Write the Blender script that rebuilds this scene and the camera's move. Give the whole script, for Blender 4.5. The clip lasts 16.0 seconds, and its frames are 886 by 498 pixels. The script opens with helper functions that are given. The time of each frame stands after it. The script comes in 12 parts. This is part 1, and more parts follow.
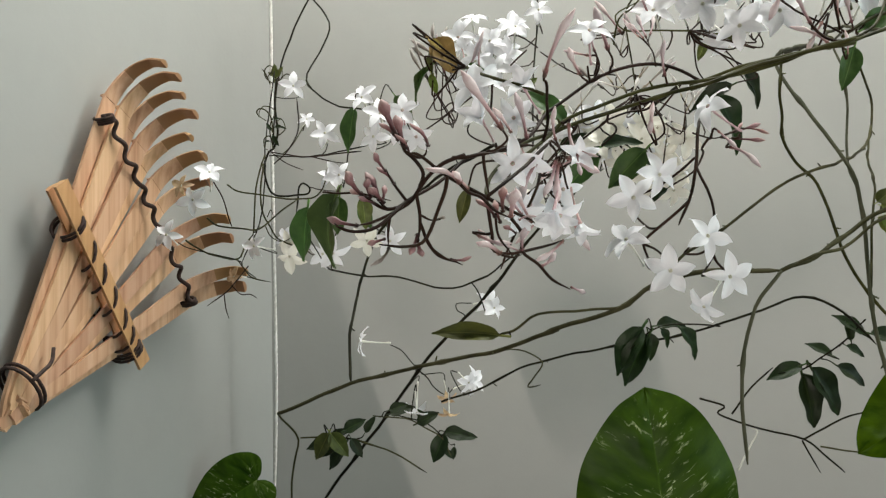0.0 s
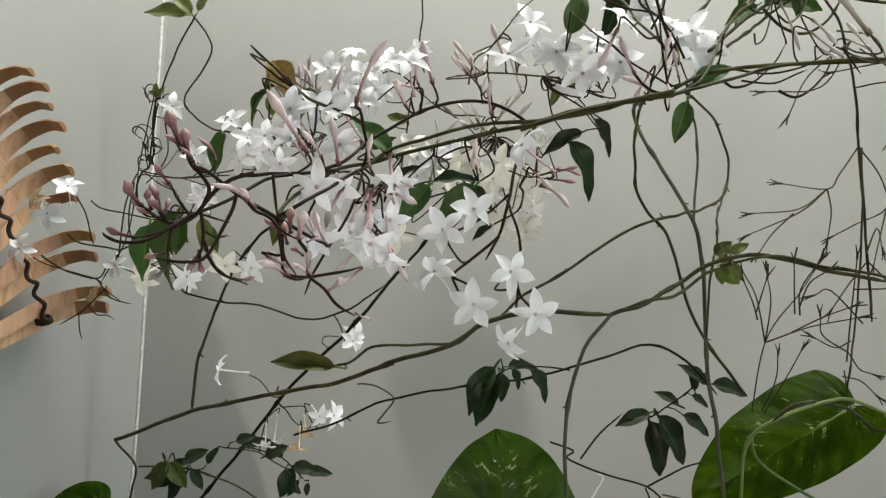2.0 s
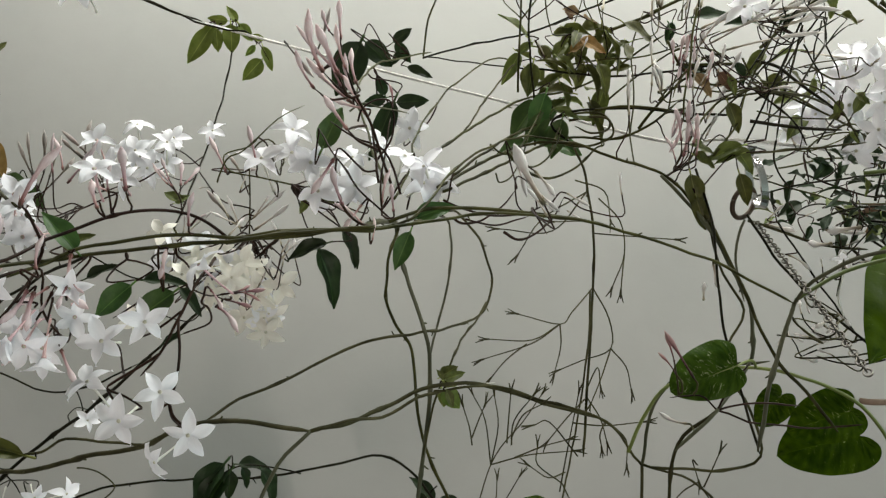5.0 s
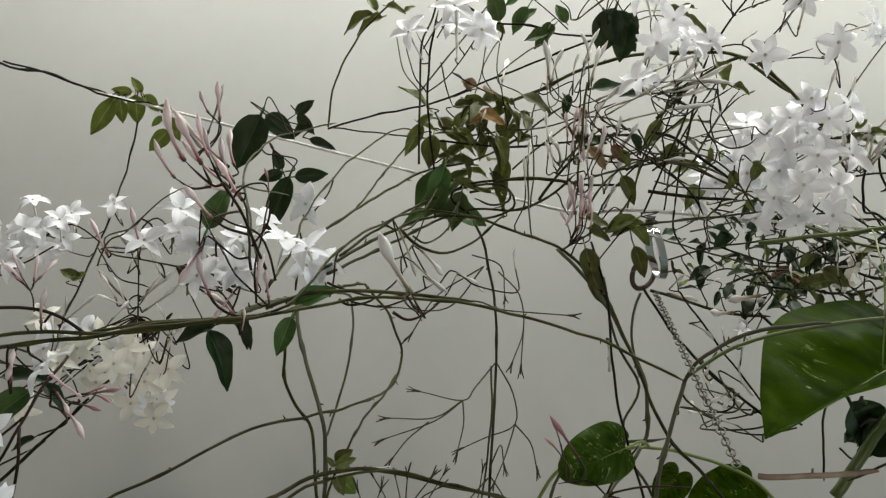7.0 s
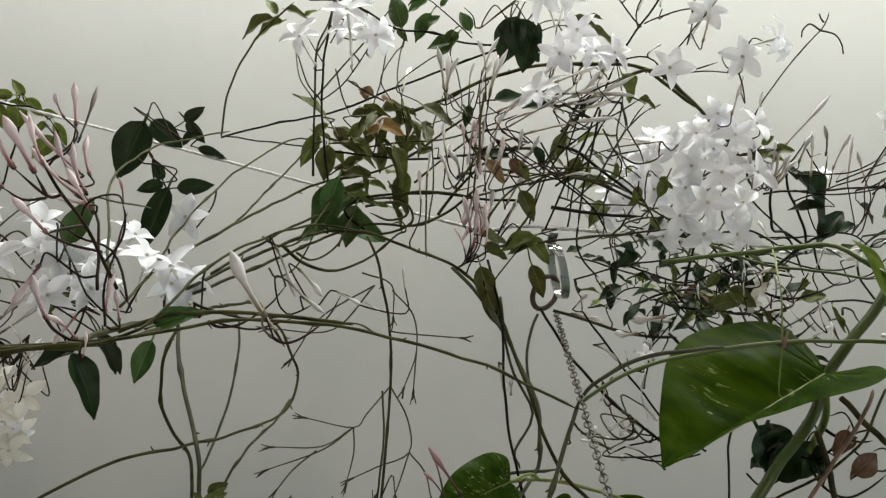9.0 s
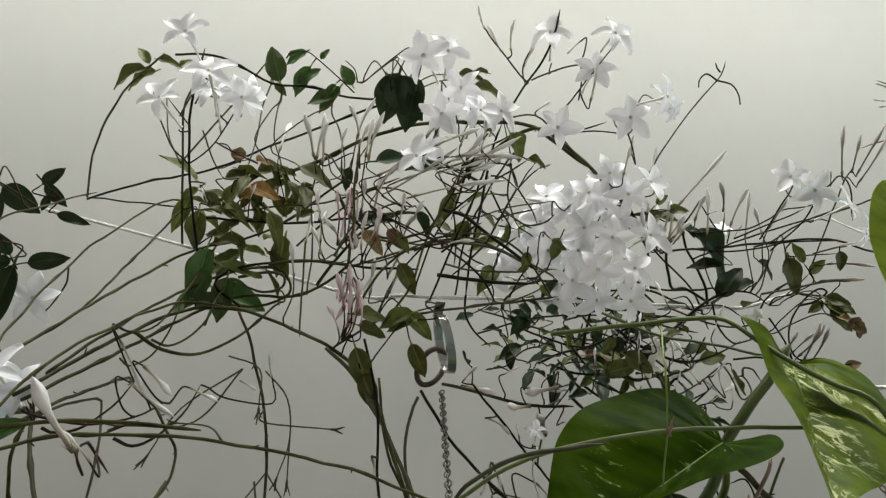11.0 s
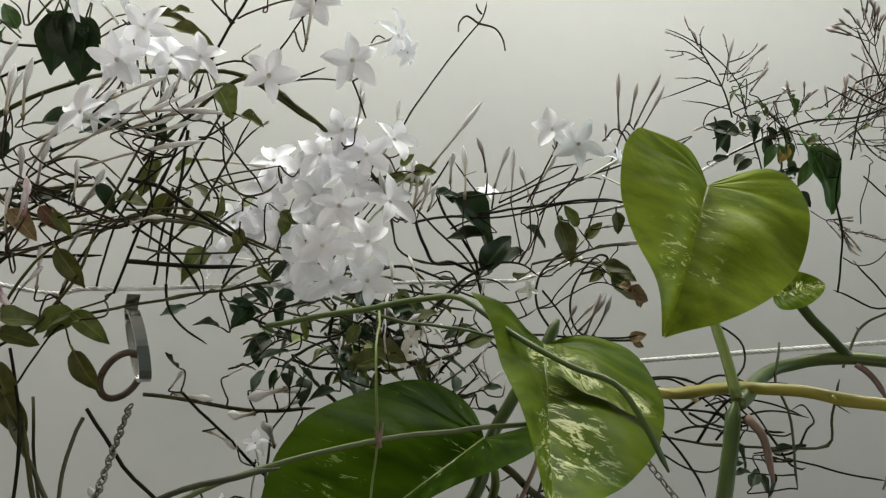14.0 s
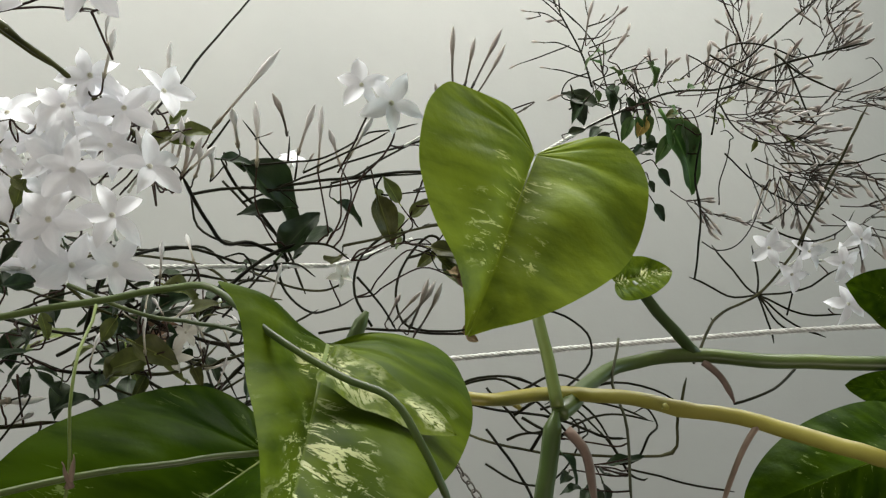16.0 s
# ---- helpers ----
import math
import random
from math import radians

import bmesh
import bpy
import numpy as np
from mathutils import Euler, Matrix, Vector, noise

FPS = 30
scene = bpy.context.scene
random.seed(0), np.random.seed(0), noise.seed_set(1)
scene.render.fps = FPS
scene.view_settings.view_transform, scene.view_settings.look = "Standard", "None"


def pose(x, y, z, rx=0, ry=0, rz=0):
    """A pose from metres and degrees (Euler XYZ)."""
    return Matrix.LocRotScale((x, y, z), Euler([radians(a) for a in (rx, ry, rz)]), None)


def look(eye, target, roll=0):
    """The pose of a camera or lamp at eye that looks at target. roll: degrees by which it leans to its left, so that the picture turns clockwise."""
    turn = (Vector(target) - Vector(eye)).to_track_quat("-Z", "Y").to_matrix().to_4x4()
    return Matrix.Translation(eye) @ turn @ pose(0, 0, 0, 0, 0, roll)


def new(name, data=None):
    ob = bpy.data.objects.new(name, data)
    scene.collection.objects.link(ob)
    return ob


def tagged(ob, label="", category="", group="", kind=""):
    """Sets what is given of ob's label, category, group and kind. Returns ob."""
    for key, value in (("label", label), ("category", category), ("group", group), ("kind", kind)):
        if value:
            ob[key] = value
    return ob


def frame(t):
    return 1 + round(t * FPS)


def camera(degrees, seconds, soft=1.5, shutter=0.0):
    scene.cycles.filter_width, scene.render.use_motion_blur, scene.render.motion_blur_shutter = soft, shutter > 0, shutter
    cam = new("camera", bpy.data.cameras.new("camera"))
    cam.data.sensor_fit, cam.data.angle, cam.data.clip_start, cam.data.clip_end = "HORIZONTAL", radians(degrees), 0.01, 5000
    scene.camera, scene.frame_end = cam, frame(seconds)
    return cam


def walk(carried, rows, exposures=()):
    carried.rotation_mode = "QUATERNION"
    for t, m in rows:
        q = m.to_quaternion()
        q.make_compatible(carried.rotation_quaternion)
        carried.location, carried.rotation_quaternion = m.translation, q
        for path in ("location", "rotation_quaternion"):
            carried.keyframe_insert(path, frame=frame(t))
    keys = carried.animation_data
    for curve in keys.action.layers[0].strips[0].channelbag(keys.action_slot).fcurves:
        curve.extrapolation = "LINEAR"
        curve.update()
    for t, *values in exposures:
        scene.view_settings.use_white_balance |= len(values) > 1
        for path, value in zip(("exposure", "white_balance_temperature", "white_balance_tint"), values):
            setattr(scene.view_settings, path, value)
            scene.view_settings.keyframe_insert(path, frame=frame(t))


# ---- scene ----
cam = camera(56.54, 16.0, soft=1.25)
# seconds, x, y, z, turns about x, y, z
PATH = [
    (0.0, 0.0001, -0.0004, 1.5004, 95.71, 1.70, 0.09),
    (0.5, 0.0123, 0.0035, 1.5022, 96.32, 1.17, -0.79),
    (1.0, 0.0194, 0.0023, 1.4991, 97.10, 0.51, -1.85),
    (1.5, 0.0324, 0.0016, 1.4931, 97.89, -0.23, -2.77),
    (2.0, 0.0556, 0.0021, 1.4939, 98.60, -1.02, -4.99),
    (2.5, 0.0721, -0.0001, 1.4915, 99.66, -2.57, -7.08),
    (3.0, 0.0965, 0.0002, 1.4977, 100.51, -4.26, -9.01),
    (3.5, 0.1159, -0.0045, 1.5033, 101.47, -5.45, -11.21),
    (6.0, 0.1622, -0.0384, 1.5509, 105.07, -5.82, -15.09),
    (6.5, 0.1742, -0.0411, 1.5581, 106.13, -5.28, -15.70),
    (7.0, 0.1909, -0.0342, 1.5573, 106.82, -4.77, -16.38),
    (7.5, 0.2073, -0.0328, 1.5636, 107.28, -4.54, -17.16),
    (8.0, 0.2177, -0.0267, 1.5627, 107.75, -4.55, -18.11),
    (8.5, 0.2282, -0.0178, 1.5654, 107.90, -4.33, -18.91),
    (9.0, 0.2362, -0.0180, 1.5728, 107.96, -4.10, -19.80),
    (11.5, 0.2986, -0.0126, 1.6360, 108.37, -0.58, -24.63),
    (12.0, 0.3179, 0.0009, 1.6402, 107.92, 1.06, -26.61),
    (12.5, 0.3340, 0.0030, 1.6460, 107.59, 1.97, -27.54),
    (13.0, 0.3527, 0.0137, 1.6435, 107.35, 2.59, -28.31),
    (13.5, 0.3779, 0.0167, 1.6472, 107.18, 2.86, -29.34),
    (14.0, 0.4028, 0.0226, 1.6530, 106.93, 3.11, -30.40),
    (14.5, 0.4237, 0.0344, 1.6519, 106.61, 3.32, -31.65),
    (15.0, 0.4465, 0.0418, 1.6559, 106.33, 3.68, -33.25),
    (15.5, 0.4699, 0.0432, 1.6630, 105.84, 3.85, -34.72),
    (16.0, 0.4941, 0.0558, 1.6711, 105.24, 4.43, -36.87),
]
walk(cam, [(row[0], pose(*row[1:])) for row in PATH], [(0.0, -0.04), (3.5, -0.24), (6.0, -0.45), (7.0, -0.58), (9.0, -0.54), (11.5, -0.71), (13.0, -0.71), (15.0, -0.60), (16.0, -0.50)])

# ---- light, all from unseen sources: an assumed cool end window, a ceiling wash, a warm strip lamp and a front fill ----
CORNER = Vector((-0.205, 0.985, 0.0))          # where the two walls meet
ALONG = Vector((0.952, -0.305, 0.0))           # along the long wall, to the right
INTO = Vector((-0.305, -0.952, 0.0))           # from the long wall into the room
ROOM_LONG, ROOM_DEEP, ROOM_HIGH = 5.0, 2.6, 2.5
ROOM = Matrix(((ALONG.x, INTO.x, 0, CORNER.x), (ALONG.y, INTO.y, 0, CORNER.y), (0, 0, 1, 0), (0, 0, 0, 1)))

world = bpy.data.worlds.new("world")
scene.world = world
world.use_nodes = True
sky = world.node_tree.nodes.new("ShaderNodeTexSky")
sky.sky_type, sky.sun_disc = "NISHITA", False
sky.sun_elevation, sky.sun_rotation = radians(38), radians(200)
world.node_tree.links.new(sky.outputs[0], world.node_tree.nodes["Background"].inputs[0])
world.node_tree.nodes["Background"].inputs[1].default_value = 0.1


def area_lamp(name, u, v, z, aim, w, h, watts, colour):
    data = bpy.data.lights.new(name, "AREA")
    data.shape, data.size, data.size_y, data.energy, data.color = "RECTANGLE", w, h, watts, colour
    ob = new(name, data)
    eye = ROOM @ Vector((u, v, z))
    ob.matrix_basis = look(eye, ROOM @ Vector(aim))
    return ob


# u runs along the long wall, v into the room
# the window is assumed, out of view, as a source for the cool light
ASSUMED_WINDOW = (1.35, 1.62, 1.35, 1.25)              # centre v, height and size of the opening in the end wall
area_lamp("window_glow", ROOM_LONG + 0.08, ASSUMED_WINDOW[0], ASSUMED_WINDOW[1], (0, ASSUMED_WINDOW[0], ASSUMED_WINDOW[1]), 1.3, 1.2, 60.0, (0.77, 1.0, 0.98))
# a long unseen lamp near the ceiling, added to wash light down the wall
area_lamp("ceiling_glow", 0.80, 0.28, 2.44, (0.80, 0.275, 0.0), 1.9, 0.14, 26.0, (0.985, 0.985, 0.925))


# an unseen thin warm strip lamp, assumed behind the viewer; an added board beside it cuts its light to a straight shade
# line over both walls
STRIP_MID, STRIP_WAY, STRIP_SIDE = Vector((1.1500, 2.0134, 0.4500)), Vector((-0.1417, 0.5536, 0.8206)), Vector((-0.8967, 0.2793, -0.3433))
SHADE_BOARD_EDGE = Vector((0.7903, 1.3490, 0.8361))
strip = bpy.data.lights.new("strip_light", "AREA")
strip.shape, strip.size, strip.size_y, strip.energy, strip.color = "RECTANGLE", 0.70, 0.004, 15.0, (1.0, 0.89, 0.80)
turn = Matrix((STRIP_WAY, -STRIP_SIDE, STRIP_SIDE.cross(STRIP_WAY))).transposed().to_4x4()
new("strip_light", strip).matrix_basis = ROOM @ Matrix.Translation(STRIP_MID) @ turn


# a warm soft spot under the ceiling, unseen, added as frontal fill
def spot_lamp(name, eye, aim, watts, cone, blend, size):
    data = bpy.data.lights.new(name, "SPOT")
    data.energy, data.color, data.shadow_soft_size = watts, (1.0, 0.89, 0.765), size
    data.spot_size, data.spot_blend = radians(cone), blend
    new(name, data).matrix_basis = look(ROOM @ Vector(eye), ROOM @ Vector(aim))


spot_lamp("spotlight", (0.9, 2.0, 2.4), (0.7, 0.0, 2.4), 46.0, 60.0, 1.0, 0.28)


# ---- materials ----
def tree(name):
    m = bpy.data.materials.new(name)
    m.use_nodes = True
    return m, m.node_tree.nodes, m.node_tree.links, m.node_tree.nodes["Principled BSDF"]


def ramp(nodes, links, fac, stops):
    r = nodes.new("ShaderNodeValToRGB")
    while len(r.color_ramp.elements) < len(stops):
        r.color_ramp.elements.new(0.5)
    for e, (p, c) in zip(r.color_ramp.elements, stops):
        e.position, e.color = p, (*c, 1)
    links.new(fac, r.inputs[0])
    return r.outputs[0]


def noise_tex(nodes, links, coords, scale, detail=3.0, stretch=None):
    if stretch:
        mp = nodes.new("ShaderNodeMapping")
        mp.inputs["Scale"].default_value = stretch
        links.new(coords, mp.inputs[0])
        coords = mp.outputs[0]
    n = nodes.new("ShaderNodeTexNoise")
    n.inputs["Scale"].default_value, n.inputs["Detail"].default_value = scale, detail
    links.new(coords, n.inputs["Vector"])
    return n.outputs["Fac"]


def mixed(nodes, links, fac, a, b, blend="MIX"):
    x = nodes.new("ShaderNodeMix")
    x.data_type, x.blend_type = "RGBA", blend
    for sock, v in ((x.inputs[0], fac), (x.inputs[6], a), (x.inputs[7], b)):
        if isinstance(v, (int, float)):
            sock.default_value = v
        elif isinstance(v, tuple):
            sock.default_value = (*v, 1)
        else:
            links.new(v, sock)
    return x.outputs[2]


def bumped(nodes, links, bsdf, height, strength, distance):
    b = nodes.new("ShaderNodeBump")
    b.inputs["Strength"].default_value, b.inputs["Distance"].default_value = strength, distance
    links.new(height, b.inputs["Height"])
    links.new(b.outputs[0], bsdf.inputs["Normal"])


def varied(nodes, links, colour, amount=0.25, hue=0.02):
    """The colour, a little different from piece to piece."""
    info = nodes.new("ShaderNodeObjectInfo")
    hsv = nodes.new("ShaderNodeHueSaturation")
    for sock, lo, hi in (("Value", 1 - amount, 1 + amount), ("Hue", 0.5 - hue, 0.5 + hue)):
        m = nodes.new("ShaderNodeMapRange")
        m.inputs[3].default_value, m.inputs[4].default_value = lo, hi
        links.new(info.outputs["Random"], m.inputs[0])
        links.new(m.outputs[0], hsv.inputs[sock])
    links.new(colour, hsv.inputs["Color"])
    return hsv.outputs[0]


def thin(m, nodes, links, bsdf, colour, share):
    """Some of the light passes through, as in a petal or a leaf."""
    tr = nodes.new("ShaderNodeBsdfTranslucent")
    links.new(colour, tr.inputs[0])
    mx = nodes.new("ShaderNodeMixShader")
    mx.inputs[0].default_value = share
    links.new(bsdf.outputs[0], mx.inputs[1])
    links.new(tr.outputs[0], mx.inputs[2])
    links.new(mx.outputs[0], nodes["Material Output"].inputs[0])


def plain(name, stops, scale, rough=0.6, metal=0.0, bump=0.0, vary=0.15, hue=0.01, stretch=None, through_share=0.0, fine=None, dist=0.0005, gloss=0.5):
    """Noise-graded colour with fine relief; stops run from the darkest noise to the lightest."""
    m, nodes, links, bsdf = tree(name)
    co = nodes.new("ShaderNodeTexCoord").outputs["Object"]
    fac = noise_tex(nodes, links, co, scale, 4.0, stretch)
    col = ramp(nodes, links, fac, stops)
    col = varied(nodes, links, col, vary, hue)
    links.new(col, bsdf.inputs["Base Color"])
    bsdf.inputs["Roughness"].default_value, bsdf.inputs["Metallic"].default_value = rough, metal
    bsdf.inputs["Specular IOR Level"].default_value = gloss
    if bump:
        bumped(nodes, links, bsdf, noise_tex(nodes, links, co, fine or scale * 6, 3.0, stretch), bump, dist)
    if through_share:
        thin(m, nodes, links, bsdf, col, through_share)
    return m


def along_bud(name, stops, vary=0.2):
    """Graded from the calyx (0) to the tip (1) of a bud of unit length, with streaks along it."""
    m, nodes, links, bsdf = tree(name)
    co = nodes.new("ShaderNodeTexCoord").outputs["Object"]
    sep = nodes.new("ShaderNodeSeparateXYZ")
    links.new(co, sep.inputs[0])
    streak = noise_tex(nodes, links, co, 3.0, 3.0, (14, 14, 1.2))
    add = nodes.new("ShaderNodeMath")
    add.operation = "MULTIPLY_ADD"
    links.new(streak, add.inputs[0])
    add.inputs[1].default_value = 0.35
    links.new(sep.outputs[2], add.inputs[2])
    sub = nodes.new("ShaderNodeMath")
    sub.operation = "SUBTRACT"
    links.new(add.outputs[0], sub.inputs[0])
    sub.inputs[1].default_value = 0.17
    col = varied(nodes, links, ramp(nodes, links, sub.outputs[0], stops), vary, 0.015)
    links.new(col, bsdf.inputs["Base Color"])
    bsdf.inputs["Roughness"].default_value = 0.5
    thin(m, nodes, links, bsdf, col, 0.15)
    return m


def leaf_mat(name, dark, light, rough=0.45, vary=0.25, share=0.18, vein=0.5):
    """A jasmine leaflet: uv runs across and along the blade."""
    m, nodes, links, bsdf = tree(name)
    tc = nodes.new("ShaderNodeTexCoord")
    fac = noise_tex(nodes, links, tc.outputs["Object"], 3.5, 4.0)
    col = ramp(nodes, links, fac, [(0.3, dark), (0.75, light)])
    sep = nodes.new("ShaderNodeSeparateXYZ")
    links.new(tc.outputs["UV"], sep.inputs[0])
    mid = nodes.new("ShaderNodeMapRange")
    mid.inputs[1].default_value, mid.inputs[2].default_value = 0.0, 0.07
    mid.inputs[3].default_value, mid.inputs[4].default_value = vein, 0.0
    links.new(sep.outputs[0], mid.inputs[0])
    col = mixed(nodes, links, mid.outputs[0], col, tuple(min(1, c * 2.2) for c in light))
    col = varied(nodes, links, col, vary, 0.02)
    links.new(col, bsdf.inputs["Base Color"])
    bsdf.inputs["Roughness"].default_value = rough
    bsdf.inputs["Specular IOR Level"].default_value = 0.28
    bumped(nodes, links, bsdf, noise_tex(nodes, links, tc.outputs["UV"], 7.0, 3.0), 0.25, 0.001)
    thin(m, nodes, links, bsdf, col, share)
    return m


def pothos_mat(name, dark, light, cream, amount, seed, gloss=0.30, heart=None):
    """A glossy blade with cream marbling that runs along the veins and fine pale flecks."""
    m, nodes, links, bsdf = tree(name)
    tc = nodes.new("ShaderNodeTexCoord")
    mp = nodes.new("ShaderNodeMapping")
    mp.inputs["Location"].default_value = (seed, seed * 0.7, 0)
    mp.inputs["Scale"].default_value = (2.3, 30.0, 1)
    links.new(tc.outputs["UV"], mp.inputs[0])
    streak = nodes.new("ShaderNodeTexNoise")
    streak.inputs["Scale"].default_value, streak.inputs["Detail"].default_value = 1.6, 6.0
    streak.inputs["Roughness"].default_value, streak.inputs["Distortion"].default_value = 0.72, 0.55
    links.new(mp.outputs[0], streak.inputs["Vector"])
    broad = noise_tex(nodes, links, tc.outputs["Object"], 1.7, 2.0)
    base = ramp(nodes, links, broad, [(0.28, dark), (0.72, light)])
    mpm = nodes.new("ShaderNodeMapping")           # soft paler and deeper bands along the side veins
    mpm.inputs["Location"].default_value, mpm.inputs["Scale"].default_value = (seed, 0, 0), (1.1, 11.0, 1)
    links.new(tc.outputs["UV"], mpm.inputs[0])
    bands = noise_tex(nodes, links, mpm.outputs[0], 1.5, 4.0)
    paler = nodes.new("ShaderNodeMapRange")
    paler.inputs[1].default_value, paler.inputs[2].default_value, paler.inputs[4].default_value = 0.48, 0.72, 0.6
    links.new(bands, paler.inputs[0])
    base = mixed(nodes, links, paler.outputs[0], base, tuple(c * 1.35 for c in light))
    deeper = nodes.new("ShaderNodeMapRange")
    deeper.inputs[1].default_value, deeper.inputs[2].default_value, deeper.inputs[3].default_value, deeper.inputs[4].default_value = 0.30, 0.46, 0.6, 0.0
    links.new(bands, deeper.inputs[0])
    base = mixed(nodes, links, deeper.outputs[0], base, tuple(c * 0.7 for c in dark))
    mask_a = nodes.new("ShaderNodeMapRange")
    mask_a.inputs[1].default_value, mask_a.inputs[2].default_value = 0.675 - amount, 0.705 - amount
    links.new(streak.outputs["Fac"], mask_a.inputs[0])
    mpb = nodes.new("ShaderNodeMapping")
    mpb.inputs["Location"].default_value = (seed * 3.1, seed, 0)
    links.new(tc.outputs["Object"], mpb.inputs[0])
    where = noise_tex(nodes, links, mpb.outputs[0], 4.2, 3.0)
    mask_b = nodes.new("ShaderNodeMapRange")
    mask_b.inputs[1].default_value, mask_b.inputs[2].default_value = 0.47, 0.56
    if heart:                                   # marbling gathers round one place on the blade: x, y, reach, and how narrow it is along y
        flat = nodes.new("ShaderNodeVectorMath")
        flat.operation = "MULTIPLY"
        links.new(tc.outputs["Object"], flat.inputs[0])
        flat.inputs[1].default_value = (1.0, heart[3], 0.0)
        gap = nodes.new("ShaderNodeVectorMath")
        gap.operation = "DISTANCE"
        links.new(flat.outputs[0], gap.inputs[0])
        gap.inputs[1].default_value = (heart[0], heart[1] * heart[3], 0.0)
        near = nodes.new("ShaderNodeMapRange")
        near.inputs[1].default_value, near.inputs[2].default_value = 0.0, heart[2]
        near.inputs[3].default_value, near.inputs[4].default_value = 0.16, -0.16
        links.new(gap.outputs["Value"], near.inputs[0])
        total = nodes.new("ShaderNodeMath")
        links.new(where, total.inputs[0])
        links.new(near.outputs[0], total.inputs[1])
        where = total.outputs[0]
    links.new(where, mask_b.inputs[0])
    both = nodes.new("ShaderNodeMath")
    both.operation = "MULTIPLY"
    links.new(mask_a.outputs[0], both.inputs[0])
    links.new(mask_b.outputs[0], both.inputs[1])
    sep = nodes.new("ShaderNodeSeparateXYZ")
    links.new(tc.outputs["UV"], sep.inputs[0])
    inner = nodes.new("ShaderNodeMapRange")
    inner.inputs[1].default_value, inner.inputs[2].default_value = 0.25, 0.75
    inner.inputs[3].default_value, inner.inputs[4].default_value = 1.0, 0.25
    links.new(sep.outputs[0], inner.inputs[0])
    some = nodes.new("ShaderNodeMath")
    some.operation = "MULTIPLY"
    links.new(both.outputs[0], some.inputs[0])
    links.new(inner.outputs[0], some.inputs[1])
    col = mixed(nodes, links, some.outputs[0], base, cream)
    mid = nodes.new("ShaderNodeMapRange")
    mid.inputs[1].default_value, mid.inputs[2].default_value = 0.0, 0.03
    mid.inputs[3].default_value, mid.inputs[4].default_value = 0.35, 0.0
    links.new(sep.outputs[0], mid.inputs[0])
    col = mixed(nodes, links, mid.outputs[0], col, tuple(min(1, c * 1.8) for c in light))
    ribs = nodes.new("ShaderNodeTexWave")
    ribs.bands_direction = "Y"
    ribs.inputs["Scale"].default_value, ribs.inputs["Distortion"].default_value = 4.2, 2.2
    ribs.inputs["Detail"].default_value = 1.0
    links.new(tc.outputs["UV"], ribs.inputs[0])
    line = nodes.new("ShaderNodeMapRange")
    line.inputs[1].default_value, line.inputs[2].default_value = 0.80, 1.0
    line.inputs[3].default_value, line.inputs[4].default_value = 0.0, 0.03
    links.new(ribs.outputs["Fac"], line.inputs[0])
    col = mixed(nodes, links, line.outputs[0], col, tuple(min(1, c * 1.7) for c in light))
    links.new(col, bsdf.inputs["Base Color"])
    bsdf.inputs["Roughness"].default_value = 0.42
    bsdf.inputs["Specular IOR Level"].default_value = gloss
    bumped(nodes, links, bsdf, noise_tex(nodes, links, tc.outputs["Object"], 26.0, 3.0), 0.22, 0.0012)
    thin(m, nodes, links, bsdf, col, 0.16)
    return m


def wall_paint():
    m, nodes, links, bsdf = tree("wall_paint")
    co = nodes.new("ShaderNodeTexCoord").outputs["Object"]
    big = noise_tex(nodes, links, co, 1.3, 3.0)
    col = ramp(nodes, links, big, [(0.3, (0.318, 0.320, 0.304)), (0.7, (0.350, 0.350, 0.332))])
    spots = noise_tex(nodes, links, co, 38.0, 5.0)
    col = mixed(nodes, links, 0.035, col, ramp(nodes, links, spots, [(0.35, (0.24, 0.24, 0.23)), (0.6, (0.42, 0.42, 0.41))]))
    links.new(col, bsdf.inputs["Base Color"])
    bsdf.inputs["Roughness"].default_value = 0.75
    bumped(nodes, links, bsdf, noise_tex(nodes, links, co, 160.0, 4.0), 0.12, 0.001)
    return m


WALL = wall_paint()
# floor, ceiling and far walls are unseen, toned down to cut bounce light
FLOOR_TILE = plain("floor_tile", [(0.3, (0.055, 0.050, 0.045)), (0.7, (0.095, 0.085, 0.075))], 6.0, 0.5, bump=0.1)
CEILING = plain("ceiling_paint", [(0.3, (0.50, 0.49, 0.47)), (0.7, (0.56, 0.55, 0.53))], 3.0, 0.8)
DARK_UNSEEN = plain("dark_unseen", [(0.3, (0.15, 0.145, 0.135)), (0.7, (0.20, 0.195, 0.18))], 3.0, 0.8)
PETAL = plain("petal", [(0.25, (0.84, 0.85, 0.895)), (0.7, (0.91, 0.915, 0.95))], 2.2, 0.55, vary=0.04, hue=0.0, bump=0.3, fine=5.0, stretch=(5, 1.0, 1), through_share=0.22, dist=0.0004)
PETAL_CREAM = plain("petal_cream", [(0.25, (0.80, 0.78, 0.69)), (0.7, (0.88, 0.87, 0.81))], 2.2, 0.6, vary=0.06, bump=0.3, fine=5.0, stretch=(5, 1.0, 1), through_share=0.22, dist=0.0004)
PETAL_BROWN = plain("petal_wilted", [(0.25, (0.45, 0.27, 0.12)), (0.7, (0.74, 0.58, 0.40))], 3.0, 0.7, bump=0.4, fine=6.0, through_share=0.15, dist=0.0006)
TUBE_PINK = plain("corolla_tube_pink", [(0.3, (0.50, 0.27, 0.29)), (0.7, (0.72, 0.55, 0.55))], 4.0, 0.5, vary=0.2, hue=0.02, stretch=(6, 6, 1))
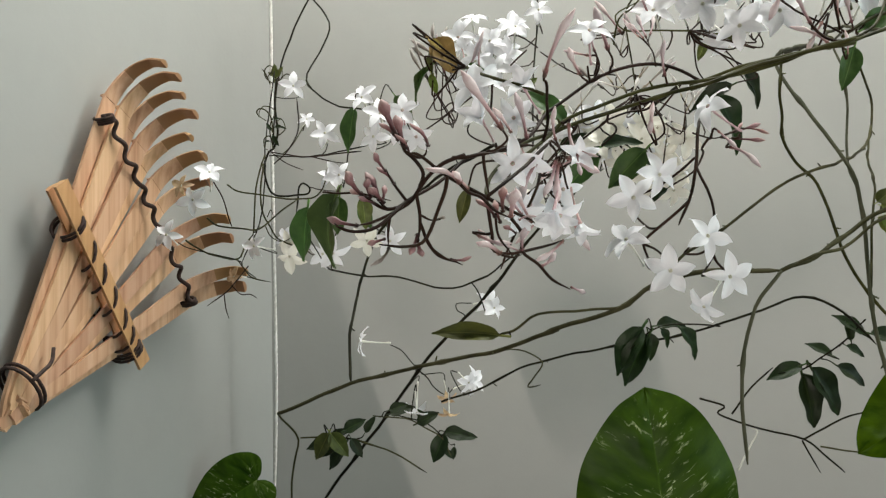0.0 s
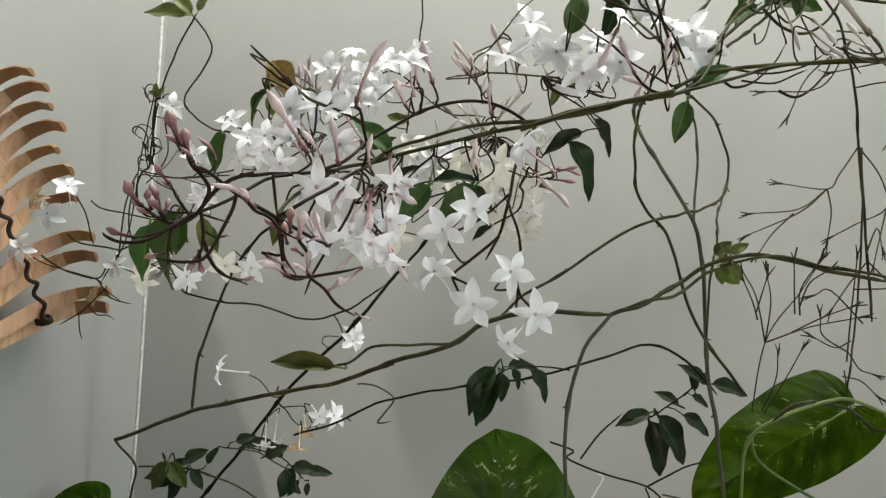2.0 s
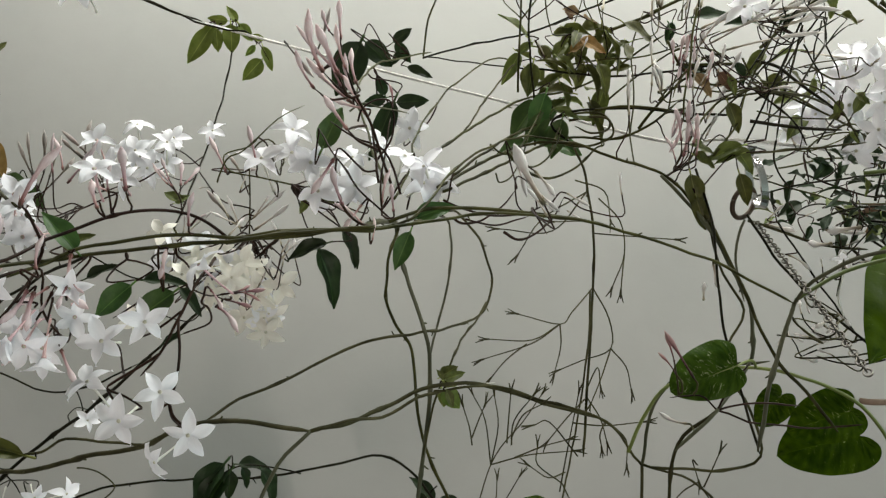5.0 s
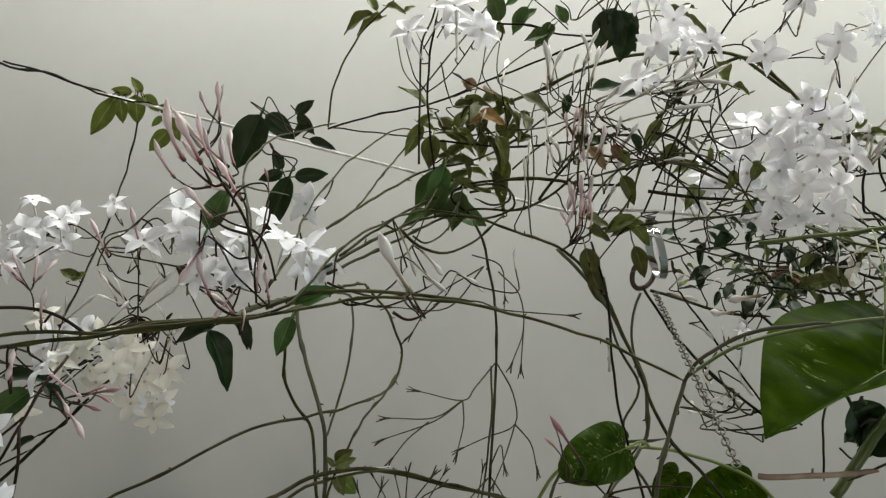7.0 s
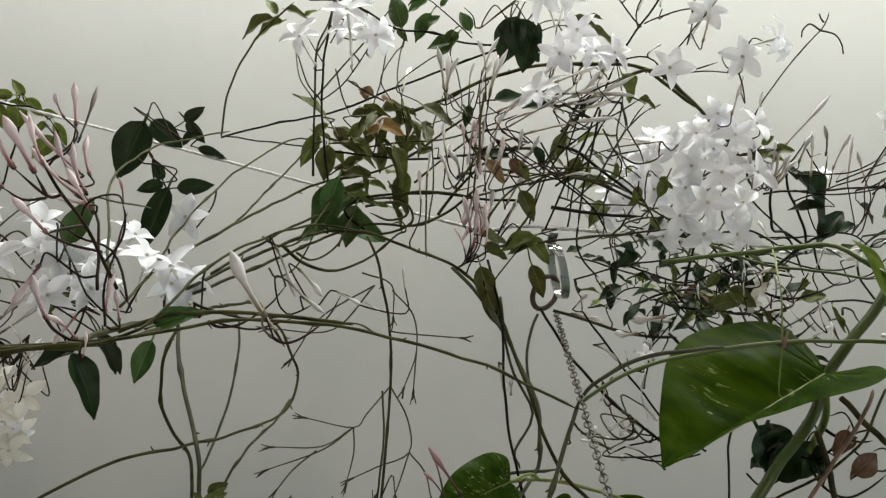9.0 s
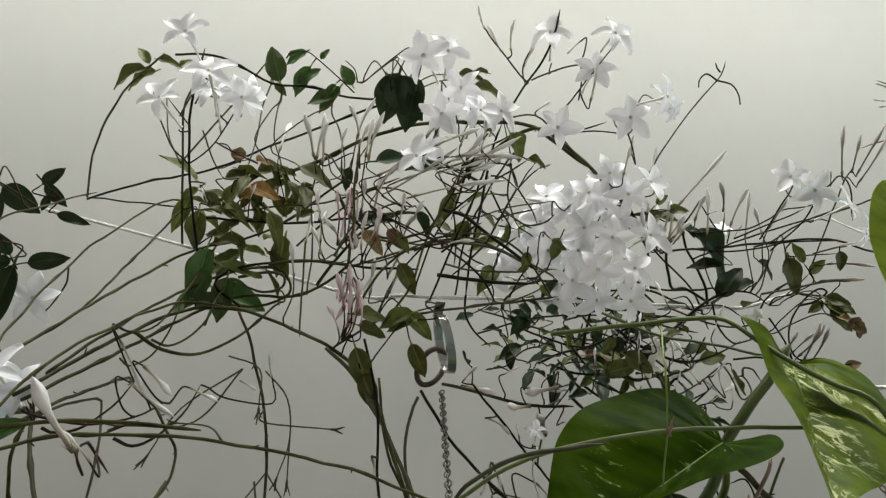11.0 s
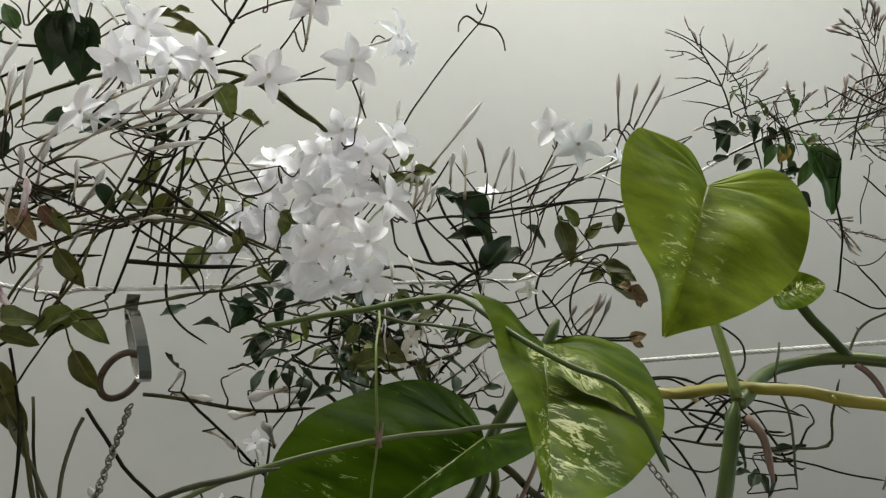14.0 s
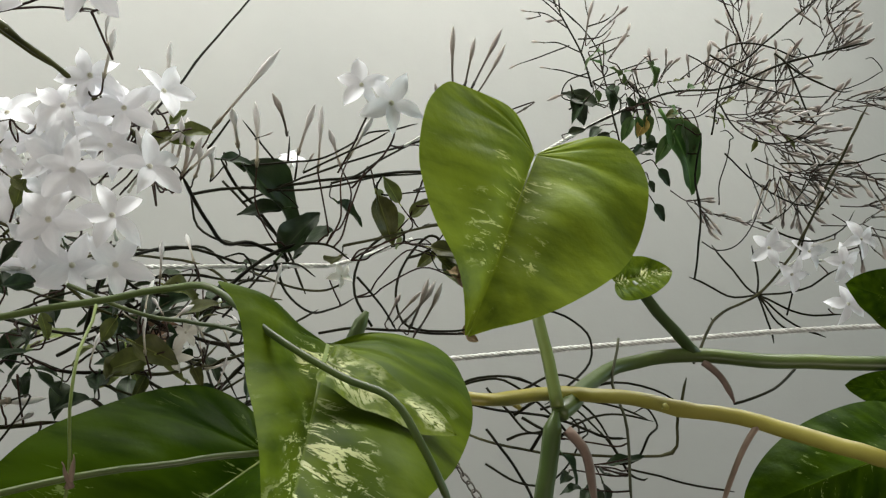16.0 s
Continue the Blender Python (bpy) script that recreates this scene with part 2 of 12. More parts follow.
TUBE_WHITE = plain("corolla_tube_white", [(0.3, (0.62, 0.63, 0.56)), (0.7, (0.78, 0.79, 0.74))], 4.0, 0.5, vary=0.1, stretch=(6, 6, 1))
EYE_MAT = plain("flower_eye", [(0.3, (0.42, 0.40, 0.30)), (0.7, (0.62, 0.60, 0.48))], 6.0, 0.6)
BUD_PINK = along_bud("bud_pink", [(0.0, (0.05, 0.03, 0.02)), (0.12, (0.24, 0.09, 0.085)), (0.42, (0.55, 0.38, 0.40)), (0.8, (0.77, 0.67, 0.68)), (1.0, (0.60, 0.44, 0.46))])
BUD_DARK = along_bud("bud_wine", [(0.0, (0.020, 0.010, 0.006)), (0.25, (0.070, 0.020, 0.020)), (0.5, (0.19, 0.072, 0.078)), (0.8, (0.37, 0.20, 0.20)), (1.0, (0.48, 0.33, 0.31))])
BUD_WHITE = along_bud("bud_white", [(0.0, (0.10, 0.09, 0.05)), (0.15, (0.32, 0.27, 0.19)), (0.5, (0.58, 0.54, 0.50)), (0.8, (0.78, 0.77, 0.76)), (1.0, (0.68, 0.65, 0.64))])
BUD_GREY = along_bud("bud_young", [(0.0, (0.025, 0.022, 0.014)), (0.35, (0.085, 0.070, 0.050)), (0.65, (0.26, 0.22, 0.185)), (0.85, (0.44, 0.39, 0.36)), (1.0, (0.50, 0.46, 0.43))])
STEM_DARK = plain("stem_young", [(0.3, (0.010, 0.006, 0.004)), (0.7, (0.038, 0.019, 0.013))], 60.0, 0.5, bump=0.2, gloss=0.10)
STEM_GREEN = plain("stem_green", [(0.3, (0.015, 0.016, 0.004)), (0.7, (0.072, 0.072, 0.022))], 60.0, 0.5, bump=0.2, gloss=0.11)
STEM_OLD = plain("stem_old", [(0.3, (0.016, 0.016, 0.006)), (0.7, (0.080, 0.076, 0.036))], 50.0, 0.65, bump=0.35, gloss=0.11)
STEM_PALE = plain("stem_pale", [(0.3, (0.046, 0.050, 0.028)), (0.7, (0.095, 0.098, 0.060))], 50.0, 0.6, bump=0.3, gloss=0.16)
STEM_BLACK = plain("stem_black", [(0.3, (0.004, 0.004, 0.002)), (0.7, (0.020, 0.018, 0.009))], 50.0, 0.5, bump=0.2, gloss=0.09)
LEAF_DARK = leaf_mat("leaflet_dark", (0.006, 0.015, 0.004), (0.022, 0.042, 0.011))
LEAF_MID = leaf_mat("leaflet_green", (0.026, 0.060, 0.014), (0.070, 0.125, 0.030))
LEAF_OLIVE = leaf_mat("leaflet_olive", (0.050, 0.060, 0.014), (0.130, 0.150, 0.035), vary=0.35)
LEAF_FRESH = leaf_mat("leaflet_fresh", (0.075, 0.110, 0.016), (0.165, 0.210, 0.040), vary=0.2)
LEAF_YELLOW = leaf_mat("leaflet_yellowing", (0.23, 0.15, 0.035), (0.46, 0.33, 0.10), 0.6)
LEAF_DRY = leaf_mat("leaflet_dry", (0.10, 0.060, 0.030), (0.24, 0.16, 0.09), 0.75)
POTHOS_A = pothos_mat("pothos_bright", (0.084, 0.134, 0.010), (0.215, 0.285, 0.020), (0.66, 0.70, 0.26), 0.120, 1.3, 0.09, (0.02, 0.52, 0.40, 1.0))
POTHOS_B = pothos_mat("pothos_marbled", (0.034, 0.070, 0.003), (0.112, 0.158, 0.007), (0.70, 0.73, 0.38), 0.150, 4.1, 0.07, (0.0, 0.55, 0.27, 0.35))
POTHOS_LIP = pothos_mat("pothos_rolled_lip", (0.050, 0.090, 0.004), (0.140, 0.185, 0.012), (0.74, 0.76, 0.42), 0.230, 5.3, 0.12)
POTHOS_C = pothos_mat("pothos_deep", (0.010, 0.030, 0.0005), (0.044, 0.084, 0.001), (0.36, 0.44, 0.16), 0.07, 7.7, 0.05)
POTHOS_D = pothos_mat("pothos_flecked", (0.016, 0.044, 0.002), (0.046, 0.092, 0.006), (0.56, 0.62, 0.34), 0.10, 2.6, 0.10)
POTHOS_STEM = plain("pothos_stem", [(0.3, (0.032, 0.060, 0.010)), (0.7, (0.095, 0.135, 0.026))], 18.0, 0.42, bump=0.15, vary=0.1)
POTHOS_YELLOW = plain("pothos_stem_yellow", [(0.3, (0.20, 0.19, 0.026)), (0.7, (0.37, 0.325, 0.060))], 14.0, 0.42, bump=0.3, vary=0.1)
POTHOS_SHEATH = plain("pothos_sheath", [(0.3, (0.085, 0.125, 0.020)), (0.7, (0.19, 0.235, 0.050))], 25.0, 0.45, bump=0.15, vary=0.1)
ROOT = plain("aerial_root", [(0.3, (0.13, 0.085, 0.060)), (0.7, (0.30, 0.21, 0.16))], 60.0, 0.7, bump=0.4)
BAMBOO = plain("split_bamboo", [(0.25, (0.47, 0.245, 0.128)), (0.5, (0.64, 0.385, 0.230)), (0.8, (0.76, 0.51, 0.335))], 5.0, 0.42, vary=0.17, hue=0.010, bump=0.25, fine=22.0, stretch=(34, 1.2, 34), dist=0.0006)
# darker brown than the tines, for their bent tips
BAMBOO_TIP = plain("bent_bamboo", [(0.25, (0.27, 0.13, 0.055)), (0.7, (0.48, 0.27, 0.13))], 5.0, 0.40, vary=0.12, bump=0.2, fine=22.0, dist=0.0005)
BAMBOO_YELLOW = plain("bamboo_bar", [(0.25, (0.42, 0.205, 0.090)), (0.7, (0.59, 0.325, 0.155))], 5.0, 0.45, vary=0.05, bump=0.25, fine=22.0, stretch=(30, 1.2, 30), dist=0.0006)
CORD_BLACK = plain("dark_cord", [(0.3, (0.016, 0.007, 0.006)), (0.7, (0.055, 0.024, 0.018))], 300.0, 0.75, bump=0.4)
TWINE = plain("white_twine", [(0.3, (0.58, 0.58, 0.55)), (0.7, (0.80, 0.80, 0.77))], 220.0, 0.85, bump=0.4)
CHAIN_METAL = plain("dark_bronze", [(0.3, (0.07, 0.065, 0.055)), (0.7, (0.20, 0.185, 0.16))], 80.0, 0.42, 0.9)
STEEL = plain("brushed_steel", [(0.3, (0.50, 0.49, 0.47)), (0.7, (0.72, 0.71, 0.69))], 30.0, 0.16, 1.0, vary=0.03)
RUST = plain("rusty_ring", [(0.3, (0.045, 0.030, 0.020)), (0.7, (0.12, 0.085, 0.060))], 60.0, 0.42, 0.6, bump=0.3)


# ---- builders ----
PLACE = {}                                     # world pose of every thing and part


def mesh_of(name, verts, faces, uvs=None, smooth=True):
    me = bpy.data.meshes.new(name)
    me.from_pydata([tuple(v) for v in verts], [], faces)
    if uvs:
        layer = me.uv_layers.new(name="uv")
        for loop in me.loops:
            layer.data[loop.index].uv = uvs[loop.vertex_index]
    for p in me.polygons:
        p.use_smooth = smooth
    me.update()
    return me


def thing(name, label, category, at=(0, 0, 0), group="", m=None):
    ob = new(name)
    PLACE[ob] = m if m is not None else Matrix.Translation(at)
    ob.matrix_basis = PLACE[ob]
    ob.empty_display_size = 0.02
    return tagged(ob, label, category, group)


def part(name, me, material, parent, m=None, label=""):
    """One mesh under a thing or a part; m is its pose in the world."""
    ob = new(name, me)
    if not me.materials:
        me.materials.append(material)
    if me.materials[0] != material:
        ob.material_slots[0].link = "OBJECT"
        ob.material_slots[0].material = material
    PLACE[ob] = m if m is not None else Matrix()
    ob.parent = parent
    ob.matrix_basis = PLACE[parent].inverted() @ PLACE[ob]
    if label:
        ob["label"] = label
    return ob


def smooth_line(pts, step=0.008):
    """Points along a Catmull-Rom curve through pts."""
    p = [Vector(q) for q in pts]
    if len(p) == 2:
        n = max(2, int((p[1] - p[0]).length / step))
        return [p[0].lerp(p[1], i / n) for i in range(n + 1)]
    ext = [p[0] * 2 - p[1]] + p + [p[-1] * 2 - p[-2]]
    out = []
    for i in range(1, len(ext) - 2):
        a, b, c, d = ext[i - 1:i + 3]
        n = max(4, int((c - b).length / step))
        for k in range(n):
            t = k / n
            out.append(0.5 * (2 * b + (c - a) * t + (2 * a - 5 * b + 4 * c - d) * t * t + (3 * b - a - 3 * c + d) * t ** 3))
    out.append(p[-1])
    return out


def sweep(line, radius, sides=6, flat=1.0):
    """Verts and faces of a round bar along a line; radius is a number or a function of 0..1."""
    verts, faces, n = [], [], len(line)
    up = Vector((0.13, 0.21, 0.97))
    for i, p in enumerate(line):
        d = (line[min(i + 1, n - 1)] - line[max(i - 1, 0)])
        d = d.normalized() if d.length > 1e-9 else Vector((0, 0, 1))
        side = up.cross(d)
        side = side.normalized() if side.length > 1e-4 else d.orthogonal().normalized()
        up = d.cross(side)
        r = radius(i / (n - 1)) if callable(radius) else radius
        for k in range(sides):
            a = 2 * math.pi * k / sides
            verts.append(p + side * (r * math.cos(a)) + up * (r * flat * math.sin(a)))
    for i in range(n - 1):
        for k in range(sides):
            a, b = i * sides + k, i * sides + (k + 1) % sides
            faces.append((a, b, b + sides, a + sides))
    faces.append(tuple(range(sides))[::-1])
    faces.append(tuple(range((n - 1) * sides, n * sides)))
    return verts, faces


def gather(pieces):
    verts, faces = [], []
    for v, f in pieces:
        k = len(verts)
        verts += v
        faces += [tuple(i + k for i in g) for g in f]
    return verts, faces


def stem(parent, pts, r, material, r_end=None, name="stem", label="", nodes_every=0.045, wobble=0.0012):
    """A vine stem: a wavering tapered bar with swollen nodes and stub scars."""
    if 0.0009 <= r < 0.0020:
        r, r_end = 0.92 * r, None if r_end is None else 0.92 * r_end
    line = smooth_line(pts, 0.007)
    length = sum((b - a).length for a, b in zip(line, line[1:]))
    seed = Vector(pts[0]) * 31.0
    for i, p in enumerate(line[1:-1], 1):
        line[i] = p + wobble * noise.noise_vector(p * 55.0 + seed)
    r_end = r if r_end is None else r_end
    count = max(1, int(length / nodes_every))

    def rad(t):
        x = (t * count) % 1.0
        inner = 0.5 / count < t < 1 - 0.5 / count
        swell = math.exp(-((min(x, 1 - x) * length / count) / max(0.0022, 0.8 * r)) ** 2) if inner else 0
        return (r + (r_end - r) * t) * (1 + (0.55 if r < 0.002 else 0.28) * swell) * min(1.0, 0.35 + (1 - t) * length / 0.010)

    o = line[0]
    v, f = sweep([p - o for p in line], rad, 6)
    ob = part(name, mesh_of(name, v, f), material, parent, Matrix.Translation(o), label)
    for k in range(1, count):
        if r < 0.0009 or random.random() < 0.35:
            continue
        i = int(k / count * (len(line) - 1))
        p, d = line[i], (line[min(i + 1, len(line) - 1)] - line[i - 1]).normalized()
        s = Matrix.Rotation(random.uniform(0, 6.28), 3, d) @ d.orthogonal().normalized()
        tip = (s + d * 0.5) * (r * 1.2 + random.uniform(0.001, 0.0032))
        part("node_stub", mesh_of("node_stub", *sweep([Vector(), tip * 0.6, tip], lambda t: r * (0.6 - 0.25 * t), 5)), material, ob, Matrix.Translation(p))
    return ob


def twigs(parent, lines, r, material, name="flower_stalk", label=""):
    """Fine stalks of one spray, too thin to lift apart."""
    for l in lines:
        o = Vector(l[0])
        v, f = sweep([p - o for p in smooth_line(l, 0.006)], lambda t: r * (1 - 0.35 * t), 5)
        ob = part(name, mesh_of(name, v, f), material, parent, Matrix.Translation(o), label)
    return ob


def aligned(at, along, size, roll=0.0, axis="Z", face=None):
    """A pose at a point whose local axis runs along a direction, scaled."""
    d = Vector(along).normalized()
    if axis == "Z":
        q = d.to_track_quat("Z", "Y")
        m = q.to_matrix() @ Matrix.Rotation(roll, 3, "Z")
    else:                                       # Y along the blade, Z its upper face
        n = Vector(face) if face is not None else Vector((0, 0, 1))
        x = d.cross(n)
        x = x.normalized() if x.length > 1e-4 else d.orthogonal().normalized()
        z = x.cross(d)
        m = Matrix((x, d, z)).transposed() @ Matrix.Rotation(roll, 3, "Y")
    return Matrix.Translation(at) @ m.to_4x4() @ Matrix.Diagonal((size, size, size, 1))


def lathe(profile, sides=8, bend=0.0):
    verts, faces = [], []
    for z, r in profile:
        for k in range(sides):
            a = 2 * math.pi * k / sides
            verts.append(Vector((r * math.cos(a) + bend * z * z, r * math.sin(a), z)))
    n = len(profile)
    for i in range(n - 1):
        for k in range(sides):
            a, b = i * sides + k, i * sides + (k + 1) % sides
            faces.append((a, b, b + sides, a + sides))
    faces.append(tuple(range(sides))[::-1])
    faces.append(tuple(range((n - 1) * sides, n * sides)))
    return verts, faces


def bud_mesh(name, slim, bend):
    prof = [(0, 0.022), (0.02, 0.034), (0.09, 0.038), (0.10, 0.026), (0.35, 0.028), (0.55, 0.036), (0.66, 0.060), (0.76, 0.074), (0.86, 0.060), (0.95, 0.028), (1.0, 0.006)]
    v, f = lathe([(z, r * slim) for z, r in prof], 8, bend)
    teeth = []
    for k in range(5):
        a = 2 * math.pi * k / 5
        d = Vector((math.cos(a), math.sin(a), 0))
        teeth.append(sweep([d * 0.034 * slim + Vector((0, 0, 0.07)), d * 0.050 * slim + Vector((0, 0, 0.14))], lambda t: 0.010 * (1 - 0.8 * t), 4))
    return mesh_of(name, *gather([(v, f)] + teeth))


BUDS = [bud_mesh("bud", s, b) for s, b in ((1.0, 0.0), (1.15, 0.14), (0.85, -0.2), (1.0, 0.34), (0.92, 0.24))]


def bud(parent, base, tip, material, fat=1.0, name="bud"):
    base, tip = Vector(base), Vector(tip)
    length = (tip - base).length
    fat *= min(1.0, 0.021 / length)
    m = aligned(base, tip - base, length, random.uniform(0, 6.28))
    return part(name, random.choice(BUDS), material, parent, m @ Matrix.Diagonal((fat, fat, 1, 1)))


def petal_mesh(name, width, curl, twist, point):
    """A pointed, slightly boat-shaped petal along +Y from the throat, unit length, face up."""
    verts, faces, uvs, nu, nv = [], [], [], 6, 11
    for j in range(nv):
        t = j / (nv - 1)
        body = math.sin(math.pi * min(1.0, 0.06 + 0.94 * t) ** 0.86) ** (0.78 + 0.25 * point)
        w = max(0.5 * width * body, 0.075 * (1 - t), 0.006)
        for i in range(nu + 1):
            s = i / nu * 2 - 1
            x = s * w
            z = 0.11 * math.sin(t * 2.4) - curl * t * t + 0.55 * abs(x) ** 1.5 + twist * s * t * 0.12
            z += 0.016 * math.sin(8 * t + 4 * s + 3 * twist) * t
            verts.append(Vector((x, 0.045 + 0.955 * t, z)))
            uvs.append((abs(s), t))
    for j in range(nv - 1):
        for i in range(nu):
            a = j * (nu + 1) + i
            faces.append((a, a + 1, a + nu + 2, a + nu + 1))
    return mesh_of(name, verts, faces, uvs)


PETALS = [petal_mesh("petal", w, c, tw, pt) for w, c, tw, pt in ((0.54, 0.06, 0.0, 0.0), (0.49, 0.24, 0.5, 0.2), (0.58, -0.04, -0.5, -0.15), (0.45, 0.38, 0.4, 0.2), (0.52, 0.14, -0.8, 0.5))]
TUBE = mesh_of("flower", *lathe([(-1.75, 0.020), (-1.72, 0.055), (-1.55, 0.060), (-1.53, 0.040), (-1.0, 0.042), (-0.4, 0.055), (-0.12, 0.075), (-0.02, 0.095), (0.035, 0.085), (0.03, 0.05)], 8, 0.05))
EYE = mesh_of("eye", *lathe([(-0.02, 0.055), (0.05, 0.062), (0.075, 0.03)], 7))


def flower(parent, at, facing, size=0.011, roll=None, pink=False, petal=None, cup=0.0, missing=0):
    """A starry five-petalled jasmine flower; size is a petal's length."""
    roll = random.uniform(0, 6.28) if roll is None else roll
    m = aligned(at, facing, size * 1.07, roll)
    tube = part("flower", TUBE, TUBE_PINK if pink else TUBE_WHITE, parent, m)
    for k in range(5 - missing):
        tilt = cup + random.uniform(-0.22, 0.16)
        turn = 2 * math.pi * k / 5 + random.uniform(-0.12, 0.12)
        s = random.uniform(0.90, 1.08)
        pm = m @ Matrix.Rotation(turn, 4, "Z") @ Matrix.Rotation(tilt, 4, "X") @ Matrix.Rotation(random.uniform(-0.25, 0.25), 4, "Y") @ Matrix.Diagonal((s * random.uniform(0.92, 1.06), s, 1, 1))
        part("petal", random.choice(PETALS), petal or PETAL, tube, pm)
    part("eye", EYE, EYE_MAT, tube, m)
    return tube


def leaflet_mesh(name, width, droop, fold, wave, point):
    """Along +Y, unit length, with a short stalk; uv x is the distance from the midrib."""
    verts, faces, uvs, nu, nv = [], [], [], 6, 13
    for j in range(nv):
        t = j / (nv - 1)
        w = width * 0.5 * max(0.0, math.sin(math.pi * t ** 0.80)) ** 0.66 * (1 - 0.24 * t ** (2.0 + point)) * (1 - 0.5 * max(0.0, t - 0.86) / 0.14)
        w = max(w, 0.012)
        for i in range(nu + 1):
            s = i / nu * 2 - 1
            y = t * (1 - 0.12 * droop)
            z = fold * abs(s) * w * 1.2 - droop * t ** 2.2 * 0.55 + wave * math.sin(t * 11 + 2.2 * s) * abs(s) * 0.06
            z -= 0.02 * (1 - abs(s)) * (1 if 0.02 < t < 0.98 else 0)
            verts.append(Vector((s * w, y, z)))
            uvs.append((abs(s), t))
    for j in range(nv - 1):
        for i in range(nu):
            a = j * (nu + 1) + i
            faces.append((a, a + 1, a + nu + 2, a + nu + 1))
    k = len(verts)
    v, f = sweep([Vector((0, -0.14, 0.01)), Vector((0, -0.05, 0.0)), Vector((0, 0.06, -0.02))], 0.020, 5)
    verts += v
    uvs += [(0.0, 0.0)] * len(v)
    faces += [tuple(i + k for i in g) for g in f]
    return mesh_of(name, verts, faces, uvs)


LEAFLETS = [leaflet_mesh("leaf", *a) for a in ((0.40, 0.35, 0.4, 0.5, 0.0), (0.36, 0.75, 0.5, 0.6, 0.4), (0.47, 0.25, 0.3, 0.5, -0.4), (0.38, -0.3, 0.5, 0.8, 0.2), (0.30, 1.1, 0.7, 0.7, 0.5), (0.46, 0.6, 0.6, 0.9, 0.0))]


def leaf(parent, base, tip, material, face=(0.1, -0.7, 0.7), shape=None, roll=0.0, wide=1.0, name="leaf", label=""):
    base, tip = Vector(base), Vector(tip)
    me = LEAFLETS[shape] if shape is not None else random.choice(LEAFLETS)
    m = aligned(base, tip - base, (tip - base).length, roll, "Y", face) @ Matrix.Diagonal((wide, 1, 1, 1))
    return part(name, me, material, parent, m, label)


def pothos_blade(name, ratio, fold, droop, cup, seed, curl=0.0, lobes=(1.0, 1.0), bow=0.0, narrow=1.0, nu=14, nv=90):
    """A heart-shaped blade of unit length along +Y; rows follow the side veins."""
    keys = [(0.0, 0.0), (0.07, -0.10), (0.22, -0.17), (0.36, -0.11), (0.455, 0.04), (0.49, 0.20), (0.475, 0.40), (0.41, 0.60), (0.29, 0.79), (0.14, 0.93), (0.0, 1.0)]
    rim = smooth_line([Vector((x, y, 0)) for x, y in keys], 0.02)
    verts, faces, uvs = [], [], []

    def rim_at(t):
        q = t * (len(rim) - 1)
        i = min(int(q), len(rim) - 2)
        return rim[i].lerp(rim[i + 1], q - i)

    for sgn in (1, -1):
        base = len(verts)
        for j in range(nv + 1):
            t = j / nv
            e = rim_at(t)
            mid = Vector((0, (max(0.0, t - 0.42) / 0.58) ** 1.15, 0))
            for i in range(nu + 1):
                k = i / nu
                p = mid.lerp(e, k)
                if p.y < 0:
                    p.y *= lobes[0 if sgn > 0 else 1]
                p.x *= ratio * sgn * (narrow if sgn < 0 else 1.0)
                p.x += bow * math.sin(math.pi * max(0.0, min(1.0, p.y)))
                base_x = bow * math.sin(math.pi * max(0.0, min(1.0, p.y)))
                ax = abs(p.x - base_x)
                y = p.y
                z = fold * ax - droop * max(0, y) ** 2 - cup * ax * ax * 1.6 - curl * max(0, k - 0.7) ** 2 * 1.2
                z -= 0.10 * max(0, -y) * 3 * ax
                vein = (t * 9.0 + 0.12 * math.sin(7 * k + seed)) % 1.0
                z -= 0.0075 * math.exp(-(min(vein, 1 - vein) / 0.13) ** 2) * math.sin(math.pi * min(1.0, k * 1.05)) ** 0.7
                z += 0.034 * noise.noise(Vector((p.x * 4.5, y * 4.5, seed))) * min(1.0, 3 * k)
                z += 0.012 * math.sin(5.0 * y + 3.0 * sgn * ax + seed) * k
                verts.append(Vector((p.x, y, z)))
                uvs.append((k, t + (0.37 if sgn < 0 else 0)))
        for j in range(nv):
            for i in range(nu):
                a = base + j * (nu + 1) + i
                f = (a, a + 1, a + nu + 2, a + nu + 1)
                faces.append(f if sgn > 0 else f[::-1])
    return mesh_of(name, verts, faces, uvs)


def pothos_leaf(parent, base, tip, face, material, ratio=1.0, fold=0.35, droop=0.15, cup=0.15, seed=0.0, curl=0.0, lobes=(1.0, 1.0), bow=0.0, narrow=1.0, petiole=None, petiole_r=0.003, roll=0.0, label=""):
    """A blade from its notch to its tip, with the stalk that carries it."""
    base, tip = Vector(base), Vector(tip)
    m = aligned(base, tip - base, (tip - base).length, roll, "Y", face)
    ob = part("leaf", pothos_blade("leaf", ratio, fold, droop, cup, seed, curl, lobes, bow, narrow), material, parent, m, label)
    mid = smooth_line([Vector((bow * math.sin(math.pi * y), y, -droop * max(0, y) ** 2 - 0.012)) for y in (0.0, 0.3, 0.6, 0.97)], 0.05)
    part("midrib", mesh_of("midrib", *sweep(mid, lambda t: 0.017 * (1 - 0.85 * t), 6)), POTHOS_SHEATH, ob, m)
    if petiole:
        stem(parent, petiole + [base], petiole_r, POTHOS_SHEATH, petiole_r * 0.8, name="petiole", nodes_every=9, wobble=0.0006)
    return ob


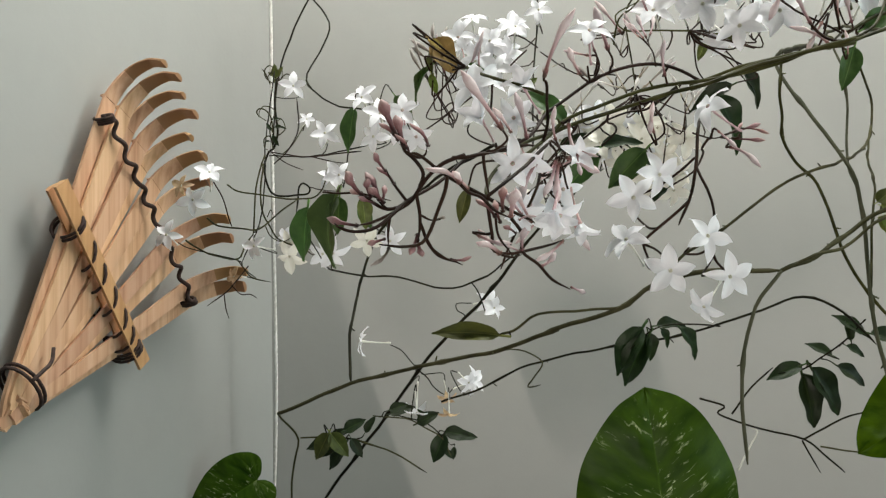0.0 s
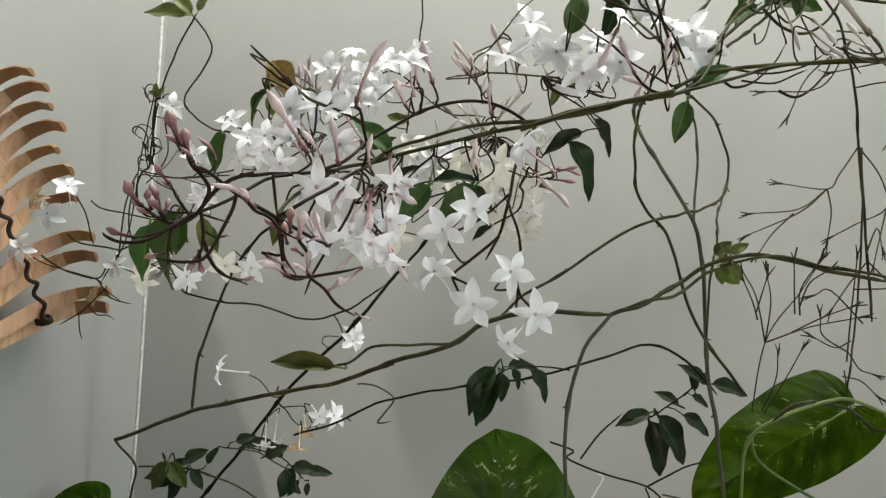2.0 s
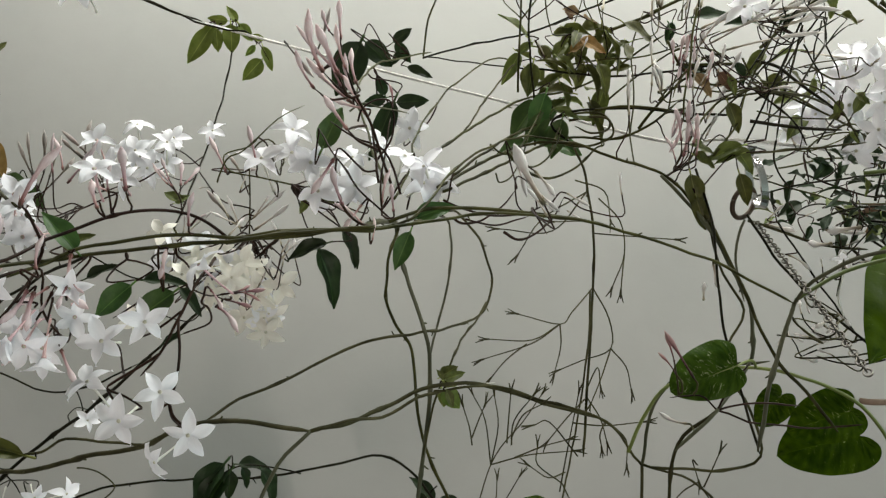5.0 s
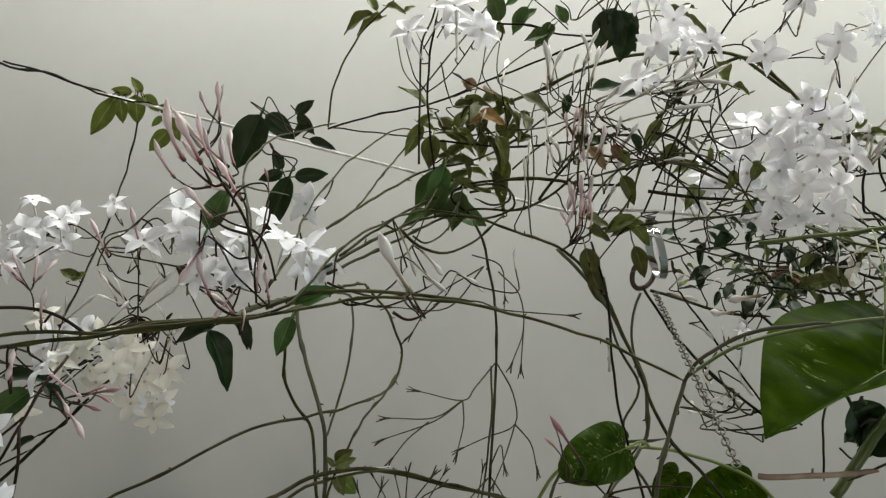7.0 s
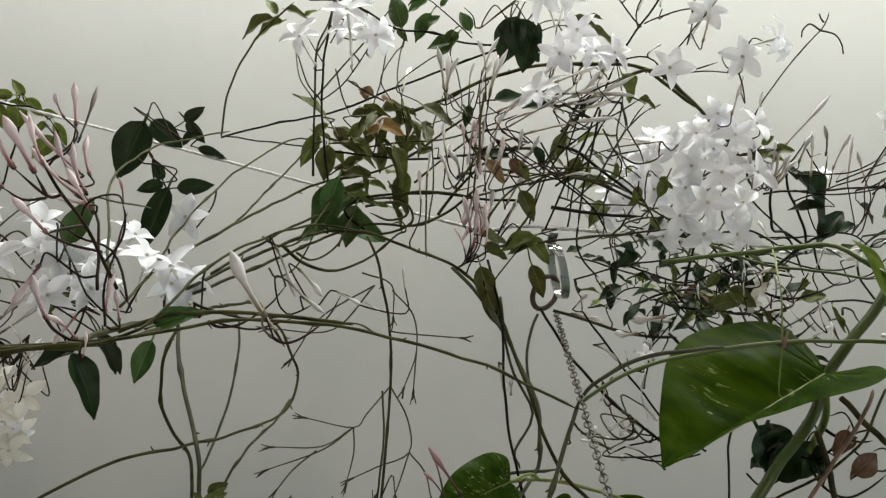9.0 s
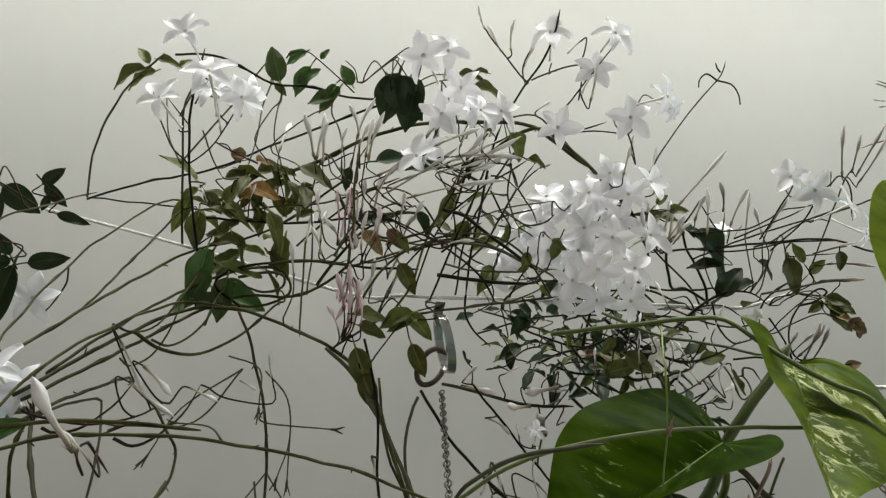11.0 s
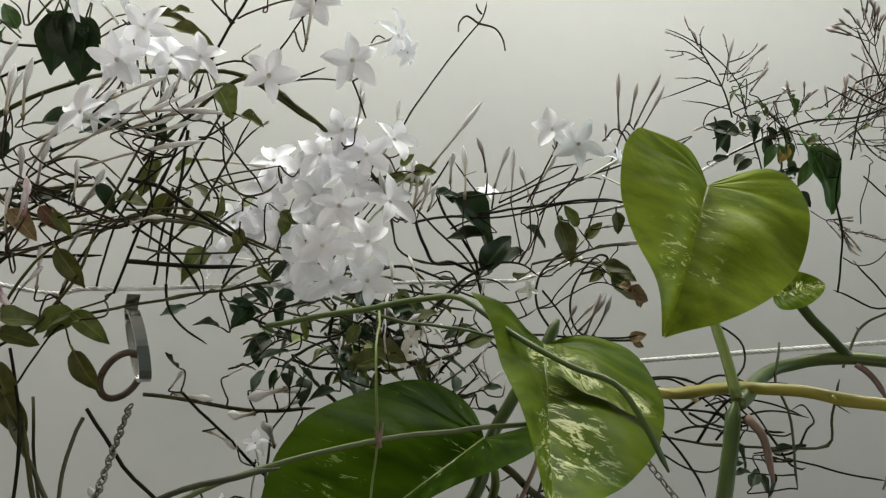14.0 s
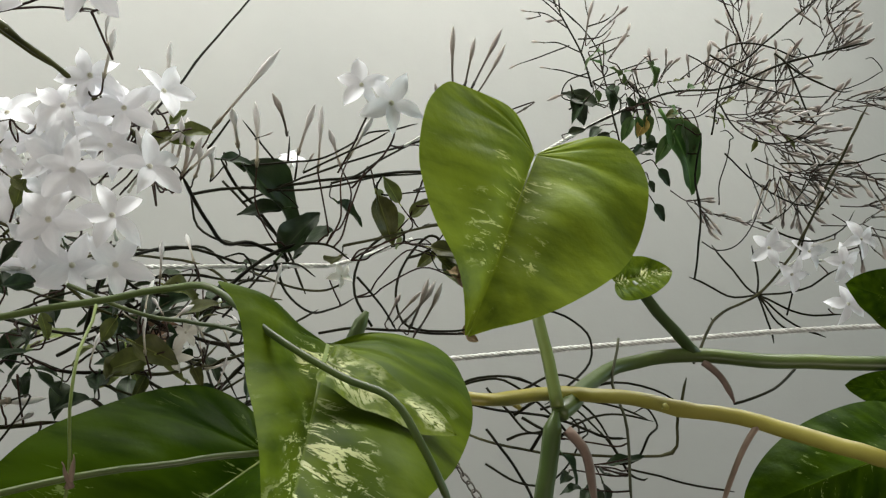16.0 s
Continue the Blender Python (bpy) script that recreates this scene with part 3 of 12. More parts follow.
def shaped_leaf(parent, base, tip, halves, material, seed=0.0, curl=0.0, dip=0.0, petiole=None, petiole_r=0.003, label="", nu=16, nv=72):
    """A heart-shaped blade folded along its midrib. Each half: the normal of its side, and its rim from notch to tip
    as (distance from the midrib, distance along it) in lengths of the midrib."""
    base, tip = Vector(base), Vector(tip)
    face = (Vector(halves[0][0]) + Vector(halves[1][0])).normalized()
    m = aligned(base, tip - base, (tip - base).length, 0.0, "Y", face)
    turn = m.to_3x3().normalized().inverted()
    verts, faces, uvs = [], [], []
    for sgn, (normal, keys) in zip((1, -1), halves):
        d = (tip - base).normalized()
        n = Vector(normal)
        n = turn @ (n - d * n.dot(d)).normalized()
        across = Vector((0, 1, 0)).cross(n) * sgn
        rim = smooth_line([Vector((0, 0, 0))] + [Vector((x, y, 0)) for x, y in keys] + [Vector((0, 1, 0))], 0.02)
        first = len(verts)
        for j in range(nv + 1):
            t = j / nv
            q = t * (len(rim) - 1)
            i0 = min(int(q), len(rim) - 2)
            e = rim[i0].lerp(rim[i0 + 1], q - i0)
            mid = Vector((0, (max(0.0, t - 0.40) / 0.60) ** 1.1, 0))
            for i in range(nu + 1):
                k = i / nu
                p = mid.lerp(e, k)
                vein = (t * 8.0 + 0.15 * math.sin(5 * k + seed)) % 1.0
                z = -0.006 * math.exp(-(min(vein, 1 - vein) / 0.14) ** 2) * math.sin(math.pi * min(1.0, k * 1.05)) ** 0.7
                z += 0.040 * noise.noise(Vector((sgn * p.x * 3.4, p.y * 3.4, seed))) * min(1.0, 3 * k)
                z += 0.014 * math.sin(6.0 * p.y + 4.0 * p.x + seed) * k * k
                z -= curl * max(0.0, k - 0.55) ** 2 * 2.0
                z += 0.10 * math.sin(math.pi * min(1.0, max(0.0, p.x) / 0.5)) * 0.35
                v = across * p.x + Vector((0, p.y, -dip * max(0.0, p.y - 0.55) ** 2 * 2.0)) + n * z
                verts.append(v)
                uvs.append((k, t + (0.37 if sgn < 0 else 0)))
        for j in range(nv):
            for i in range(nu):
                a = first + j * (nu + 1) + i
                f = (a, a + 1, a + nu + 2, a + nu + 1)
                faces.append(f if sgn > 0 else f[::-1])
    ob = part("leaf", mesh_of("leaf", verts, faces, uvs), material, parent, m, label)
    mid = [Vector((0, y, -0.008 - dip * max(0.0, y - 0.55) ** 2 * 2.0)) for y in (0.0, 0.2, 0.4, 0.6, 0.75, 0.88, 0.97)]
    part("midrib", mesh_of("midrib", *sweep(mid, lambda t: 0.013 * (1 - 0.85 * t), 6)), POTHOS_SHEATH, ob, m)
    if petiole:
        stem(parent, petiole + [base], petiole_r, POTHOS_SHEATH, petiole_r * 0.8, name="petiole", nodes_every=9, wobble=0.0006)
    return ob


def cord(name, label, pts, r, material, strands=3, pitch=0.012, sag=0.0):
    """A twisted cord of several strands."""
    line = smooth_line(pts, 0.0025)
    th = thing(name, label, "cord", line[0])
    run, dist = 0.0, [0.0]
    for a, b in zip(line, line[1:]):
        run += (b - a).length
        dist.append(run)
    for s in range(strands):
        path = []
        for i, p in enumerate(line):
            d = (line[min(i + 1, len(line) - 1)] - line[max(i - 1, 0)]).normalized()
            u = d.cross(Vector((0.2, 0.5, 0.84))).normalized()
            v = d.cross(u)
            a = 2 * math.pi * (dist[i] / pitch + s / strands)
            path.append(p + (u * math.cos(a) + v * math.sin(a)) * r * 0.55 - line[0])
        part("strand", mesh_of("strand", *sweep(path, r * 0.55, 5)), material, th, Matrix.Translation(line[0]))
    return th


def chain(label, a, b, link=0.0052, wire=0.00050):
    a, b = Vector(a), Vector(b)
    th = thing("chain", label, "chain", a)
    d = (b - a).normalized()
    loop = []
    for k in range(14):
        s = 2 * math.pi * k / 14
        loop.append(Vector((0.36 * link * math.cos(s), 0, 0.62 * link * math.sin(s))))
    loop.append(loop[0].copy())
    me = mesh_of("link", *sweep(loop, wire, 5))
    n = int((b - a).length / (link * 0.95))
    for i in range(n):
        m = aligned(a + d * (link * 0.95 * (i + 0.5)), d, 1.0, (math.pi / 2) * (i % 2) + 0.5 + 0.2 * math.sin(i * 1.7))
        part("link", me, CHAIN_METAL, th, m)
    return th


def nearest_on(lines, p):
    return min((q for l in lines for q in l), key=lambda q: (q - p).length)


def join_stalks(vine, r=0.00055, material=None, far=0.065):
    """Fine curved stalks from every loose flower and bud of a vine to its nearest stem."""
    lines = []
    for ob in vine.children:
        if ob.name.split(".")[0] in ("stem", "flower_stalk", "petiole"):
            o = PLACE[ob].translation
            lines.append([o + v.co for v in ob.data.vertices][::3])
    if not lines:
        return
    for ob in list(vine.children):
        kind = ob.name.split(".")[0]
        if kind not in ("flower", "bud", "leaf"):
            continue
        m = PLACE[ob]
        p = m @ Vector((0, 0, -1.74)) if kind == "flower" else m.translation.copy()
        if kind == "leaf":
            p = m @ Vector((0, -0.12, 0.008))
        q = nearest_on(lines, p)
        if not 0.002 < (q - p).length < far:
            continue
        out = m.to_3x3() @ (Vector((0, -1, 0)) if kind == "leaf" else Vector((0, 0, -1)))
        out.normalize()
        gap = (q - p).length
        bow = Vector((random.uniform(-1, 1), random.uniform(-1, 1), random.uniform(-1.6, 0.4))) * (0.14 if kind != "leaf" else 0.04) * gap
        line = smooth_line([p, p + out * gap * 0.32 + bow * 0.6, p.lerp(q, 0.55) + out * gap * 0.15 + bow, p.lerp(q, 0.82) + bow * 0.6, q], 0.004)
        v, f = sweep([x - p for x in line], lambda t: r * (0.9 + 0.3 * t), 5)
        part("flower_stalk" if kind != "leaf" else "leaf_stalk", mesh_of("flower_stalk", v, f), material or STEM_DARK, vine, Matrix.Translation(p))


def spray(vine, base, way, length, kind, count=9, spread=0.7, bud_len=0.017, r=0.0006, seed=1, fat=0.8):
    """A branching cluster of stalks with buds at the ends: pairs of side stalks along an axis."""
    rnd = random.Random(seed)
    base, d = Vector(base), Vector(way).normalized()
    side = d.orthogonal().normalized()
    lines, ends = [], []
    tip = base + d * length
    bow = Vector((rnd.uniform(-1, 1), rnd.uniform(-1, 1), rnd.uniform(-0.8, 0.3))) * length * 0.17
    axis = [base, base.lerp(tip, 0.5) + bow, tip]
    lines.append(axis)
    ends.append((tip, d))
    pairs = max(1, (count - 1) // 3)
    for k in range(pairs):
        t = 0.30 + 0.62 * (k + 0.5) / pairs
        p = base.lerp(tip, t) + bow * (4 * t * (1 - t))
        turn = Matrix.Rotation(rnd.uniform(0, 6.28), 3, d) @ side
        for sg in (1, -1):
            way2 = (d + turn * sg * spread * rnd.uniform(0.7, 1.2)).normalized()
            e = p + way2 * length * rnd.uniform(0.28, 0.50) * (1.1 - 0.4 * t)
            lines.append([p, p.lerp(e, 0.5) + (way2 - d * 0.9) * 0.05 * length, e])
            ends.append((e, (way2 + d * 0.3).normalized()))
            if rnd.random() < 0.55:
                w3 = (way2 + Vector((rnd.uniform(-1, 1), rnd.uniform(-1, 1), rnd.uniform(-1, 1))) * 0.6).normalized()
                e2 = p.lerp(e, 0.6) + w3 * length * 0.2
                lines.append([p.lerp(e, 0.55), e2])
                ends.append((e2, w3))
    twigs(vine, lines, r, STEM_DARK)
    for e, w_ in ends:
        if kind is not None:
            bud(vine, e, e + w_ * bud_len * rnd.uniform(0.7, 1.15), kind, fat)


def spent(vine, lines, r=0.00065, material=None, cup=0.0045):
    """Bare stalks left by fallen flowers, each ending in a small dry calyx."""
    twigs(vine, lines, r, material or STEM_OLD)
    for l in lines:
        a, b = Vector(l[-2]), Vector(l[-1])
        d = (b - a).normalized()
        v, f = lathe([(0, 0.5), (0.3, 0.75), (0.8, 0.85), (1.0, 0.9), (0.9, 0.4)], 6)
        cup_piece = ([Vector((p.x * 0.0010, p.y * 0.0010, p.z * cup)) for p in v], f)
        prongs = []
        for k in range(3):
            a = 2.1 * k + random.uniform(0, 1.5)
            way = Vector((math.cos(a) * 0.34, math.sin(a) * 0.34, 1.0)) * random.uniform(0.0045, 0.0085)
            prongs.append(sweep([Vector((0, 0, cup * 0.6)), way * 0.5 + Vector((0, 0, cup * 0.6)), way + Vector((0, 0, cup * 0.6))], lambda t: 0.00062 * (1 - 0.45 * t), 4))
        part("calyx", mesh_of("calyx", *gather([cup_piece] + prongs)), material or STEM_OLD, vine, aligned(b, d, 1.0))


def tangle(vine, a, b, spread, count, r, material, seed, curl=0.5):
    """Interlaced shoots that arc about the line from a to b."""
    rnd = random.Random(seed)
    a, b = Vector(a), Vector(b)

    def off(k=1.0):
        return Vector((rnd.uniform(-1, 1), rnd.uniform(-1, 1) * 0.7, rnd.uniform(-1, 1))) * spread * k

    for _ in range(count):
        t0 = rnd.uniform(-0.05, 0.7)
        t1 = min(1.05, t0 + rnd.uniform(0.25, 0.6))
        p, q = a.lerp(b, t0) + off(0.9), a.lerp(b, t1) + off(0.9)
        run = (q - p).length
        bow = Vector((rnd.uniform(-0.3, 0.3), rnd.uniform(-0.3, 0.3), rnd.choice((-1, -1, 1)))).normalized() * run * rnd.uniform(0.12, 0.34)
        pts = [p + (bow * 4 * t * (1 - t) + (q - p) * t) + off(0.05) for t in (0.0, 0.22, 0.5, 0.78, 1.0)]
        if rnd.random() < curl * 0.35:
            c, k = pts[-1], rnd.uniform(0.005, 0.011)
            pts += [c + Vector((k, 0, k * 0.6)), c + Vector((k * 0.6, 0.003, 1.8 * k)), c + Vector((-k * 0.6, 0.004, 1.5 * k))]
        stem(vine, pts, r * rnd.uniform(0.65, 1.4), material, r * 0.6, nodes_every=0.05 if r > 0.00065 else 9, wobble=0.0005)


def brush(vine, a, b, way, count, seed, kind, length=0.042, loose=0.7, bud_len=0.018, scatter=0.006, buds=7, fat=1.1):
    """Short branching shoots that bristle from the line between a and b, each with buds."""
    rnd = random.Random(seed)
    a, b, way = Vector(a), Vector(b), Vector(way).normalized()
    for k in range(count):
        p = a.lerp(b, (k + rnd.random()) / count) + Vector((rnd.uniform(-1, 1), rnd.uniform(-1, 1), rnd.uniform(-1, 1))) * scatter
        d = (way + Vector((rnd.uniform(-1, 1), rnd.uniform(-0.8, 0.5), rnd.uniform(-1, 1))) * loose).normalized()
        spray(vine, p, d, length * rnd.uniform(0.6, 1.25), kind, rnd.choice((buds - 3, buds, buds + 3)), rnd.uniform(0.55, 1.0), bud_len, 0.00042, seed * 100 + k, fat)


def leafy(vine, a, b, spread, count, material, seed, size=0.024, face=(0.0, -0.6, 0.75), shapes=(0, 1, 2, 3, 5)):
    """Scattered leaflets about the line from a to b, hanging and tilted unevenly."""
    rnd = random.Random(seed)
    a, b = Vector(a), Vector(b)
    for _ in range(count):
        p = a.lerp(b, rnd.random()) + Vector((rnd.uniform(-1, 1), rnd.uniform(-1, 1) * 0.6, rnd.uniform(-1, 1))) * spread
        d = Vector((rnd.uniform(-1, 1), rnd.uniform(-0.6, 0.4), rnd.uniform(-1.0, 0.35))).normalized()
        f = Vector(face) + Vector((rnd.uniform(-1, 1), rnd.uniform(-1, 1), rnd.uniform(-1, 1))) * 0.5
        leaf(vine, p, p + d * size * rnd.uniform(0.65, 1.3), material, f, rnd.choice(shapes), 0.0, rnd.uniform(0.9, 1.3))


def buds_about(vine, a, b, spread, count, kind, seed, way=(0.1, 0.0, 1.0), size=0.02, fat=0.9, loose=0.5):
    """Upright or leaning buds scattered about the line from a to b."""
    rnd = random.Random(seed)
    a, b, way = Vector(a), Vector(b), Vector(way)
    for _ in range(count):
        p = a.lerp(b, rnd.random()) + Vector((rnd.uniform(-1, 1), rnd.uniform(-1, 1) * 0.6, rnd.uniform(-1, 1))) * spread
        d = (way + Vector((rnd.uniform(-1, 1), rnd.uniform(-1, 1), rnd.uniform(-1, 1))) * loose).normalized()
        bud(vine, p, p + d * size * rnd.uniform(0.7, 1.25), kind, fat * rnd.uniform(0.85, 1.15))


def hanger(at, ring_foot):
    """A bent steel strap hooked over the rope, holding a rusty ring."""
    at, foot = Vector(at), Vector(ring_foot)
    th = thing("hanger", "bent bright steel strap hooked over the rope with a rusty ring", "hook", at)
    out = (Vector((0.33, 0.0, 1.65)) - at).normalized()
    side = out.cross(UP).normalized()

    axis = (side * 0.92 + out * 0.38).normalized()
    lean = (UP + side * 0.22).normalized()
    fore = axis.cross(lean).normalized()

    def hoop(centre, r_across, r_up, a0, a1, n):
        return [centre + fore * (r_across * math.cos(radians(a0 + (a1 - a0) * k / n))) + lean * (r_up * math.sin(radians(a0 + (a1 - a0) * k / n))) for k in range(n + 1)]

    def strap(line, width, name, lab):
        verts, faces = [], []
        n = len(line)
        for i, p in enumerate(line):
            d = (line[min(i + 1, n - 1)] - line[max(i - 1, 0)]).normalized()
            nn = axis.cross(d).normalized()
            for s_, t_ in ((-1, -1), (1, -1), (1, 1), (-1, 1)):
                verts.append(p + axis * (s_ * width / 2) + nn * (t_ * 0.0006))
        for i in range(n - 1):
            for k in range(4):
                a, b = i * 4 + k, i * 4 + (k + 1) % 4
                faces.append((a, b, b + 4, a + 4))
        faces += [(3, 2, 1, 0), tuple(range(4 * n - 4, 4 * n))]
        part(name, mesh_of(name, verts, faces, smooth=False), STEEL, th, Matrix(), lab)

    strap(hoop(at, 0.0070, 0.0195, 100, 425, 30), 0.0062, "strap", "bright bent steel strap")
    clip = at + UP * 0.0195 + side * 0.0035
    strap([clip + UP * (0.0085 - 0.0017 * k) + fore * (0.004 * math.sin(k * 0.35)) for k in range(11)], 0.0070, "hook_end", "")
    centre = foot + UP * 0.014 + side * 0.006 - out * 0.004
    loop = [centre + (side * 0.80 + out * 0.6) * (0.0110 * math.cos(a)) + (UP * 0.96 - side * 0.28) * (0.0125 * math.sin(a)) for a in [2 * math.pi * k / 28 for k in range(29)]]
    part("ring", mesh_of("ring", *sweep(loop, 0.0019, 7)), RUST, th, Matrix(), "rusty iron ring")
    return th


# ---- the room ----
def slab(name, corners, depth, material, parent=None, holes=(), label=""):
    """A wall, floor or ceiling: a face u0,v0..u1,v1 in its own plane, with rectangular openings, and thickness behind it."""
    (origin, ux, vx, u1, v1) = corners
    us = sorted({0, u1, *[h[0] for h in holes], *[h[2] for h in holes]})
    vs = sorted({0, v1, *[h[1] for h in holes], *[h[3] for h in holes]})
    bm = bmesh.new()
    o, ux, vx = Vector(origin), Vector(ux), Vector(vx)
    back = ux.cross(vx).normalized() * -depth
    for a, b in zip(us, us[1:]):
        for c, d in zip(vs, vs[1:]):
            if any(h[0] <= a and b <= h[2] and h[1] <= c and d <= h[3] for h in holes):
                continue
            q = [bm.verts.new(o + ux * x + vx * y) for x, y in ((a, c), (b, c), (b, d), (a, d))]
            bm.faces.new(q)
    bmesh.ops.remove_doubles(bm, verts=bm.verts, dist=1e-5)
    ext = bmesh.ops.extrude_face_region(bm, geom=bm.faces[:])
    bmesh.ops.translate(bm, verts=[g for g in ext["geom"] if isinstance(g, bmesh.types.BMVert)], vec=back)
    bmesh.ops.recalc_face_normals(bm, faces=bm.faces)
    me = bpy.data.meshes.new(name)
    bm.to_mesh(me)
    bm.free()
    me.materials.append(material)
    ob = new(name, me)
    return tagged(ob, label, "", "", "structure")


UP = Vector((0, 0, 1))
far_long = CORNER + ALONG * ROOM_LONG
deep = CORNER + INTO * ROOM_DEEP
slab("wall_north", (CORNER - ALONG * 0.12, ALONG, UP, ROOM_LONG + 0.24, ROOM_HIGH), 0.12, WALL, label="smooth pale grey painted plaster wall")
slab("wall_west", (deep, -INTO, UP, ROOM_DEEP, ROOM_HIGH), 0.12, WALL, label="smooth pale blue-grey painted plaster wall")
slab("wall_east", (far_long, INTO, UP, ROOM_DEEP, ROOM_HIGH), 0.12, DARK_UNSEEN, label="unseen wall toned dark to cut bounce, with an assumed window",
     holes=[(ASSUMED_WINDOW[0] - ASSUMED_WINDOW[2] / 2, ASSUMED_WINDOW[1] - ASSUMED_WINDOW[3] / 2, ASSUMED_WINDOW[0] + ASSUMED_WINDOW[2] / 2, ASSUMED_WINDOW[1] + ASSUMED_WINDOW[3] / 2)])
slab("wall_south", (far_long + INTO * ROOM_DEEP + ALONG * 0.12, -ALONG, UP, ROOM_LONG + 0.24, ROOM_HIGH), 0.12, DARK_UNSEEN, label="unseen wall toned dark to cut bounce")
# unseen board, added only to throw the shade line over both walls
slab("partition", (CORNER + ROOM.to_3x3() @ (SHADE_BOARD_EDGE - STRIP_WAY * 0.9), ROOM.to_3x3() @ STRIP_WAY, ROOM.to_3x3() @ STRIP_SIDE, 1.5, 0.80), 0.01, DARK_UNSEEN, label="unseen board added to cut the strip lamp light")
slab("floor", (CORNER - ALONG * 0.12 - INTO * 0.12, INTO, ALONG, ROOM_DEEP + 0.24, ROOM_LONG + 0.24), 0.1, FLOOR_TILE, label="dull grey-brown floor")
slab("ceiling", (CORNER - ALONG * 0.12 - INTO * 0.12 + UP * ROOM_HIGH, ALONG, INTO, ROOM_LONG + 0.24, ROOM_DEEP + 0.24), 0.12, CEILING, label="white painted ceiling")


# ---- the bamboo rake on the short wall ----
def rake():
    # own axes: X along the wall towards the corner, Y up the wall, Z out of the wall
    out = ALONG
    m = Matrix((-INTO, UP, out)).transposed().to_4x4()
    m.translation = CORNER - INTO * -0.0 + out * 0.008
    th = thing("hand_rake", "fan-shaped split-bamboo hand rake with dark cord lashing, hung on the wall", "rake", m=m)

    def at(x, y, z=0.0):
        return Vector((x, y, z))

    def add(name, pieces, material, label="", parent=th, smooth=True):
        v, f = gather(pieces)
        return part(name, mesh_of(name, v, f, None, smooth), material, parent, m, label)

    def strip(line, widths, thick):
        """A flat bamboo lath along a line; its broad face looks out of the wall or along the bend."""
        verts, faces = [], []
        n = len(line)
        for i, p in enumerate(line):
            d = (line[min(i + 1, n - 1)] - line[max(i - 1, 0)]).normalized()
            side = SIDE
            nrm = side.cross(d).normalized()
            wd, tk = widths(i / (n - 1)) / 2, thick / 2
            for s, t in ((-1, -1), (-0.97, -0.1), (-0.62, 0.75), (0, 1.15), (0.62, 0.75), (0.97, -0.1), (1, -1)):
                verts.append(p + side * (wd * s) + nrm * (tk * t))
        for i in range(n - 1):
            for k in range(7):
                a, b = i * 7 + k, i * 7 + (k + 1) % 7
                faces.append((a, b, b + 7, a + 7))
        faces += [(6, 5, 4, 3, 2, 1, 0), tuple(range(7 * n - 7, 7 * n))]
        return verts, faces

    # turn and length of each tine up to its bend, from the first to the last
    spread = ((67.6, 0.272), (65.0, 0.270), (61.9, 0.266), (59.0, 0.259), (55.5, 0.250), (51.7, 0.246), (46.5, 0.240), (39.3, 0.226), (34.8, 0.226), (26.6, 0.224), (23.6, 0.221))
    for i, (turn, reach) in enumerate(spread):
        ang = radians(turn)
        d = at(math.cos(ang), math.sin(ang))
        SIDE = at(-d.y, d.x)
        start = at(-0.403 + 0.0024 * i, 1.479 - 0.0019 * i)
        z0 = 0.013 + 0.005 * (i % 2)
        out_by = 0.044 if i < 4 or i > 6 else 0.037
        pts = [start - d * (0.030 - 0.008 * (i % 3)) + at(0.004 - 0.0012 * i, -0.004, 0.010 + 0.004 * (i % 3)), start + at(0, 0, 0.012 + 0.003 * (i % 2)), start + d * (reach * 0.5) + at(0, 0, z0), start + d * (reach - 0.036) + at(0, 0, z0)]
        for k in range(1, 10):
            a = k / 9 * radians(88)
            pts.append(start + d * (reach - 0.036 + 0.044 * math.sin(a)) + at(0, 0, z0 + 0.036 * (1 - math.cos(a))))
        pts.append(pts[-1] + at(0, -0.001, out_by - 0.032) - d * 0.002)
        line = smooth_line(pts, 0.003)
        cut = int(len(line) * 0.84)
        wide = 0.0155 + 0.0016 * math.sin(i * 2.7)
        tine = add("tine", [strip(line[:cut + 1], lambda q: 0.0085 + (wide - 0.0085) * min(1, q * 1.5) - 0.0030 * max(0, q - 0.75) * 4, 0.0062)], BAMBOO, "split-bamboo tine bent over at the tip" if i == 0 else "", th, False)
        add("tip", [strip(line[cut:], lambda q: wide - 0.0028 - 0.0030 * q, 0.0038)], BAMBOO_TIP, "darker brown bent tip" if i == 0 else "", tine, False)
    # the cross bar, two laths
    a, b = at(-0.380, 1.620, 0.0275), at(-0.282, 1.480, 0.0275)
    SIDE = at(0, 0, 1).cross((b - a).normalized())
    along = (b - a).normalized()
    add("crossbar", [strip([a, a.lerp(b, 0.5), b], lambda q: 0.0145, 0.0060)], BAMBOO_YELLOW, "flat bamboo cross bar", th, False)
    add("crossbar", [strip([a + along * 0.004 + SIDE * 0.005 + at(0, 0, -0.013), a.lerp(b, 0.5) + SIDE * 0.005 + at(0, 0, -0.013), b - along * 0.003 + SIDE * 0.005 + at(0, 0, -0.013)], lambda q: 0.0150, 0.005)], BAMBOO_YELLOW, "", th, False)
    for q, turns, slant in ((0.22, 2, 0.006), (0.36, 1, 0.012), (0.48, 1, 0.012), (0.61, 1, 0.012), (0.735, 1, 0.012), (0.83, 1, 0.010), (0.91, 3, 0.004)):
        for k in range(turns):
            c = a.lerp(b, q) + along * (0.0030 * (k - turns / 2))
            loop = [c + SIDE * (0.0098 * math.cos(s)) + at(0, 0, -0.010 + 0.0150 * math.sin(s)) - along * (slant * math.cos(s)) for s in [j * math.pi / 8 for j in range(17)]]
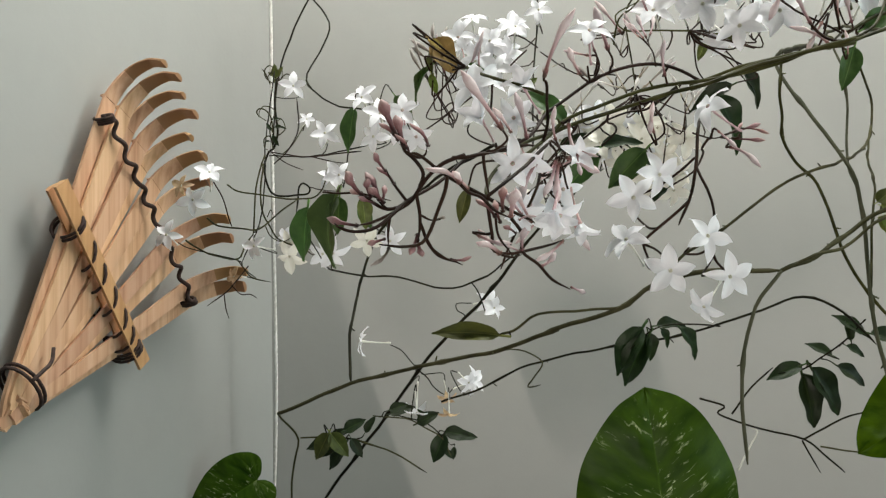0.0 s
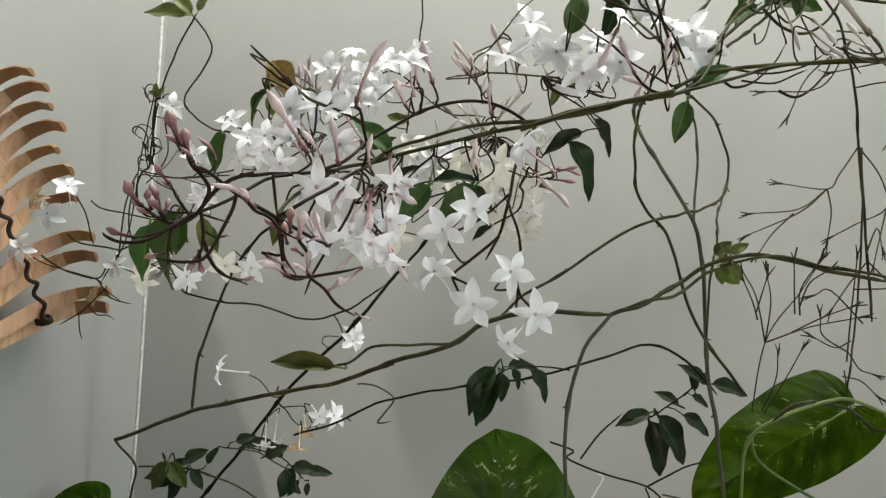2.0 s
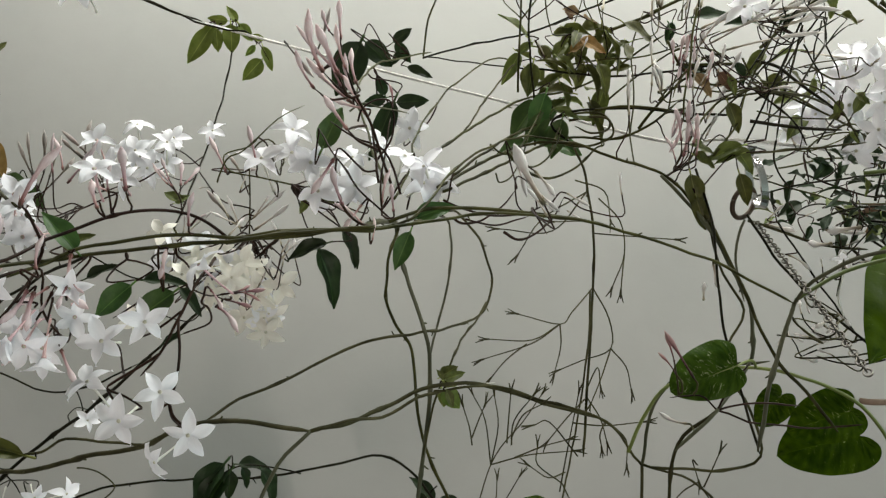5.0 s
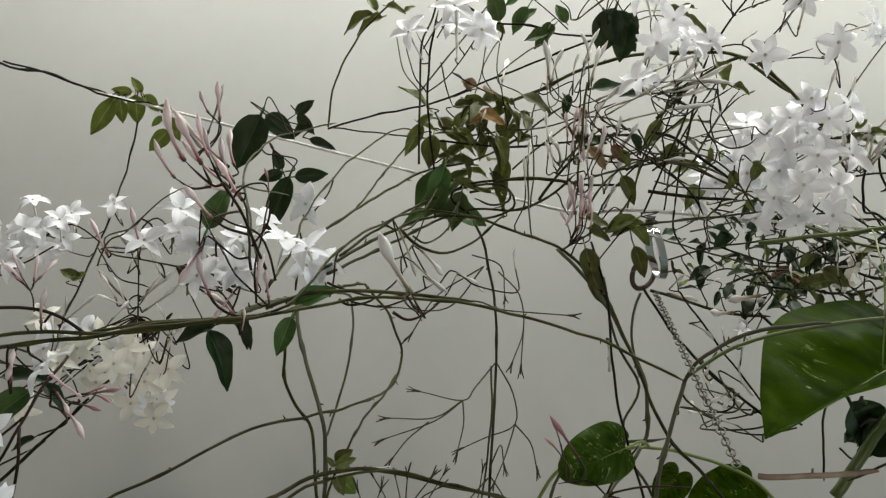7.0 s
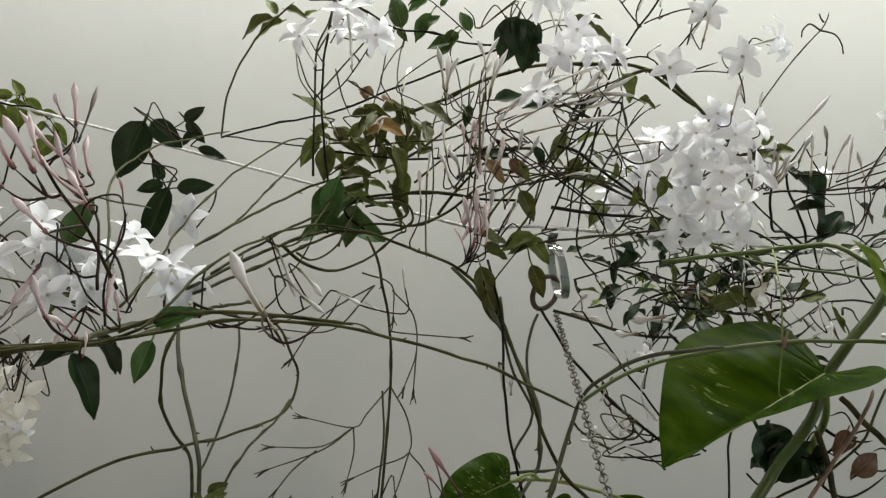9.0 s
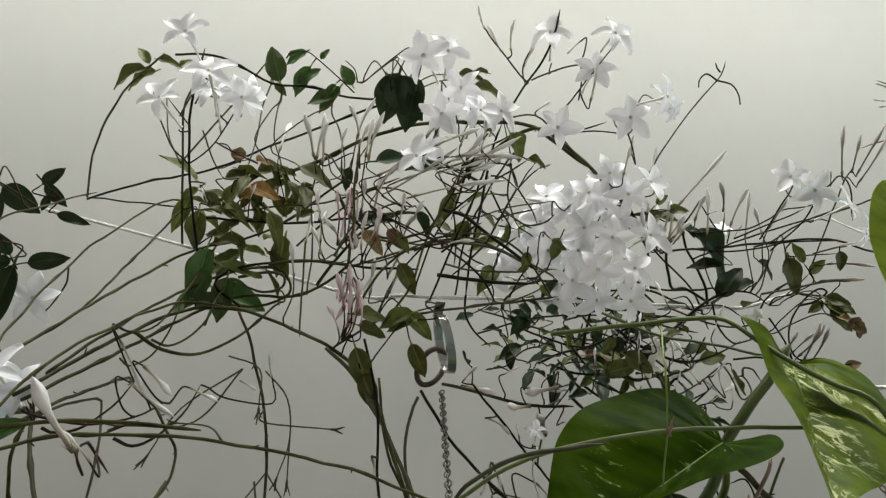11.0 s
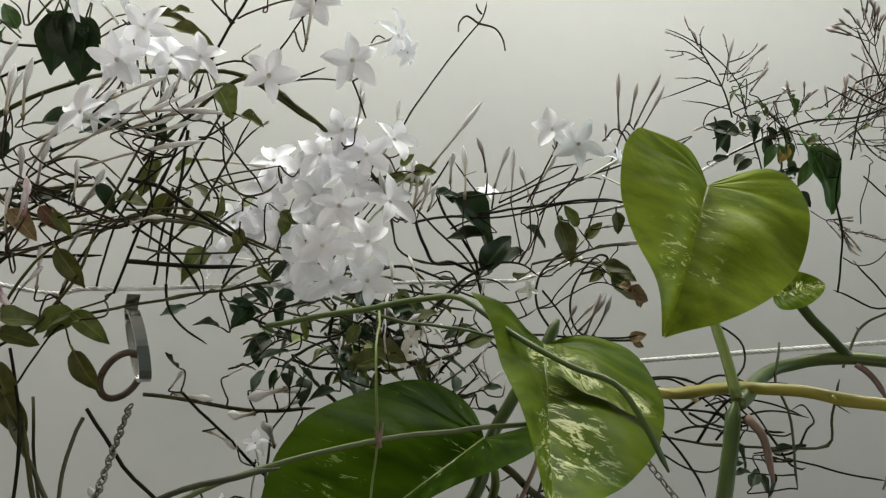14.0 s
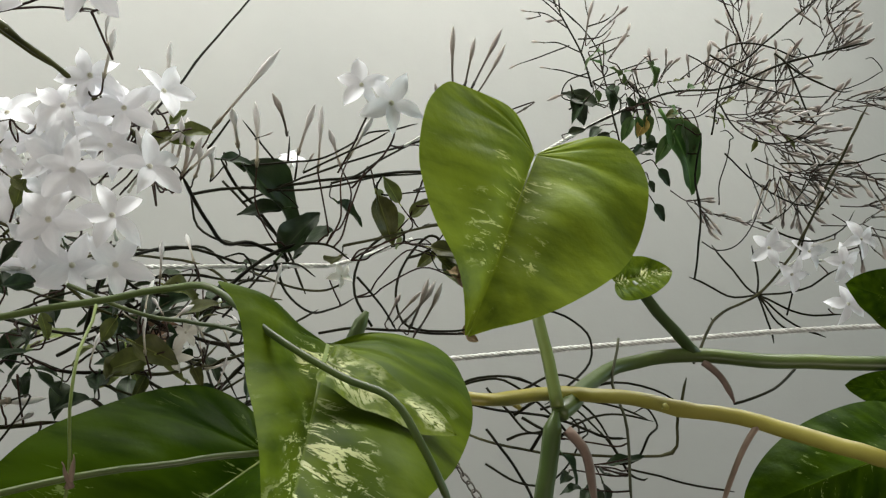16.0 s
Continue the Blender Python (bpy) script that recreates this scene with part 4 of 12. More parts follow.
            add("lashing", [sweep(loop, 0.0013, 5)], CORD_BLACK)
    # the cord woven through the tines
    c0, c1 = at(-0.322, 1.682, 0.0265), at(-0.207, 1.534, 0.0265)
    way = (c1 - c0).normalized()
    side = at(0, 0, 1).cross(way)
    wave = [c0.lerp(c1, k / 99) + side * (0.0027 * math.sin(k * 2 * math.pi / 11) + 0.0008 * math.sin(k * 0.9)) + at(0, 0, 0.0026 * math.cos(k * 2 * math.pi / 11)) for k in range(100)]
    add("woven_cord", [sweep(wave, 0.0020, 6)], CORD_BLACK, "dark cord woven through the tines")
    for c in (c0, c1):
        for k in range(3):
            loop = [c + side * (0.0045 * math.cos(s)) + way * (0.0020 * (k - 2)) + at(0, 0, -0.006 + 0.0090 * math.sin(s)) for s in [j * math.pi / 6 for j in range(13)]]
            add("lashing", [sweep(loop, 0.0015, 5)], CORD_BLACK)
    # the binding at the narrow end
    g0, g1 = at(-0.397, 1.462, 0.012), at(-0.52, 1.37, 0.008)
    d = (g1 - g0).normalized()
    s2 = at(-d.y, d.x)
    for k in range(2):
        loop = [at(-0.397, 1.468, 0.012) + d * (0.0042 * (k - 1)) + s2 * (0.0200 * math.cos(s)) + at(0, 0, 0.0155 * math.sin(s)) for s in [j * math.pi / 9 for j in range(19)]]
        add("lashing", [sweep(loop, 0.0014, 6)], CORD_BLACK)
    tail = [at(-0.405, 1.474, 0.030), at(-0.398, 1.480, 0.032), at(-0.388, 1.487, 0.031), at(-0.384, 1.497, 0.029)]
    add("cord_end", [sweep(smooth_line(tail, 0.004), 0.0015, 5)], CORD_BLACK)
    return th


rake()

# white twine hanging in the corner
cord("twine", "thin white twisted twine hanging beside the wall corner", [(-0.175, 0.850, 1.896), (-0.177, 0.863, 1.659), (-0.178, 0.875, 1.439), (-0.185, 0.885, 1.287)], 0.0016, TWINE)

# front vine with wine-red and pink buds

vine_a = thing("jasmine_vine", "flowering jasmine vine with white flowers and wine-pink buds", "vine", (0.202, 0.385, 1.633), "jasmine vines")
stem(vine_a, [(0.202, 0.385, 1.633), (0.165, 0.389, 1.627), (0.130, 0.393, 1.617), (0.098, 0.392, 1.608), (0.062, 0.392, 1.597), (0.039, 0.365, 1.584), (0.022, 0.339, 1.565), (0.018, 0.318, 1.552)], 0.0012, STEM_GREEN, 0.0009)
stem(vine_a, [(0.202, 0.384, 1.635), (0.177, 0.389, 1.629), (0.149, 0.393, 1.622), (0.120, 0.394, 1.618), (0.092, 0.392, 1.612), (0.064, 0.391, 1.601), (0.049, 0.379, 1.588), (0.030, 0.348, 1.568)], 0.0011, STEM_GREEN, 0.0009)
stem(vine_a, [(0.130, 0.395, 1.619), (0.117, 0.393, 1.626), (0.103, 0.389, 1.627), (0.083, 0.386, 1.623), (0.068, 0.384, 1.614), (0.051, 0.377, 1.601), (0.041, 0.360, 1.586), (0.030, 0.347, 1.578)], 0.0009, STEM_DARK)
stem(vine_a, [(0.039, 0.356, 1.581), (0.015, 0.339, 1.573), (0.002, 0.321, 1.561), (-0.012, 0.309, 1.550), (-0.018, 0.300, 1.544), (-0.025, 0.294, 1.538), (-0.032, 0.292, 1.537), (-0.038, 0.292, 1.540)], 0.0009, STEM_DARK, 0.0007)
stem(vine_a, [(0.018, 0.318, 1.552), (0.003, 0.313, 1.560), (-0.006, 0.306, 1.566), (-0.010, 0.301, 1.567)], 0.0009, STEM_DARK, 0.0006)
stem(vine_a, [(0.018, 0.318, 1.552), (0.032, 0.328, 1.564), (0.049, 0.355, 1.582)], 0.0009, STEM_DARK)
stem(vine_a, [(0.018, 0.318, 1.552), (0.024, 0.321, 1.549), (0.033, 0.326, 1.545), (0.038, 0.331, 1.543)], 0.0009, STEM_DARK, 0.0006)
stem(vine_a, [(0.018, 0.318, 1.552), (0.020, 0.323, 1.539), (0.021, 0.329, 1.532), (0.033, 0.333, 1.531), (0.051, 0.341, 1.537)], 0.0008, STEM_DARK, 0.0006)
stem(vine_a, [(0.003, 0.313, 1.560), (0.001, 0.313, 1.552), (-0.006, 0.310, 1.536), (-0.014, 0.307, 1.533), (-0.023, 0.302, 1.533)], 0.0008, STEM_DARK, 0.0006)
stem(vine_a, [(-0.006, 0.310, 1.536), (-0.001, 0.316, 1.530), (0.008, 0.321, 1.526)], 0.0007, STEM_DARK, 0.0005)
stem(vine_a, [(0.049, 0.379, 1.588), (0.051, 0.373, 1.597), (0.048, 0.351, 1.606), (0.046, 0.346, 1.608)], 0.0009, STEM_DARK, 0.0007)
stem(vine_a, [(0.049, 0.380, 1.585), (0.044, 0.368, 1.564), (0.031, 0.363, 1.540), (0.026, 0.365, 1.527)], 0.0009, STEM_DARK, 0.0006)
stem(vine_a, [(0.126, 0.385, 1.606), (0.120, 0.373, 1.589), (0.116, 0.366, 1.571), (0.111, 0.364, 1.555), (0.105, 0.361, 1.544)], 0.0009, STEM_DARK, 0.0007)
stem(vine_a, [(0.116, 0.366, 1.571), (0.121, 0.359, 1.549), (0.119, 0.361, 1.534)], 0.0007, STEM_DARK, 0.0006)
stem(vine_a, [(0.111, 0.364, 1.555), (0.096, 0.369, 1.542), (0.091, 0.370, 1.537)], 0.0007, STEM_DARK, 0.0006)
stem(vine_a, [(0.048, 0.361, 1.605), (0.026, 0.381, 1.620), (0.015, 0.410, 1.635)], 0.0009, STEM_GREEN)
bud(vine_a, (0.046, 0.343, 1.607), (0.052, 0.331, 1.634), BUD_PINK, 1.5)
bud(vine_a, (0.039, 0.355, 1.583), (0.036, 0.352, 1.605), BUD_PINK, 1.5)
bud(vine_a, (0.027, 0.336, 1.583), (0.010, 0.329, 1.607), BUD_PINK, 1.5)
bud(vine_a, (0.037, 0.331, 1.543), (0.029, 0.330, 1.557), BUD_PINK, 1.5)
bud(vine_a, (0.033, 0.326, 1.545), (0.026, 0.325, 1.555), BUD_PINK, 1.5)
bud(vine_a, (0.023, 0.329, 1.530), (0.017, 0.328, 1.542), BUD_PINK, 1.5)
bud(vine_a, (0.054, 0.365, 1.575), (0.050, 0.368, 1.558), BUD_PINK, 1.5)
bud(vine_a, (0.052, 0.361, 1.575), (0.050, 0.363, 1.558), BUD_PINK, 1.5)
bud(vine_a, (0.073, 0.381, 1.629), (0.061, 0.382, 1.632), BUD_PINK, 1.5)
bud(vine_a, (0.014, 0.322, 1.538), (0.025, 0.322, 1.530), BUD_PINK, 1.5)
bud(vine_a, (0.059, 0.379, 1.580), (0.075, 0.379, 1.572), BUD_PINK, 1.5)
bud(vine_a, (0.062, 0.382, 1.597), (0.060, 0.385, 1.580), BUD_PINK, 1.5)
bud(vine_a, (0.103, 0.387, 1.606), (0.102, 0.389, 1.592), BUD_PINK, 1.5)
bud(vine_a, (0.111, 0.389, 1.620), (0.106, 0.387, 1.636), BUD_PINK, 1.5)
bud(vine_a, (0.112, 0.394, 1.623), (0.116, 0.393, 1.630), BUD_PINK, 1.5)
bud(vine_a, (0.081, 0.375, 1.629), (0.075, 0.373, 1.650), BUD_PINK, 1.5)
bud(vine_a, (0.074, 0.371, 1.627), (0.069, 0.370, 1.638), BUD_PINK, 1.5)
bud(vine_a, (0.069, 0.383, 1.620), (0.061, 0.382, 1.632), BUD_PINK, 1.5)
bud(vine_a, (0.132, 0.368, 1.580), (0.143, 0.358, 1.576), BUD_PINK, 1.5)
bud(vine_a, (0.127, 0.368, 1.588), (0.136, 0.368, 1.580), BUD_PINK, 1.5)
bud(vine_a, (0.032, 0.351, 1.585), (0.026, 0.349, 1.597), BUD_PINK, 1.5)
bud(vine_a, (0.051, 0.341, 1.537), (0.042, 0.343, 1.526), BUD_PINK, 1.5)
bud(vine_a, (0.033, 0.333, 1.531), (0.024, 0.333, 1.536), BUD_PINK, 1.5)
bud(vine_a, (0.042, 0.347, 1.572), (0.031, 0.350, 1.556), BUD_PINK, 1.5)
bud(vine_a, (0.053, 0.364, 1.584), (0.048, 0.362, 1.598), BUD_PINK, 1.5)
bud(vine_a, (0.104, 0.389, 1.592), (0.100, 0.387, 1.606), BUD_PINK, 1.5)
flower(vine_a, (0.101, 0.373, 1.569), (0.20, -0.98, 0.05), 0.0112)
flower(vine_a, (0.086, 0.362, 1.557), (-0.18, -0.98, -0.05), 0.0112)
flower(vine_a, (0.083, 0.367, 1.539), (-0.55, -0.70, 0.46), 0.0112)
flower(vine_a, (0.115, 0.353, 1.538), (0.10, -0.98, 0.14), 0.0112)
flower(vine_a, (0.100, 0.360, 1.524), (-0.18, -0.95, -0.25), 0.0112)
flower(vine_a, (0.129, 0.369, 1.521), (0.11, -0.98, -0.14), 0.0112)
flower(vine_a, (0.117, 0.370, 1.508), (-0.67, -0.40, -0.63), 0.0095)
flower(vine_a, (0.121, 0.360, 1.597), (-0.76, -0.38, 0.54), 0.0112, pink=True)
flower(vine_a, (0.069, 0.356, 1.632), (-0.08, -0.86, 0.50), 0.0112, pink=True)
flower(vine_a, (0.031, 0.342, 1.570), (0.02, -0.94, -0.34), 0.0112, pink=True)
flower(vine_a, (0.054, 0.369, 1.551), (0.05, -0.76, -0.65), 0.0112, pink=True)
flower(vine_a, (0.016, 0.363, 1.610), (-0.38, -0.91, 0.16), 0.0112, pink=True)
flower(vine_a, (0.037, 0.393, 1.603), (-0.46, -0.82, -0.34), 0.0112, pink=True)
leaf(vine_a, (0.062, 0.391, 1.600), (0.043, 0.390, 1.618), LEAF_MID, (0.11, -0.88, 0.47), 2)
leaf(vine_a, (0.084, 0.431, 1.593), (0.067, 0.436, 1.574), LEAF_MID, (0.01, -0.96, 0.27), 2, wide=1.15)
leaf(vine_a, (0.107, 0.419, 1.591), (0.087, 0.424, 1.572), LEAF_MID, (0.01, -0.96, 0.27), 2, wide=1.15)
leaf(vine_a, (0.063, 0.423, 1.592), (0.077, 0.420, 1.603), LEAF_DARK, (0.02, -0.81, 0.59), 0)
leaf(vine_a, (0.088, 0.440, 1.598), (0.112, 0.438, 1.602), LEAF_DARK, (0.02, -0.81, 0.59), 0)
leaf(vine_a, (0.107, 0.449, 1.598), (0.123, 0.449, 1.585), LEAF_DARK, (0.02, -0.81, 0.59), 0)
leaf(vine_a, (0.115, 0.412, 1.569), (0.104, 0.414, 1.562), LEAF_DARK, (0.02, -0.81, 0.59), 0)
leaf(vine_a, (-0.002, 0.430, 1.637), (-0.003, 0.423, 1.656), LEAF_OLIVE, (-0.9, -0.4, 0.1), 2, wide=1)
leaf(vine_a, (-0.003, 0.424, 1.654), (0.014, 0.431, 1.639), LEAF_YELLOW, (-0.2, -0.9, 0.4), 5, wide=1.5)
leaf(vine_a, (-0.003, 0.420, 1.653), (0.005, 0.422, 1.649), LEAF_YELLOW, (-0.3, -0.9, 0.3), 2, wide=1)
leaf(vine_a, (-0.005, 0.429, 1.641), (-0.020, 0.431, 1.629), LEAF_MID, (-0.3, -0.5, 0.8), 4, wide=0.7)
leaf(vine_a, (-0.003, 0.430, 1.638), (0.000, 0.434, 1.627), LEAF_FRESH, (-0.3, -0.9, 0.3), 2, wide=0.9)
leaf(vine_a, (0.014, 0.420, 1.637), (0.032, 0.419, 1.638), LEAF_MID, (0.04, -0.65, 0.76), 1)
leaf(vine_a, (-0.003, 0.431, 1.642), (-0.018, 0.434, 1.628), LEAF_MID, (0.04, -0.65, 0.76), 1)
leaf(vine_a, (0.013, 0.380, 1.566), (0.008, 0.383, 1.550), LEAF_OLIVE, (0.02, -0.92, 0.40), 0)
leaf(vine_a, (0.053, 0.411, 1.606), (0.065, 0.409, 1.614), LEAF_OLIVE, (0.02, -0.92, 0.40), 0)
brush(vine_a, (0.064, 0.391, 1.601), (0.092, 0.392, 1.612), (0.24, -0.11, -0.96), 1, 165, BUD_PINK, 0.024, 0.6, 0.0150, 0.003, 4, 1.05)
brush(vine_a, (0.103, 0.389, 1.627), (0.120, 0.393, 1.623), (-0.25, -0.23, 0.94), 1, 166, BUD_PINK, 0.024, 0.6, 0.0150, 0.003, 4, 1.05)
brush(vine_a, (0.120, 0.373, 1.589), (0.116, 0.366, 1.571), (0.94, -0.14, -0.31), 1, 167, BUD_DARK, 0.024, 0.6, 0.0150, 0.003, 4, 1.05)
flower(vine_a, (0.039, 0.357, 1.574), (0.15, -0.76, -0.63), 0.0105, pink=True, cup=0.7)
flower(vine_a, (0.050, 0.359, 1.552), (-0.24, -0.50, -0.83), 0.0105, pink=True, cup=0.7)
flower(vine_a, (0.065, 0.379, 1.580), (0.22, -0.97, 0.07), 0.0105, pink=True, cup=0.7)
flower(vine_a, (0.032, 0.341, 1.549), (0.25, -0.75, -0.61), 0.0100, pink=True, cup=0.7)
flower(vine_a, (0.019, 0.355, 1.593), (-0.38, -0.84, 0.37), 0.0105, pink=True, cup=0.7)
flower(vine_a, (0.063, 0.369, 1.547), (0.19, -0.41, -0.89), 0.0105, pink=True, cup=0.7)
flower(vine_a, (0.040, 0.371, 1.612), (-0.39, -0.78, 0.50), 0.0105, pink=True, cup=0.7)
join_stalks(vine_a)

# upper vine whose white clusters hang at the main crossing

vine_b = thing("jasmine_vine", "jasmine vine in full white flower with green leaves", "vine", (0.216, 0.422, 1.647), "jasmine vines")
stem(vine_b, [(0.129, 0.409, 1.619), (0.163, 0.398, 1.629), (0.194, 0.394, 1.634), (0.224, 0.400, 1.644), (0.263, 0.408, 1.659), (0.307, 0.397, 1.662), (0.340, 0.395, 1.661), (0.381, 0.396, 1.656), (0.414, 0.395, 1.650), (0.460, 0.396, 1.635)], 0.0010, STEM_GREEN, 0.0009)
stem(vine_b, [(0.131, 0.417, 1.624), (0.163, 0.408, 1.632), (0.195, 0.409, 1.639), (0.225, 0.409, 1.649), (0.252, 0.434, 1.692), (0.287, 0.469, 1.727), (0.323, 0.506, 1.753), (0.353, 0.500, 1.751)], 0.0009, STEM_GREEN, 0.0008)
stem(vine_b, [(0.215, 0.422, 1.649), (0.237, 0.428, 1.662), (0.265, 0.430, 1.668), (0.300, 0.422, 1.669), (0.331, 0.409, 1.667)], 0.0012, STEM_GREEN)
stem(vine_b, [(0.209, 0.412, 1.649), (0.205, 0.409, 1.669), (0.206, 0.416, 1.689), (0.208, 0.423, 1.712)], 0.0007, STEM_DARK, 0.0005)
stem(vine_b, [(0.215, 0.422, 1.651), (0.196, 0.431, 1.668), (0.182, 0.449, 1.691), (0.170, 0.467, 1.713)], 0.0006, STEM_DARK, 0.0005)
stem(vine_b, [(0.160, 0.502, 1.684), (0.138, 0.504, 1.686), (0.120, 0.505, 1.686), (0.114, 0.504, 1.696), (0.127, 0.502, 1.703), (0.134, 0.500, 1.711)], 0.0006, STEM_GREEN, 0.0004)
stem(vine_b, [(0.113, 0.507, 1.678), (0.116, 0.505, 1.694), (0.127, 0.502, 1.702), (0.144, 0.497, 1.725), (0.160, 0.504, 1.741)], 0.0006, STEM_GREEN, 0.0004)
flower(vine_b, (0.191, 0.470, 1.682), (0.01, -0.99, 0.14), 0.0150)
flower(vine_b, (0.170, 0.504, 1.702), (-0.27, -0.95, 0.13), 0.0150)
flower(vine_b, (0.185, 0.506, 1.681), (0.04, -0.78, -0.63), 0.0150)
flower(vine_b, (0.236, 0.445, 1.683), (0.10, -0.98, 0.14), 0.0150)
flower(vine_b, (0.221, 0.435, 1.694), (0.14, -0.65, 0.75), 0.0150)
flower(vine_b, (0.138, 0.502, 1.698), (-0.39, -0.78, 0.50), 0.0150)
flower(vine_b, (0.155, 0.517, 1.727), (0.13, -0.84, 0.52), 0.0150)
flower(vine_b, (0.210, 0.492, 1.721), (0.35, -0.76, 0.54), 0.0150)
flower(vine_b, (0.196, 0.496, 1.708), (-0.38, -0.69, 0.62), 0.0150)
bud(vine_b, (0.199, 0.404, 1.639), (0.186, 0.403, 1.654), BUD_PINK, 1.2)
bud(vine_b, (0.208, 0.411, 1.655), (0.205, 0.408, 1.675), BUD_PINK, 1.2)
bud(vine_b, (0.215, 0.411, 1.652), (0.211, 0.409, 1.667), BUD_PINK, 1.2)
bud(vine_b, (0.118, 0.506, 1.685), (0.103, 0.503, 1.708), BUD_PINK, 1.2)
bud(vine_b, (0.136, 0.503, 1.693), (0.126, 0.500, 1.718), BUD_PINK, 1.2)
bud(vine_b, (0.203, 0.395, 1.630), (0.205, 0.393, 1.642), BUD_PINK, 1.2)
bud(vine_b, (0.196, 0.403, 1.651), (0.188, 0.406, 1.636), BUD_PINK, 1.2)
bud(vine_b, (0.181, 0.429, 1.731), (0.144, 0.432, 1.755), BUD_PINK, 1.3)
bud(vine_b, (0.185, 0.422, 1.715), (0.150, 0.425, 1.735), BUD_PINK, 1.3)
bud(vine_b, (0.186, 0.428, 1.730), (0.174, 0.426, 1.750), BUD_PINK, 1.3)
bud(vine_b, (0.177, 0.394, 1.671), (0.168, 0.401, 1.651), BUD_PINK, 1.3)
bud(vine_b, (0.173, 0.434, 1.759), (0.168, 0.429, 1.782), BUD_PINK, 1.3)
bud(vine_b, (0.166, 0.435, 1.763), (0.157, 0.434, 1.774), BUD_PINK, 1.3)
bud(vine_b, (0.192, 0.411, 1.709), (0.173, 0.416, 1.710), BUD_PINK, 1.3)
bud(vine_b, (0.187, 0.421, 1.718), (0.169, 0.420, 1.737), BUD_PINK, 1.3)
bud(vine_b, (0.178, 0.431, 1.727), (0.161, 0.429, 1.748), BUD_PINK, 1.3)
bud(vine_b, (0.192, 0.412, 1.706), (0.176, 0.410, 1.726), BUD_PINK, 1.3)
leaf(vine_b, (0.185, 0.535, 1.652), (0.213, 0.539, 1.614), LEAF_DARK, (0.12, -0.91, 0.39), 1)
leaf(vine_b, (0.199, 0.522, 1.664), (0.218, 0.524, 1.642), LEAF_DARK, (0.12, -0.91, 0.39), 1)
leaf(vine_b, (0.189, 0.515, 1.652), (0.160, 0.519, 1.641), LEAF_DARK, (0.12, -0.91, 0.39), 1)
leaf(vine_b, (0.205, 0.533, 1.660), (0.219, 0.534, 1.643), LEAF_DARK, (0.12, -0.91, 0.39), 1)
leaf(vine_b, (0.231, 0.441, 1.650), (0.225, 0.445, 1.626), LEAF_MID, (-0.09, -0.96, 0.26), 0, wide=1.20)
leaf(vine_b, (0.175, 0.487, 1.707), (0.183, 0.482, 1.739), LEAF_MID, (-0.09, -0.96, 0.26), 0, wide=1.20)
leaf(vine_b, (0.231, 0.430, 1.656), (0.253, 0.426, 1.669), LEAF_MID, (-0.09, -0.96, 0.26), 0, wide=1.20)
leaf(vine_b, (0.173, 0.512, 1.681), (0.168, 0.514, 1.668), LEAF_OLIVE, (0.02, -0.92, 0.40), 2)
leaf(vine_b, (0.189, 0.501, 1.676), (0.175, 0.501, 1.683), LEAF_OLIVE, (0.02, -0.92, 0.40), 2)
leaf(vine_b, (0.197, 0.577, 1.832), (0.184, 0.594, 1.789), LEAF_DARK, (-0.10, -0.99, -0.08), 2, wide=1.29)
leaf(vine_b, (0.201, 0.581, 1.835), (0.227, 0.586, 1.821), LEAF_DARK, (0.04, -0.95, -0.31), 2, wide=1.29)
leaf(vine_b, (0.230, 0.585, 1.835), (0.226, 0.590, 1.824), LEAF_DARK, (-0.14, -0.80, -0.58), 2, wide=1.09)
leaf(vine_b, (0.224, 0.587, 1.843), (0.237, 0.580, 1.856), LEAF_DARK, (-0.03, -0.98, -0.21), 2, wide=1.09)
leaf(vine_b, (0.226, 0.587, 1.844), (0.242, 0.592, 1.830), LEAF_DARK, (-0.02, -0.79, -0.61), 2, wide=1.02)
leaf(vine_b, (0.237, 0.580, 1.821), (0.260, 0.579, 1.817), LEAF_DARK, (0.20, -0.96, -0.17), 0, wide=0.88)
leaf(vine_b, (0.218, 0.545, 1.778), (0.210, 0.540, 1.790), LEAF_DARK, (-0.07, -0.91, -0.41), 2, wide=1.22)
leaf(vine_b, (0.219, 0.545, 1.776), (0.202, 0.549, 1.768), LEAF_DARK, (-0.13, -0.92, -0.37), 2, wide=1.09)
leaf(vine_b, (0.228, 0.550, 1.776), (0.253, 0.546, 1.782), LEAF_DARK, (0.11, -0.95, -0.28), 2, wide=1.02)
leaf(vine_b, (0.223, 0.527, 1.767), (0.212, 0.542, 1.722), LEAF_DARK, (-0.17, -0.80, -0.58), 0, wide=0.85)
stem(vine_b, [(0.207, 0.409, 1.667), (0.200, 0.443, 1.703), (0.192, 0.485, 1.750), (0.207, 0.543, 1.799), (0.230, 0.573, 1.824), (0.259, 0.601, 1.849)], 0.0009, STEM_GREEN, 0.0007)
stem(vine_b, [(0.203, 0.400, 1.664), (0.196, 0.413, 1.700), (0.185, 0.421, 1.718), (0.164, 0.433, 1.732)], 0.0008, STEM_DARK, 0.0005)
stem(vine_b, [(0.217, 0.408, 1.662), (0.205, 0.414, 1.688), (0.188, 0.417, 1.693), (0.174, 0.428, 1.704)], 0.0007, STEM_DARK, 0.0005)
stem(vine_b, [(0.214, 0.409, 1.659), (0.226, 0.441, 1.689), (0.236, 0.490, 1.732), (0.263, 0.533, 1.787), (0.304, 0.572, 1.840), (0.322, 0.568, 1.840)], 0.0008, STEM_GREEN, 0.0006)
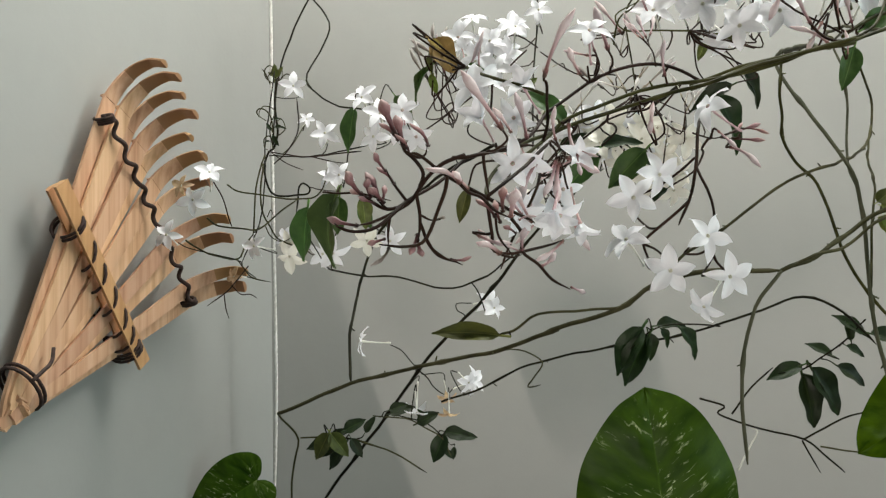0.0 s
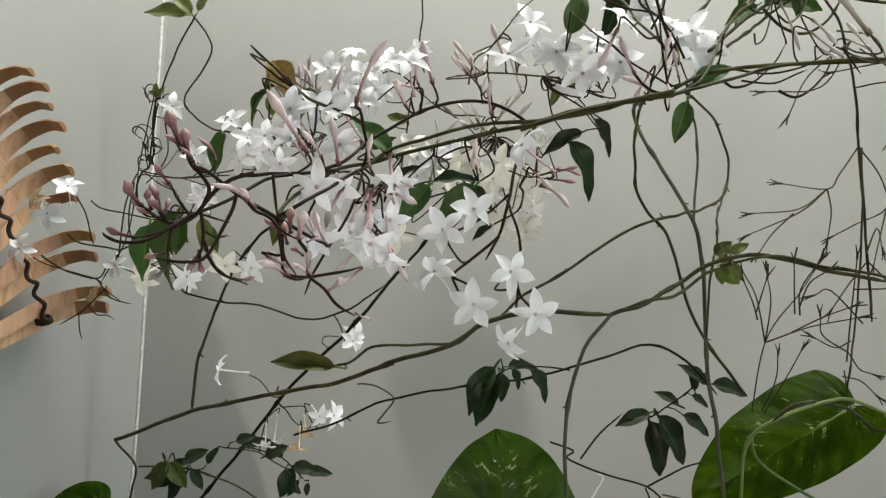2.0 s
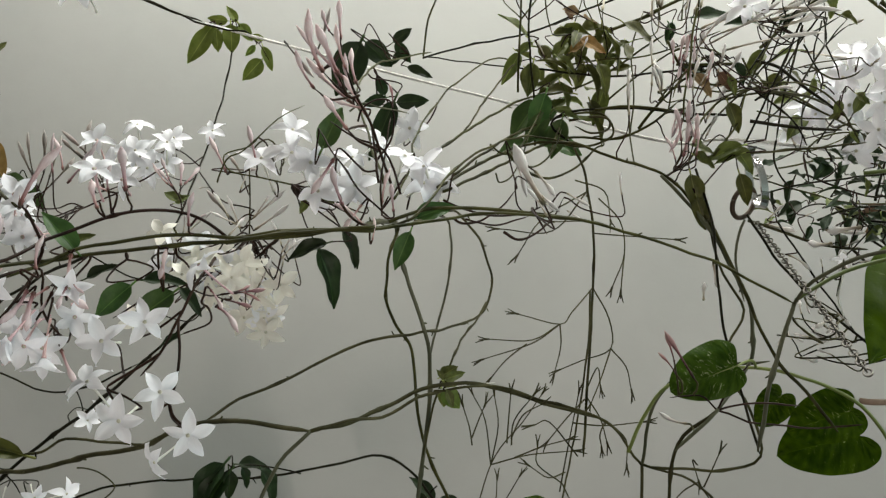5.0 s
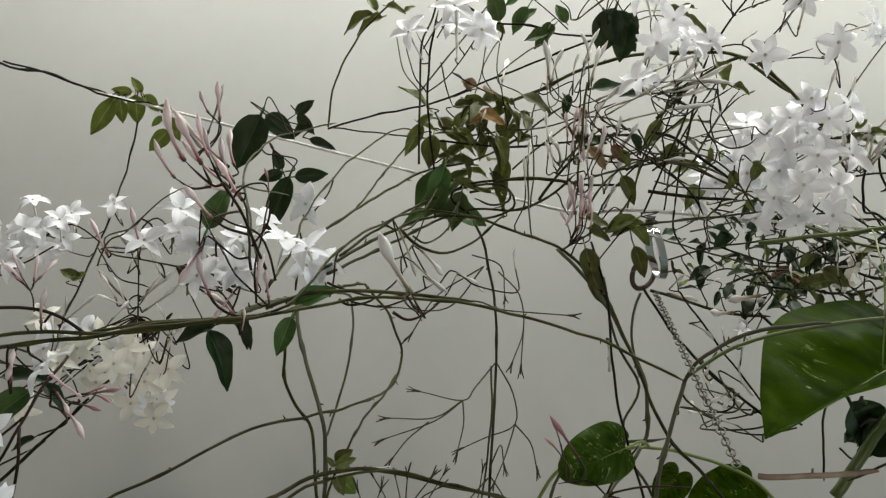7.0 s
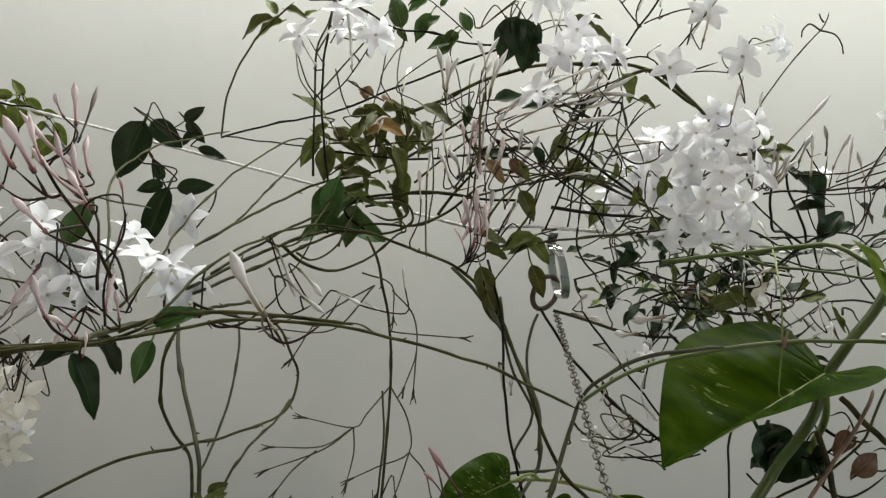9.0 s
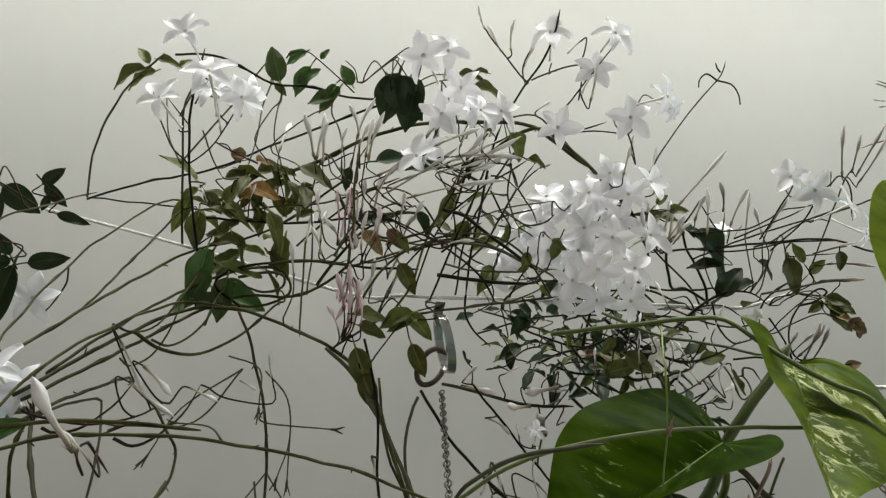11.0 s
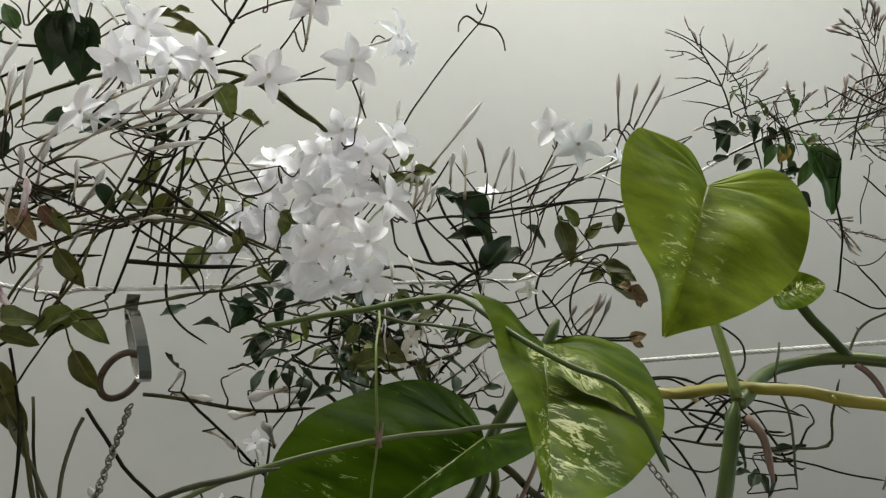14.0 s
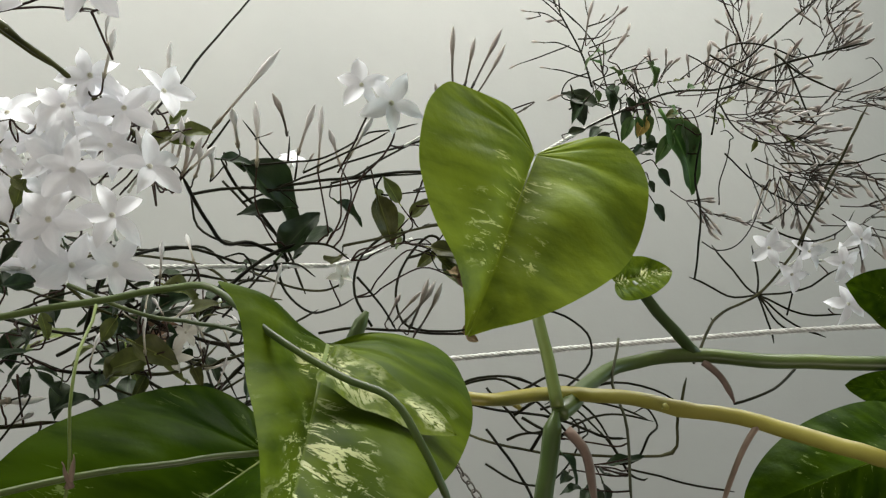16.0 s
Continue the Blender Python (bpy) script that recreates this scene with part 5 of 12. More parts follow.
stem(vine_b, [(0.253, 0.604, 1.845), (0.252, 0.596, 1.875), (0.259, 0.576, 1.904), (0.273, 0.565, 1.929), (0.289, 0.556, 1.949)], 0.0009, STEM_GREEN)
stem(vine_b, [(0.253, 0.605, 1.844), (0.291, 0.610, 1.867), (0.332, 0.577, 1.872), (0.386, 0.537, 1.894), (0.428, 0.502, 1.909), (0.457, 0.482, 1.918)], 0.0009, STEM_BLACK)
stem(vine_b, [(0.257, 0.603, 1.845), (0.311, 0.590, 1.844), (0.340, 0.574, 1.839)], 0.0006, STEM_BLACK)
flower(vine_b, (0.237, 0.528, 1.749), (-0.06, -1.00, -0.04), 0.0150)
flower(vine_b, (0.170, 0.504, 1.702), (-0.26, -0.96, 0.03), 0.0150)
flower(vine_b, (0.196, 0.452, 1.676), (-0.05, -1.00, -0.02), 0.0150)
flower(vine_b, (0.245, 0.448, 1.685), (-0.17, -0.97, 0.16), 0.0150)
flower(vine_b, (0.234, 0.438, 1.691), (-0.55, -0.66, 0.50), 0.0150)
flower(vine_b, (0.175, 0.458, 1.670), (-0.51, -0.85, -0.09), 0.0150)
flower(vine_b, (0.157, 0.515, 1.710), (-0.47, -0.84, 0.26), 0.0150)
join_stalks(vine_b)

# background flowers behind the front vine

vine_d = thing("jasmine_vine", "older jasmine vine behind, with fading white flowers", "vine", (0.074, 0.678, 1.577), "jasmine vines")
stem(vine_d, [(0.074, 0.699, 1.575), (0.038, 0.708, 1.531), (-0.010, 0.730, 1.483), (-0.049, 0.751, 1.433), (-0.088, 0.772, 1.384), (-0.117, 0.780, 1.347)], 0.0015, STEM_BLACK)
stem(vine_d, [(0.070, 0.700, 1.570), (0.101, 0.672, 1.605), (0.136, 0.622, 1.643), (0.151, 0.579, 1.654), (0.161, 0.526, 1.658)], 0.0013, STEM_BLACK)
stem(vine_d, [(0.038, 0.552, 1.626), (-0.006, 0.618, 1.614), (-0.045, 0.666, 1.590), (-0.064, 0.664, 1.549), (-0.072, 0.631, 1.500), (-0.069, 0.608, 1.464)], 0.0013, STEM_BLACK)
stem(vine_d, [(-0.128, 0.634, 1.442), (-0.069, 0.608, 1.464), (-0.002, 0.567, 1.480), (0.036, 0.532, 1.488), (0.070, 0.497, 1.501), (0.101, 0.478, 1.510), (0.120, 0.469, 1.523), (0.149, 0.466, 1.530), (0.192, 0.465, 1.529)], 0.0015, STEM_OLD)
stem(vine_d, [(0.192, 0.465, 1.529), (0.215, 0.474, 1.537), (0.240, 0.486, 1.550), (0.259, 0.487, 1.562), (0.275, 0.486, 1.568), (0.304, 0.497, 1.571), (0.347, 0.515, 1.567), (0.403, 0.531, 1.561)], 0.0015, STEM_OLD)
stem(vine_d, [(0.196, 0.470, 1.530), (0.213, 0.469, 1.538), (0.235, 0.482, 1.542), (0.257, 0.483, 1.557), (0.273, 0.487, 1.563)], 0.0011, STEM_OLD)
stem(vine_d, [(0.101, 0.478, 1.511), (0.083, 0.484, 1.510), (0.057, 0.497, 1.509), (0.043, 0.510, 1.500), (0.033, 0.511, 1.497)], 0.0009, STEM_OLD)
stem(vine_d, [(0.192, 0.465, 1.529), (0.177, 0.467, 1.509), (0.167, 0.467, 1.477), (0.165, 0.466, 1.452), (0.166, 0.466, 1.422)], 0.0012, STEM_PALE)
stem(vine_d, [(-0.004, 0.685, 1.443), (0.032, 0.680, 1.455), (0.067, 0.664, 1.472), (0.119, 0.648, 1.483), (0.176, 0.621, 1.492), (0.229, 0.594, 1.509), (0.258, 0.591, 1.517), (0.285, 0.590, 1.506), (0.308, 0.592, 1.482)], 0.0010, STEM_BLACK)
stem(vine_d, [(0.194, 0.394, 1.634), (0.219, 0.478, 1.663), (0.244, 0.562, 1.685), (0.241, 0.562, 1.668), (0.240, 0.563, 1.647), (0.244, 0.572, 1.628), (0.255, 0.578, 1.612), (0.268, 0.577, 1.596), (0.272, 0.569, 1.571), (0.277, 0.565, 1.544), (0.286, 0.558, 1.520), (0.300, 0.549, 1.497), (0.305, 0.541, 1.483)], 0.0012, STEM_GREEN)
stem(vine_d, [(0.194, 0.394, 1.634), (0.218, 0.483, 1.665), (0.243, 0.572, 1.688), (0.247, 0.571, 1.671), (0.255, 0.551, 1.640), (0.265, 0.538, 1.612), (0.271, 0.530, 1.590), (0.277, 0.533, 1.550), (0.275, 0.531, 1.516), (0.274, 0.526, 1.494), (0.276, 0.519, 1.463), (0.276, 0.513, 1.415)], 0.0015, STEM_PALE)
stem(vine_d, [(0.224, 0.400, 1.644), (0.253, 0.484, 1.675), (0.282, 0.568, 1.697), (0.287, 0.568, 1.680), (0.287, 0.564, 1.653), (0.284, 0.563, 1.627), (0.278, 0.551, 1.603), (0.272, 0.533, 1.588)], 0.0009, STEM_PALE)
stem(vine_d, [(0.224, 0.400, 1.644), (0.261, 0.506, 1.685), (0.298, 0.611, 1.718), (0.305, 0.611, 1.713), (0.320, 0.615, 1.701), (0.330, 0.621, 1.688), (0.340, 0.632, 1.675), (0.342, 0.635, 1.661), (0.337, 0.630, 1.646), (0.325, 0.615, 1.633), (0.291, 0.566, 1.615), (0.254, 0.522, 1.600), (0.235, 0.515, 1.594), (0.218, 0.516, 1.587), (0.202, 0.514, 1.577), (0.178, 0.510, 1.560), (0.150, 0.504, 1.543), (0.132, 0.498, 1.528)], 0.0011, STEM_OLD)
stem(vine_d, [(0.337, 0.629, 1.650), (0.326, 0.615, 1.632), (0.304, 0.574, 1.608), (0.291, 0.545, 1.588), (0.283, 0.534, 1.570), (0.277, 0.528, 1.550), (0.274, 0.526, 1.520)], 0.0009, STEM_OLD)
stem(vine_d, [(-0.115, 0.736, 1.813), (-0.130, 0.753, 1.796), (-0.153, 0.790, 1.767), (-0.161, 0.797, 1.728), (-0.165, 0.804, 1.685)], 0.0009, STEM_BLACK)
stem(vine_d, [(-0.115, 0.736, 1.813), (-0.097, 0.732, 1.786), (-0.107, 0.737, 1.760), (-0.120, 0.737, 1.733), (-0.091, 0.713, 1.703), (-0.050, 0.672, 1.685)], 0.0009, STEM_BLACK)
stem(vine_d, [(-0.158, 0.782, 1.758), (-0.167, 0.783, 1.691), (-0.165, 0.769, 1.649), (-0.168, 0.755, 1.605), (-0.181, 0.742, 1.568)], 0.0006, STEM_BLACK)
stem(vine_d, [(-0.158, 0.755, 1.668), (-0.110, 0.722, 1.659), (-0.054, 0.677, 1.658)], 0.0006, STEM_BLACK)
stem(vine_d, [(-0.089, 0.655, 1.552), (-0.061, 0.674, 1.547), (-0.037, 0.692, 1.547), (0.001, 0.690, 1.536), (0.038, 0.686, 1.546), (0.065, 0.701, 1.567)], 0.0008, STEM_BLACK)
stem(vine_d, [(-0.128, 0.634, 1.442), (-0.115, 0.647, 1.421), (-0.122, 0.661, 1.398), (-0.126, 0.676, 1.366)], 0.0009, STEM_OLD)
stem(vine_d, [(-0.113, 0.646, 1.422), (-0.078, 0.644, 1.421), (-0.042, 0.653, 1.408), (-0.017, 0.663, 1.390)], 0.0007, STEM_OLD)
stem(vine_d, [(-0.050, 0.731, 1.430), (-0.017, 0.730, 1.421), (0.003, 0.731, 1.402)], 0.0006, STEM_BLACK)
flower(vine_d, (-0.046, 0.643, 1.675), (-0.09, -0.97, 0.23), 0.0135)
flower(vine_d, (-0.052, 0.646, 1.657), (-0.28, -0.96, -0.05), 0.0135)
flower(vine_d, (-0.031, 0.624, 1.659), (0.20, -0.98, 0.05), 0.0135)
flower(vine_d, (-0.098, 0.698, 1.674), (0.11, -0.99, 0.05), 0.0135)
flower(vine_d, (-0.061, 0.652, 1.691), (-0.29, -0.81, 0.51), 0.0135)
flower(vine_d, (0.093, 0.546, 1.637), (0.01, -0.99, 0.14), 0.0135)
flower(vine_d, (0.106, 0.543, 1.643), (0.21, -0.94, 0.26), 0.0135)
flower(vine_d, (0.126, 0.544, 1.632), (-0.18, -0.97, -0.15), 0.0135)
flower(vine_d, (0.149, 0.554, 1.619), (0.12, -0.94, -0.33), 0.0135)
flower(vine_d, (0.157, 0.556, 1.602), (0.05, -0.76, -0.65), 0.0135)
flower(vine_d, (0.042, 0.618, 1.723), (-0.19, -0.95, 0.26), 0.0135)
flower(vine_d, (0.063, 0.624, 1.736), (0.02, -0.92, 0.40), 0.0135)
flower(vine_d, (0.030, 0.612, 1.705), (-0.37, -0.92, -0.15), 0.0135)
flower(vine_d, (0.053, 0.619, 1.711), (0.11, -0.98, -0.14), 0.0135)
flower(vine_d, (-0.084, 0.633, 1.563), (0.04, -0.84, -0.53), 0.0135)
flower(vine_d, (-0.042, 0.668, 1.575), (0.02, -0.97, -0.24), 0.0135)
flower(vine_d, (-0.082, 0.663, 1.630), (0.01, -1.00, 0.05), 0.0135)
flower(vine_d, (0.084, 0.558, 1.629), (-0.40, -0.92, -0.04), 0.0135)
flower(vine_d, (0.116, 0.556, 1.622), (-0.09, -1.00, 0.05), 0.0135)
flower(vine_d, (-0.118, 0.636, 1.562), (-0.26, -0.81, -0.53), 0.0135, petal=PETAL_CREAM)
flower(vine_d, (-0.059, 0.649, 1.574), (-0.06, -0.84, -0.54), 0.0135, petal=PETAL_CREAM)
flower(vine_d, (0.139, 0.552, 1.638), (0.22, -0.90, 0.38), 0.0135, petal=PETAL_CREAM)
flower(vine_d, (0.071, 0.595, 1.592), (0.04, -0.89, -0.45), 0.0135, petal=PETAL_CREAM)
flower(vine_d, (-0.203, 0.668, 1.614), (0.02, -0.97, -0.24), 0.0135)
flower(vine_d, (-0.190, 0.671, 1.637), (0.13, -0.84, 0.52), 0.0135)
flower(vine_d, (-0.236, 0.702, 1.590), (-0.09, -0.98, 0.17), 0.0135)
flower(vine_d, (-0.072, 0.723, 1.494), (-0.97, -0.16, 0.16), 0.0135)
flower(vine_d, (-0.027, 0.753, 1.431), (-0.10, -0.16, -0.98), 0.0135)
flower(vine_d, (0.025, 0.741, 1.456), (0.71, -0.66, 0.26), 0.0135)
flower(vine_d, (0.042, 0.742, 1.526), (0.64, -0.77, 0.02), 0.0135)
flower(vine_d, (-0.137, 0.767, 1.738), (0.01, -1.00, 0.05), 0.0135)
flower(vine_d, (-0.169, 0.738, 1.582), (-0.51, -0.85, 0.08), 0.0135)
flower(vine_d, (-0.211, 0.664, 1.625), (-0.41, -0.89, 0.19), 0.0100, petal=PETAL_BROWN)
flower(vine_d, (0.001, 0.745, 1.441), (0.09, -0.40, -0.91), 0.0090, petal=PETAL_BROWN)
flower(vine_d, (-0.194, 0.765, 1.557), (-0.52, -0.85, -0.03), 0.0090, petal=PETAL_BROWN)
leaf(vine_d, (-0.068, 0.654, 1.683), (-0.077, 0.660, 1.647), LEAF_MID, (-0.40, -0.87, 0.29), 2)
leaf(vine_d, (-0.034, 0.650, 1.691), (-0.020, 0.651, 1.671), LEAF_MID, (-0.40, -0.87, 0.29), 2)
leaf(vine_d, (-0.086, 0.528, 1.583), (-0.095, 0.535, 1.547), LEAF_MID, (-0.29, -0.81, 0.51), 0, wide=1.30)
leaf(vine_d, (-0.073, 0.527, 1.583), (-0.073, 0.530, 1.564), LEAF_MID, (-0.29, -0.81, 0.51), 0, wide=1.30)
leaf(vine_d, (-0.074, 0.527, 1.585), (-0.061, 0.528, 1.573), LEAF_MID, (-0.29, -0.81, 0.51), 0, wide=1.30)
leaf(vine_d, (-0.053, 0.545, 1.587), (-0.047, 0.547, 1.569), LEAF_MID, (-0.29, -0.81, 0.51), 0, wide=1.30)
leaf(vine_d, (0.034, 0.511, 1.497), (-0.016, 0.514, 1.505), LEAF_OLIVE, (-0.09, -0.98, 0.17), 4, wide=0.80)
leaf(vine_d, (0.147, 0.613, 1.499), (0.120, 0.621, 1.462), LEAF_DARK, (0.03, -0.76, 0.65), 1, wide=1.20)
leaf(vine_d, (0.151, 0.613, 1.493), (0.126, 0.621, 1.453), LEAF_DARK, (0.03, -0.76, 0.65), 1, wide=1.20)
leaf(vine_d, (0.151, 0.613, 1.495), (0.158, 0.616, 1.471), LEAF_DARK, (0.03, -0.76, 0.65), 1, wide=1.20)
leaf(vine_d, (0.160, 0.612, 1.498), (0.170, 0.613, 1.483), LEAF_DARK, (0.03, -0.76, 0.65), 1, wide=1.20)
leaf(vine_d, (0.174, 0.611, 1.498), (0.194, 0.612, 1.475), LEAF_DARK, (0.03, -0.76, 0.65), 1, wide=1.20)
leaf(vine_d, (0.157, 0.612, 1.500), (0.182, 0.609, 1.504), LEAF_DARK, (0.03, -0.76, 0.65), 1, wide=1.20)
leaf(vine_d, (0.269, 0.627, 1.467), (0.242, 0.631, 1.458), LEAF_DARK, (0.02, -0.85, 0.53), 0, wide=1.15)
leaf(vine_d, (0.269, 0.628, 1.461), (0.284, 0.634, 1.416), LEAF_DARK, (0.02, -0.85, 0.53), 0, wide=1.15)
leaf(vine_d, (0.276, 0.627, 1.465), (0.303, 0.631, 1.427), LEAF_DARK, (0.02, -0.85, 0.53), 0, wide=1.15)
leaf(vine_d, (0.295, 0.626, 1.466), (0.319, 0.626, 1.451), LEAF_DARK, (0.02, -0.85, 0.53), 0, wide=1.15)
leaf(vine_d, (0.291, 0.625, 1.474), (0.273, 0.625, 1.485), LEAF_DARK, (0.02, -0.85, 0.53), 0, wide=1.15)
leaf(vine_d, (0.304, 0.601, 1.490), (0.284, 0.600, 1.506), LEAF_DARK, (0.02, -0.85, 0.53), 0, wide=1.15)
leaf(vine_d, (0.304, 0.591, 1.490), (0.333, 0.589, 1.484), LEAF_DARK, (0.02, -0.85, 0.53), 0, wide=1.15)
leaf(vine_d, (0.297, 0.613, 1.481), (0.312, 0.613, 1.473), LEAF_DARK, (0.02, -0.85, 0.53), 0, wide=1.15)
leaf(vine_d, (0.295, 0.602, 1.485), (0.293, 0.600, 1.502), LEAF_DARK, (0.02, -0.85, 0.53), 0, wide=1.15)
leaf(vine_d, (-0.078, 0.644, 1.419), (-0.105, 0.648, 1.408), LEAF_DARK, (-0.08, -0.84, 0.53), 2)
leaf(vine_d, (-0.074, 0.643, 1.421), (-0.065, 0.645, 1.405), LEAF_DARK, (-0.08, -0.84, 0.53), 2)
leaf(vine_d, (-0.078, 0.644, 1.417), (-0.094, 0.649, 1.396), LEAF_DARK, (-0.08, -0.84, 0.53), 2)
leaf(vine_d, (-0.086, 0.644, 1.421), (-0.111, 0.647, 1.414), LEAF_DARK, (-0.08, -0.84, 0.53), 2)
leaf(vine_d, (-0.063, 0.642, 1.425), (-0.055, 0.639, 1.438), LEAF_DARK, (-0.08, -0.84, 0.53), 2)
leaf(vine_d, (-0.090, 0.645, 1.421), (-0.074, 0.642, 1.429), LEAF_DARK, (-0.08, -0.84, 0.53), 2)
leaf(vine_d, (-0.050, 0.731, 1.430), (-0.027, 0.728, 1.437), LEAF_DARK, (-0.08, -0.84, 0.53), 2)
leaf(vine_d, (-0.017, 0.730, 1.421), (-0.027, 0.728, 1.435), LEAF_DARK, (-0.08, -0.84, 0.53), 2)
leaf(vine_d, (0.003, 0.730, 1.410), (0.027, 0.728, 1.409), LEAF_DARK, (-0.08, -0.84, 0.53), 2)
leaf(vine_d, (-0.002, 0.731, 1.402), (-0.013, 0.734, 1.388), LEAF_DARK, (-0.08, -0.84, 0.53), 2)
leaf(vine_d, (0.006, 0.731, 1.400), (0.004, 0.733, 1.388), LEAF_DARK, (-0.08, -0.84, 0.53), 2)
leaf(vine_d, (-0.123, 0.737, 1.816), (-0.164, 0.739, 1.821), LEAF_OLIVE, (-0.09, -0.91, 0.40), 2)
leaf(vine_d, (-0.118, 0.736, 1.817), (-0.139, 0.734, 1.839), LEAF_OLIVE, (-0.09, -0.91, 0.40), 2)
leaf(vine_d, (-0.112, 0.735, 1.819), (-0.103, 0.732, 1.837), LEAF_OLIVE, (-0.09, -0.91, 0.40), 2)
leaf(vine_d, (0.273, 0.486, 1.570), (0.267, 0.485, 1.576), LEAF_OLIVE, (-0.09, -0.96, 0.26), 2)
leaf(vine_d, (0.275, 0.486, 1.564), (0.282, 0.488, 1.553), LEAF_OLIVE, (-0.09, -0.96, 0.26), 2)
leaf(vine_d, (0.273, 0.486, 1.570), (0.286, 0.484, 1.577), LEAF_OLIVE, (-0.09, -0.96, 0.26), 2)
stem(vine_d, [(0.203, 0.608, 1.498), (0.174, 0.610, 1.500), (0.153, 0.612, 1.497), (0.137, 0.616, 1.483)], 0.0006, STEM_BLACK)
stem(vine_d, [(0.303, 0.594, 1.500), (0.293, 0.608, 1.485), (0.280, 0.621, 1.472), (0.270, 0.628, 1.464), (0.252, 0.630, 1.461)], 0.0006, STEM_BLACK)
flower(vine_d, (-0.024, 0.667, 1.437), (-0.02, -0.29, -0.96), 0.0090)
flower(vine_d, (0.018, 0.652, 1.460), (0.48, -0.78, -0.41), 0.0100)
flower(vine_d, (0.041, 0.665, 1.518), (0.28, -0.96, 0.09), 0.0100)
flower(vine_d, (0.002, 0.666, 1.435), (-0.02, -0.29, -0.96), 0.0090, petal=PETAL_BROWN)
leaf(vine_d, (-0.079, 0.640, 1.427), (-0.062, 0.638, 1.436), LEAF_DARK, (-0.03, -0.92, 0.40), 2, wide=1.20)
leaf(vine_d, (-0.045, 0.657, 1.440), (-0.030, 0.656, 1.445), LEAF_DARK, (-0.03, -0.92, 0.40), 2, wide=1.20)
leaf(vine_d, (-0.024, 0.668, 1.428), (-0.006, 0.666, 1.437), LEAF_DARK, (-0.03, -0.92, 0.40), 2, wide=1.20)
leaf(vine_d, (-0.002, 0.668, 1.421), (0.019, 0.668, 1.417), LEAF_DARK, (-0.03, -0.92, 0.40), 2, wide=1.20)
leaf(vine_d, (-0.002, 0.668, 1.419), (-0.013, 0.672, 1.395), LEAF_DARK, (-0.03, -0.92, 0.40), 2, wide=1.20)
leaf(vine_d, (-0.002, 0.670, 1.406), (0.005, 0.671, 1.399), LEAF_DARK, (-0.03, -0.92, 0.40), 2, wide=1.20)
leaf(vine_d, (-0.088, 0.630, 1.427), (-0.074, 0.632, 1.408), LEAF_OLIVE, (-0.03, -0.92, 0.40), 2, wide=1.20)
leaf(vine_d, (-0.089, 0.630, 1.427), (-0.101, 0.633, 1.406), LEAF_OLIVE, (-0.03, -0.92, 0.40), 2, wide=1.20)
stem(vine_d, [(-0.058, 0.658, 1.436), (-0.033, 0.668, 1.432), (-0.015, 0.668, 1.423), (-0.002, 0.669, 1.414), (0.003, 0.670, 1.401)], 0.0006, STEM_OLD)
stem(vine_d, [(0.046, 0.628, 1.485), (0.061, 0.628, 1.483), (0.074, 0.629, 1.475), (0.067, 0.630, 1.464), (0.062, 0.631, 1.457), (0.072, 0.631, 1.458)], 0.0006, STEM_OLD)
join_stalks(vine_d, 0.0005, STEM_BLACK)

# pothos

pothos = thing("pothos_plant", "variegated pothos climbing plant with marbled heart-shaped leaves", "plant", (0.751, 0.320, 1.657))
shaped_leaf(pothos, (0.759, 0.317, 1.814), (0.702, 0.306, 1.725), [
    ((0.11, -0.99, 0.05), [(0.06, -0.04), (0.19, -0.08), (0.33, -0.04), (0.46, 0.02), (0.55, 0.10), (0.59, 0.27), (0.55, 0.45), (0.46, 0.61), (0.33, 0.75), (0.19, 0.84), (0.07, 0.92)]),
    ((-0.44, -0.81, 0.38), [(0.04, -0.06), (0.14, -0.14), (0.28, -0.19), (0.40, -0.17), (0.49, -0.08), (0.53, 0.07), (0.54, 0.26), (0.50, 0.45), (0.43, 0.60), (0.32, 0.76), (0.20, 0.88), (0.08, 0.95)])],
    POTHOS_A, 0.5, 0.02, 0.10, [(0.752, 0.314, 1.695), (0.754, 0.318, 1.715), (0.757, 0.326, 1.745), (0.764, 0.330, 1.785)], label="bright green heart-shaped leaf with sparse cream flecks")
shaped_leaf(pothos, (0.666, 0.359, 1.727), (0.594, 0.271, 1.638), [
    ((0.39, -0.79, 0.47), [(0.10, 0.08), (0.26, 0.13), (0.385, 0.195), (0.32, 0.225), (0.25, 0.31), (0.195, 0.44), (0.145, 0.58), (0.09, 0.74), (0.04, 0.88)]),
    ((0.08, -0.74, 0.67), [(0.15, -0.12), (0.29, -0.21), (0.42, -0.20), (0.48, -0.04), (0.47, 0.13), (0.39, 0.38), (0.26, 0.63), (0.15, 0.78), (0.06, 0.91)])],
    POTHOS_B, 2.0, 0.03, 0.0, label="green leaf marbled with cream along its veins, its edge curling over")
pothos_leaf(pothos, (0.652, 0.335, 1.716), (0.696, 0.312, 1.687), (0.08, -0.74, 0.67), POTHOS_LIP, ratio=0.62, fold=-0.10, droop=0.05, cup=-0.25, seed=2.2, lobes=(0.15, 0.15), narrow=0.9, label="rolled-over cream-streaked lobe of the marbled leaf")
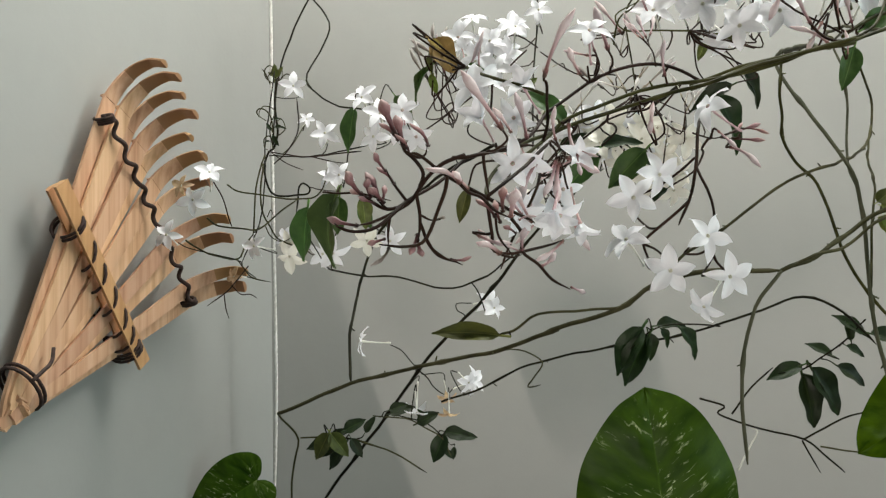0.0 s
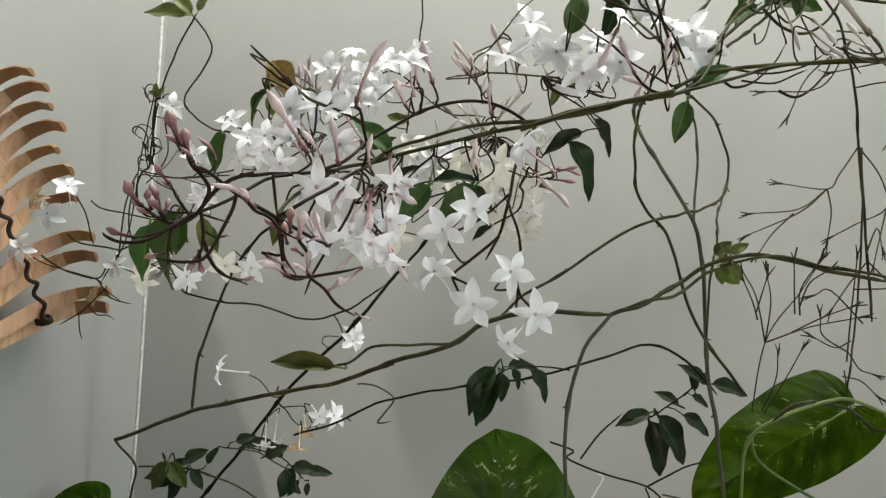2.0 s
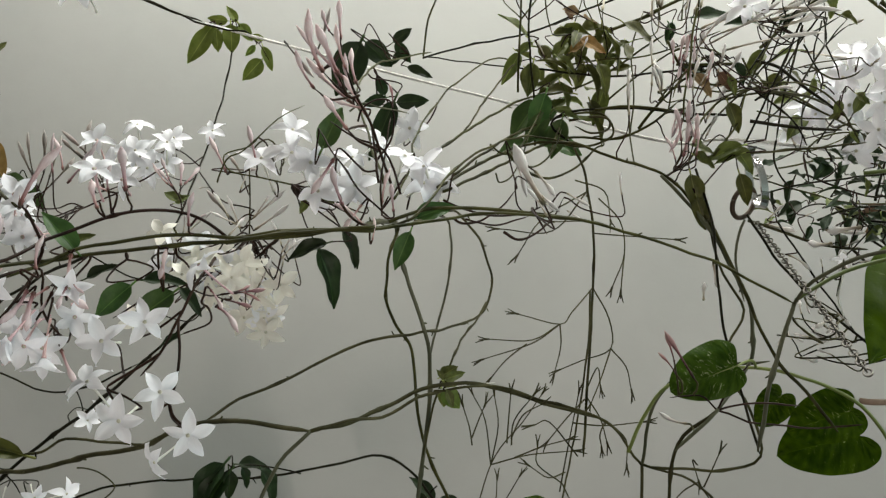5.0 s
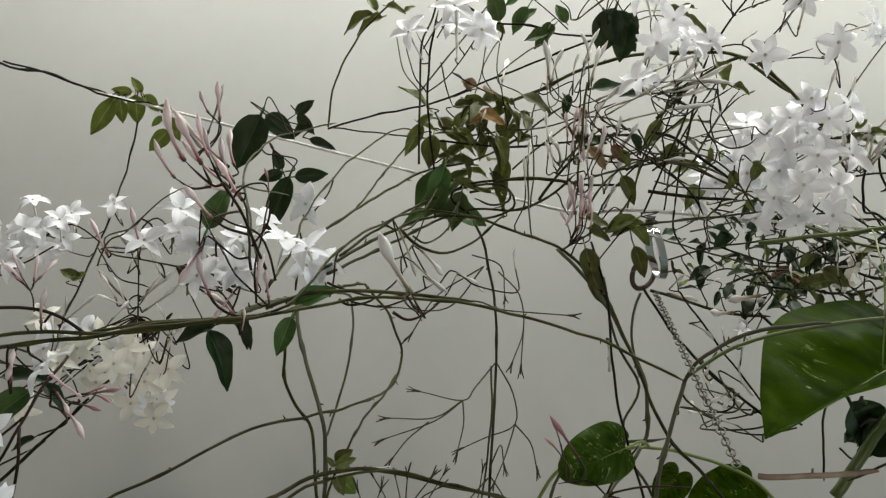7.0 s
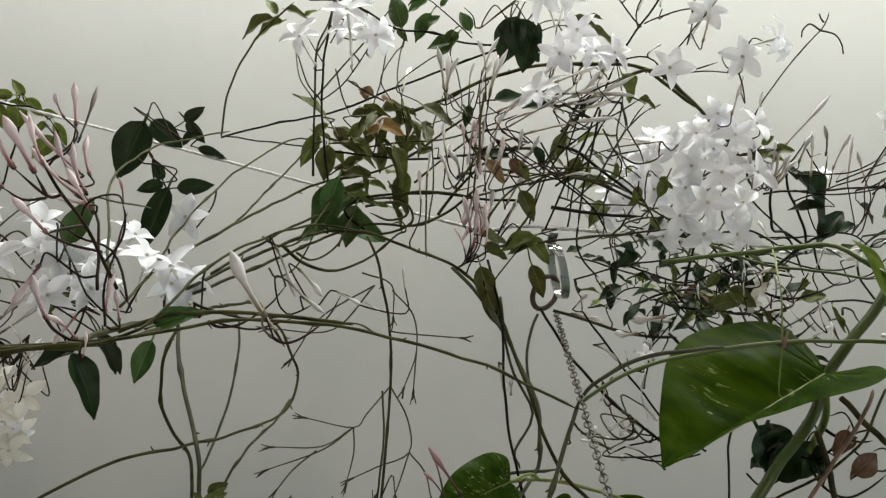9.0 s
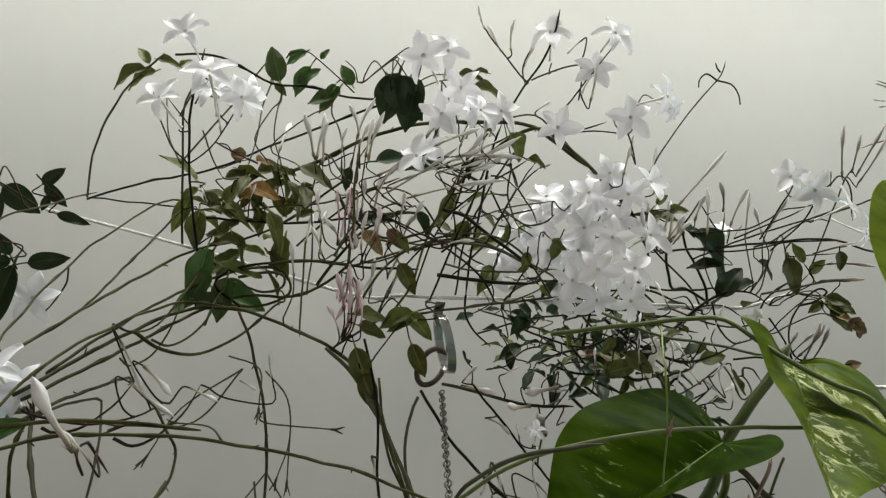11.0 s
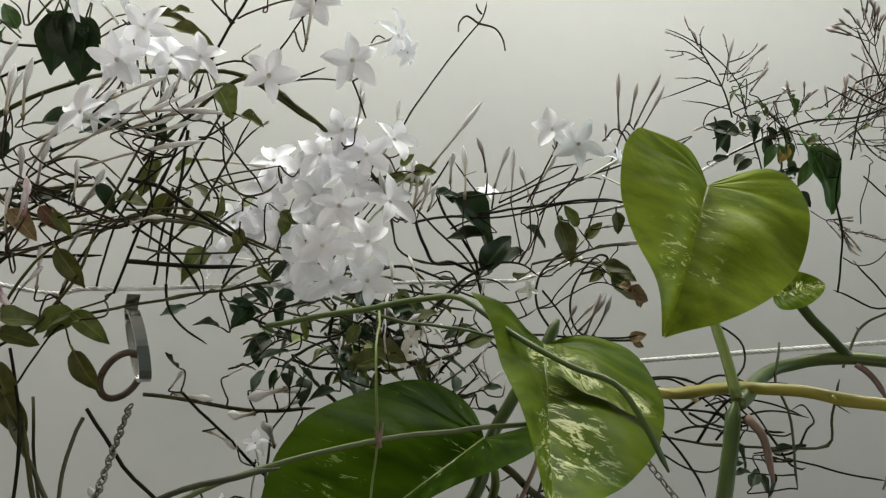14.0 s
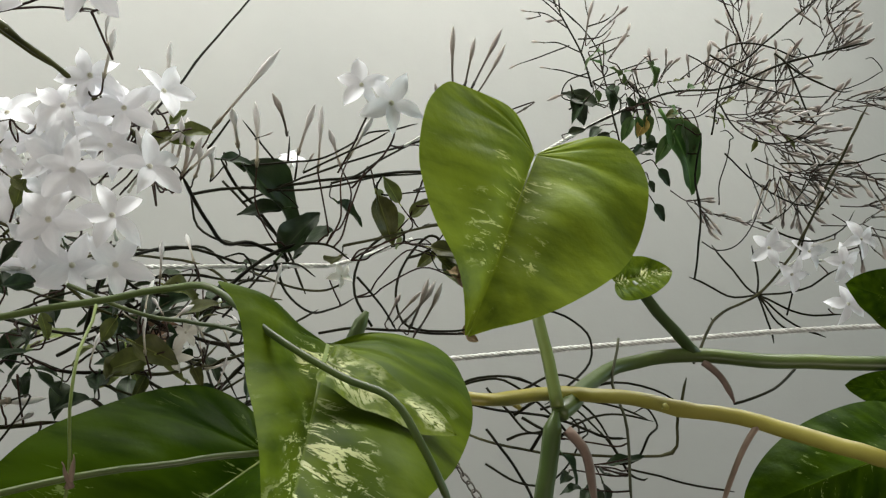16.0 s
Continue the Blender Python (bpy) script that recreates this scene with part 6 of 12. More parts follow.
shaped_leaf(pothos, (0.674, 0.434, 1.686), (0.527, 0.413, 1.609), [
    ((-0.12, -0.88, 0.46), [(0.10, -0.06), (0.21, -0.04), (0.31, 0.05), (0.375, 0.25), (0.395, 0.46), (0.35, 0.63), (0.27, 0.75), (0.14, 0.89)]),
    ((-0.41, -0.30, 0.86), [(0.13, -0.12), (0.25, -0.03), (0.22, 0.18), (0.13, 0.28), (0.09, 0.42), (0.06, 0.56), (0.04, 0.72), (0.02, 0.88)])],
    POTHOS_C, 4.0, 0.02, 0.0, [(0.691, 0.473, 1.636), (0.699, 0.462, 1.660)], label="deep green heart-shaped leaf with one cream streak")
shaped_leaf(pothos, (0.169, 0.651, 1.313), (0.153, 0.639, 1.453), [
    ((0.22, -0.95, -0.20), [(0.08, -0.08), (0.25, -0.12), (0.38, -0.02), (0.45, 0.20), (0.45, 0.42), (0.40, 0.62), (0.31, 0.79), (0.18, 0.92), (0.07, 0.975)]),
    ((-0.04, -0.98, -0.20), [(0.08, -0.08), (0.25, -0.12), (0.38, -0.02), (0.45, 0.20), (0.46, 0.42), (0.41, 0.62), (0.30, 0.79), (0.17, 0.92), (0.06, 0.975)])],
    POTHOS_D, 1.0, 0.03, 0.02, label="dark green leaf flecked with cream towards its edge")
pothos_leaf(pothos, (0.390, 0.555, 1.477), (0.276, 0.564, 1.412), (-0.18, -0.86, 0.47), POTHOS_C, ratio=0.66, fold=-0.15, droop=0.06, cup=0.2, seed=3.0, lobes=(0.3, 0.6), narrow=0.72, label="deep green heart-shaped leaf")
pothos_leaf(pothos, (-0.186, 0.818, 1.362), (-0.253, 0.812, 1.323), (0.32, -0.85, 0.41), POTHOS_D, ratio=0.9, seed=5.0)
shaped_leaf(pothos, (0.419, 0.391, 1.592), (0.386, 0.405, 1.574), [
    ((-0.27, -0.90, 0.30), [(0.10, -0.06), (0.30, -0.10), (0.46, 0.06), (0.48, 0.35), (0.38, 0.68), (0.18, 0.92)]),
    ((-0.27, -0.95, 0.05), [(0.08, -0.05), (0.24, -0.04), (0.34, 0.16), (0.34, 0.42), (0.26, 0.70), (0.12, 0.92)])],
    POTHOS_D, 6.0, 0.03, 0.0, label="small green oval leaf with a browning edge", petiole=[(0.447, 0.413, 1.596), (0.435, 0.400, 1.598)], petiole_r=0.0010)
pothos_leaf(pothos, (0.477, 0.430, 1.584), (0.467, 0.439, 1.563), (-0.27, -0.95, 0.15), POTHOS_C, ratio=0.9, fold=0.2, seed=6.5)
pothos_leaf(pothos, (0.520, 0.422, 1.579), (0.485, 0.434, 1.564), (-0.28, -0.89, 0.37), POTHOS_C, ratio=0.9, fold=0.2, seed=7.5)
pothos_leaf(pothos, (0.543, 0.441, 1.566), (0.495, 0.457, 1.550), (-0.28, -0.89, 0.37), POTHOS_C, ratio=0.9, fold=0.2, seed=7.9)
pothos_leaf(pothos, (0.839, 0.346, 1.764), (0.863, 0.325, 1.770), (-0.53, -0.76, 0.37), POTHOS_B, ratio=0.9, fold=0.2, seed=8.5, lobes=(0.4, 0.4))
pothos_leaf(pothos, (0.849, 0.213, 1.667), (0.797, 0.260, 1.650), (-0.68, -0.63, 0.38), POTHOS_C, ratio=0.8, fold=-0.2, seed=9.5, lobes=(0.6, 0.6))
pothos_leaf(pothos, (0.949, 0.233, 1.729), (0.912, 0.254, 1.749), (-0.75, -0.66, 0.07), POTHOS_C, ratio=0.8, fold=0.2, seed=10.5)
pothos_leaf(pothos, (0.948, 0.246, 1.690), (0.925, 0.274, 1.700), (-0.75, -0.66, 0.07), POTHOS_C, ratio=0.6, fold=0.2, seed=11.5)
stem(pothos, [(0.743, 0.326, 1.640), (0.747, 0.321, 1.663), (0.751, 0.314, 1.693)], 0.0040, POTHOS_STEM, 0.0040, name="stem", nodes_every=9)
stem(pothos, [(0.755, 0.316, 1.692), (0.767, 0.320, 1.697), (0.814, 0.344, 1.713), (0.845, 0.343, 1.721), (0.873, 0.327, 1.722), (0.910, 0.294, 1.714), (0.948, 0.254, 1.707)], 0.0042, POTHOS_STEM, 0.0042, name="stem", nodes_every=0.12)
stem(pothos, [(0.735, 0.417, 1.718), (0.743, 0.375, 1.707), (0.760, 0.362, 1.704), (0.768, 0.324, 1.702), (0.777, 0.299, 1.697), (0.789, 0.279, 1.690), (0.808, 0.253, 1.681), (0.825, 0.208, 1.660)], 0.0034, POTHOS_YELLOW, 0.0038, name="stem", label="yellowing pothos stem", nodes_every=0.075)
stem(pothos, [(0.874, 0.326, 1.722), (0.859, 0.332, 1.741), (0.846, 0.340, 1.764)], 0.0034, POTHOS_STEM, 0.0032, name="petiole", nodes_every=9)
stem(pothos, [(0.875, 0.324, 1.718), (0.881, 0.319, 1.709), (0.884, 0.315, 1.695)], 0.0020, ROOT, 0.0016, name="aerial_root")
stem(pothos, [(0.754, 0.312, 1.685), (0.760, 0.308, 1.673), (0.761, 0.307, 1.652)], 0.0024, ROOT, 0.0018, name="aerial_root")
stem(pothos, [(0.808, 0.253, 1.681), (0.803, 0.258, 1.674), (0.801, 0.265, 1.664), (0.798, 0.274, 1.646)], 0.0016, ROOT, 0.0013, name="aerial_root")
stem(pothos, [(0.640, 0.487, 1.582), (0.659, 0.466, 1.625), (0.683, 0.457, 1.660), (0.689, 0.444, 1.692), (0.709, 0.424, 1.730), (0.720, 0.412, 1.755)], 0.0042, POTHOS_STEM, 0.0036, name="stem", nodes_every=0.13)
stem(pothos, [(0.542, 0.434, 1.745), (0.567, 0.413, 1.748), (0.588, 0.396, 1.750), (0.605, 0.376, 1.751), (0.615, 0.356, 1.747), (0.628, 0.334, 1.726), (0.644, 0.314, 1.708), (0.656, 0.299, 1.698), (0.663, 0.291, 1.681), (0.672, 0.289, 1.659)], 0.0016, POTHOS_STEM, 0.0017, name="stem", label="slender dark green runner", nodes_every=9, wobble=0.0006)
stem(pothos, [(0.579, 0.431, 1.763), (0.603, 0.405, 1.746), (0.624, 0.367, 1.734), (0.631, 0.344, 1.726)], 0.0011, POTHOS_STEM, 0.0009, name="stem", nodes_every=9)
stem(pothos, [(0.460, 0.395, 1.637), (0.484, 0.382, 1.656), (0.516, 0.373, 1.669), (0.564, 0.348, 1.679), (0.622, 0.326, 1.683), (0.658, 0.319, 1.685)], 0.0013, POTHOS_STEM, 0.0012, name="stem", nodes_every=9, wobble=0.0006)
stem(pothos, [(0.574, 0.365, 1.740), (0.562, 0.347, 1.708), (0.563, 0.349, 1.680), (0.558, 0.348, 1.648)], 0.0006, POTHOS_SHEATH, 0.0005, name="aerial_root", nodes_every=9)
stem(pothos, [(0.563, 0.349, 1.676), (0.563, 0.345, 1.683), (0.563, 0.343, 1.686)], 0.0012, ROOT, 0.0006, name="aerial_root", nodes_every=9)
stem(pothos, [(0.564, 0.348, 1.676), (0.561, 0.347, 1.681), (0.560, 0.345, 1.684)], 0.0012, ROOT, 0.0006, name="aerial_root", nodes_every=9)
stem(pothos, [(0.382, 0.445, 1.538), (0.388, 0.437, 1.562), (0.398, 0.429, 1.580), (0.417, 0.422, 1.590), (0.446, 0.413, 1.596), (0.476, 0.407, 1.593), (0.519, 0.410, 1.582), (0.555, 0.420, 1.554)], 0.0013, POTHOS_SHEATH, 0.0012, name="stem", nodes_every=9, wobble=0.0006)
stem(pothos, [(0.532, 0.427, 1.587), (0.553, 0.422, 1.588), (0.585, 0.423, 1.592), (0.622, 0.424, 1.598)], 0.0020, ROOT, 0.0018, name="aerial_root")
stem(pothos, [(0.259, 0.452, 1.424), (0.259, 0.442, 1.458), (0.273, 0.438, 1.472), (0.309, 0.449, 1.482), (0.334, 0.457, 1.482), (0.373, 0.467, 1.467)], 0.0011, POTHOS_SHEATH, 0.0011, name="stem", nodes_every=9, wobble=0.0006)
stem(pothos, [(0.262, 0.442, 1.464), (0.269, 0.448, 1.449), (0.298, 0.458, 1.432), (0.329, 0.467, 1.419)], 0.0010, POTHOS_STEM, 0.0010, name="stem", nodes_every=9, wobble=0.0006)

# middle vine: a tangle of stems with olive leaflets and pale buds

vine_c = thing("jasmine_vine", "tangled jasmine vine with olive leaflets and pale unopened buds", "vine", (0.329, 0.524, 1.760), "jasmine vines")
stem(vine_c, [(0.226, 0.441, 1.689), (0.266, 0.482, 1.735), (0.322, 0.538, 1.794), (0.357, 0.546, 1.811), (0.389, 0.533, 1.830), (0.423, 0.506, 1.858)], 0.0010, STEM_GREEN)
stem(vine_c, [(0.244, 0.439, 1.680), (0.281, 0.473, 1.715), (0.321, 0.508, 1.747), (0.353, 0.500, 1.751), (0.378, 0.495, 1.745), (0.395, 0.473, 1.733), (0.408, 0.463, 1.726), (0.429, 0.461, 1.709), (0.434, 0.444, 1.687), (0.442, 0.422, 1.647), (0.454, 0.408, 1.607), (0.478, 0.409, 1.585), (0.501, 0.409, 1.564)], 0.0012, STEM_GREEN)
stem(vine_c, [(0.248, 0.439, 1.678), (0.286, 0.474, 1.710), (0.329, 0.517, 1.748), (0.362, 0.525, 1.767), (0.391, 0.518, 1.768), (0.410, 0.500, 1.777), (0.428, 0.490, 1.796)], 0.0011, STEM_GREEN)
stem(vine_c, [(0.256, 0.453, 1.694), (0.291, 0.487, 1.733), (0.328, 0.522, 1.768), (0.367, 0.518, 1.786), (0.386, 0.515, 1.782), (0.390, 0.517, 1.770), (0.371, 0.524, 1.761), (0.343, 0.521, 1.758)], 0.0010, STEM_GREEN)
stem(vine_c, [(0.359, 0.517, 1.757), (0.341, 0.518, 1.770), (0.358, 0.521, 1.785), (0.404, 0.508, 1.793), (0.433, 0.491, 1.788), (0.465, 0.473, 1.787)], 0.0010, STEM_BLACK)
stem(vine_c, [(0.266, 0.482, 1.735), (0.292, 0.526, 1.785), (0.318, 0.550, 1.829)], 0.0007, STEM_OLD)
stem(vine_c, [(0.332, 0.525, 1.754), (0.327, 0.525, 1.797), (0.319, 0.519, 1.826), (0.314, 0.514, 1.848), (0.310, 0.498, 1.871), (0.309, 0.480, 1.898)], 0.0009, STEM_BLACK)
stem(vine_c, [(0.314, 0.514, 1.848), (0.301, 0.505, 1.855), (0.292, 0.493, 1.866), (0.285, 0.481, 1.878)], 0.0006, STEM_DARK, 0.0004)
stem(vine_c, [(0.314, 0.514, 1.848), (0.328, 0.497, 1.860), (0.336, 0.469, 1.875), (0.340, 0.465, 1.886)], 0.0006, STEM_DARK, 0.0004)
stem(vine_c, [(0.311, 0.499, 1.868), (0.294, 0.479, 1.875)], 0.0005, STEM_DARK, 0.0004)
stem(vine_c, [(0.311, 0.485, 1.878), (0.316, 0.470, 1.889)], 0.0005, STEM_DARK, 0.0004)
stem(vine_c, [(0.332, 0.526, 1.827), (0.367, 0.532, 1.852), (0.404, 0.508, 1.869), (0.436, 0.485, 1.885), (0.466, 0.456, 1.887), (0.522, 0.432, 1.888), (0.540, 0.430, 1.880), (0.567, 0.427, 1.864)], 0.0014, STEM_GREEN)
stem(vine_c, [(0.331, 0.529, 1.818), (0.386, 0.525, 1.823), (0.424, 0.504, 1.826), (0.456, 0.475, 1.826), (0.468, 0.464, 1.819)], 0.0009, STEM_BLACK)
stem(vine_c, [(0.399, 0.505, 1.768), (0.400, 0.505, 1.805), (0.396, 0.508, 1.838), (0.400, 0.498, 1.868)], 0.0006, STEM_OLD)
stem(vine_c, [(0.408, 0.463, 1.726), (0.442, 0.478, 1.750), (0.474, 0.478, 1.760), (0.513, 0.467, 1.768), (0.554, 0.445, 1.774)], 0.0009, STEM_OLD)
stem(vine_c, [(0.471, 0.467, 1.765), (0.484, 0.452, 1.811), (0.499, 0.447, 1.853), (0.506, 0.436, 1.886)], 0.0008, STEM_BLACK)
stem(vine_c, [(0.473, 0.464, 1.811), (0.504, 0.447, 1.809), (0.530, 0.444, 1.797), (0.550, 0.446, 1.773)], 0.0007, STEM_OLD)
stem(vine_c, [(0.469, 0.466, 1.811), (0.500, 0.455, 1.784), (0.513, 0.456, 1.767)], 0.0007, STEM_BLACK)
stem(vine_c, [(0.464, 0.478, 1.771), (0.473, 0.464, 1.813), (0.493, 0.452, 1.838), (0.526, 0.437, 1.864)], 0.0006, STEM_BLACK)
tangle(vine_c, (0.256, 0.453, 1.694), (0.371, 0.529, 1.784), 0.022, 5, 0.0009, STEM_GREEN, 11)
tangle(vine_c, (0.347, 0.547, 1.814), (0.495, 0.461, 1.803), 0.040, 2, 0.0010, STEM_GREEN, 12)
tangle(vine_c, (0.412, 0.492, 1.766), (0.538, 0.441, 1.841), 0.040, 2, 0.0010, STEM_OLD, 13)
tangle(vine_c, (0.248, 0.439, 1.674), (0.365, 0.457, 1.702), 0.022, 4, 0.0008, STEM_DARK, 14)
leaf(vine_c, (0.337, 0.517, 1.778), (0.323, 0.527, 1.753), LEAF_MID, (-0.27, -0.95, 0.15), 2, wide=1.10)
leaf(vine_c, (0.333, 0.514, 1.792), (0.328, 0.524, 1.760), LEAF_MID, (-0.27, -0.95, 0.15), 2, wide=1.10)
leaf(vine_c, (0.330, 0.524, 1.760), (0.355, 0.519, 1.757), LEAF_MID, (-0.27, -0.95, 0.15), 2, wide=1.10)
leaf(vine_c, (0.348, 0.515, 1.775), (0.345, 0.524, 1.745), LEAF_MID, (-0.27, -0.95, 0.15), 2, wide=1.10)
leaf(vine_c, (0.323, 0.526, 1.837), (0.312, 0.531, 1.827), LEAF_OLIVE, (-0.28, -0.92, 0.26), 2, wide=1.15)
leaf(vine_c, (0.328, 0.525, 1.835), (0.341, 0.525, 1.821), LEAF_OLIVE, (-0.28, -0.92, 0.26), 2, wide=1.15)
leaf(vine_c, (0.340, 0.529, 1.849), (0.356, 0.523, 1.855), LEAF_OLIVE, (-0.28, -0.92, 0.26), 2, wide=1.15)
leaf(vine_c, (0.341, 0.533, 1.832), (0.349, 0.534, 1.822), LEAF_OLIVE, (-0.28, -0.92, 0.26), 2, wide=1.15)
leaf(vine_c, (0.351, 0.527, 1.846), (0.363, 0.521, 1.856), LEAF_OLIVE, (-0.28, -0.92, 0.26), 2, wide=1.15)
leaf(vine_c, (0.359, 0.527, 1.840), (0.352, 0.531, 1.829), LEAF_OLIVE, (-0.28, -0.92, 0.26), 2, wide=1.15)
leaf(vine_c, (0.367, 0.524, 1.843), (0.381, 0.518, 1.853), LEAF_OLIVE, (-0.28, -0.92, 0.26), 2, wide=1.15)
leaf(vine_c, (0.374, 0.523, 1.840), (0.385, 0.524, 1.826), LEAF_OLIVE, (-0.28, -0.92, 0.26), 2, wide=1.15)
leaf(vine_c, (0.367, 0.527, 1.830), (0.365, 0.532, 1.815), LEAF_OLIVE, (-0.28, -0.92, 0.26), 2, wide=1.15)
leaf(vine_c, (0.383, 0.521, 1.838), (0.397, 0.519, 1.833), LEAF_OLIVE, (-0.28, -0.92, 0.26), 2, wide=1.15)
leaf(vine_c, (0.390, 0.516, 1.850), (0.402, 0.516, 1.843), LEAF_OLIVE, (-0.28, -0.92, 0.26), 2, wide=1.15)
leaf(vine_c, (0.402, 0.519, 1.832), (0.389, 0.523, 1.828), LEAF_OLIVE, (-0.28, -0.92, 0.26), 2, wide=1.15)
leaf(vine_c, (0.380, 0.517, 1.858), (0.370, 0.521, 1.852), LEAF_OLIVE, (-0.28, -0.92, 0.26), 2, wide=1.15)
leaf(vine_c, (0.326, 0.529, 1.822), (0.326, 0.536, 1.796), LEAF_OLIVE, (-0.28, -0.92, 0.26), 2, wide=1.15)
leaf(vine_c, (0.349, 0.503, 1.856), (0.337, 0.505, 1.861), LEAF_DRY, (-0.27, -0.96, 0.06), 5, wide=1.40)
leaf(vine_c, (0.340, 0.505, 1.859), (0.347, 0.505, 1.852), LEAF_DRY, (-0.27, -0.96, 0.06), 5, wide=1.40)
leaf(vine_c, (0.354, 0.507, 1.838), (0.376, 0.504, 1.832), LEAF_YELLOW, (-0.28, -0.92, 0.29), 2, wide=1.20)
leaf(vine_c, (0.352, 0.520, 1.833), (0.361, 0.515, 1.843), LEAF_YELLOW, (-0.28, -0.92, 0.29), 2, wide=1.20)
leaf(vine_c, (0.414, 0.478, 1.852), (0.413, 0.483, 1.836), LEAF_DARK, (-0.28, -0.86, 0.43), 0, wide=1.20)
leaf(vine_c, (0.424, 0.485, 1.818), (0.448, 0.478, 1.823), LEAF_DARK, (-0.28, -0.86, 0.43), 0, wide=1.20)
leaf(vine_c, (0.430, 0.473, 1.858), (0.458, 0.464, 1.865), LEAF_DARK, (-0.28, -0.86, 0.43), 0, wide=1.20)
leaf(vine_c, (0.459, 0.464, 1.824), (0.470, 0.466, 1.809), LEAF_DARK, (-0.28, -0.86, 0.43), 0, wide=1.20)
leaf(vine_c, (0.470, 0.454, 1.854), (0.446, 0.460, 1.853), LEAF_DARK, (-0.28, -0.86, 0.43), 0, wide=1.20)
leaf(vine_c, (0.418, 0.449, 1.725), (0.429, 0.453, 1.700), LEAF_OLIVE, (-0.36, -0.93, 0.05), 2, wide=1.10)
leaf(vine_c, (0.424, 0.451, 1.710), (0.435, 0.454, 1.689), LEAF_OLIVE, (-0.36, -0.93, 0.05), 2, wide=1.10)
leaf(vine_c, (0.531, 0.445, 1.791), (0.524, 0.448, 1.787), LEAF_OLIVE, (-0.36, -0.93, 0.05), 2, wide=1.10)
leaf(vine_c, (0.530, 0.443, 1.801), (0.530, 0.447, 1.787), LEAF_OLIVE, (-0.36, -0.93, 0.05), 2, wide=1.10)
leaf(vine_c, (0.541, 0.446, 1.780), (0.550, 0.446, 1.773), LEAF_OLIVE, (-0.36, -0.93, 0.05), 2, wide=1.10)
leaf(vine_c, (0.440, 0.442, 1.779), (0.454, 0.443, 1.759), LEAF_OLIVE, (-0.52, -0.82, 0.22), 1, wide=1.20)
leaf(vine_c, (0.449, 0.438, 1.748), (0.427, 0.451, 1.741), LEAF_OLIVE, (-0.52, -0.82, 0.22), 1, wide=1.20)
leaf(vine_c, (0.450, 0.439, 1.743), (0.433, 0.449, 1.739), LEAF_OLIVE, (-0.52, -0.82, 0.22), 1, wide=1.20)
leaf(vine_c, (0.451, 0.443, 1.730), (0.463, 0.445, 1.708), LEAF_OLIVE, (-0.52, -0.82, 0.22), 1, wide=1.20)
leaf(vine_c, (0.449, 0.448, 1.750), (0.468, 0.444, 1.734), LEAF_OLIVE, (-0.52, -0.82, 0.22), 1, wide=1.20)
leaf(vine_c, (0.437, 0.438, 1.796), (0.446, 0.438, 1.784), LEAF_OLIVE, (-0.52, -0.82, 0.22), 1, wide=1.20)
leaf(vine_c, (0.438, 0.439, 1.793), (0.430, 0.444, 1.790), LEAF_DRY, (-0.52, -0.82, 0.22), 2, wide=1.20)
leaf(vine_c, (0.431, 0.440, 1.799), (0.442, 0.439, 1.787), LEAF_DRY, (-0.52, -0.82, 0.22), 2, wide=1.20)
bud(vine_c, (0.413, 0.457, 1.851), (0.414, 0.450, 1.876), BUD_WHITE, 1.1)
bud(vine_c, (0.406, 0.437, 1.853), (0.409, 0.429, 1.881), BUD_WHITE, 1.1)
bud(vine_c, (0.458, 0.434, 1.859), (0.483, 0.424, 1.874), BUD_WHITE, 1.1)
bud(vine_c, (0.471, 0.432, 1.853), (0.512, 0.420, 1.863), BUD_WHITE, 1.1)
bud(vine_c, (0.468, 0.435, 1.845), (0.491, 0.429, 1.849), BUD_WHITE, 1.1)
bud(vine_c, (0.476, 0.434, 1.842), (0.499, 0.426, 1.850), BUD_WHITE, 1.1)
bud(vine_c, (0.434, 0.455, 1.842), (0.455, 0.445, 1.860), BUD_WHITE, 1.1)
bud(vine_c, (0.431, 0.472, 1.821), (0.431, 0.465, 1.846), BUD_WHITE, 1.1)
bud(vine_c, (0.453, 0.469, 1.811), (0.462, 0.461, 1.832), BUD_WHITE, 1.1)
bud(vine_c, (0.443, 0.476, 1.798), (0.458, 0.464, 1.828), BUD_WHITE, 1.1)
bud(vine_c, (0.436, 0.485, 1.768), (0.436, 0.479, 1.793), BUD_WHITE, 1.1)
bud(vine_c, (0.448, 0.482, 1.770), (0.453, 0.476, 1.787), BUD_WHITE, 1.1)
bud(vine_c, (0.428, 0.488, 1.768), (0.438, 0.481, 1.781), BUD_WHITE, 1.1)
bud(vine_c, (0.448, 0.470, 1.815), (0.451, 0.463, 1.835), BUD_WHITE, 1.1)
bud(vine_c, (0.446, 0.479, 1.782), (0.456, 0.470, 1.807), BUD_WHITE, 1.1)
bud(vine_c, (0.423, 0.474, 1.820), (0.423, 0.468, 1.841), BUD_WHITE, 1.1)
bud(vine_c, (0.372, 0.455, 1.703), (0.366, 0.453, 1.717), BUD_WHITE, 1.1)
bud(vine_c, (0.288, 0.440, 1.713), (0.306, 0.443, 1.688), BUD_WHITE, 1.1)
bud(vine_c, (0.296, 0.424, 1.689), (0.317, 0.423, 1.672), BUD_WHITE, 1.1)
bud(vine_c, (0.301, 0.430, 1.699), (0.318, 0.429, 1.687), BUD_WHITE, 1.1)
bud(vine_c, (0.326, 0.437, 1.691), (0.341, 0.435, 1.685), BUD_WHITE, 1.1)
bud(vine_c, (0.307, 0.433, 1.683), (0.318, 0.432, 1.677), BUD_WHITE, 1.1)
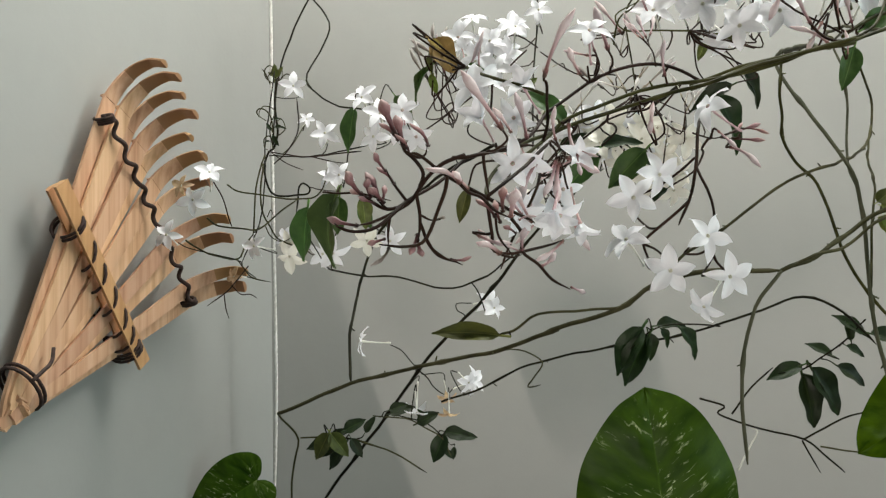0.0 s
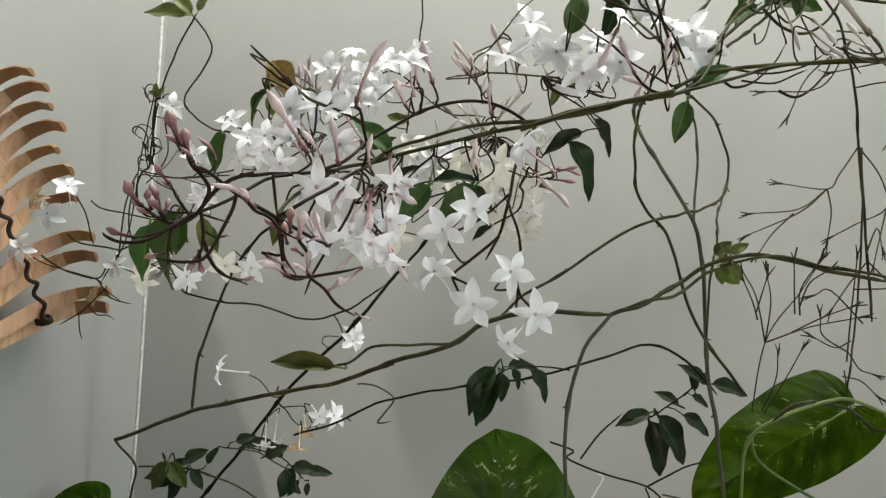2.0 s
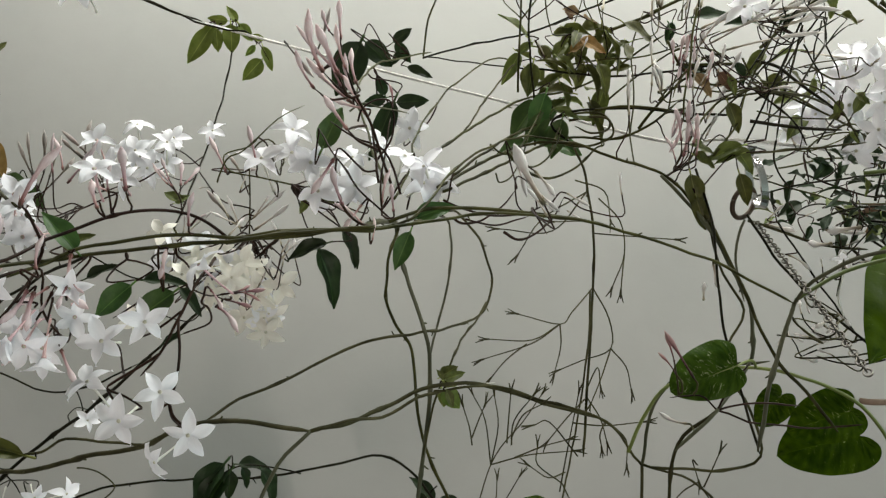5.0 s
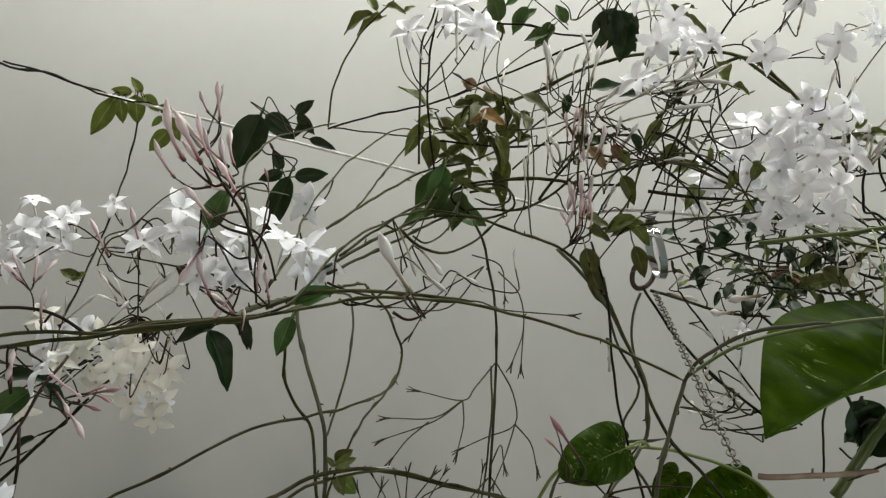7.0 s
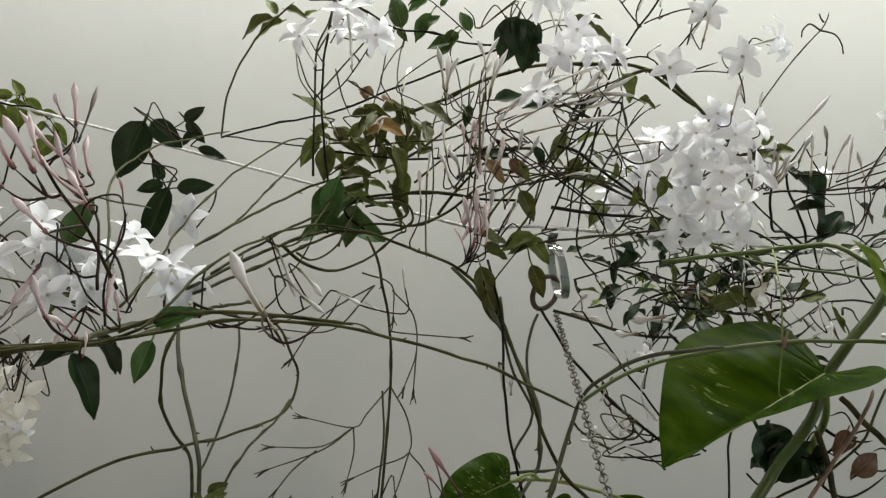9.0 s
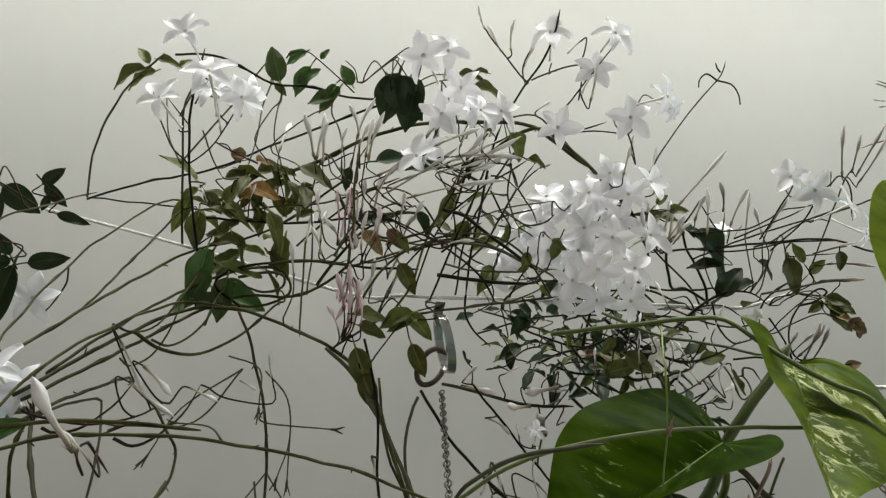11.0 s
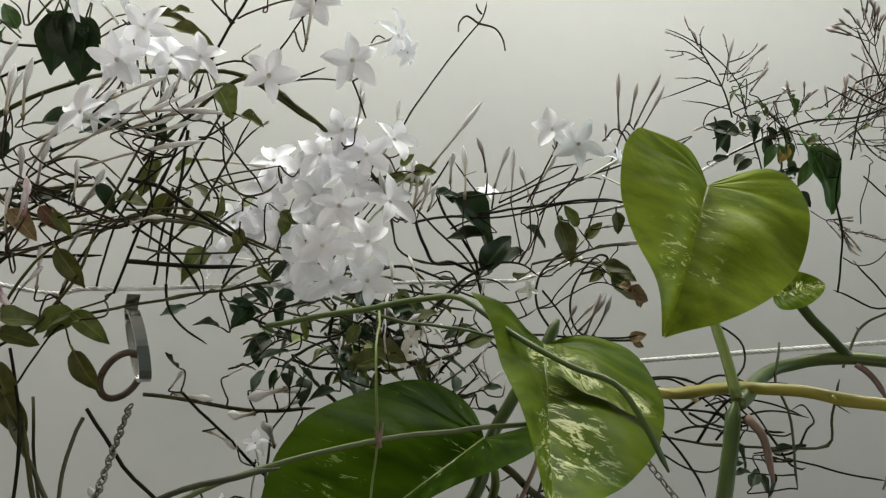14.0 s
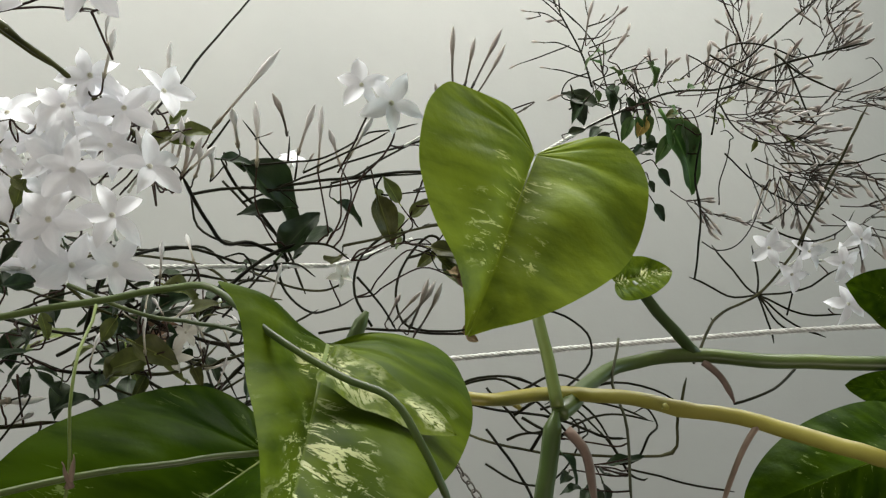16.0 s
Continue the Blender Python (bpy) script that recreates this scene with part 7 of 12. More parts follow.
bud(vine_c, (0.454, 0.443, 1.868), (0.467, 0.435, 1.885), BUD_WHITE, 1.1)
bud(vine_c, (0.428, 0.460, 1.829), (0.436, 0.451, 1.854), BUD_WHITE, 1.1)
bud(vine_c, (0.412, 0.435, 1.841), (0.412, 0.426, 1.865), BUD_WHITE, 1.1)
bud(vine_c, (0.428, 0.461, 1.842), (0.451, 0.445, 1.855), BUD_WHITE, 1.1)
bud(vine_c, (0.436, 0.461, 1.832), (0.475, 0.432, 1.857), BUD_WHITE, 1.1)
bud(vine_c, (0.441, 0.456, 1.839), (0.496, 0.420, 1.860), BUD_WHITE, 1.1)
bud(vine_c, (0.451, 0.465, 1.832), (0.505, 0.431, 1.851), BUD_WHITE, 1.1)
bud(vine_c, (0.473, 0.446, 1.852), (0.515, 0.420, 1.864), BUD_WHITE, 1.1)
bud(vine_c, (0.395, 0.467, 1.807), (0.388, 0.464, 1.825), BUD_WHITE, 1.1)
bud(vine_c, (0.418, 0.451, 1.787), (0.414, 0.445, 1.809), BUD_WHITE, 1.1)
bud(vine_c, (0.421, 0.448, 1.790), (0.428, 0.439, 1.805), BUD_WHITE, 1.1)
bud(vine_c, (0.383, 0.475, 1.770), (0.378, 0.470, 1.791), BUD_WHITE, 1.1)
bud(vine_c, (0.330, 0.518, 1.825), (0.324, 0.517, 1.835), BUD_WHITE, 1.1)
bud(vine_c, (0.355, 0.504, 1.827), (0.357, 0.499, 1.837), BUD_WHITE, 1.1)
bud(vine_c, (0.397, 0.471, 1.794), (0.393, 0.466, 1.813), BUD_WHITE, 1.1)
bud(vine_c, (0.474, 0.454, 1.799), (0.488, 0.443, 1.808), BUD_WHITE, 1.1)
bud(vine_c, (0.409, 0.447, 1.746), (0.403, 0.442, 1.768), BUD_PINK, 1.1)
bud(vine_c, (0.413, 0.445, 1.746), (0.406, 0.438, 1.772), BUD_PINK, 1.1)
bud(vine_c, (0.416, 0.444, 1.744), (0.417, 0.436, 1.763), BUD_PINK, 1.1)
bud(vine_c, (0.412, 0.449, 1.736), (0.412, 0.441, 1.758), BUD_PINK, 1.1)
bud(vine_c, (0.408, 0.452, 1.734), (0.402, 0.449, 1.750), BUD_PINK, 1.1)
bud(vine_c, (0.419, 0.445, 1.737), (0.420, 0.438, 1.755), BUD_PINK, 1.1)
bud(vine_c, (0.406, 0.450, 1.806), (0.405, 0.444, 1.824), BUD_PINK, 1.1)
bud(vine_c, (0.403, 0.452, 1.804), (0.399, 0.448, 1.821), BUD_PINK, 1.1)
bud(vine_c, (0.409, 0.449, 1.806), (0.410, 0.442, 1.823), BUD_PINK, 1.1)
bud(vine_c, (0.425, 0.445, 1.793), (0.427, 0.437, 1.812), BUD_PINK, 1.1)
flower(vine_c, (0.289, 0.481, 1.875), (-0.54, -0.77, 0.32), 0.0150)
flower(vine_c, (0.341, 0.466, 1.883), (0.34, -0.87, -0.36), 0.0150)
flower(vine_c, (0.321, 0.471, 1.884), (-0.27, -0.82, 0.50), 0.0150)
flower(vine_c, (0.457, 0.444, 1.860), (-0.83, -0.53, 0.18), 0.0150)
flower(vine_c, (0.463, 0.436, 1.885), (-0.17, -0.97, 0.16), 0.0150)
flower(vine_c, (0.487, 0.429, 1.889), (0.03, -0.95, 0.31), 0.0150)
flower(vine_c, (0.297, 0.446, 1.905), (-0.52, -0.82, 0.22), 0.0150)
flower(vine_c, (0.314, 0.451, 1.885), (-0.39, -0.80, 0.46), 0.0175)
flower(vine_c, (0.336, 0.455, 1.874), (-0.15, -0.98, -0.10), 0.0150)
flower(vine_c, (0.440, 0.417, 1.911), (-0.70, -0.72, 0.01), 0.0175)
flower(vine_c, (0.461, 0.426, 1.925), (-0.24, -0.94, 0.23), 0.0150)
flower(vine_c, (0.472, 0.429, 1.902), (-0.53, -0.82, -0.21), 0.0150)
flower(vine_c, (0.460, 0.431, 1.881), (-0.55, -0.61, -0.58), 0.0150)
flower(vine_c, (0.445, 0.433, 1.849), (-0.78, -0.62, 0.05), 0.0150)
flower(vine_c, (0.502, 0.429, 1.892), (-0.13, -0.98, 0.14), 0.0150)
flower(vine_c, (0.484, 0.438, 1.893), (-0.21, -0.90, 0.37), 0.0150)
flower(vine_c, (0.038, 0.388, 1.734), (-0.26, -0.96, 0.04), 0.0125)
flower(vine_c, (0.041, 0.392, 1.756), (-0.07, -0.95, 0.30), 0.0120)
flower(vine_c, (0.025, 0.397, 1.752), (-0.57, -0.81, 0.16), 0.0120)
join_stalks(vine_c, 0.0005)

# thin vine with a fresh compound leaf, and its faded flowers behind

vine_e = thing("jasmine_vine", "thin jasmine shoot with light green compound leaf and small white flowers", "vine", (0.093, 0.705, 1.852), "jasmine vines")
stem(vine_e, [(-0.109, 0.699, 1.895), (-0.060, 0.694, 1.892), (-0.017, 0.690, 1.883), (0.020, 0.687, 1.881), (0.067, 0.683, 1.870), (0.110, 0.677, 1.866)], 0.0013, STEM_BLACK, 0.0009, wobble=0.003)
stem(vine_e, [(0.088, 0.698, 1.880), (0.093, 0.705, 1.852), (0.090, 0.694, 1.779), (0.083, 0.679, 1.721), (0.077, 0.652, 1.671), (0.072, 0.620, 1.637)], 0.0009, STEM_BLACK)
leaf(vine_e, (0.085, 0.690, 1.881), (0.067, 0.688, 1.878), LEAF_FRESH, (0.09, -0.80, -0.59), 2, wide=1.12)
leaf(vine_e, (0.093, 0.690, 1.882), (0.082, 0.684, 1.893), LEAF_FRESH, (0.31, -0.91, -0.27), 2, wide=1.12)
leaf(vine_e, (0.076, 0.691, 1.875), (0.063, 0.693, 1.867), LEAF_FRESH, (0.26, -0.87, -0.42), 2, wide=0.96)
leaf(vine_e, (0.071, 0.692, 1.871), (0.056, 0.703, 1.837), LEAF_FRESH, (0.16, -0.95, -0.25), 2, wide=0.96)
leaf(vine_e, (0.076, 0.692, 1.872), (0.081, 0.701, 1.853), LEAF_FRESH, (0.02, -0.90, -0.44), 2, wide=1.20)
leaf(vine_e, (0.088, 0.691, 1.879), (0.093, 0.702, 1.855), LEAF_FRESH, (0.03, -0.92, -0.38), 2, wide=1.36)
leaf(vine_e, (0.095, 0.691, 1.881), (0.110, 0.698, 1.870), LEAF_FRESH, (0.37, -0.85, -0.37), 2, wide=1.28)
leaf(vine_e, (0.108, 0.696, 1.874), (0.121, 0.697, 1.874), LEAF_FRESH, (0.14, -0.91, -0.39), 2, wide=1.20)
leaf(vine_e, (0.112, 0.699, 1.867), (0.105, 0.703, 1.856), LEAF_FRESH, (0.11, -0.80, -0.59), 2, wide=1.04)
leaf(vine_e, (0.119, 0.699, 1.868), (0.132, 0.708, 1.849), LEAF_FRESH, (0.27, -0.91, -0.31), 2, wide=0.88)
leaf(vine_e, (0.120, 0.704, 1.857), (0.106, 0.711, 1.835), LEAF_FRESH, (0.28, -0.94, -0.20), 2, wide=1.28)
twigs(vine_e, [[(0.088, 0.698, 1.880), (0.076, 0.702, 1.876), (0.066, 0.705, 1.873), (0.061, 0.710, 1.859)], [(0.088, 0.698, 1.880), (0.102, 0.696, 1.874), (0.115, 0.695, 1.868), (0.127, 0.696, 1.854)]], 0.0006, STEM_GREEN)
stem(vine_e, [(-0.020, 0.681, 1.882), (0.008, 0.685, 1.882), (0.037, 0.690, 1.878), (0.063, 0.694, 1.877)], 0.0009, STEM_BLACK)
stem(vine_e, [(0.086, 0.674, 1.736), (0.064, 0.667, 1.745), (0.047, 0.674, 1.734), (0.030, 0.674, 1.711), (0.011, 0.671, 1.697)], 0.0006, STEM_DARK)
stem(vine_e, [(0.087, 0.665, 1.729), (0.110, 0.636, 1.701), (0.138, 0.610, 1.690)], 0.0006, STEM_DARK)
stem(vine_e, [(0.138, 0.556, 1.658), (0.132, 0.548, 1.692), (0.130, 0.542, 1.713), (0.140, 0.537, 1.724), (0.152, 0.537, 1.712), (0.151, 0.540, 1.704)], 0.0006, STEM_OLD)
flower(vine_e, (0.090, 0.689, 1.775), (-0.18, -0.95, 0.27), 0.0130)
flower(vine_e, (0.041, 0.676, 1.741), (-0.36, -0.93, 0.03), 0.0130)
flower(vine_e, (0.062, 0.668, 1.755), (-0.08, -0.96, 0.28), 0.0130)
flower(vine_e, (0.031, 0.670, 1.761), (-0.15, -0.71, 0.68), 0.0130)
flower(vine_e, (0.060, 0.670, 1.734), (0.06, -0.99, -0.12), 0.0130)
flower(vine_e, (0.051, 0.676, 1.723), (-0.41, -0.87, -0.27), 0.0130)
flower(vine_e, (0.023, 0.678, 1.740), (-0.64, -0.75, 0.14), 0.0130)
bud(vine_e, (-0.002, 0.657, 1.720), (-0.020, 0.658, 1.731), BUD_GREY, 1.1)
bud(vine_e, (0.003, 0.657, 1.718), (-0.010, 0.657, 1.728), BUD_GREY, 1.1)
bud(vine_e, (-0.001, 0.656, 1.725), (-0.006, 0.650, 1.751), BUD_GREY, 1.1)
bud(vine_e, (0.004, 0.656, 1.721), (0.002, 0.649, 1.747), BUD_GREY, 1.1)
bud(vine_e, (0.012, 0.655, 1.717), (-0.021, 0.656, 1.740), BUD_GREY, 1.1)
bud(vine_e, (0.139, 0.537, 1.800), (0.164, 0.538, 1.777), BUD_GREY, 1.1)
bud(vine_e, (0.099, 0.636, 1.709), (0.091, 0.638, 1.708), BUD_GREY, 1.1)
bud(vine_e, (0.124, 0.596, 1.676), (0.100, 0.597, 1.694), BUD_GREY, 1.1)
bud(vine_e, (0.129, 0.568, 1.697), (0.117, 0.565, 1.720), BUD_GREY, 1.1)
bud(vine_e, (0.111, 0.570, 1.707), (0.137, 0.564, 1.706), BUD_GREY, 1.1)
bud(vine_e, (0.162, 0.535, 1.789), (0.171, 0.522, 1.826), BUD_GREY, 1.1)
leaf(vine_e, (0.077, 0.665, 1.702), (0.062, 0.667, 1.707), LEAF_OLIVE, (-0.27, -0.95, 0.15), 2, wide=1.20)
leaf(vine_e, (0.079, 0.665, 1.700), (0.073, 0.664, 1.708), LEAF_OLIVE, (-0.27, -0.95, 0.15), 2, wide=1.20)
leaf(vine_e, (0.073, 0.666, 1.699), (0.083, 0.662, 1.707), LEAF_OLIVE, (-0.27, -0.95, 0.15), 2, wide=1.20)
bud(vine_e, (0.122, 0.557, 1.668), (0.110, 0.555, 1.686), BUD_WHITE)
bud(vine_e, (0.131, 0.556, 1.661), (0.120, 0.553, 1.683), BUD_WHITE)
bud(vine_e, (0.138, 0.552, 1.669), (0.157, 0.542, 1.691), BUD_WHITE)
bud(vine_e, (0.141, 0.551, 1.674), (0.147, 0.546, 1.686), BUD_WHITE)
bud(vine_e, (0.129, 0.556, 1.664), (0.110, 0.559, 1.670), BUD_WHITE)
bud(vine_e, (0.141, 0.554, 1.662), (0.163, 0.543, 1.680), BUD_WHITE)
bud(vine_e, (0.127, 0.550, 1.688), (0.128, 0.545, 1.703), BUD_WHITE)
buds_about(vine_e, (0.097, 0.541, 1.629), (0.162, 0.524, 1.636), 0.02, 14, BUD_WHITE, 21, (0.2, -0.1, 0.8))
flower(vine_e, (0.102, 0.512, 1.616), (-0.28, -0.92, 0.29), 0.0130, petal=PETAL_CREAM)
flower(vine_e, (0.132, 0.525, 1.621), (-0.03, -0.97, -0.23), 0.0130, petal=PETAL_CREAM)
flower(vine_e, (0.151, 0.543, 1.614), (-0.06, -0.84, -0.54), 0.0130, petal=PETAL_CREAM)
flower(vine_e, (0.137, 0.531, 1.633), (-0.43, -0.90, -0.08), 0.0130, petal=PETAL_CREAM)
flower(vine_e, (0.164, 0.537, 1.623), (0.07, -0.99, -0.11), 0.0130, petal=PETAL_CREAM)
flower(vine_e, (0.110, 0.517, 1.627), (-0.46, -0.89, 0.04), 0.0130, petal=PETAL_CREAM)
flower(vine_e, (0.122, 0.541, 1.610), (-0.47, -0.75, -0.47), 0.0130, petal=PETAL_CREAM)
flower(vine_e, (0.160, 0.554, 1.605), (0.10, -0.72, -0.69), 0.0130, petal=PETAL_CREAM)
join_stalks(vine_e, 0.0005)

# bare flower stalks hanging from the arching vine

vine_f = thing("jasmine_vine", "jasmine vine hung with bare dry flower stalks", "vine", (0.363, 0.501, 1.738), "jasmine vines")
stem(vine_f, [(0.357, 0.509, 1.752), (0.367, 0.507, 1.731), (0.381, 0.519, 1.693), (0.389, 0.531, 1.655), (0.389, 0.529, 1.611), (0.389, 0.529, 1.575), (0.390, 0.529, 1.533)], 0.0010, STEM_OLD)
spent(vine_f, [[(0.389, 0.531, 1.655), (0.375, 0.533, 1.635), (0.367, 0.535, 1.625), (0.336, 0.537, 1.628)], [(0.367, 0.535, 1.625), (0.348, 0.539, 1.611), (0.318, 0.545, 1.608)], [(0.367, 0.535, 1.625), (0.349, 0.539, 1.609), (0.317, 0.549, 1.594)], [(0.345, 0.541, 1.608), (0.332, 0.545, 1.595), (0.324, 0.550, 1.582)], [(0.367, 0.535, 1.625), (0.369, 0.535, 1.609), (0.367, 0.538, 1.590)], [(0.389, 0.531, 1.655), (0.403, 0.530, 1.634), (0.406, 0.530, 1.612), (0.386, 0.533, 1.601), (0.372, 0.538, 1.593)], [(0.406, 0.530, 1.612), (0.417, 0.526, 1.600), (0.423, 0.528, 1.585)], [(0.406, 0.530, 1.612), (0.401, 0.533, 1.589), (0.393, 0.528, 1.572)]], 0.00060, STEM_OLD)
spent(vine_f, [[(0.381, 0.519, 1.693), (0.373, 0.472, 1.680), (0.405, 0.444, 1.676)], [(0.377, 0.504, 1.715), (0.390, 0.494, 1.698), (0.393, 0.490, 1.673), (0.389, 0.497, 1.651)], [(0.393, 0.490, 1.673), (0.395, 0.496, 1.650)], [(0.340, 0.395, 1.661), (0.336, 0.419, 1.670), (0.322, 0.443, 1.673)], [(0.360, 0.487, 1.712), (0.327, 0.481, 1.685), (0.313, 0.481, 1.659)], [(0.360, 0.487, 1.712), (0.335, 0.481, 1.678), (0.298, 0.481, 1.673)], [(0.351, 0.487, 1.719), (0.368, 0.475, 1.711), (0.367, 0.460, 1.687)]], 0.00060, STEM_OLD)
spent(vine_f, [[(0.388, 0.529, 1.573), (0.376, 0.531, 1.558), (0.365, 0.533, 1.542)], [(0.389, 0.529, 1.575), (0.399, 0.525, 1.561), (0.404, 0.523, 1.546)], [(0.388, 0.528, 1.579), (0.393, 0.522, 1.596), (0.397, 0.524, 1.584)], [(0.305, 0.518, 1.532), (0.301, 0.516, 1.544), (0.295, 0.514, 1.556)], [(0.304, 0.517, 1.537), (0.306, 0.513, 1.548), (0.308, 0.510, 1.557)], [(0.330, 0.511, 1.535), (0.329, 0.507, 1.551), (0.338, 0.500, 1.568)], [(0.329, 0.510, 1.539), (0.334, 0.505, 1.555), (0.344, 0.500, 1.563)], [(0.327, 0.512, 1.536), (0.325, 0.507, 1.554), (0.324, 0.504, 1.567)]], 0.00060, STEM_OLD)
spent(vine_f, [[(0.337, 0.574, 1.520), (0.325, 0.560, 1.551), (0.311, 0.549, 1.567)], [(0.337, 0.574, 1.520), (0.335, 0.559, 1.548), (0.326, 0.546, 1.568)], [(0.329, 0.589, 1.454), (0.337, 0.574, 1.520), (0.349, 0.545, 1.553), (0.355, 0.529, 1.572)], [(0.337, 0.574, 1.520), (0.356, 0.548, 1.530), (0.382, 0.532, 1.536)], [(0.350, 0.560, 1.527), (0.365, 0.545, 1.537), (0.377, 0.532, 1.543)], [(0.333, 0.588, 1.459), (0.345, 0.569, 1.489), (0.352, 0.552, 1.514)], [(0.336, 0.586, 1.467), (0.341, 0.569, 1.493), (0.337, 0.556, 1.510)], [(0.382, 0.548, 1.507), (0.383, 0.543, 1.533), (0.385, 0.534, 1.576)], [(0.383, 0.547, 1.513), (0.360, 0.538, 1.524), (0.358, 0.536, 1.536)], [(0.383, 0.547, 1.513), (0.391, 0.548, 1.502), (0.399, 0.547, 1.499)], [(0.380, 0.551, 1.497), (0.392, 0.549, 1.494), (0.402, 0.549, 1.485)], [(0.381, 0.550, 1.501), (0.386, 0.554, 1.478), (0.390, 0.555, 1.466)], [(0.391, 0.541, 1.533), (0.364, 0.532, 1.554), (0.354, 0.534, 1.551)], [(0.384, 0.538, 1.556), (0.402, 0.524, 1.556), (0.423, 0.509, 1.561)], [(0.384, 0.545, 1.521), (0.369, 0.539, 1.516), (0.356, 0.540, 1.522)], [(0.402, 0.524, 1.558), (0.396, 0.517, 1.549), (0.398, 0.518, 1.542)], [(0.406, 0.523, 1.558), (0.419, 0.523, 1.548), (0.417, 0.516, 1.532)]], 0.00060, STEM_OLD)
stem(vine_f, [(0.378, 0.510, 1.648), (0.386, 0.525, 1.619), (0.387, 0.534, 1.572), (0.386, 0.544, 1.525), (0.384, 0.551, 1.493), (0.385, 0.558, 1.458)], 0.0007, STEM_OLD, 0.0006)
stem(vine_f, [(0.267, 0.485, 1.562), (0.308, 0.497, 1.571), (0.345, 0.511, 1.568), (0.380, 0.506, 1.562), (0.399, 0.504, 1.555), (0.424, 0.507, 1.532), (0.445, 0.490, 1.533), (0.467, 0.476, 1.534), (0.484, 0.460, 1.546), (0.466, 0.447, 1.575), (0.443, 0.437, 1.592)], 0.0010, STEM_OLD)
stem(vine_f, [(0.424, 0.507, 1.532), (0.426, 0.511, 1.499), (0.405, 0.510, 1.472), (0.376, 0.507, 1.463), (0.352, 0.498, 1.476), (0.289, 0.435, 1.482), (0.269, 0.431, 1.472)], 0.0012, STEM_OLD)
stem(vine_f, [(0.430, 0.506, 1.531), (0.459, 0.500, 1.525), (0.492, 0.499, 1.502), (0.525, 0.497, 1.483)], 0.0009, STEM_OLD)
stem(vine_f, [(0.424, 0.507, 1.532), (0.418, 0.488, 1.565), (0.424, 0.473, 1.587), (0.438, 0.458, 1.597), (0.468, 0.430, 1.604)], 0.0012, STEM_PALE)
stem(vine_f, [(0.434, 0.433, 1.569), (0.424, 0.460, 1.547), (0.429, 0.478, 1.508), (0.428, 0.486, 1.470)], 0.0013, STEM_OLD)
spent(vine_f, [[(0.463, 0.499, 1.525), (0.472, 0.500, 1.515), (0.495, 0.500, 1.494)], [(0.463, 0.499, 1.525), (0.453, 0.503, 1.517), (0.444, 0.507, 1.503)], [(0.467, 0.499, 1.522), (0.471, 0.496, 1.534), (0.474, 0.493, 1.545)], [(0.455, 0.488, 1.536), (0.451, 0.488, 1.539), (0.457, 0.490, 1.527)]], 0.00060, STEM_OLD)
stem(vine_f, [(0.425, 0.455, 1.732), (0.432, 0.443, 1.694), (0.431, 0.433, 1.654), (0.436, 0.431, 1.619), (0.444, 0.427, 1.588), (0.458, 0.424, 1.546)], 0.0009, STEM_BLACK)
stem(vine_f, [(0.404, 0.464, 1.726), (0.421, 0.462, 1.712), (0.432, 0.445, 1.687), (0.445, 0.438, 1.661), (0.452, 0.431, 1.641), (0.453, 0.426, 1.620), (0.448, 0.423, 1.598), (0.411, 0.396, 1.566), (0.388, 0.400, 1.541)], 0.0013, STEM_PALE)
stem(vine_f, [(0.437, 0.459, 1.710), (0.441, 0.449, 1.666), (0.451, 0.433, 1.635), (0.439, 0.432, 1.612), (0.444, 0.433, 1.602)], 0.0009, STEM_OLD)
stem(vine_f, [(0.458, 0.446, 1.699), (0.451, 0.444, 1.674), (0.450, 0.432, 1.640)], 0.0010, STEM_PALE)
stem(vine_f, [(0.460, 0.396, 1.635), (0.452, 0.399, 1.605), (0.444, 0.397, 1.578), (0.438, 0.397, 1.546)], 0.0014, STEM_PALE)
stem(vine_f, [(0.460, 0.396, 1.635), (0.461, 0.380, 1.646), (0.469, 0.365, 1.655), (0.483, 0.354, 1.662), (0.516, 0.339, 1.668)], 0.0013, STEM_PALE)
stem(vine_f, [(0.459, 0.445, 1.703), (0.481, 0.438, 1.670), (0.511, 0.432, 1.643), (0.535, 0.426, 1.626), (0.545, 0.426, 1.617)], 0.0010, STEM_BLACK)
stem(vine_f, [(0.411, 0.396, 1.566), (0.432, 0.391, 1.573), (0.463, 0.394, 1.575)], 0.0006, STEM_DARK)
stem(vine_f, [(0.411, 0.396, 1.566), (0.418, 0.392, 1.583), (0.431, 0.396, 1.596)], 0.0006, STEM_DARK)
stem(vine_f, [(0.411, 0.396, 1.566), (0.400, 0.397, 1.573), (0.384, 0.401, 1.570)], 0.0005, STEM_DARK)
stem(vine_f, [(0.411, 0.396, 1.566), (0.443, 0.402, 1.562), (0.494, 0.410, 1.566), (0.514, 0.404, 1.570)], 0.0006, STEM_DARK)
bud(vine_f, (0.395, 0.395, 1.582), (0.374, 0.393, 1.607), BUD_DARK, 0.9)
bud(vine_f, (0.383, 0.396, 1.589), (0.377, 0.393, 1.605), BUD_DARK, 0.9)
bud(vine_f, (0.385, 0.397, 1.583), (0.375, 0.396, 1.596), BUD_DARK, 0.9)
bud(vine_f, (0.396, 0.402, 1.557), (0.382, 0.406, 1.555), BUD_WHITE, 1.5)
bud(vine_f, (0.506, 0.420, 1.636), (0.497, 0.424, 1.629), BUD_WHITE, 1.5)
bud(vine_f, (0.510, 0.419, 1.634), (0.504, 0.423, 1.626), BUD_WHITE, 1.5)
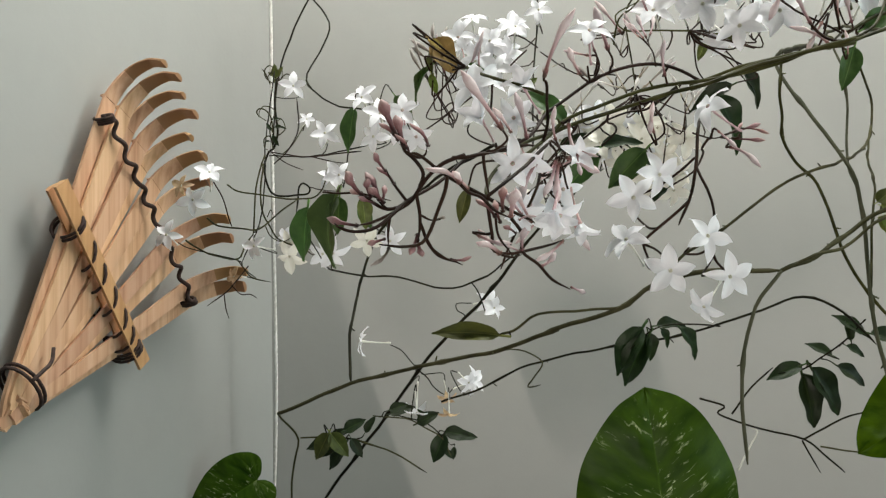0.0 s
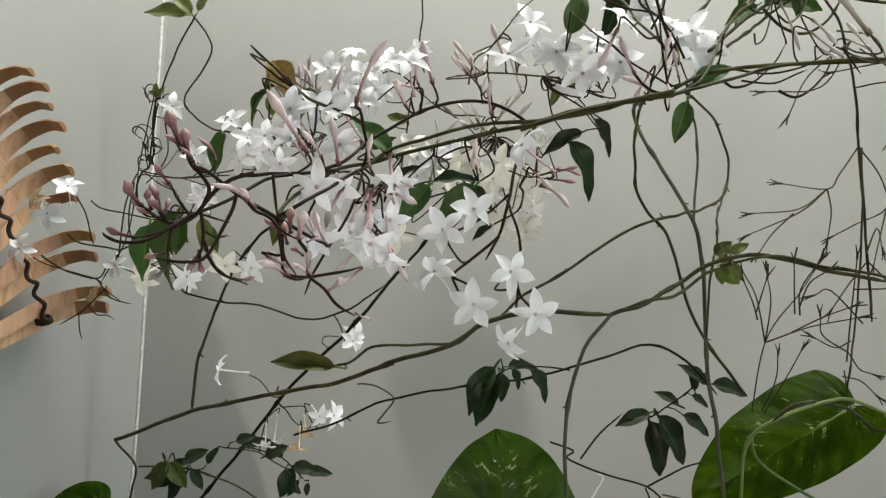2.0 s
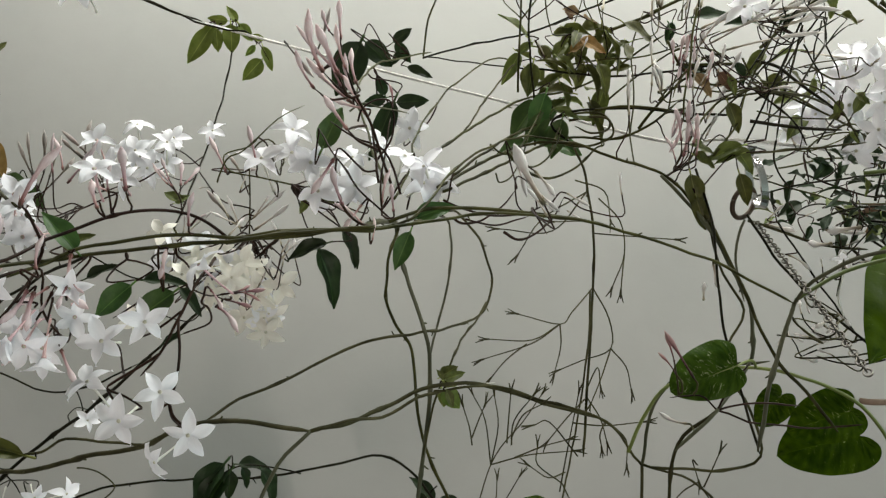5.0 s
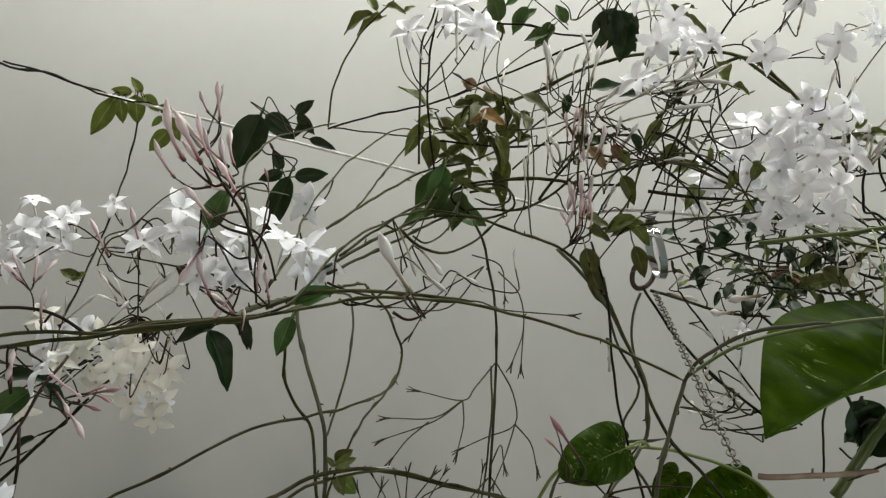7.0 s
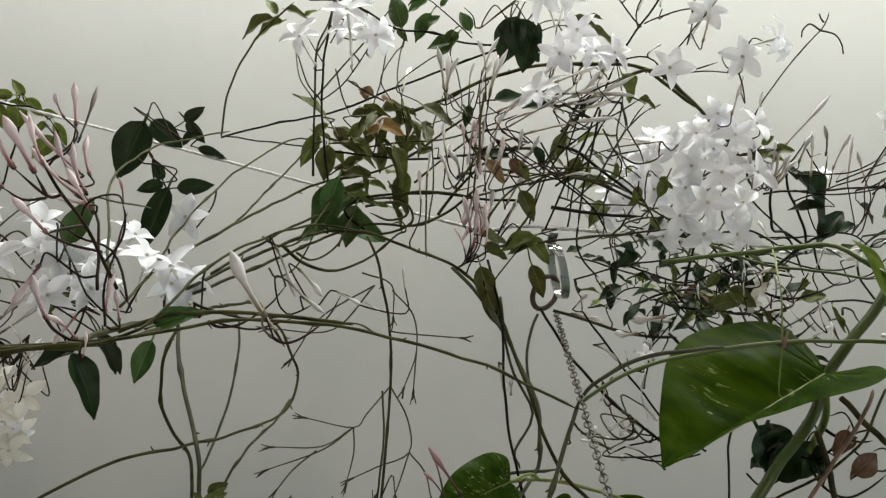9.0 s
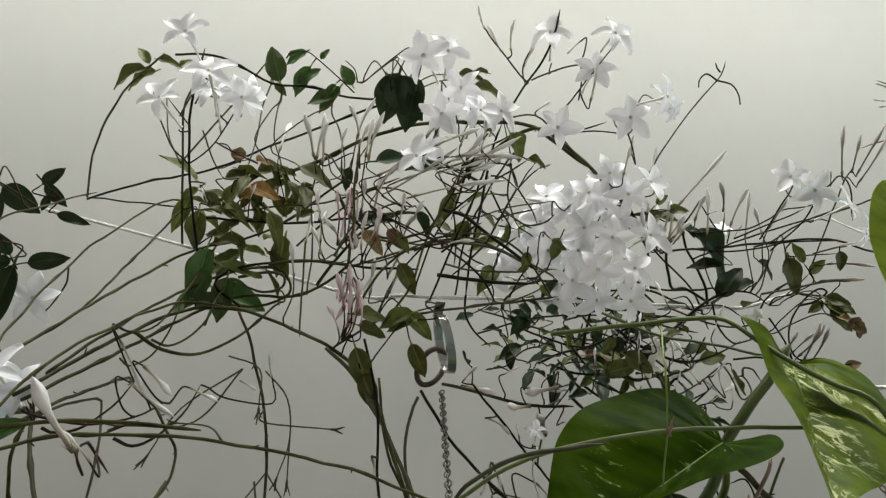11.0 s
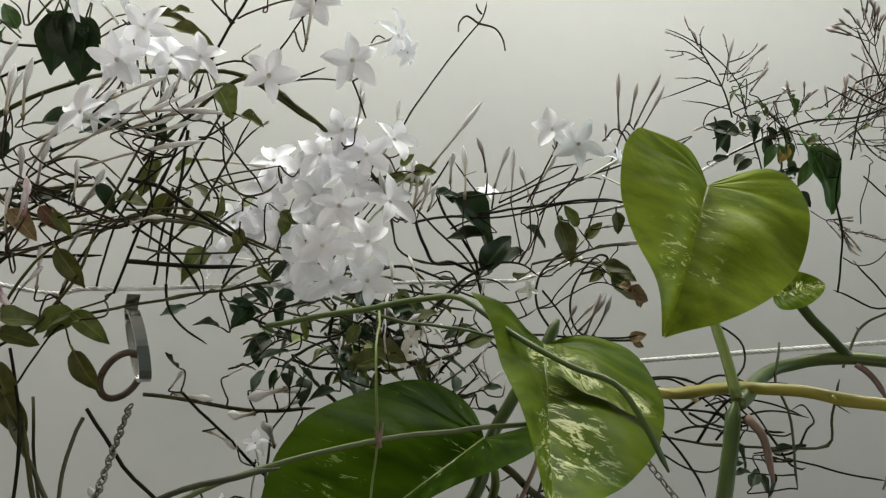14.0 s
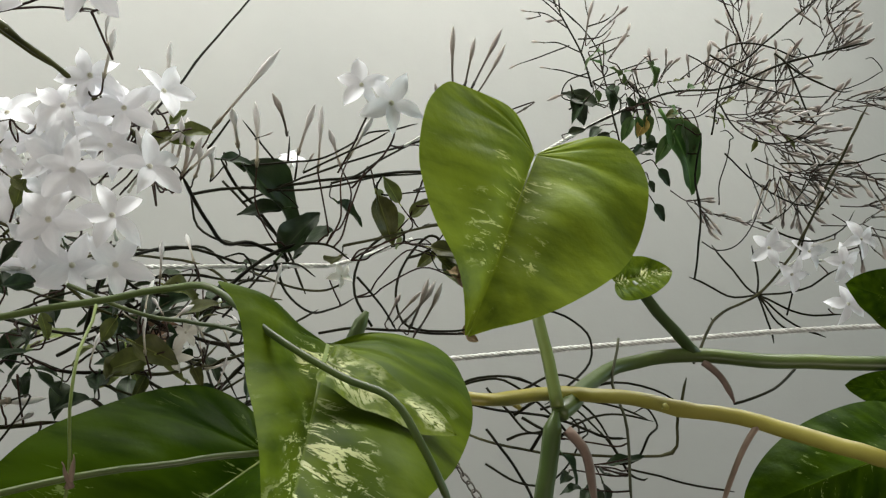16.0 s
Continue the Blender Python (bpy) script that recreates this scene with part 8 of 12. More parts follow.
bud(vine_f, (0.480, 0.409, 1.619), (0.471, 0.411, 1.620), BUD_WHITE, 1.5)
bud(vine_f, (0.486, 0.409, 1.652), (0.486, 0.412, 1.643), BUD_WHITE, 1.5)
bud(vine_f, (0.427, 0.432, 1.661), (0.433, 0.435, 1.646), BUD_WHITE, 1.5)
bud(vine_f, (0.459, 0.405, 1.616), (0.455, 0.407, 1.612), BUD_WHITE, 1.5)
bud(vine_f, (0.557, 0.479, 1.655), (0.568, 0.478, 1.646), BUD_WHITE, 1.5)
bud(vine_f, (0.550, 0.484, 1.645), (0.562, 0.483, 1.638), BUD_WHITE, 1.5)
bud(vine_f, (0.522, 0.467, 1.657), (0.525, 0.469, 1.648), BUD_WHITE, 1.5)
bud(vine_f, (0.548, 0.489, 1.631), (0.555, 0.486, 1.635), BUD_WHITE, 1.5)
bud(vine_f, (0.560, 0.488, 1.625), (0.549, 0.490, 1.628), BUD_WHITE, 1.5)
bud(vine_f, (0.526, 0.485, 1.633), (0.534, 0.484, 1.630), BUD_WHITE, 1.5)
join_stalks(vine_f, 0.0006, STEM_OLD)

# vine with the great white cluster

vine_g = thing("jasmine_vine", "jasmine vine with dense cluster of white flowers above dark leaves", "vine", (0.592, 0.446, 1.785), "jasmine vines")
stem(vine_g, [(0.482, 0.469, 1.843), (0.508, 0.456, 1.874), (0.528, 0.430, 1.885), (0.553, 0.423, 1.871), (0.576, 0.427, 1.859), (0.600, 0.432, 1.845), (0.617, 0.439, 1.834)], 0.0014, STEM_GREEN)
stem(vine_g, [(0.508, 0.438, 1.891), (0.519, 0.418, 1.915), (0.525, 0.402, 1.933), (0.527, 0.393, 1.957)], 0.0009, STEM_BLACK)
stem(vine_g, [(0.519, 0.418, 1.914), (0.537, 0.406, 1.922), (0.550, 0.399, 1.925)], 0.0006, STEM_DARK)
stem(vine_g, [(0.508, 0.438, 1.891), (0.525, 0.423, 1.891), (0.541, 0.415, 1.877), (0.560, 0.392, 1.880)], 0.0006, STEM_DARK)
stem(vine_g, [(0.536, 0.413, 1.890), (0.549, 0.398, 1.910), (0.563, 0.382, 1.935)], 0.0006, STEM_DARK, 0.0004)
stem(vine_g, [(0.541, 0.415, 1.877), (0.557, 0.401, 1.877), (0.574, 0.388, 1.873)], 0.0006, STEM_DARK, 0.0004)
stem(vine_g, [(0.518, 0.420, 1.912), (0.496, 0.418, 1.930), (0.480, 0.419, 1.951)], 0.0007, STEM_DARK, 0.0005)
stem(vine_g, [(0.516, 0.421, 1.912), (0.511, 0.414, 1.920), (0.514, 0.408, 1.933)], 0.0005, STEM_DARK)
stem(vine_g, [(0.613, 0.446, 1.852), (0.635, 0.447, 1.882), (0.669, 0.440, 1.936), (0.688, 0.427, 1.962), (0.691, 0.420, 1.976)], 0.0007, STEM_BLACK, 0.0005)
twigs(vine_g, [[(0.688, 0.427, 1.962), (0.680, 0.429, 1.967), (0.676, 0.433, 1.963), (0.676, 0.435, 1.957)], [(0.688, 0.427, 1.962), (0.698, 0.423, 1.959), (0.704, 0.423, 1.952), (0.706, 0.424, 1.944)], [(0.689, 0.424, 1.968), (0.686, 0.424, 1.971), (0.685, 0.424, 1.975)]], 0.0008, STEM_DARK)
stem(vine_g, [(0.469, 0.475, 1.812), (0.485, 0.467, 1.843), (0.495, 0.464, 1.871), (0.519, 0.446, 1.886)], 0.0007, STEM_BLACK)
stem(vine_g, [(0.464, 0.481, 1.802), (0.485, 0.477, 1.815), (0.516, 0.474, 1.813), (0.555, 0.471, 1.799)], 0.0009, STEM_OLD)
stem(vine_g, [(0.417, 0.488, 1.784), (0.458, 0.484, 1.802), (0.492, 0.475, 1.812), (0.533, 0.478, 1.810), (0.585, 0.471, 1.791)], 0.0008, STEM_OLD)
stem(vine_g, [(0.493, 0.476, 1.774), (0.498, 0.470, 1.818), (0.511, 0.463, 1.850), (0.521, 0.451, 1.871), (0.527, 0.446, 1.876)], 0.0007, STEM_BLACK)
stem(vine_g, [(0.522, 0.452, 1.867), (0.527, 0.467, 1.850), (0.542, 0.478, 1.831)], 0.0006, STEM_BLACK)
stem(vine_g, [(0.500, 0.476, 1.829), (0.529, 0.469, 1.841), (0.556, 0.454, 1.846)], 0.0005, STEM_OLD)
flower(vine_g, (0.535, 0.411, 1.879), (-0.40, -0.89, -0.21), 0.0156)
flower(vine_g, (0.570, 0.379, 1.880), (-0.35, -0.91, -0.21), 0.0156)
flower(vine_g, (0.596, 0.374, 1.899), (0.49, -0.87, 0.02), 0.0156)
flower(vine_g, (0.554, 0.395, 1.919), (-0.25, -0.97, 0.00), 0.0156)
flower(vine_g, (0.523, 0.400, 1.942), (-0.52, -0.82, 0.22), 0.0156)
flower(vine_g, (0.567, 0.388, 1.947), (0.08, -0.96, 0.25), 0.0156)
flower(vine_g, (0.601, 0.374, 1.890), (0.34, -0.65, -0.68), 0.0090)
flower(vine_g, (0.583, 0.423, 1.861), (-0.40, -0.91, -0.12), 0.0156)
flower(vine_g, (0.599, 0.425, 1.849), (-0.14, -0.94, -0.30), 0.0156)
flower(vine_g, (0.575, 0.437, 1.850), (-0.69, -0.72, -0.09), 0.0156)
flower(vine_g, (0.574, 0.409, 1.808), (-0.44, -0.87, -0.21), 0.0160)
flower(vine_g, (0.567, 0.416, 1.787), (-0.53, -0.82, -0.21), 0.0160)
flower(vine_g, (0.591, 0.410, 1.790), (-0.26, -0.96, 0.10), 0.0160)
flower(vine_g, (0.573, 0.441, 1.825), (-0.69, -0.70, -0.19), 0.0156)
flower(vine_g, (0.597, 0.424, 1.772), (-0.33, -0.86, -0.40), 0.0160)
flower(vine_g, (0.608, 0.414, 1.817), (0.07, -1.00, 0.03), 0.0156)
flower(vine_g, (0.571, 0.458, 1.845), (-0.77, -0.63, 0.14), 0.0156)
flower(vine_g, (0.555, 0.470, 1.836), (-0.54, -0.84, -0.01), 0.0156)
flower(vine_g, (0.555, 0.486, 1.822), (-0.61, -0.77, -0.20), 0.0156)
flower(vine_g, (0.549, 0.493, 1.813), (-0.76, -0.59, -0.27), 0.0156)
flower(vine_g, (0.563, 0.473, 1.816), (-0.34, -0.89, -0.31), 0.0156)
flower(vine_g, (0.569, 0.450, 1.789), (-0.48, -0.73, -0.48), 0.0156)
flower(vine_g, (0.537, 0.503, 1.802), (-0.77, -0.62, -0.18), 0.0156)
flower(vine_g, (0.541, 0.493, 1.822), (-0.68, -0.69, 0.24), 0.0156)
flower(vine_g, (0.574, 0.479, 1.783), (-0.34, -0.66, -0.67), 0.0156)
flower(vine_g, (0.583, 0.442, 1.775), (-0.37, -0.72, -0.58), 0.0156)
flower(vine_g, (0.594, 0.428, 1.830), (-0.14, -0.96, 0.23), 0.0156)
flower(vine_g, (0.556, 0.463, 1.853), (-0.48, -0.75, 0.45), 0.0156)
flower(vine_g, (0.590, 0.438, 1.841), (-0.44, -0.89, 0.11), 0.0156)
flower(vine_g, (0.617, 0.423, 1.861), (0.08, -0.99, 0.14), 0.0156)
flower(vine_g, (0.554, 0.486, 1.840), (-0.75, -0.61, 0.26), 0.0156)
flower(vine_g, (0.572, 0.447, 1.810), (-0.60, -0.74, -0.30), 0.0156)
flower(vine_g, (0.593, 0.430, 1.859), (-0.05, -0.79, 0.61), 0.0156)
flower(vine_g, (0.641, 0.457, 1.749), (-0.35, -0.93, -0.10), 0.0090, petal=PETAL_CREAM)
flower(vine_g, (0.638, 0.463, 1.738), (-0.65, -0.59, -0.48), 0.0090, petal=PETAL_CREAM)
flower(vine_g, (0.727, 0.448, 1.783), (-0.14, -0.97, -0.20), 0.0080, petal=PETAL_CREAM)
bud(vine_g, (0.586, 0.412, 1.855), (0.588, 0.403, 1.877), BUD_WHITE, 1.1)
bud(vine_g, (0.549, 0.393, 1.893), (0.552, 0.383, 1.917), BUD_WHITE, 1.1)
bud(vine_g, (0.622, 0.426, 1.863), (0.615, 0.421, 1.885), BUD_WHITE, 1.1)
bud(vine_g, (0.484, 0.419, 1.944), (0.476, 0.418, 1.958), BUD_WHITE, 1.1)
bud(vine_g, (0.496, 0.418, 1.930), (0.485, 0.417, 1.947), BUD_WHITE, 1.1)
bud(vine_g, (0.502, 0.415, 1.930), (0.496, 0.411, 1.950), BUD_WHITE, 1.1)
bud(vine_g, (0.511, 0.414, 1.920), (0.516, 0.407, 1.935), BUD_WHITE, 1.1)
bud(vine_g, (0.523, 0.418, 1.892), (0.531, 0.412, 1.899), BUD_WHITE, 1.1)
bud(vine_g, (0.542, 0.393, 1.936), (0.534, 0.399, 1.929), BUD_WHITE, 1.1)
bud(vine_g, (0.645, 0.431, 1.850), (0.671, 0.403, 1.889), BUD_WHITE, 1.1)
bud(vine_g, (0.620, 0.419, 1.819), (0.628, 0.408, 1.840), BUD_WHITE, 1.1)
bud(vine_g, (0.624, 0.418, 1.816), (0.632, 0.408, 1.833), BUD_WHITE, 1.1)
bud(vine_g, (0.622, 0.427, 1.826), (0.623, 0.420, 1.844), BUD_WHITE, 1.1)
bud(vine_g, (0.613, 0.425, 1.812), (0.605, 0.420, 1.837), BUD_WHITE, 1.1)
bud(vine_g, (0.613, 0.420, 1.827), (0.623, 0.411, 1.837), BUD_WHITE, 1.1)
bud(vine_g, (0.627, 0.415, 1.819), (0.637, 0.407, 1.830), BUD_WHITE, 1.1)
bud(vine_g, (0.561, 0.464, 1.844), (0.558, 0.462, 1.853), BUD_WHITE, 1.1)
bud(vine_g, (0.566, 0.450, 1.842), (0.578, 0.439, 1.856), BUD_WHITE, 1.1)
bud(vine_g, (0.523, 0.474, 1.852), (0.558, 0.459, 1.846), BUD_WHITE, 1.1)
bud(vine_g, (0.667, 0.427, 1.831), (0.665, 0.416, 1.863), BUD_WHITE, 1.1)
bud(vine_g, (0.704, 0.429, 1.835), (0.702, 0.418, 1.870), BUD_WHITE, 1.1)
bud(vine_g, (0.718, 0.420, 1.842), (0.728, 0.407, 1.865), BUD_WHITE, 1.1)
bud(vine_g, (0.715, 0.423, 1.838), (0.707, 0.420, 1.858), BUD_WHITE, 1.1)
bud(vine_g, (0.584, 0.398, 1.864), (0.579, 0.396, 1.876), BUD_WHITE, 1.1)
bud(vine_g, (0.540, 0.473, 1.685), (0.538, 0.472, 1.691), BUD_WHITE, 1.4)
bud(vine_g, (0.530, 0.498, 1.697), (0.546, 0.491, 1.692), BUD_WHITE, 1.4)
bud(vine_g, (0.507, 0.489, 1.720), (0.513, 0.482, 1.730), BUD_WHITE, 1.4)
bud(vine_g, (0.540, 0.493, 1.728), (0.547, 0.487, 1.733), BUD_WHITE, 1.4)
bud(vine_g, (0.554, 0.489, 1.719), (0.581, 0.477, 1.715), BUD_WHITE, 1.4)
bud(vine_g, (0.569, 0.485, 1.708), (0.578, 0.479, 1.713), BUD_WHITE, 1.4)
bud(vine_g, (0.580, 0.484, 1.697), (0.590, 0.478, 1.699), BUD_WHITE, 1.4)
bud(vine_g, (0.511, 0.499, 1.718), (0.531, 0.491, 1.714), BUD_WHITE, 1.4)
bud(vine_g, (0.367, 0.539, 1.713), (0.378, 0.535, 1.708), BUD_WHITE, 1.4)
flower(vine_g, (0.545, 0.458, 1.687), (-0.27, -0.81, 0.52), 0.0080)
stem(vine_g, [(0.547, 0.461, 1.677), (0.544, 0.462, 1.661), (0.548, 0.460, 1.644)], 0.0006, TUBE_WHITE, 0.0005, nodes_every=9)
stem(vine_g, [(0.494, 0.496, 1.717), (0.524, 0.495, 1.713), (0.555, 0.492, 1.708), (0.590, 0.486, 1.709)], 0.0012, STEM_OLD)
stem(vine_g, [(0.513, 0.487, 1.717), (0.540, 0.494, 1.693), (0.575, 0.499, 1.662), (0.590, 0.498, 1.644)], 0.0009, STEM_BLACK)
leaf(vine_g, (0.618, 0.414, 1.835), (0.606, 0.422, 1.830), LEAF_OLIVE, (-0.43, -0.87, 0.22), 2, wide=1.20)
leaf(vine_g, (0.621, 0.412, 1.837), (0.635, 0.405, 1.837), LEAF_OLIVE, (-0.43, -0.87, 0.22), 2, wide=1.20)
leaf(vine_g, (0.620, 0.422, 1.844), (0.626, 0.416, 1.851), LEAF_OLIVE, (-0.43, -0.87, 0.22), 2, wide=1.20)
leaf(vine_g, (0.740, 0.426, 1.826), (0.753, 0.430, 1.798), LEAF_OLIVE, (-0.43, -0.87, 0.22), 2, wide=1.10)
leaf(vine_g, (0.752, 0.422, 1.822), (0.742, 0.421, 1.837), LEAF_OLIVE, (-0.43, -0.87, 0.22), 2, wide=1.10)
leaf(vine_g, (0.764, 0.429, 1.817), (0.773, 0.420, 1.828), LEAF_OLIVE, (-0.43, -0.87, 0.22), 2, wide=1.10)
leaf(vine_g, (0.777, 0.429, 1.800), (0.796, 0.420, 1.796), LEAF_OLIVE, (-0.43, -0.87, 0.22), 2, wide=1.10)
leaf(vine_g, (0.781, 0.428, 1.794), (0.795, 0.423, 1.790), LEAF_OLIVE, (-0.43, -0.87, 0.22), 2, wide=1.10)
leaf(vine_g, (0.786, 0.419, 1.780), (0.804, 0.413, 1.774), LEAF_DRY, (-0.44, -0.89, 0.11), 5, wide=1.30, label="red-brown dry leaflet")
leaf(vine_g, (0.790, 0.417, 1.782), (0.799, 0.417, 1.768), LEAF_DRY, (-0.44, -0.89, 0.11), 5, wide=1.30, label="red-brown dry leaflet")
leaf(vine_g, (0.559, 0.461, 1.820), (0.570, 0.458, 1.813), LEAF_OLIVE, (-0.43, -0.87, 0.24), 2, wide=1.30)
leaf(vine_g, (0.564, 0.459, 1.819), (0.561, 0.466, 1.806), LEAF_OLIVE, (-0.43, -0.87, 0.24), 2, wide=1.30)
leaf(vine_g, (0.608, 0.460, 1.755), (0.602, 0.467, 1.744), LEAF_OLIVE, (-0.43, -0.87, 0.24), 2, wide=1.30)
leaf(vine_g, (0.616, 0.460, 1.744), (0.637, 0.453, 1.733), LEAF_OLIVE, (-0.43, -0.87, 0.24), 2, wide=1.30)
leaf(vine_g, (0.624, 0.459, 1.737), (0.604, 0.471, 1.732), LEAF_OLIVE, (-0.43, -0.87, 0.24), 2, wide=1.30)
tangle(vine_g, (0.423, 0.475, 1.810), (0.603, 0.462, 1.823), 0.030, 2, 0.0011, STEM_GREEN, 31)
tangle(vine_g, (0.564, 0.489, 1.769), (0.725, 0.453, 1.775), 0.034, 9, 0.0010, STEM_BLACK, 32, 0.8)
tangle(vine_g, (0.612, 0.482, 1.756), (0.733, 0.461, 1.740), 0.030, 6, 0.0010, STEM_OLD, 33, 0.8)
tangle(vine_g, (0.509, 0.487, 1.787), (0.623, 0.454, 1.782), 0.022, 4, 0.0008, STEM_GREEN, 34)
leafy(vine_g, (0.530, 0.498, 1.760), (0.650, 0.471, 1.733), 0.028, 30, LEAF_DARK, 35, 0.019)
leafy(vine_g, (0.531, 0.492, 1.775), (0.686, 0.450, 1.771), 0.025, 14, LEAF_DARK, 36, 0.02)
leafy(vine_g, (0.585, 0.473, 1.752), (0.681, 0.446, 1.758), 0.025, 12, LEAF_OLIVE, 37, 0.02)
buds_about(vine_g, (0.600, 0.460, 1.766), (0.701, 0.454, 1.741), 0.03, 26, BUD_WHITE, 38, (0.1, 0.0, 0.7), 0.018, 1.0, 0.8)
leafy(vine_g, (0.468, 0.479, 1.845), (0.526, 0.473, 1.808), 0.020, 10, LEAF_OLIVE, 131, 0.021)
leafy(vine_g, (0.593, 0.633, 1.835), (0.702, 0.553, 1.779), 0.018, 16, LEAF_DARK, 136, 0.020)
leafy(vine_g, (0.604, 0.627, 1.789), (0.694, 0.552, 1.764), 0.016, 8, LEAF_OLIVE, 137, 0.020)
leaf(vine_g, (0.648, 0.561, 1.764), (0.672, 0.541, 1.768), LEAF_DRY, (-0.58, -0.80, 0.15), 2, wide=1.40)
leaf(vine_g, (0.670, 0.545, 1.762), (0.652, 0.563, 1.751), LEAF_DRY, (-0.58, -0.80, 0.15), 2, wide=1.40)
stem(vine_g, [(0.672, 0.537, 1.858), (0.679, 0.540, 1.833), (0.694, 0.532, 1.822), (0.717, 0.515, 1.818), (0.744, 0.506, 1.822)], 0.0009, STEM_BLACK)
stem(vine_g, [(0.692, 0.532, 1.863), (0.707, 0.527, 1.845), (0.727, 0.519, 1.822), (0.742, 0.519, 1.789)], 0.0009, STEM_BLACK)
stem(vine_g, [(0.614, 0.591, 1.833), (0.643, 0.559, 1.820), (0.659, 0.535, 1.815), (0.676, 0.523, 1.814), (0.688, 0.517, 1.803)], 0.0009, STEM_BLACK)
stem(vine_g, [(0.599, 0.609, 1.814), (0.632, 0.581, 1.821), (0.660, 0.537, 1.809), (0.682, 0.522, 1.800), (0.695, 0.517, 1.786), (0.717, 0.502, 1.780)], 0.0009, STEM_OLD)
stem(vine_g, [(0.586, 0.640, 1.790), (0.617, 0.600, 1.799), (0.661, 0.539, 1.799), (0.692, 0.528, 1.797), (0.719, 0.521, 1.796)], 0.0009, STEM_BLACK)
stem(vine_g, [(0.584, 0.634, 1.811), (0.624, 0.597, 1.791), (0.659, 0.574, 1.781), (0.703, 0.538, 1.783)], 0.0009, STEM_OLD)
tangle(vine_g, (0.584, 0.559, 1.760), (0.705, 0.475, 1.720), 0.024, 12, 0.0010, STEM_BLACK, 181, 0.6)
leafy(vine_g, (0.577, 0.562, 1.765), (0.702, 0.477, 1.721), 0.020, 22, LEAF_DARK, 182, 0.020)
leafy(vine_g, (0.597, 0.539, 1.761), (0.684, 0.481, 1.739), 0.016, 7, LEAF_OLIVE, 183, 0.022)
join_stalks(vine_g, 0.0005)

# bud-bearing vine past the white cluster

vine_h = thing("jasmine_vine", "jasmine vine bristling with young buds on thin dark stalks", "vine", (0.761, 0.412, 1.837), "jasmine vines")
stem(vine_h, [(0.639, 0.445, 1.818), (0.685, 0.441, 1.829), (0.728, 0.429, 1.836), (0.772, 0.416, 1.842), (0.818, 0.407, 1.835), (0.866, 0.406, 1.836)], 0.0009, STEM_BLACK)
stem(vine_h, [(0.666, 0.444, 1.817), (0.703, 0.430, 1.835), (0.744, 0.415, 1.851), (0.780, 0.404, 1.864), (0.813, 0.394, 1.879)], 0.0006, STEM_BLACK)
stem(vine_h, [(0.714, 0.425, 1.835), (0.721, 0.406, 1.859), (0.716, 0.388, 1.867)], 0.0006, STEM_DARK)
stem(vine_h, [(0.722, 0.424, 1.827), (0.733, 0.399, 1.846), (0.722, 0.378, 1.853)], 0.0006, STEM_DARK)
stem(vine_h, [(0.764, 0.429, 1.817), (0.780, 0.414, 1.868), (0.792, 0.411, 1.892), (0.797, 0.405, 1.902)], 0.0006, STEM_DARK)
stem(vine_h, [(0.774, 0.412, 1.884), (0.781, 0.405, 1.892), (0.789, 0.404, 1.884), (0.794, 0.410, 1.859)], 0.0006, STEM_DARK)
stem(vine_h, [(0.752, 0.458, 1.757), (0.746, 0.466, 1.778), (0.753, 0.465, 1.803), (0.775, 0.458, 1.820), (0.780, 0.459, 1.812), (0.773, 0.464, 1.809)], 0.0009, STEM_BLACK)
stem(vine_h, [(0.726, 0.475, 1.755), (0.752, 0.470, 1.758), (0.786, 0.463, 1.756), (0.820, 0.454, 1.754)], 0.0009, STEM_BLACK)
bud(vine_h, (0.777, 0.456, 1.756), (0.786, 0.440, 1.783), BUD_GREY, 1.1)
bud(vine_h, (0.781, 0.454, 1.754), (0.795, 0.437, 1.779), BUD_GREY, 1.1)
bud(vine_h, (0.765, 0.461, 1.762), (0.770, 0.452, 1.777), BUD_GREY, 1.1)
leaf(vine_h, (0.811, 0.448, 1.754), (0.821, 0.440, 1.757), LEAF_DRY, (-0.50, -0.86, 0.12), 2, wide=1.40)
leaf(vine_h, (0.813, 0.447, 1.752), (0.821, 0.444, 1.748), LEAF_DRY, (-0.50, -0.86, 0.12), 2, wide=1.40)
leaf(vine_h, (0.791, 0.442, 1.805), (0.809, 0.436, 1.792), LEAF_OLIVE, (-0.48, -0.84, 0.26), 2, wide=1.20)
leaf(vine_h, (0.795, 0.442, 1.797), (0.814, 0.437, 1.780), LEAF_OLIVE, (-0.48, -0.84, 0.26), 2, wide=1.20)
leaf(vine_h, (0.791, 0.443, 1.801), (0.782, 0.452, 1.794), LEAF_OLIVE, (-0.48, -0.84, 0.26), 2, wide=1.20)
flower(vine_h, (0.705, 0.382, 1.867), (-0.62, -0.79, -0.00), 0.0135)
flower(vine_h, (0.716, 0.372, 1.855), (-0.35, -0.91, -0.21), 0.0160)
flower(vine_h, (0.751, 0.376, 1.852), (0.45, -0.85, 0.27), 0.0135)
flower(vine_h, (0.764, 0.376, 1.833), (0.49, -0.72, -0.50), 0.0135)
flower(vine_h, (0.695, 0.442, 1.846), (-0.24, -0.73, 0.64), 0.0080)
bud(vine_h, (0.790, 0.411, 1.894), (0.783, 0.401, 1.934), BUD_GREY)
bud(vine_h, (0.796, 0.407, 1.898), (0.798, 0.395, 1.927), BUD_GREY)
bud(vine_h, (0.800, 0.406, 1.897), (0.813, 0.386, 1.933), BUD_GREY)
bud(vine_h, (0.801, 0.407, 1.890), (0.820, 0.386, 1.923), BUD_GREY)
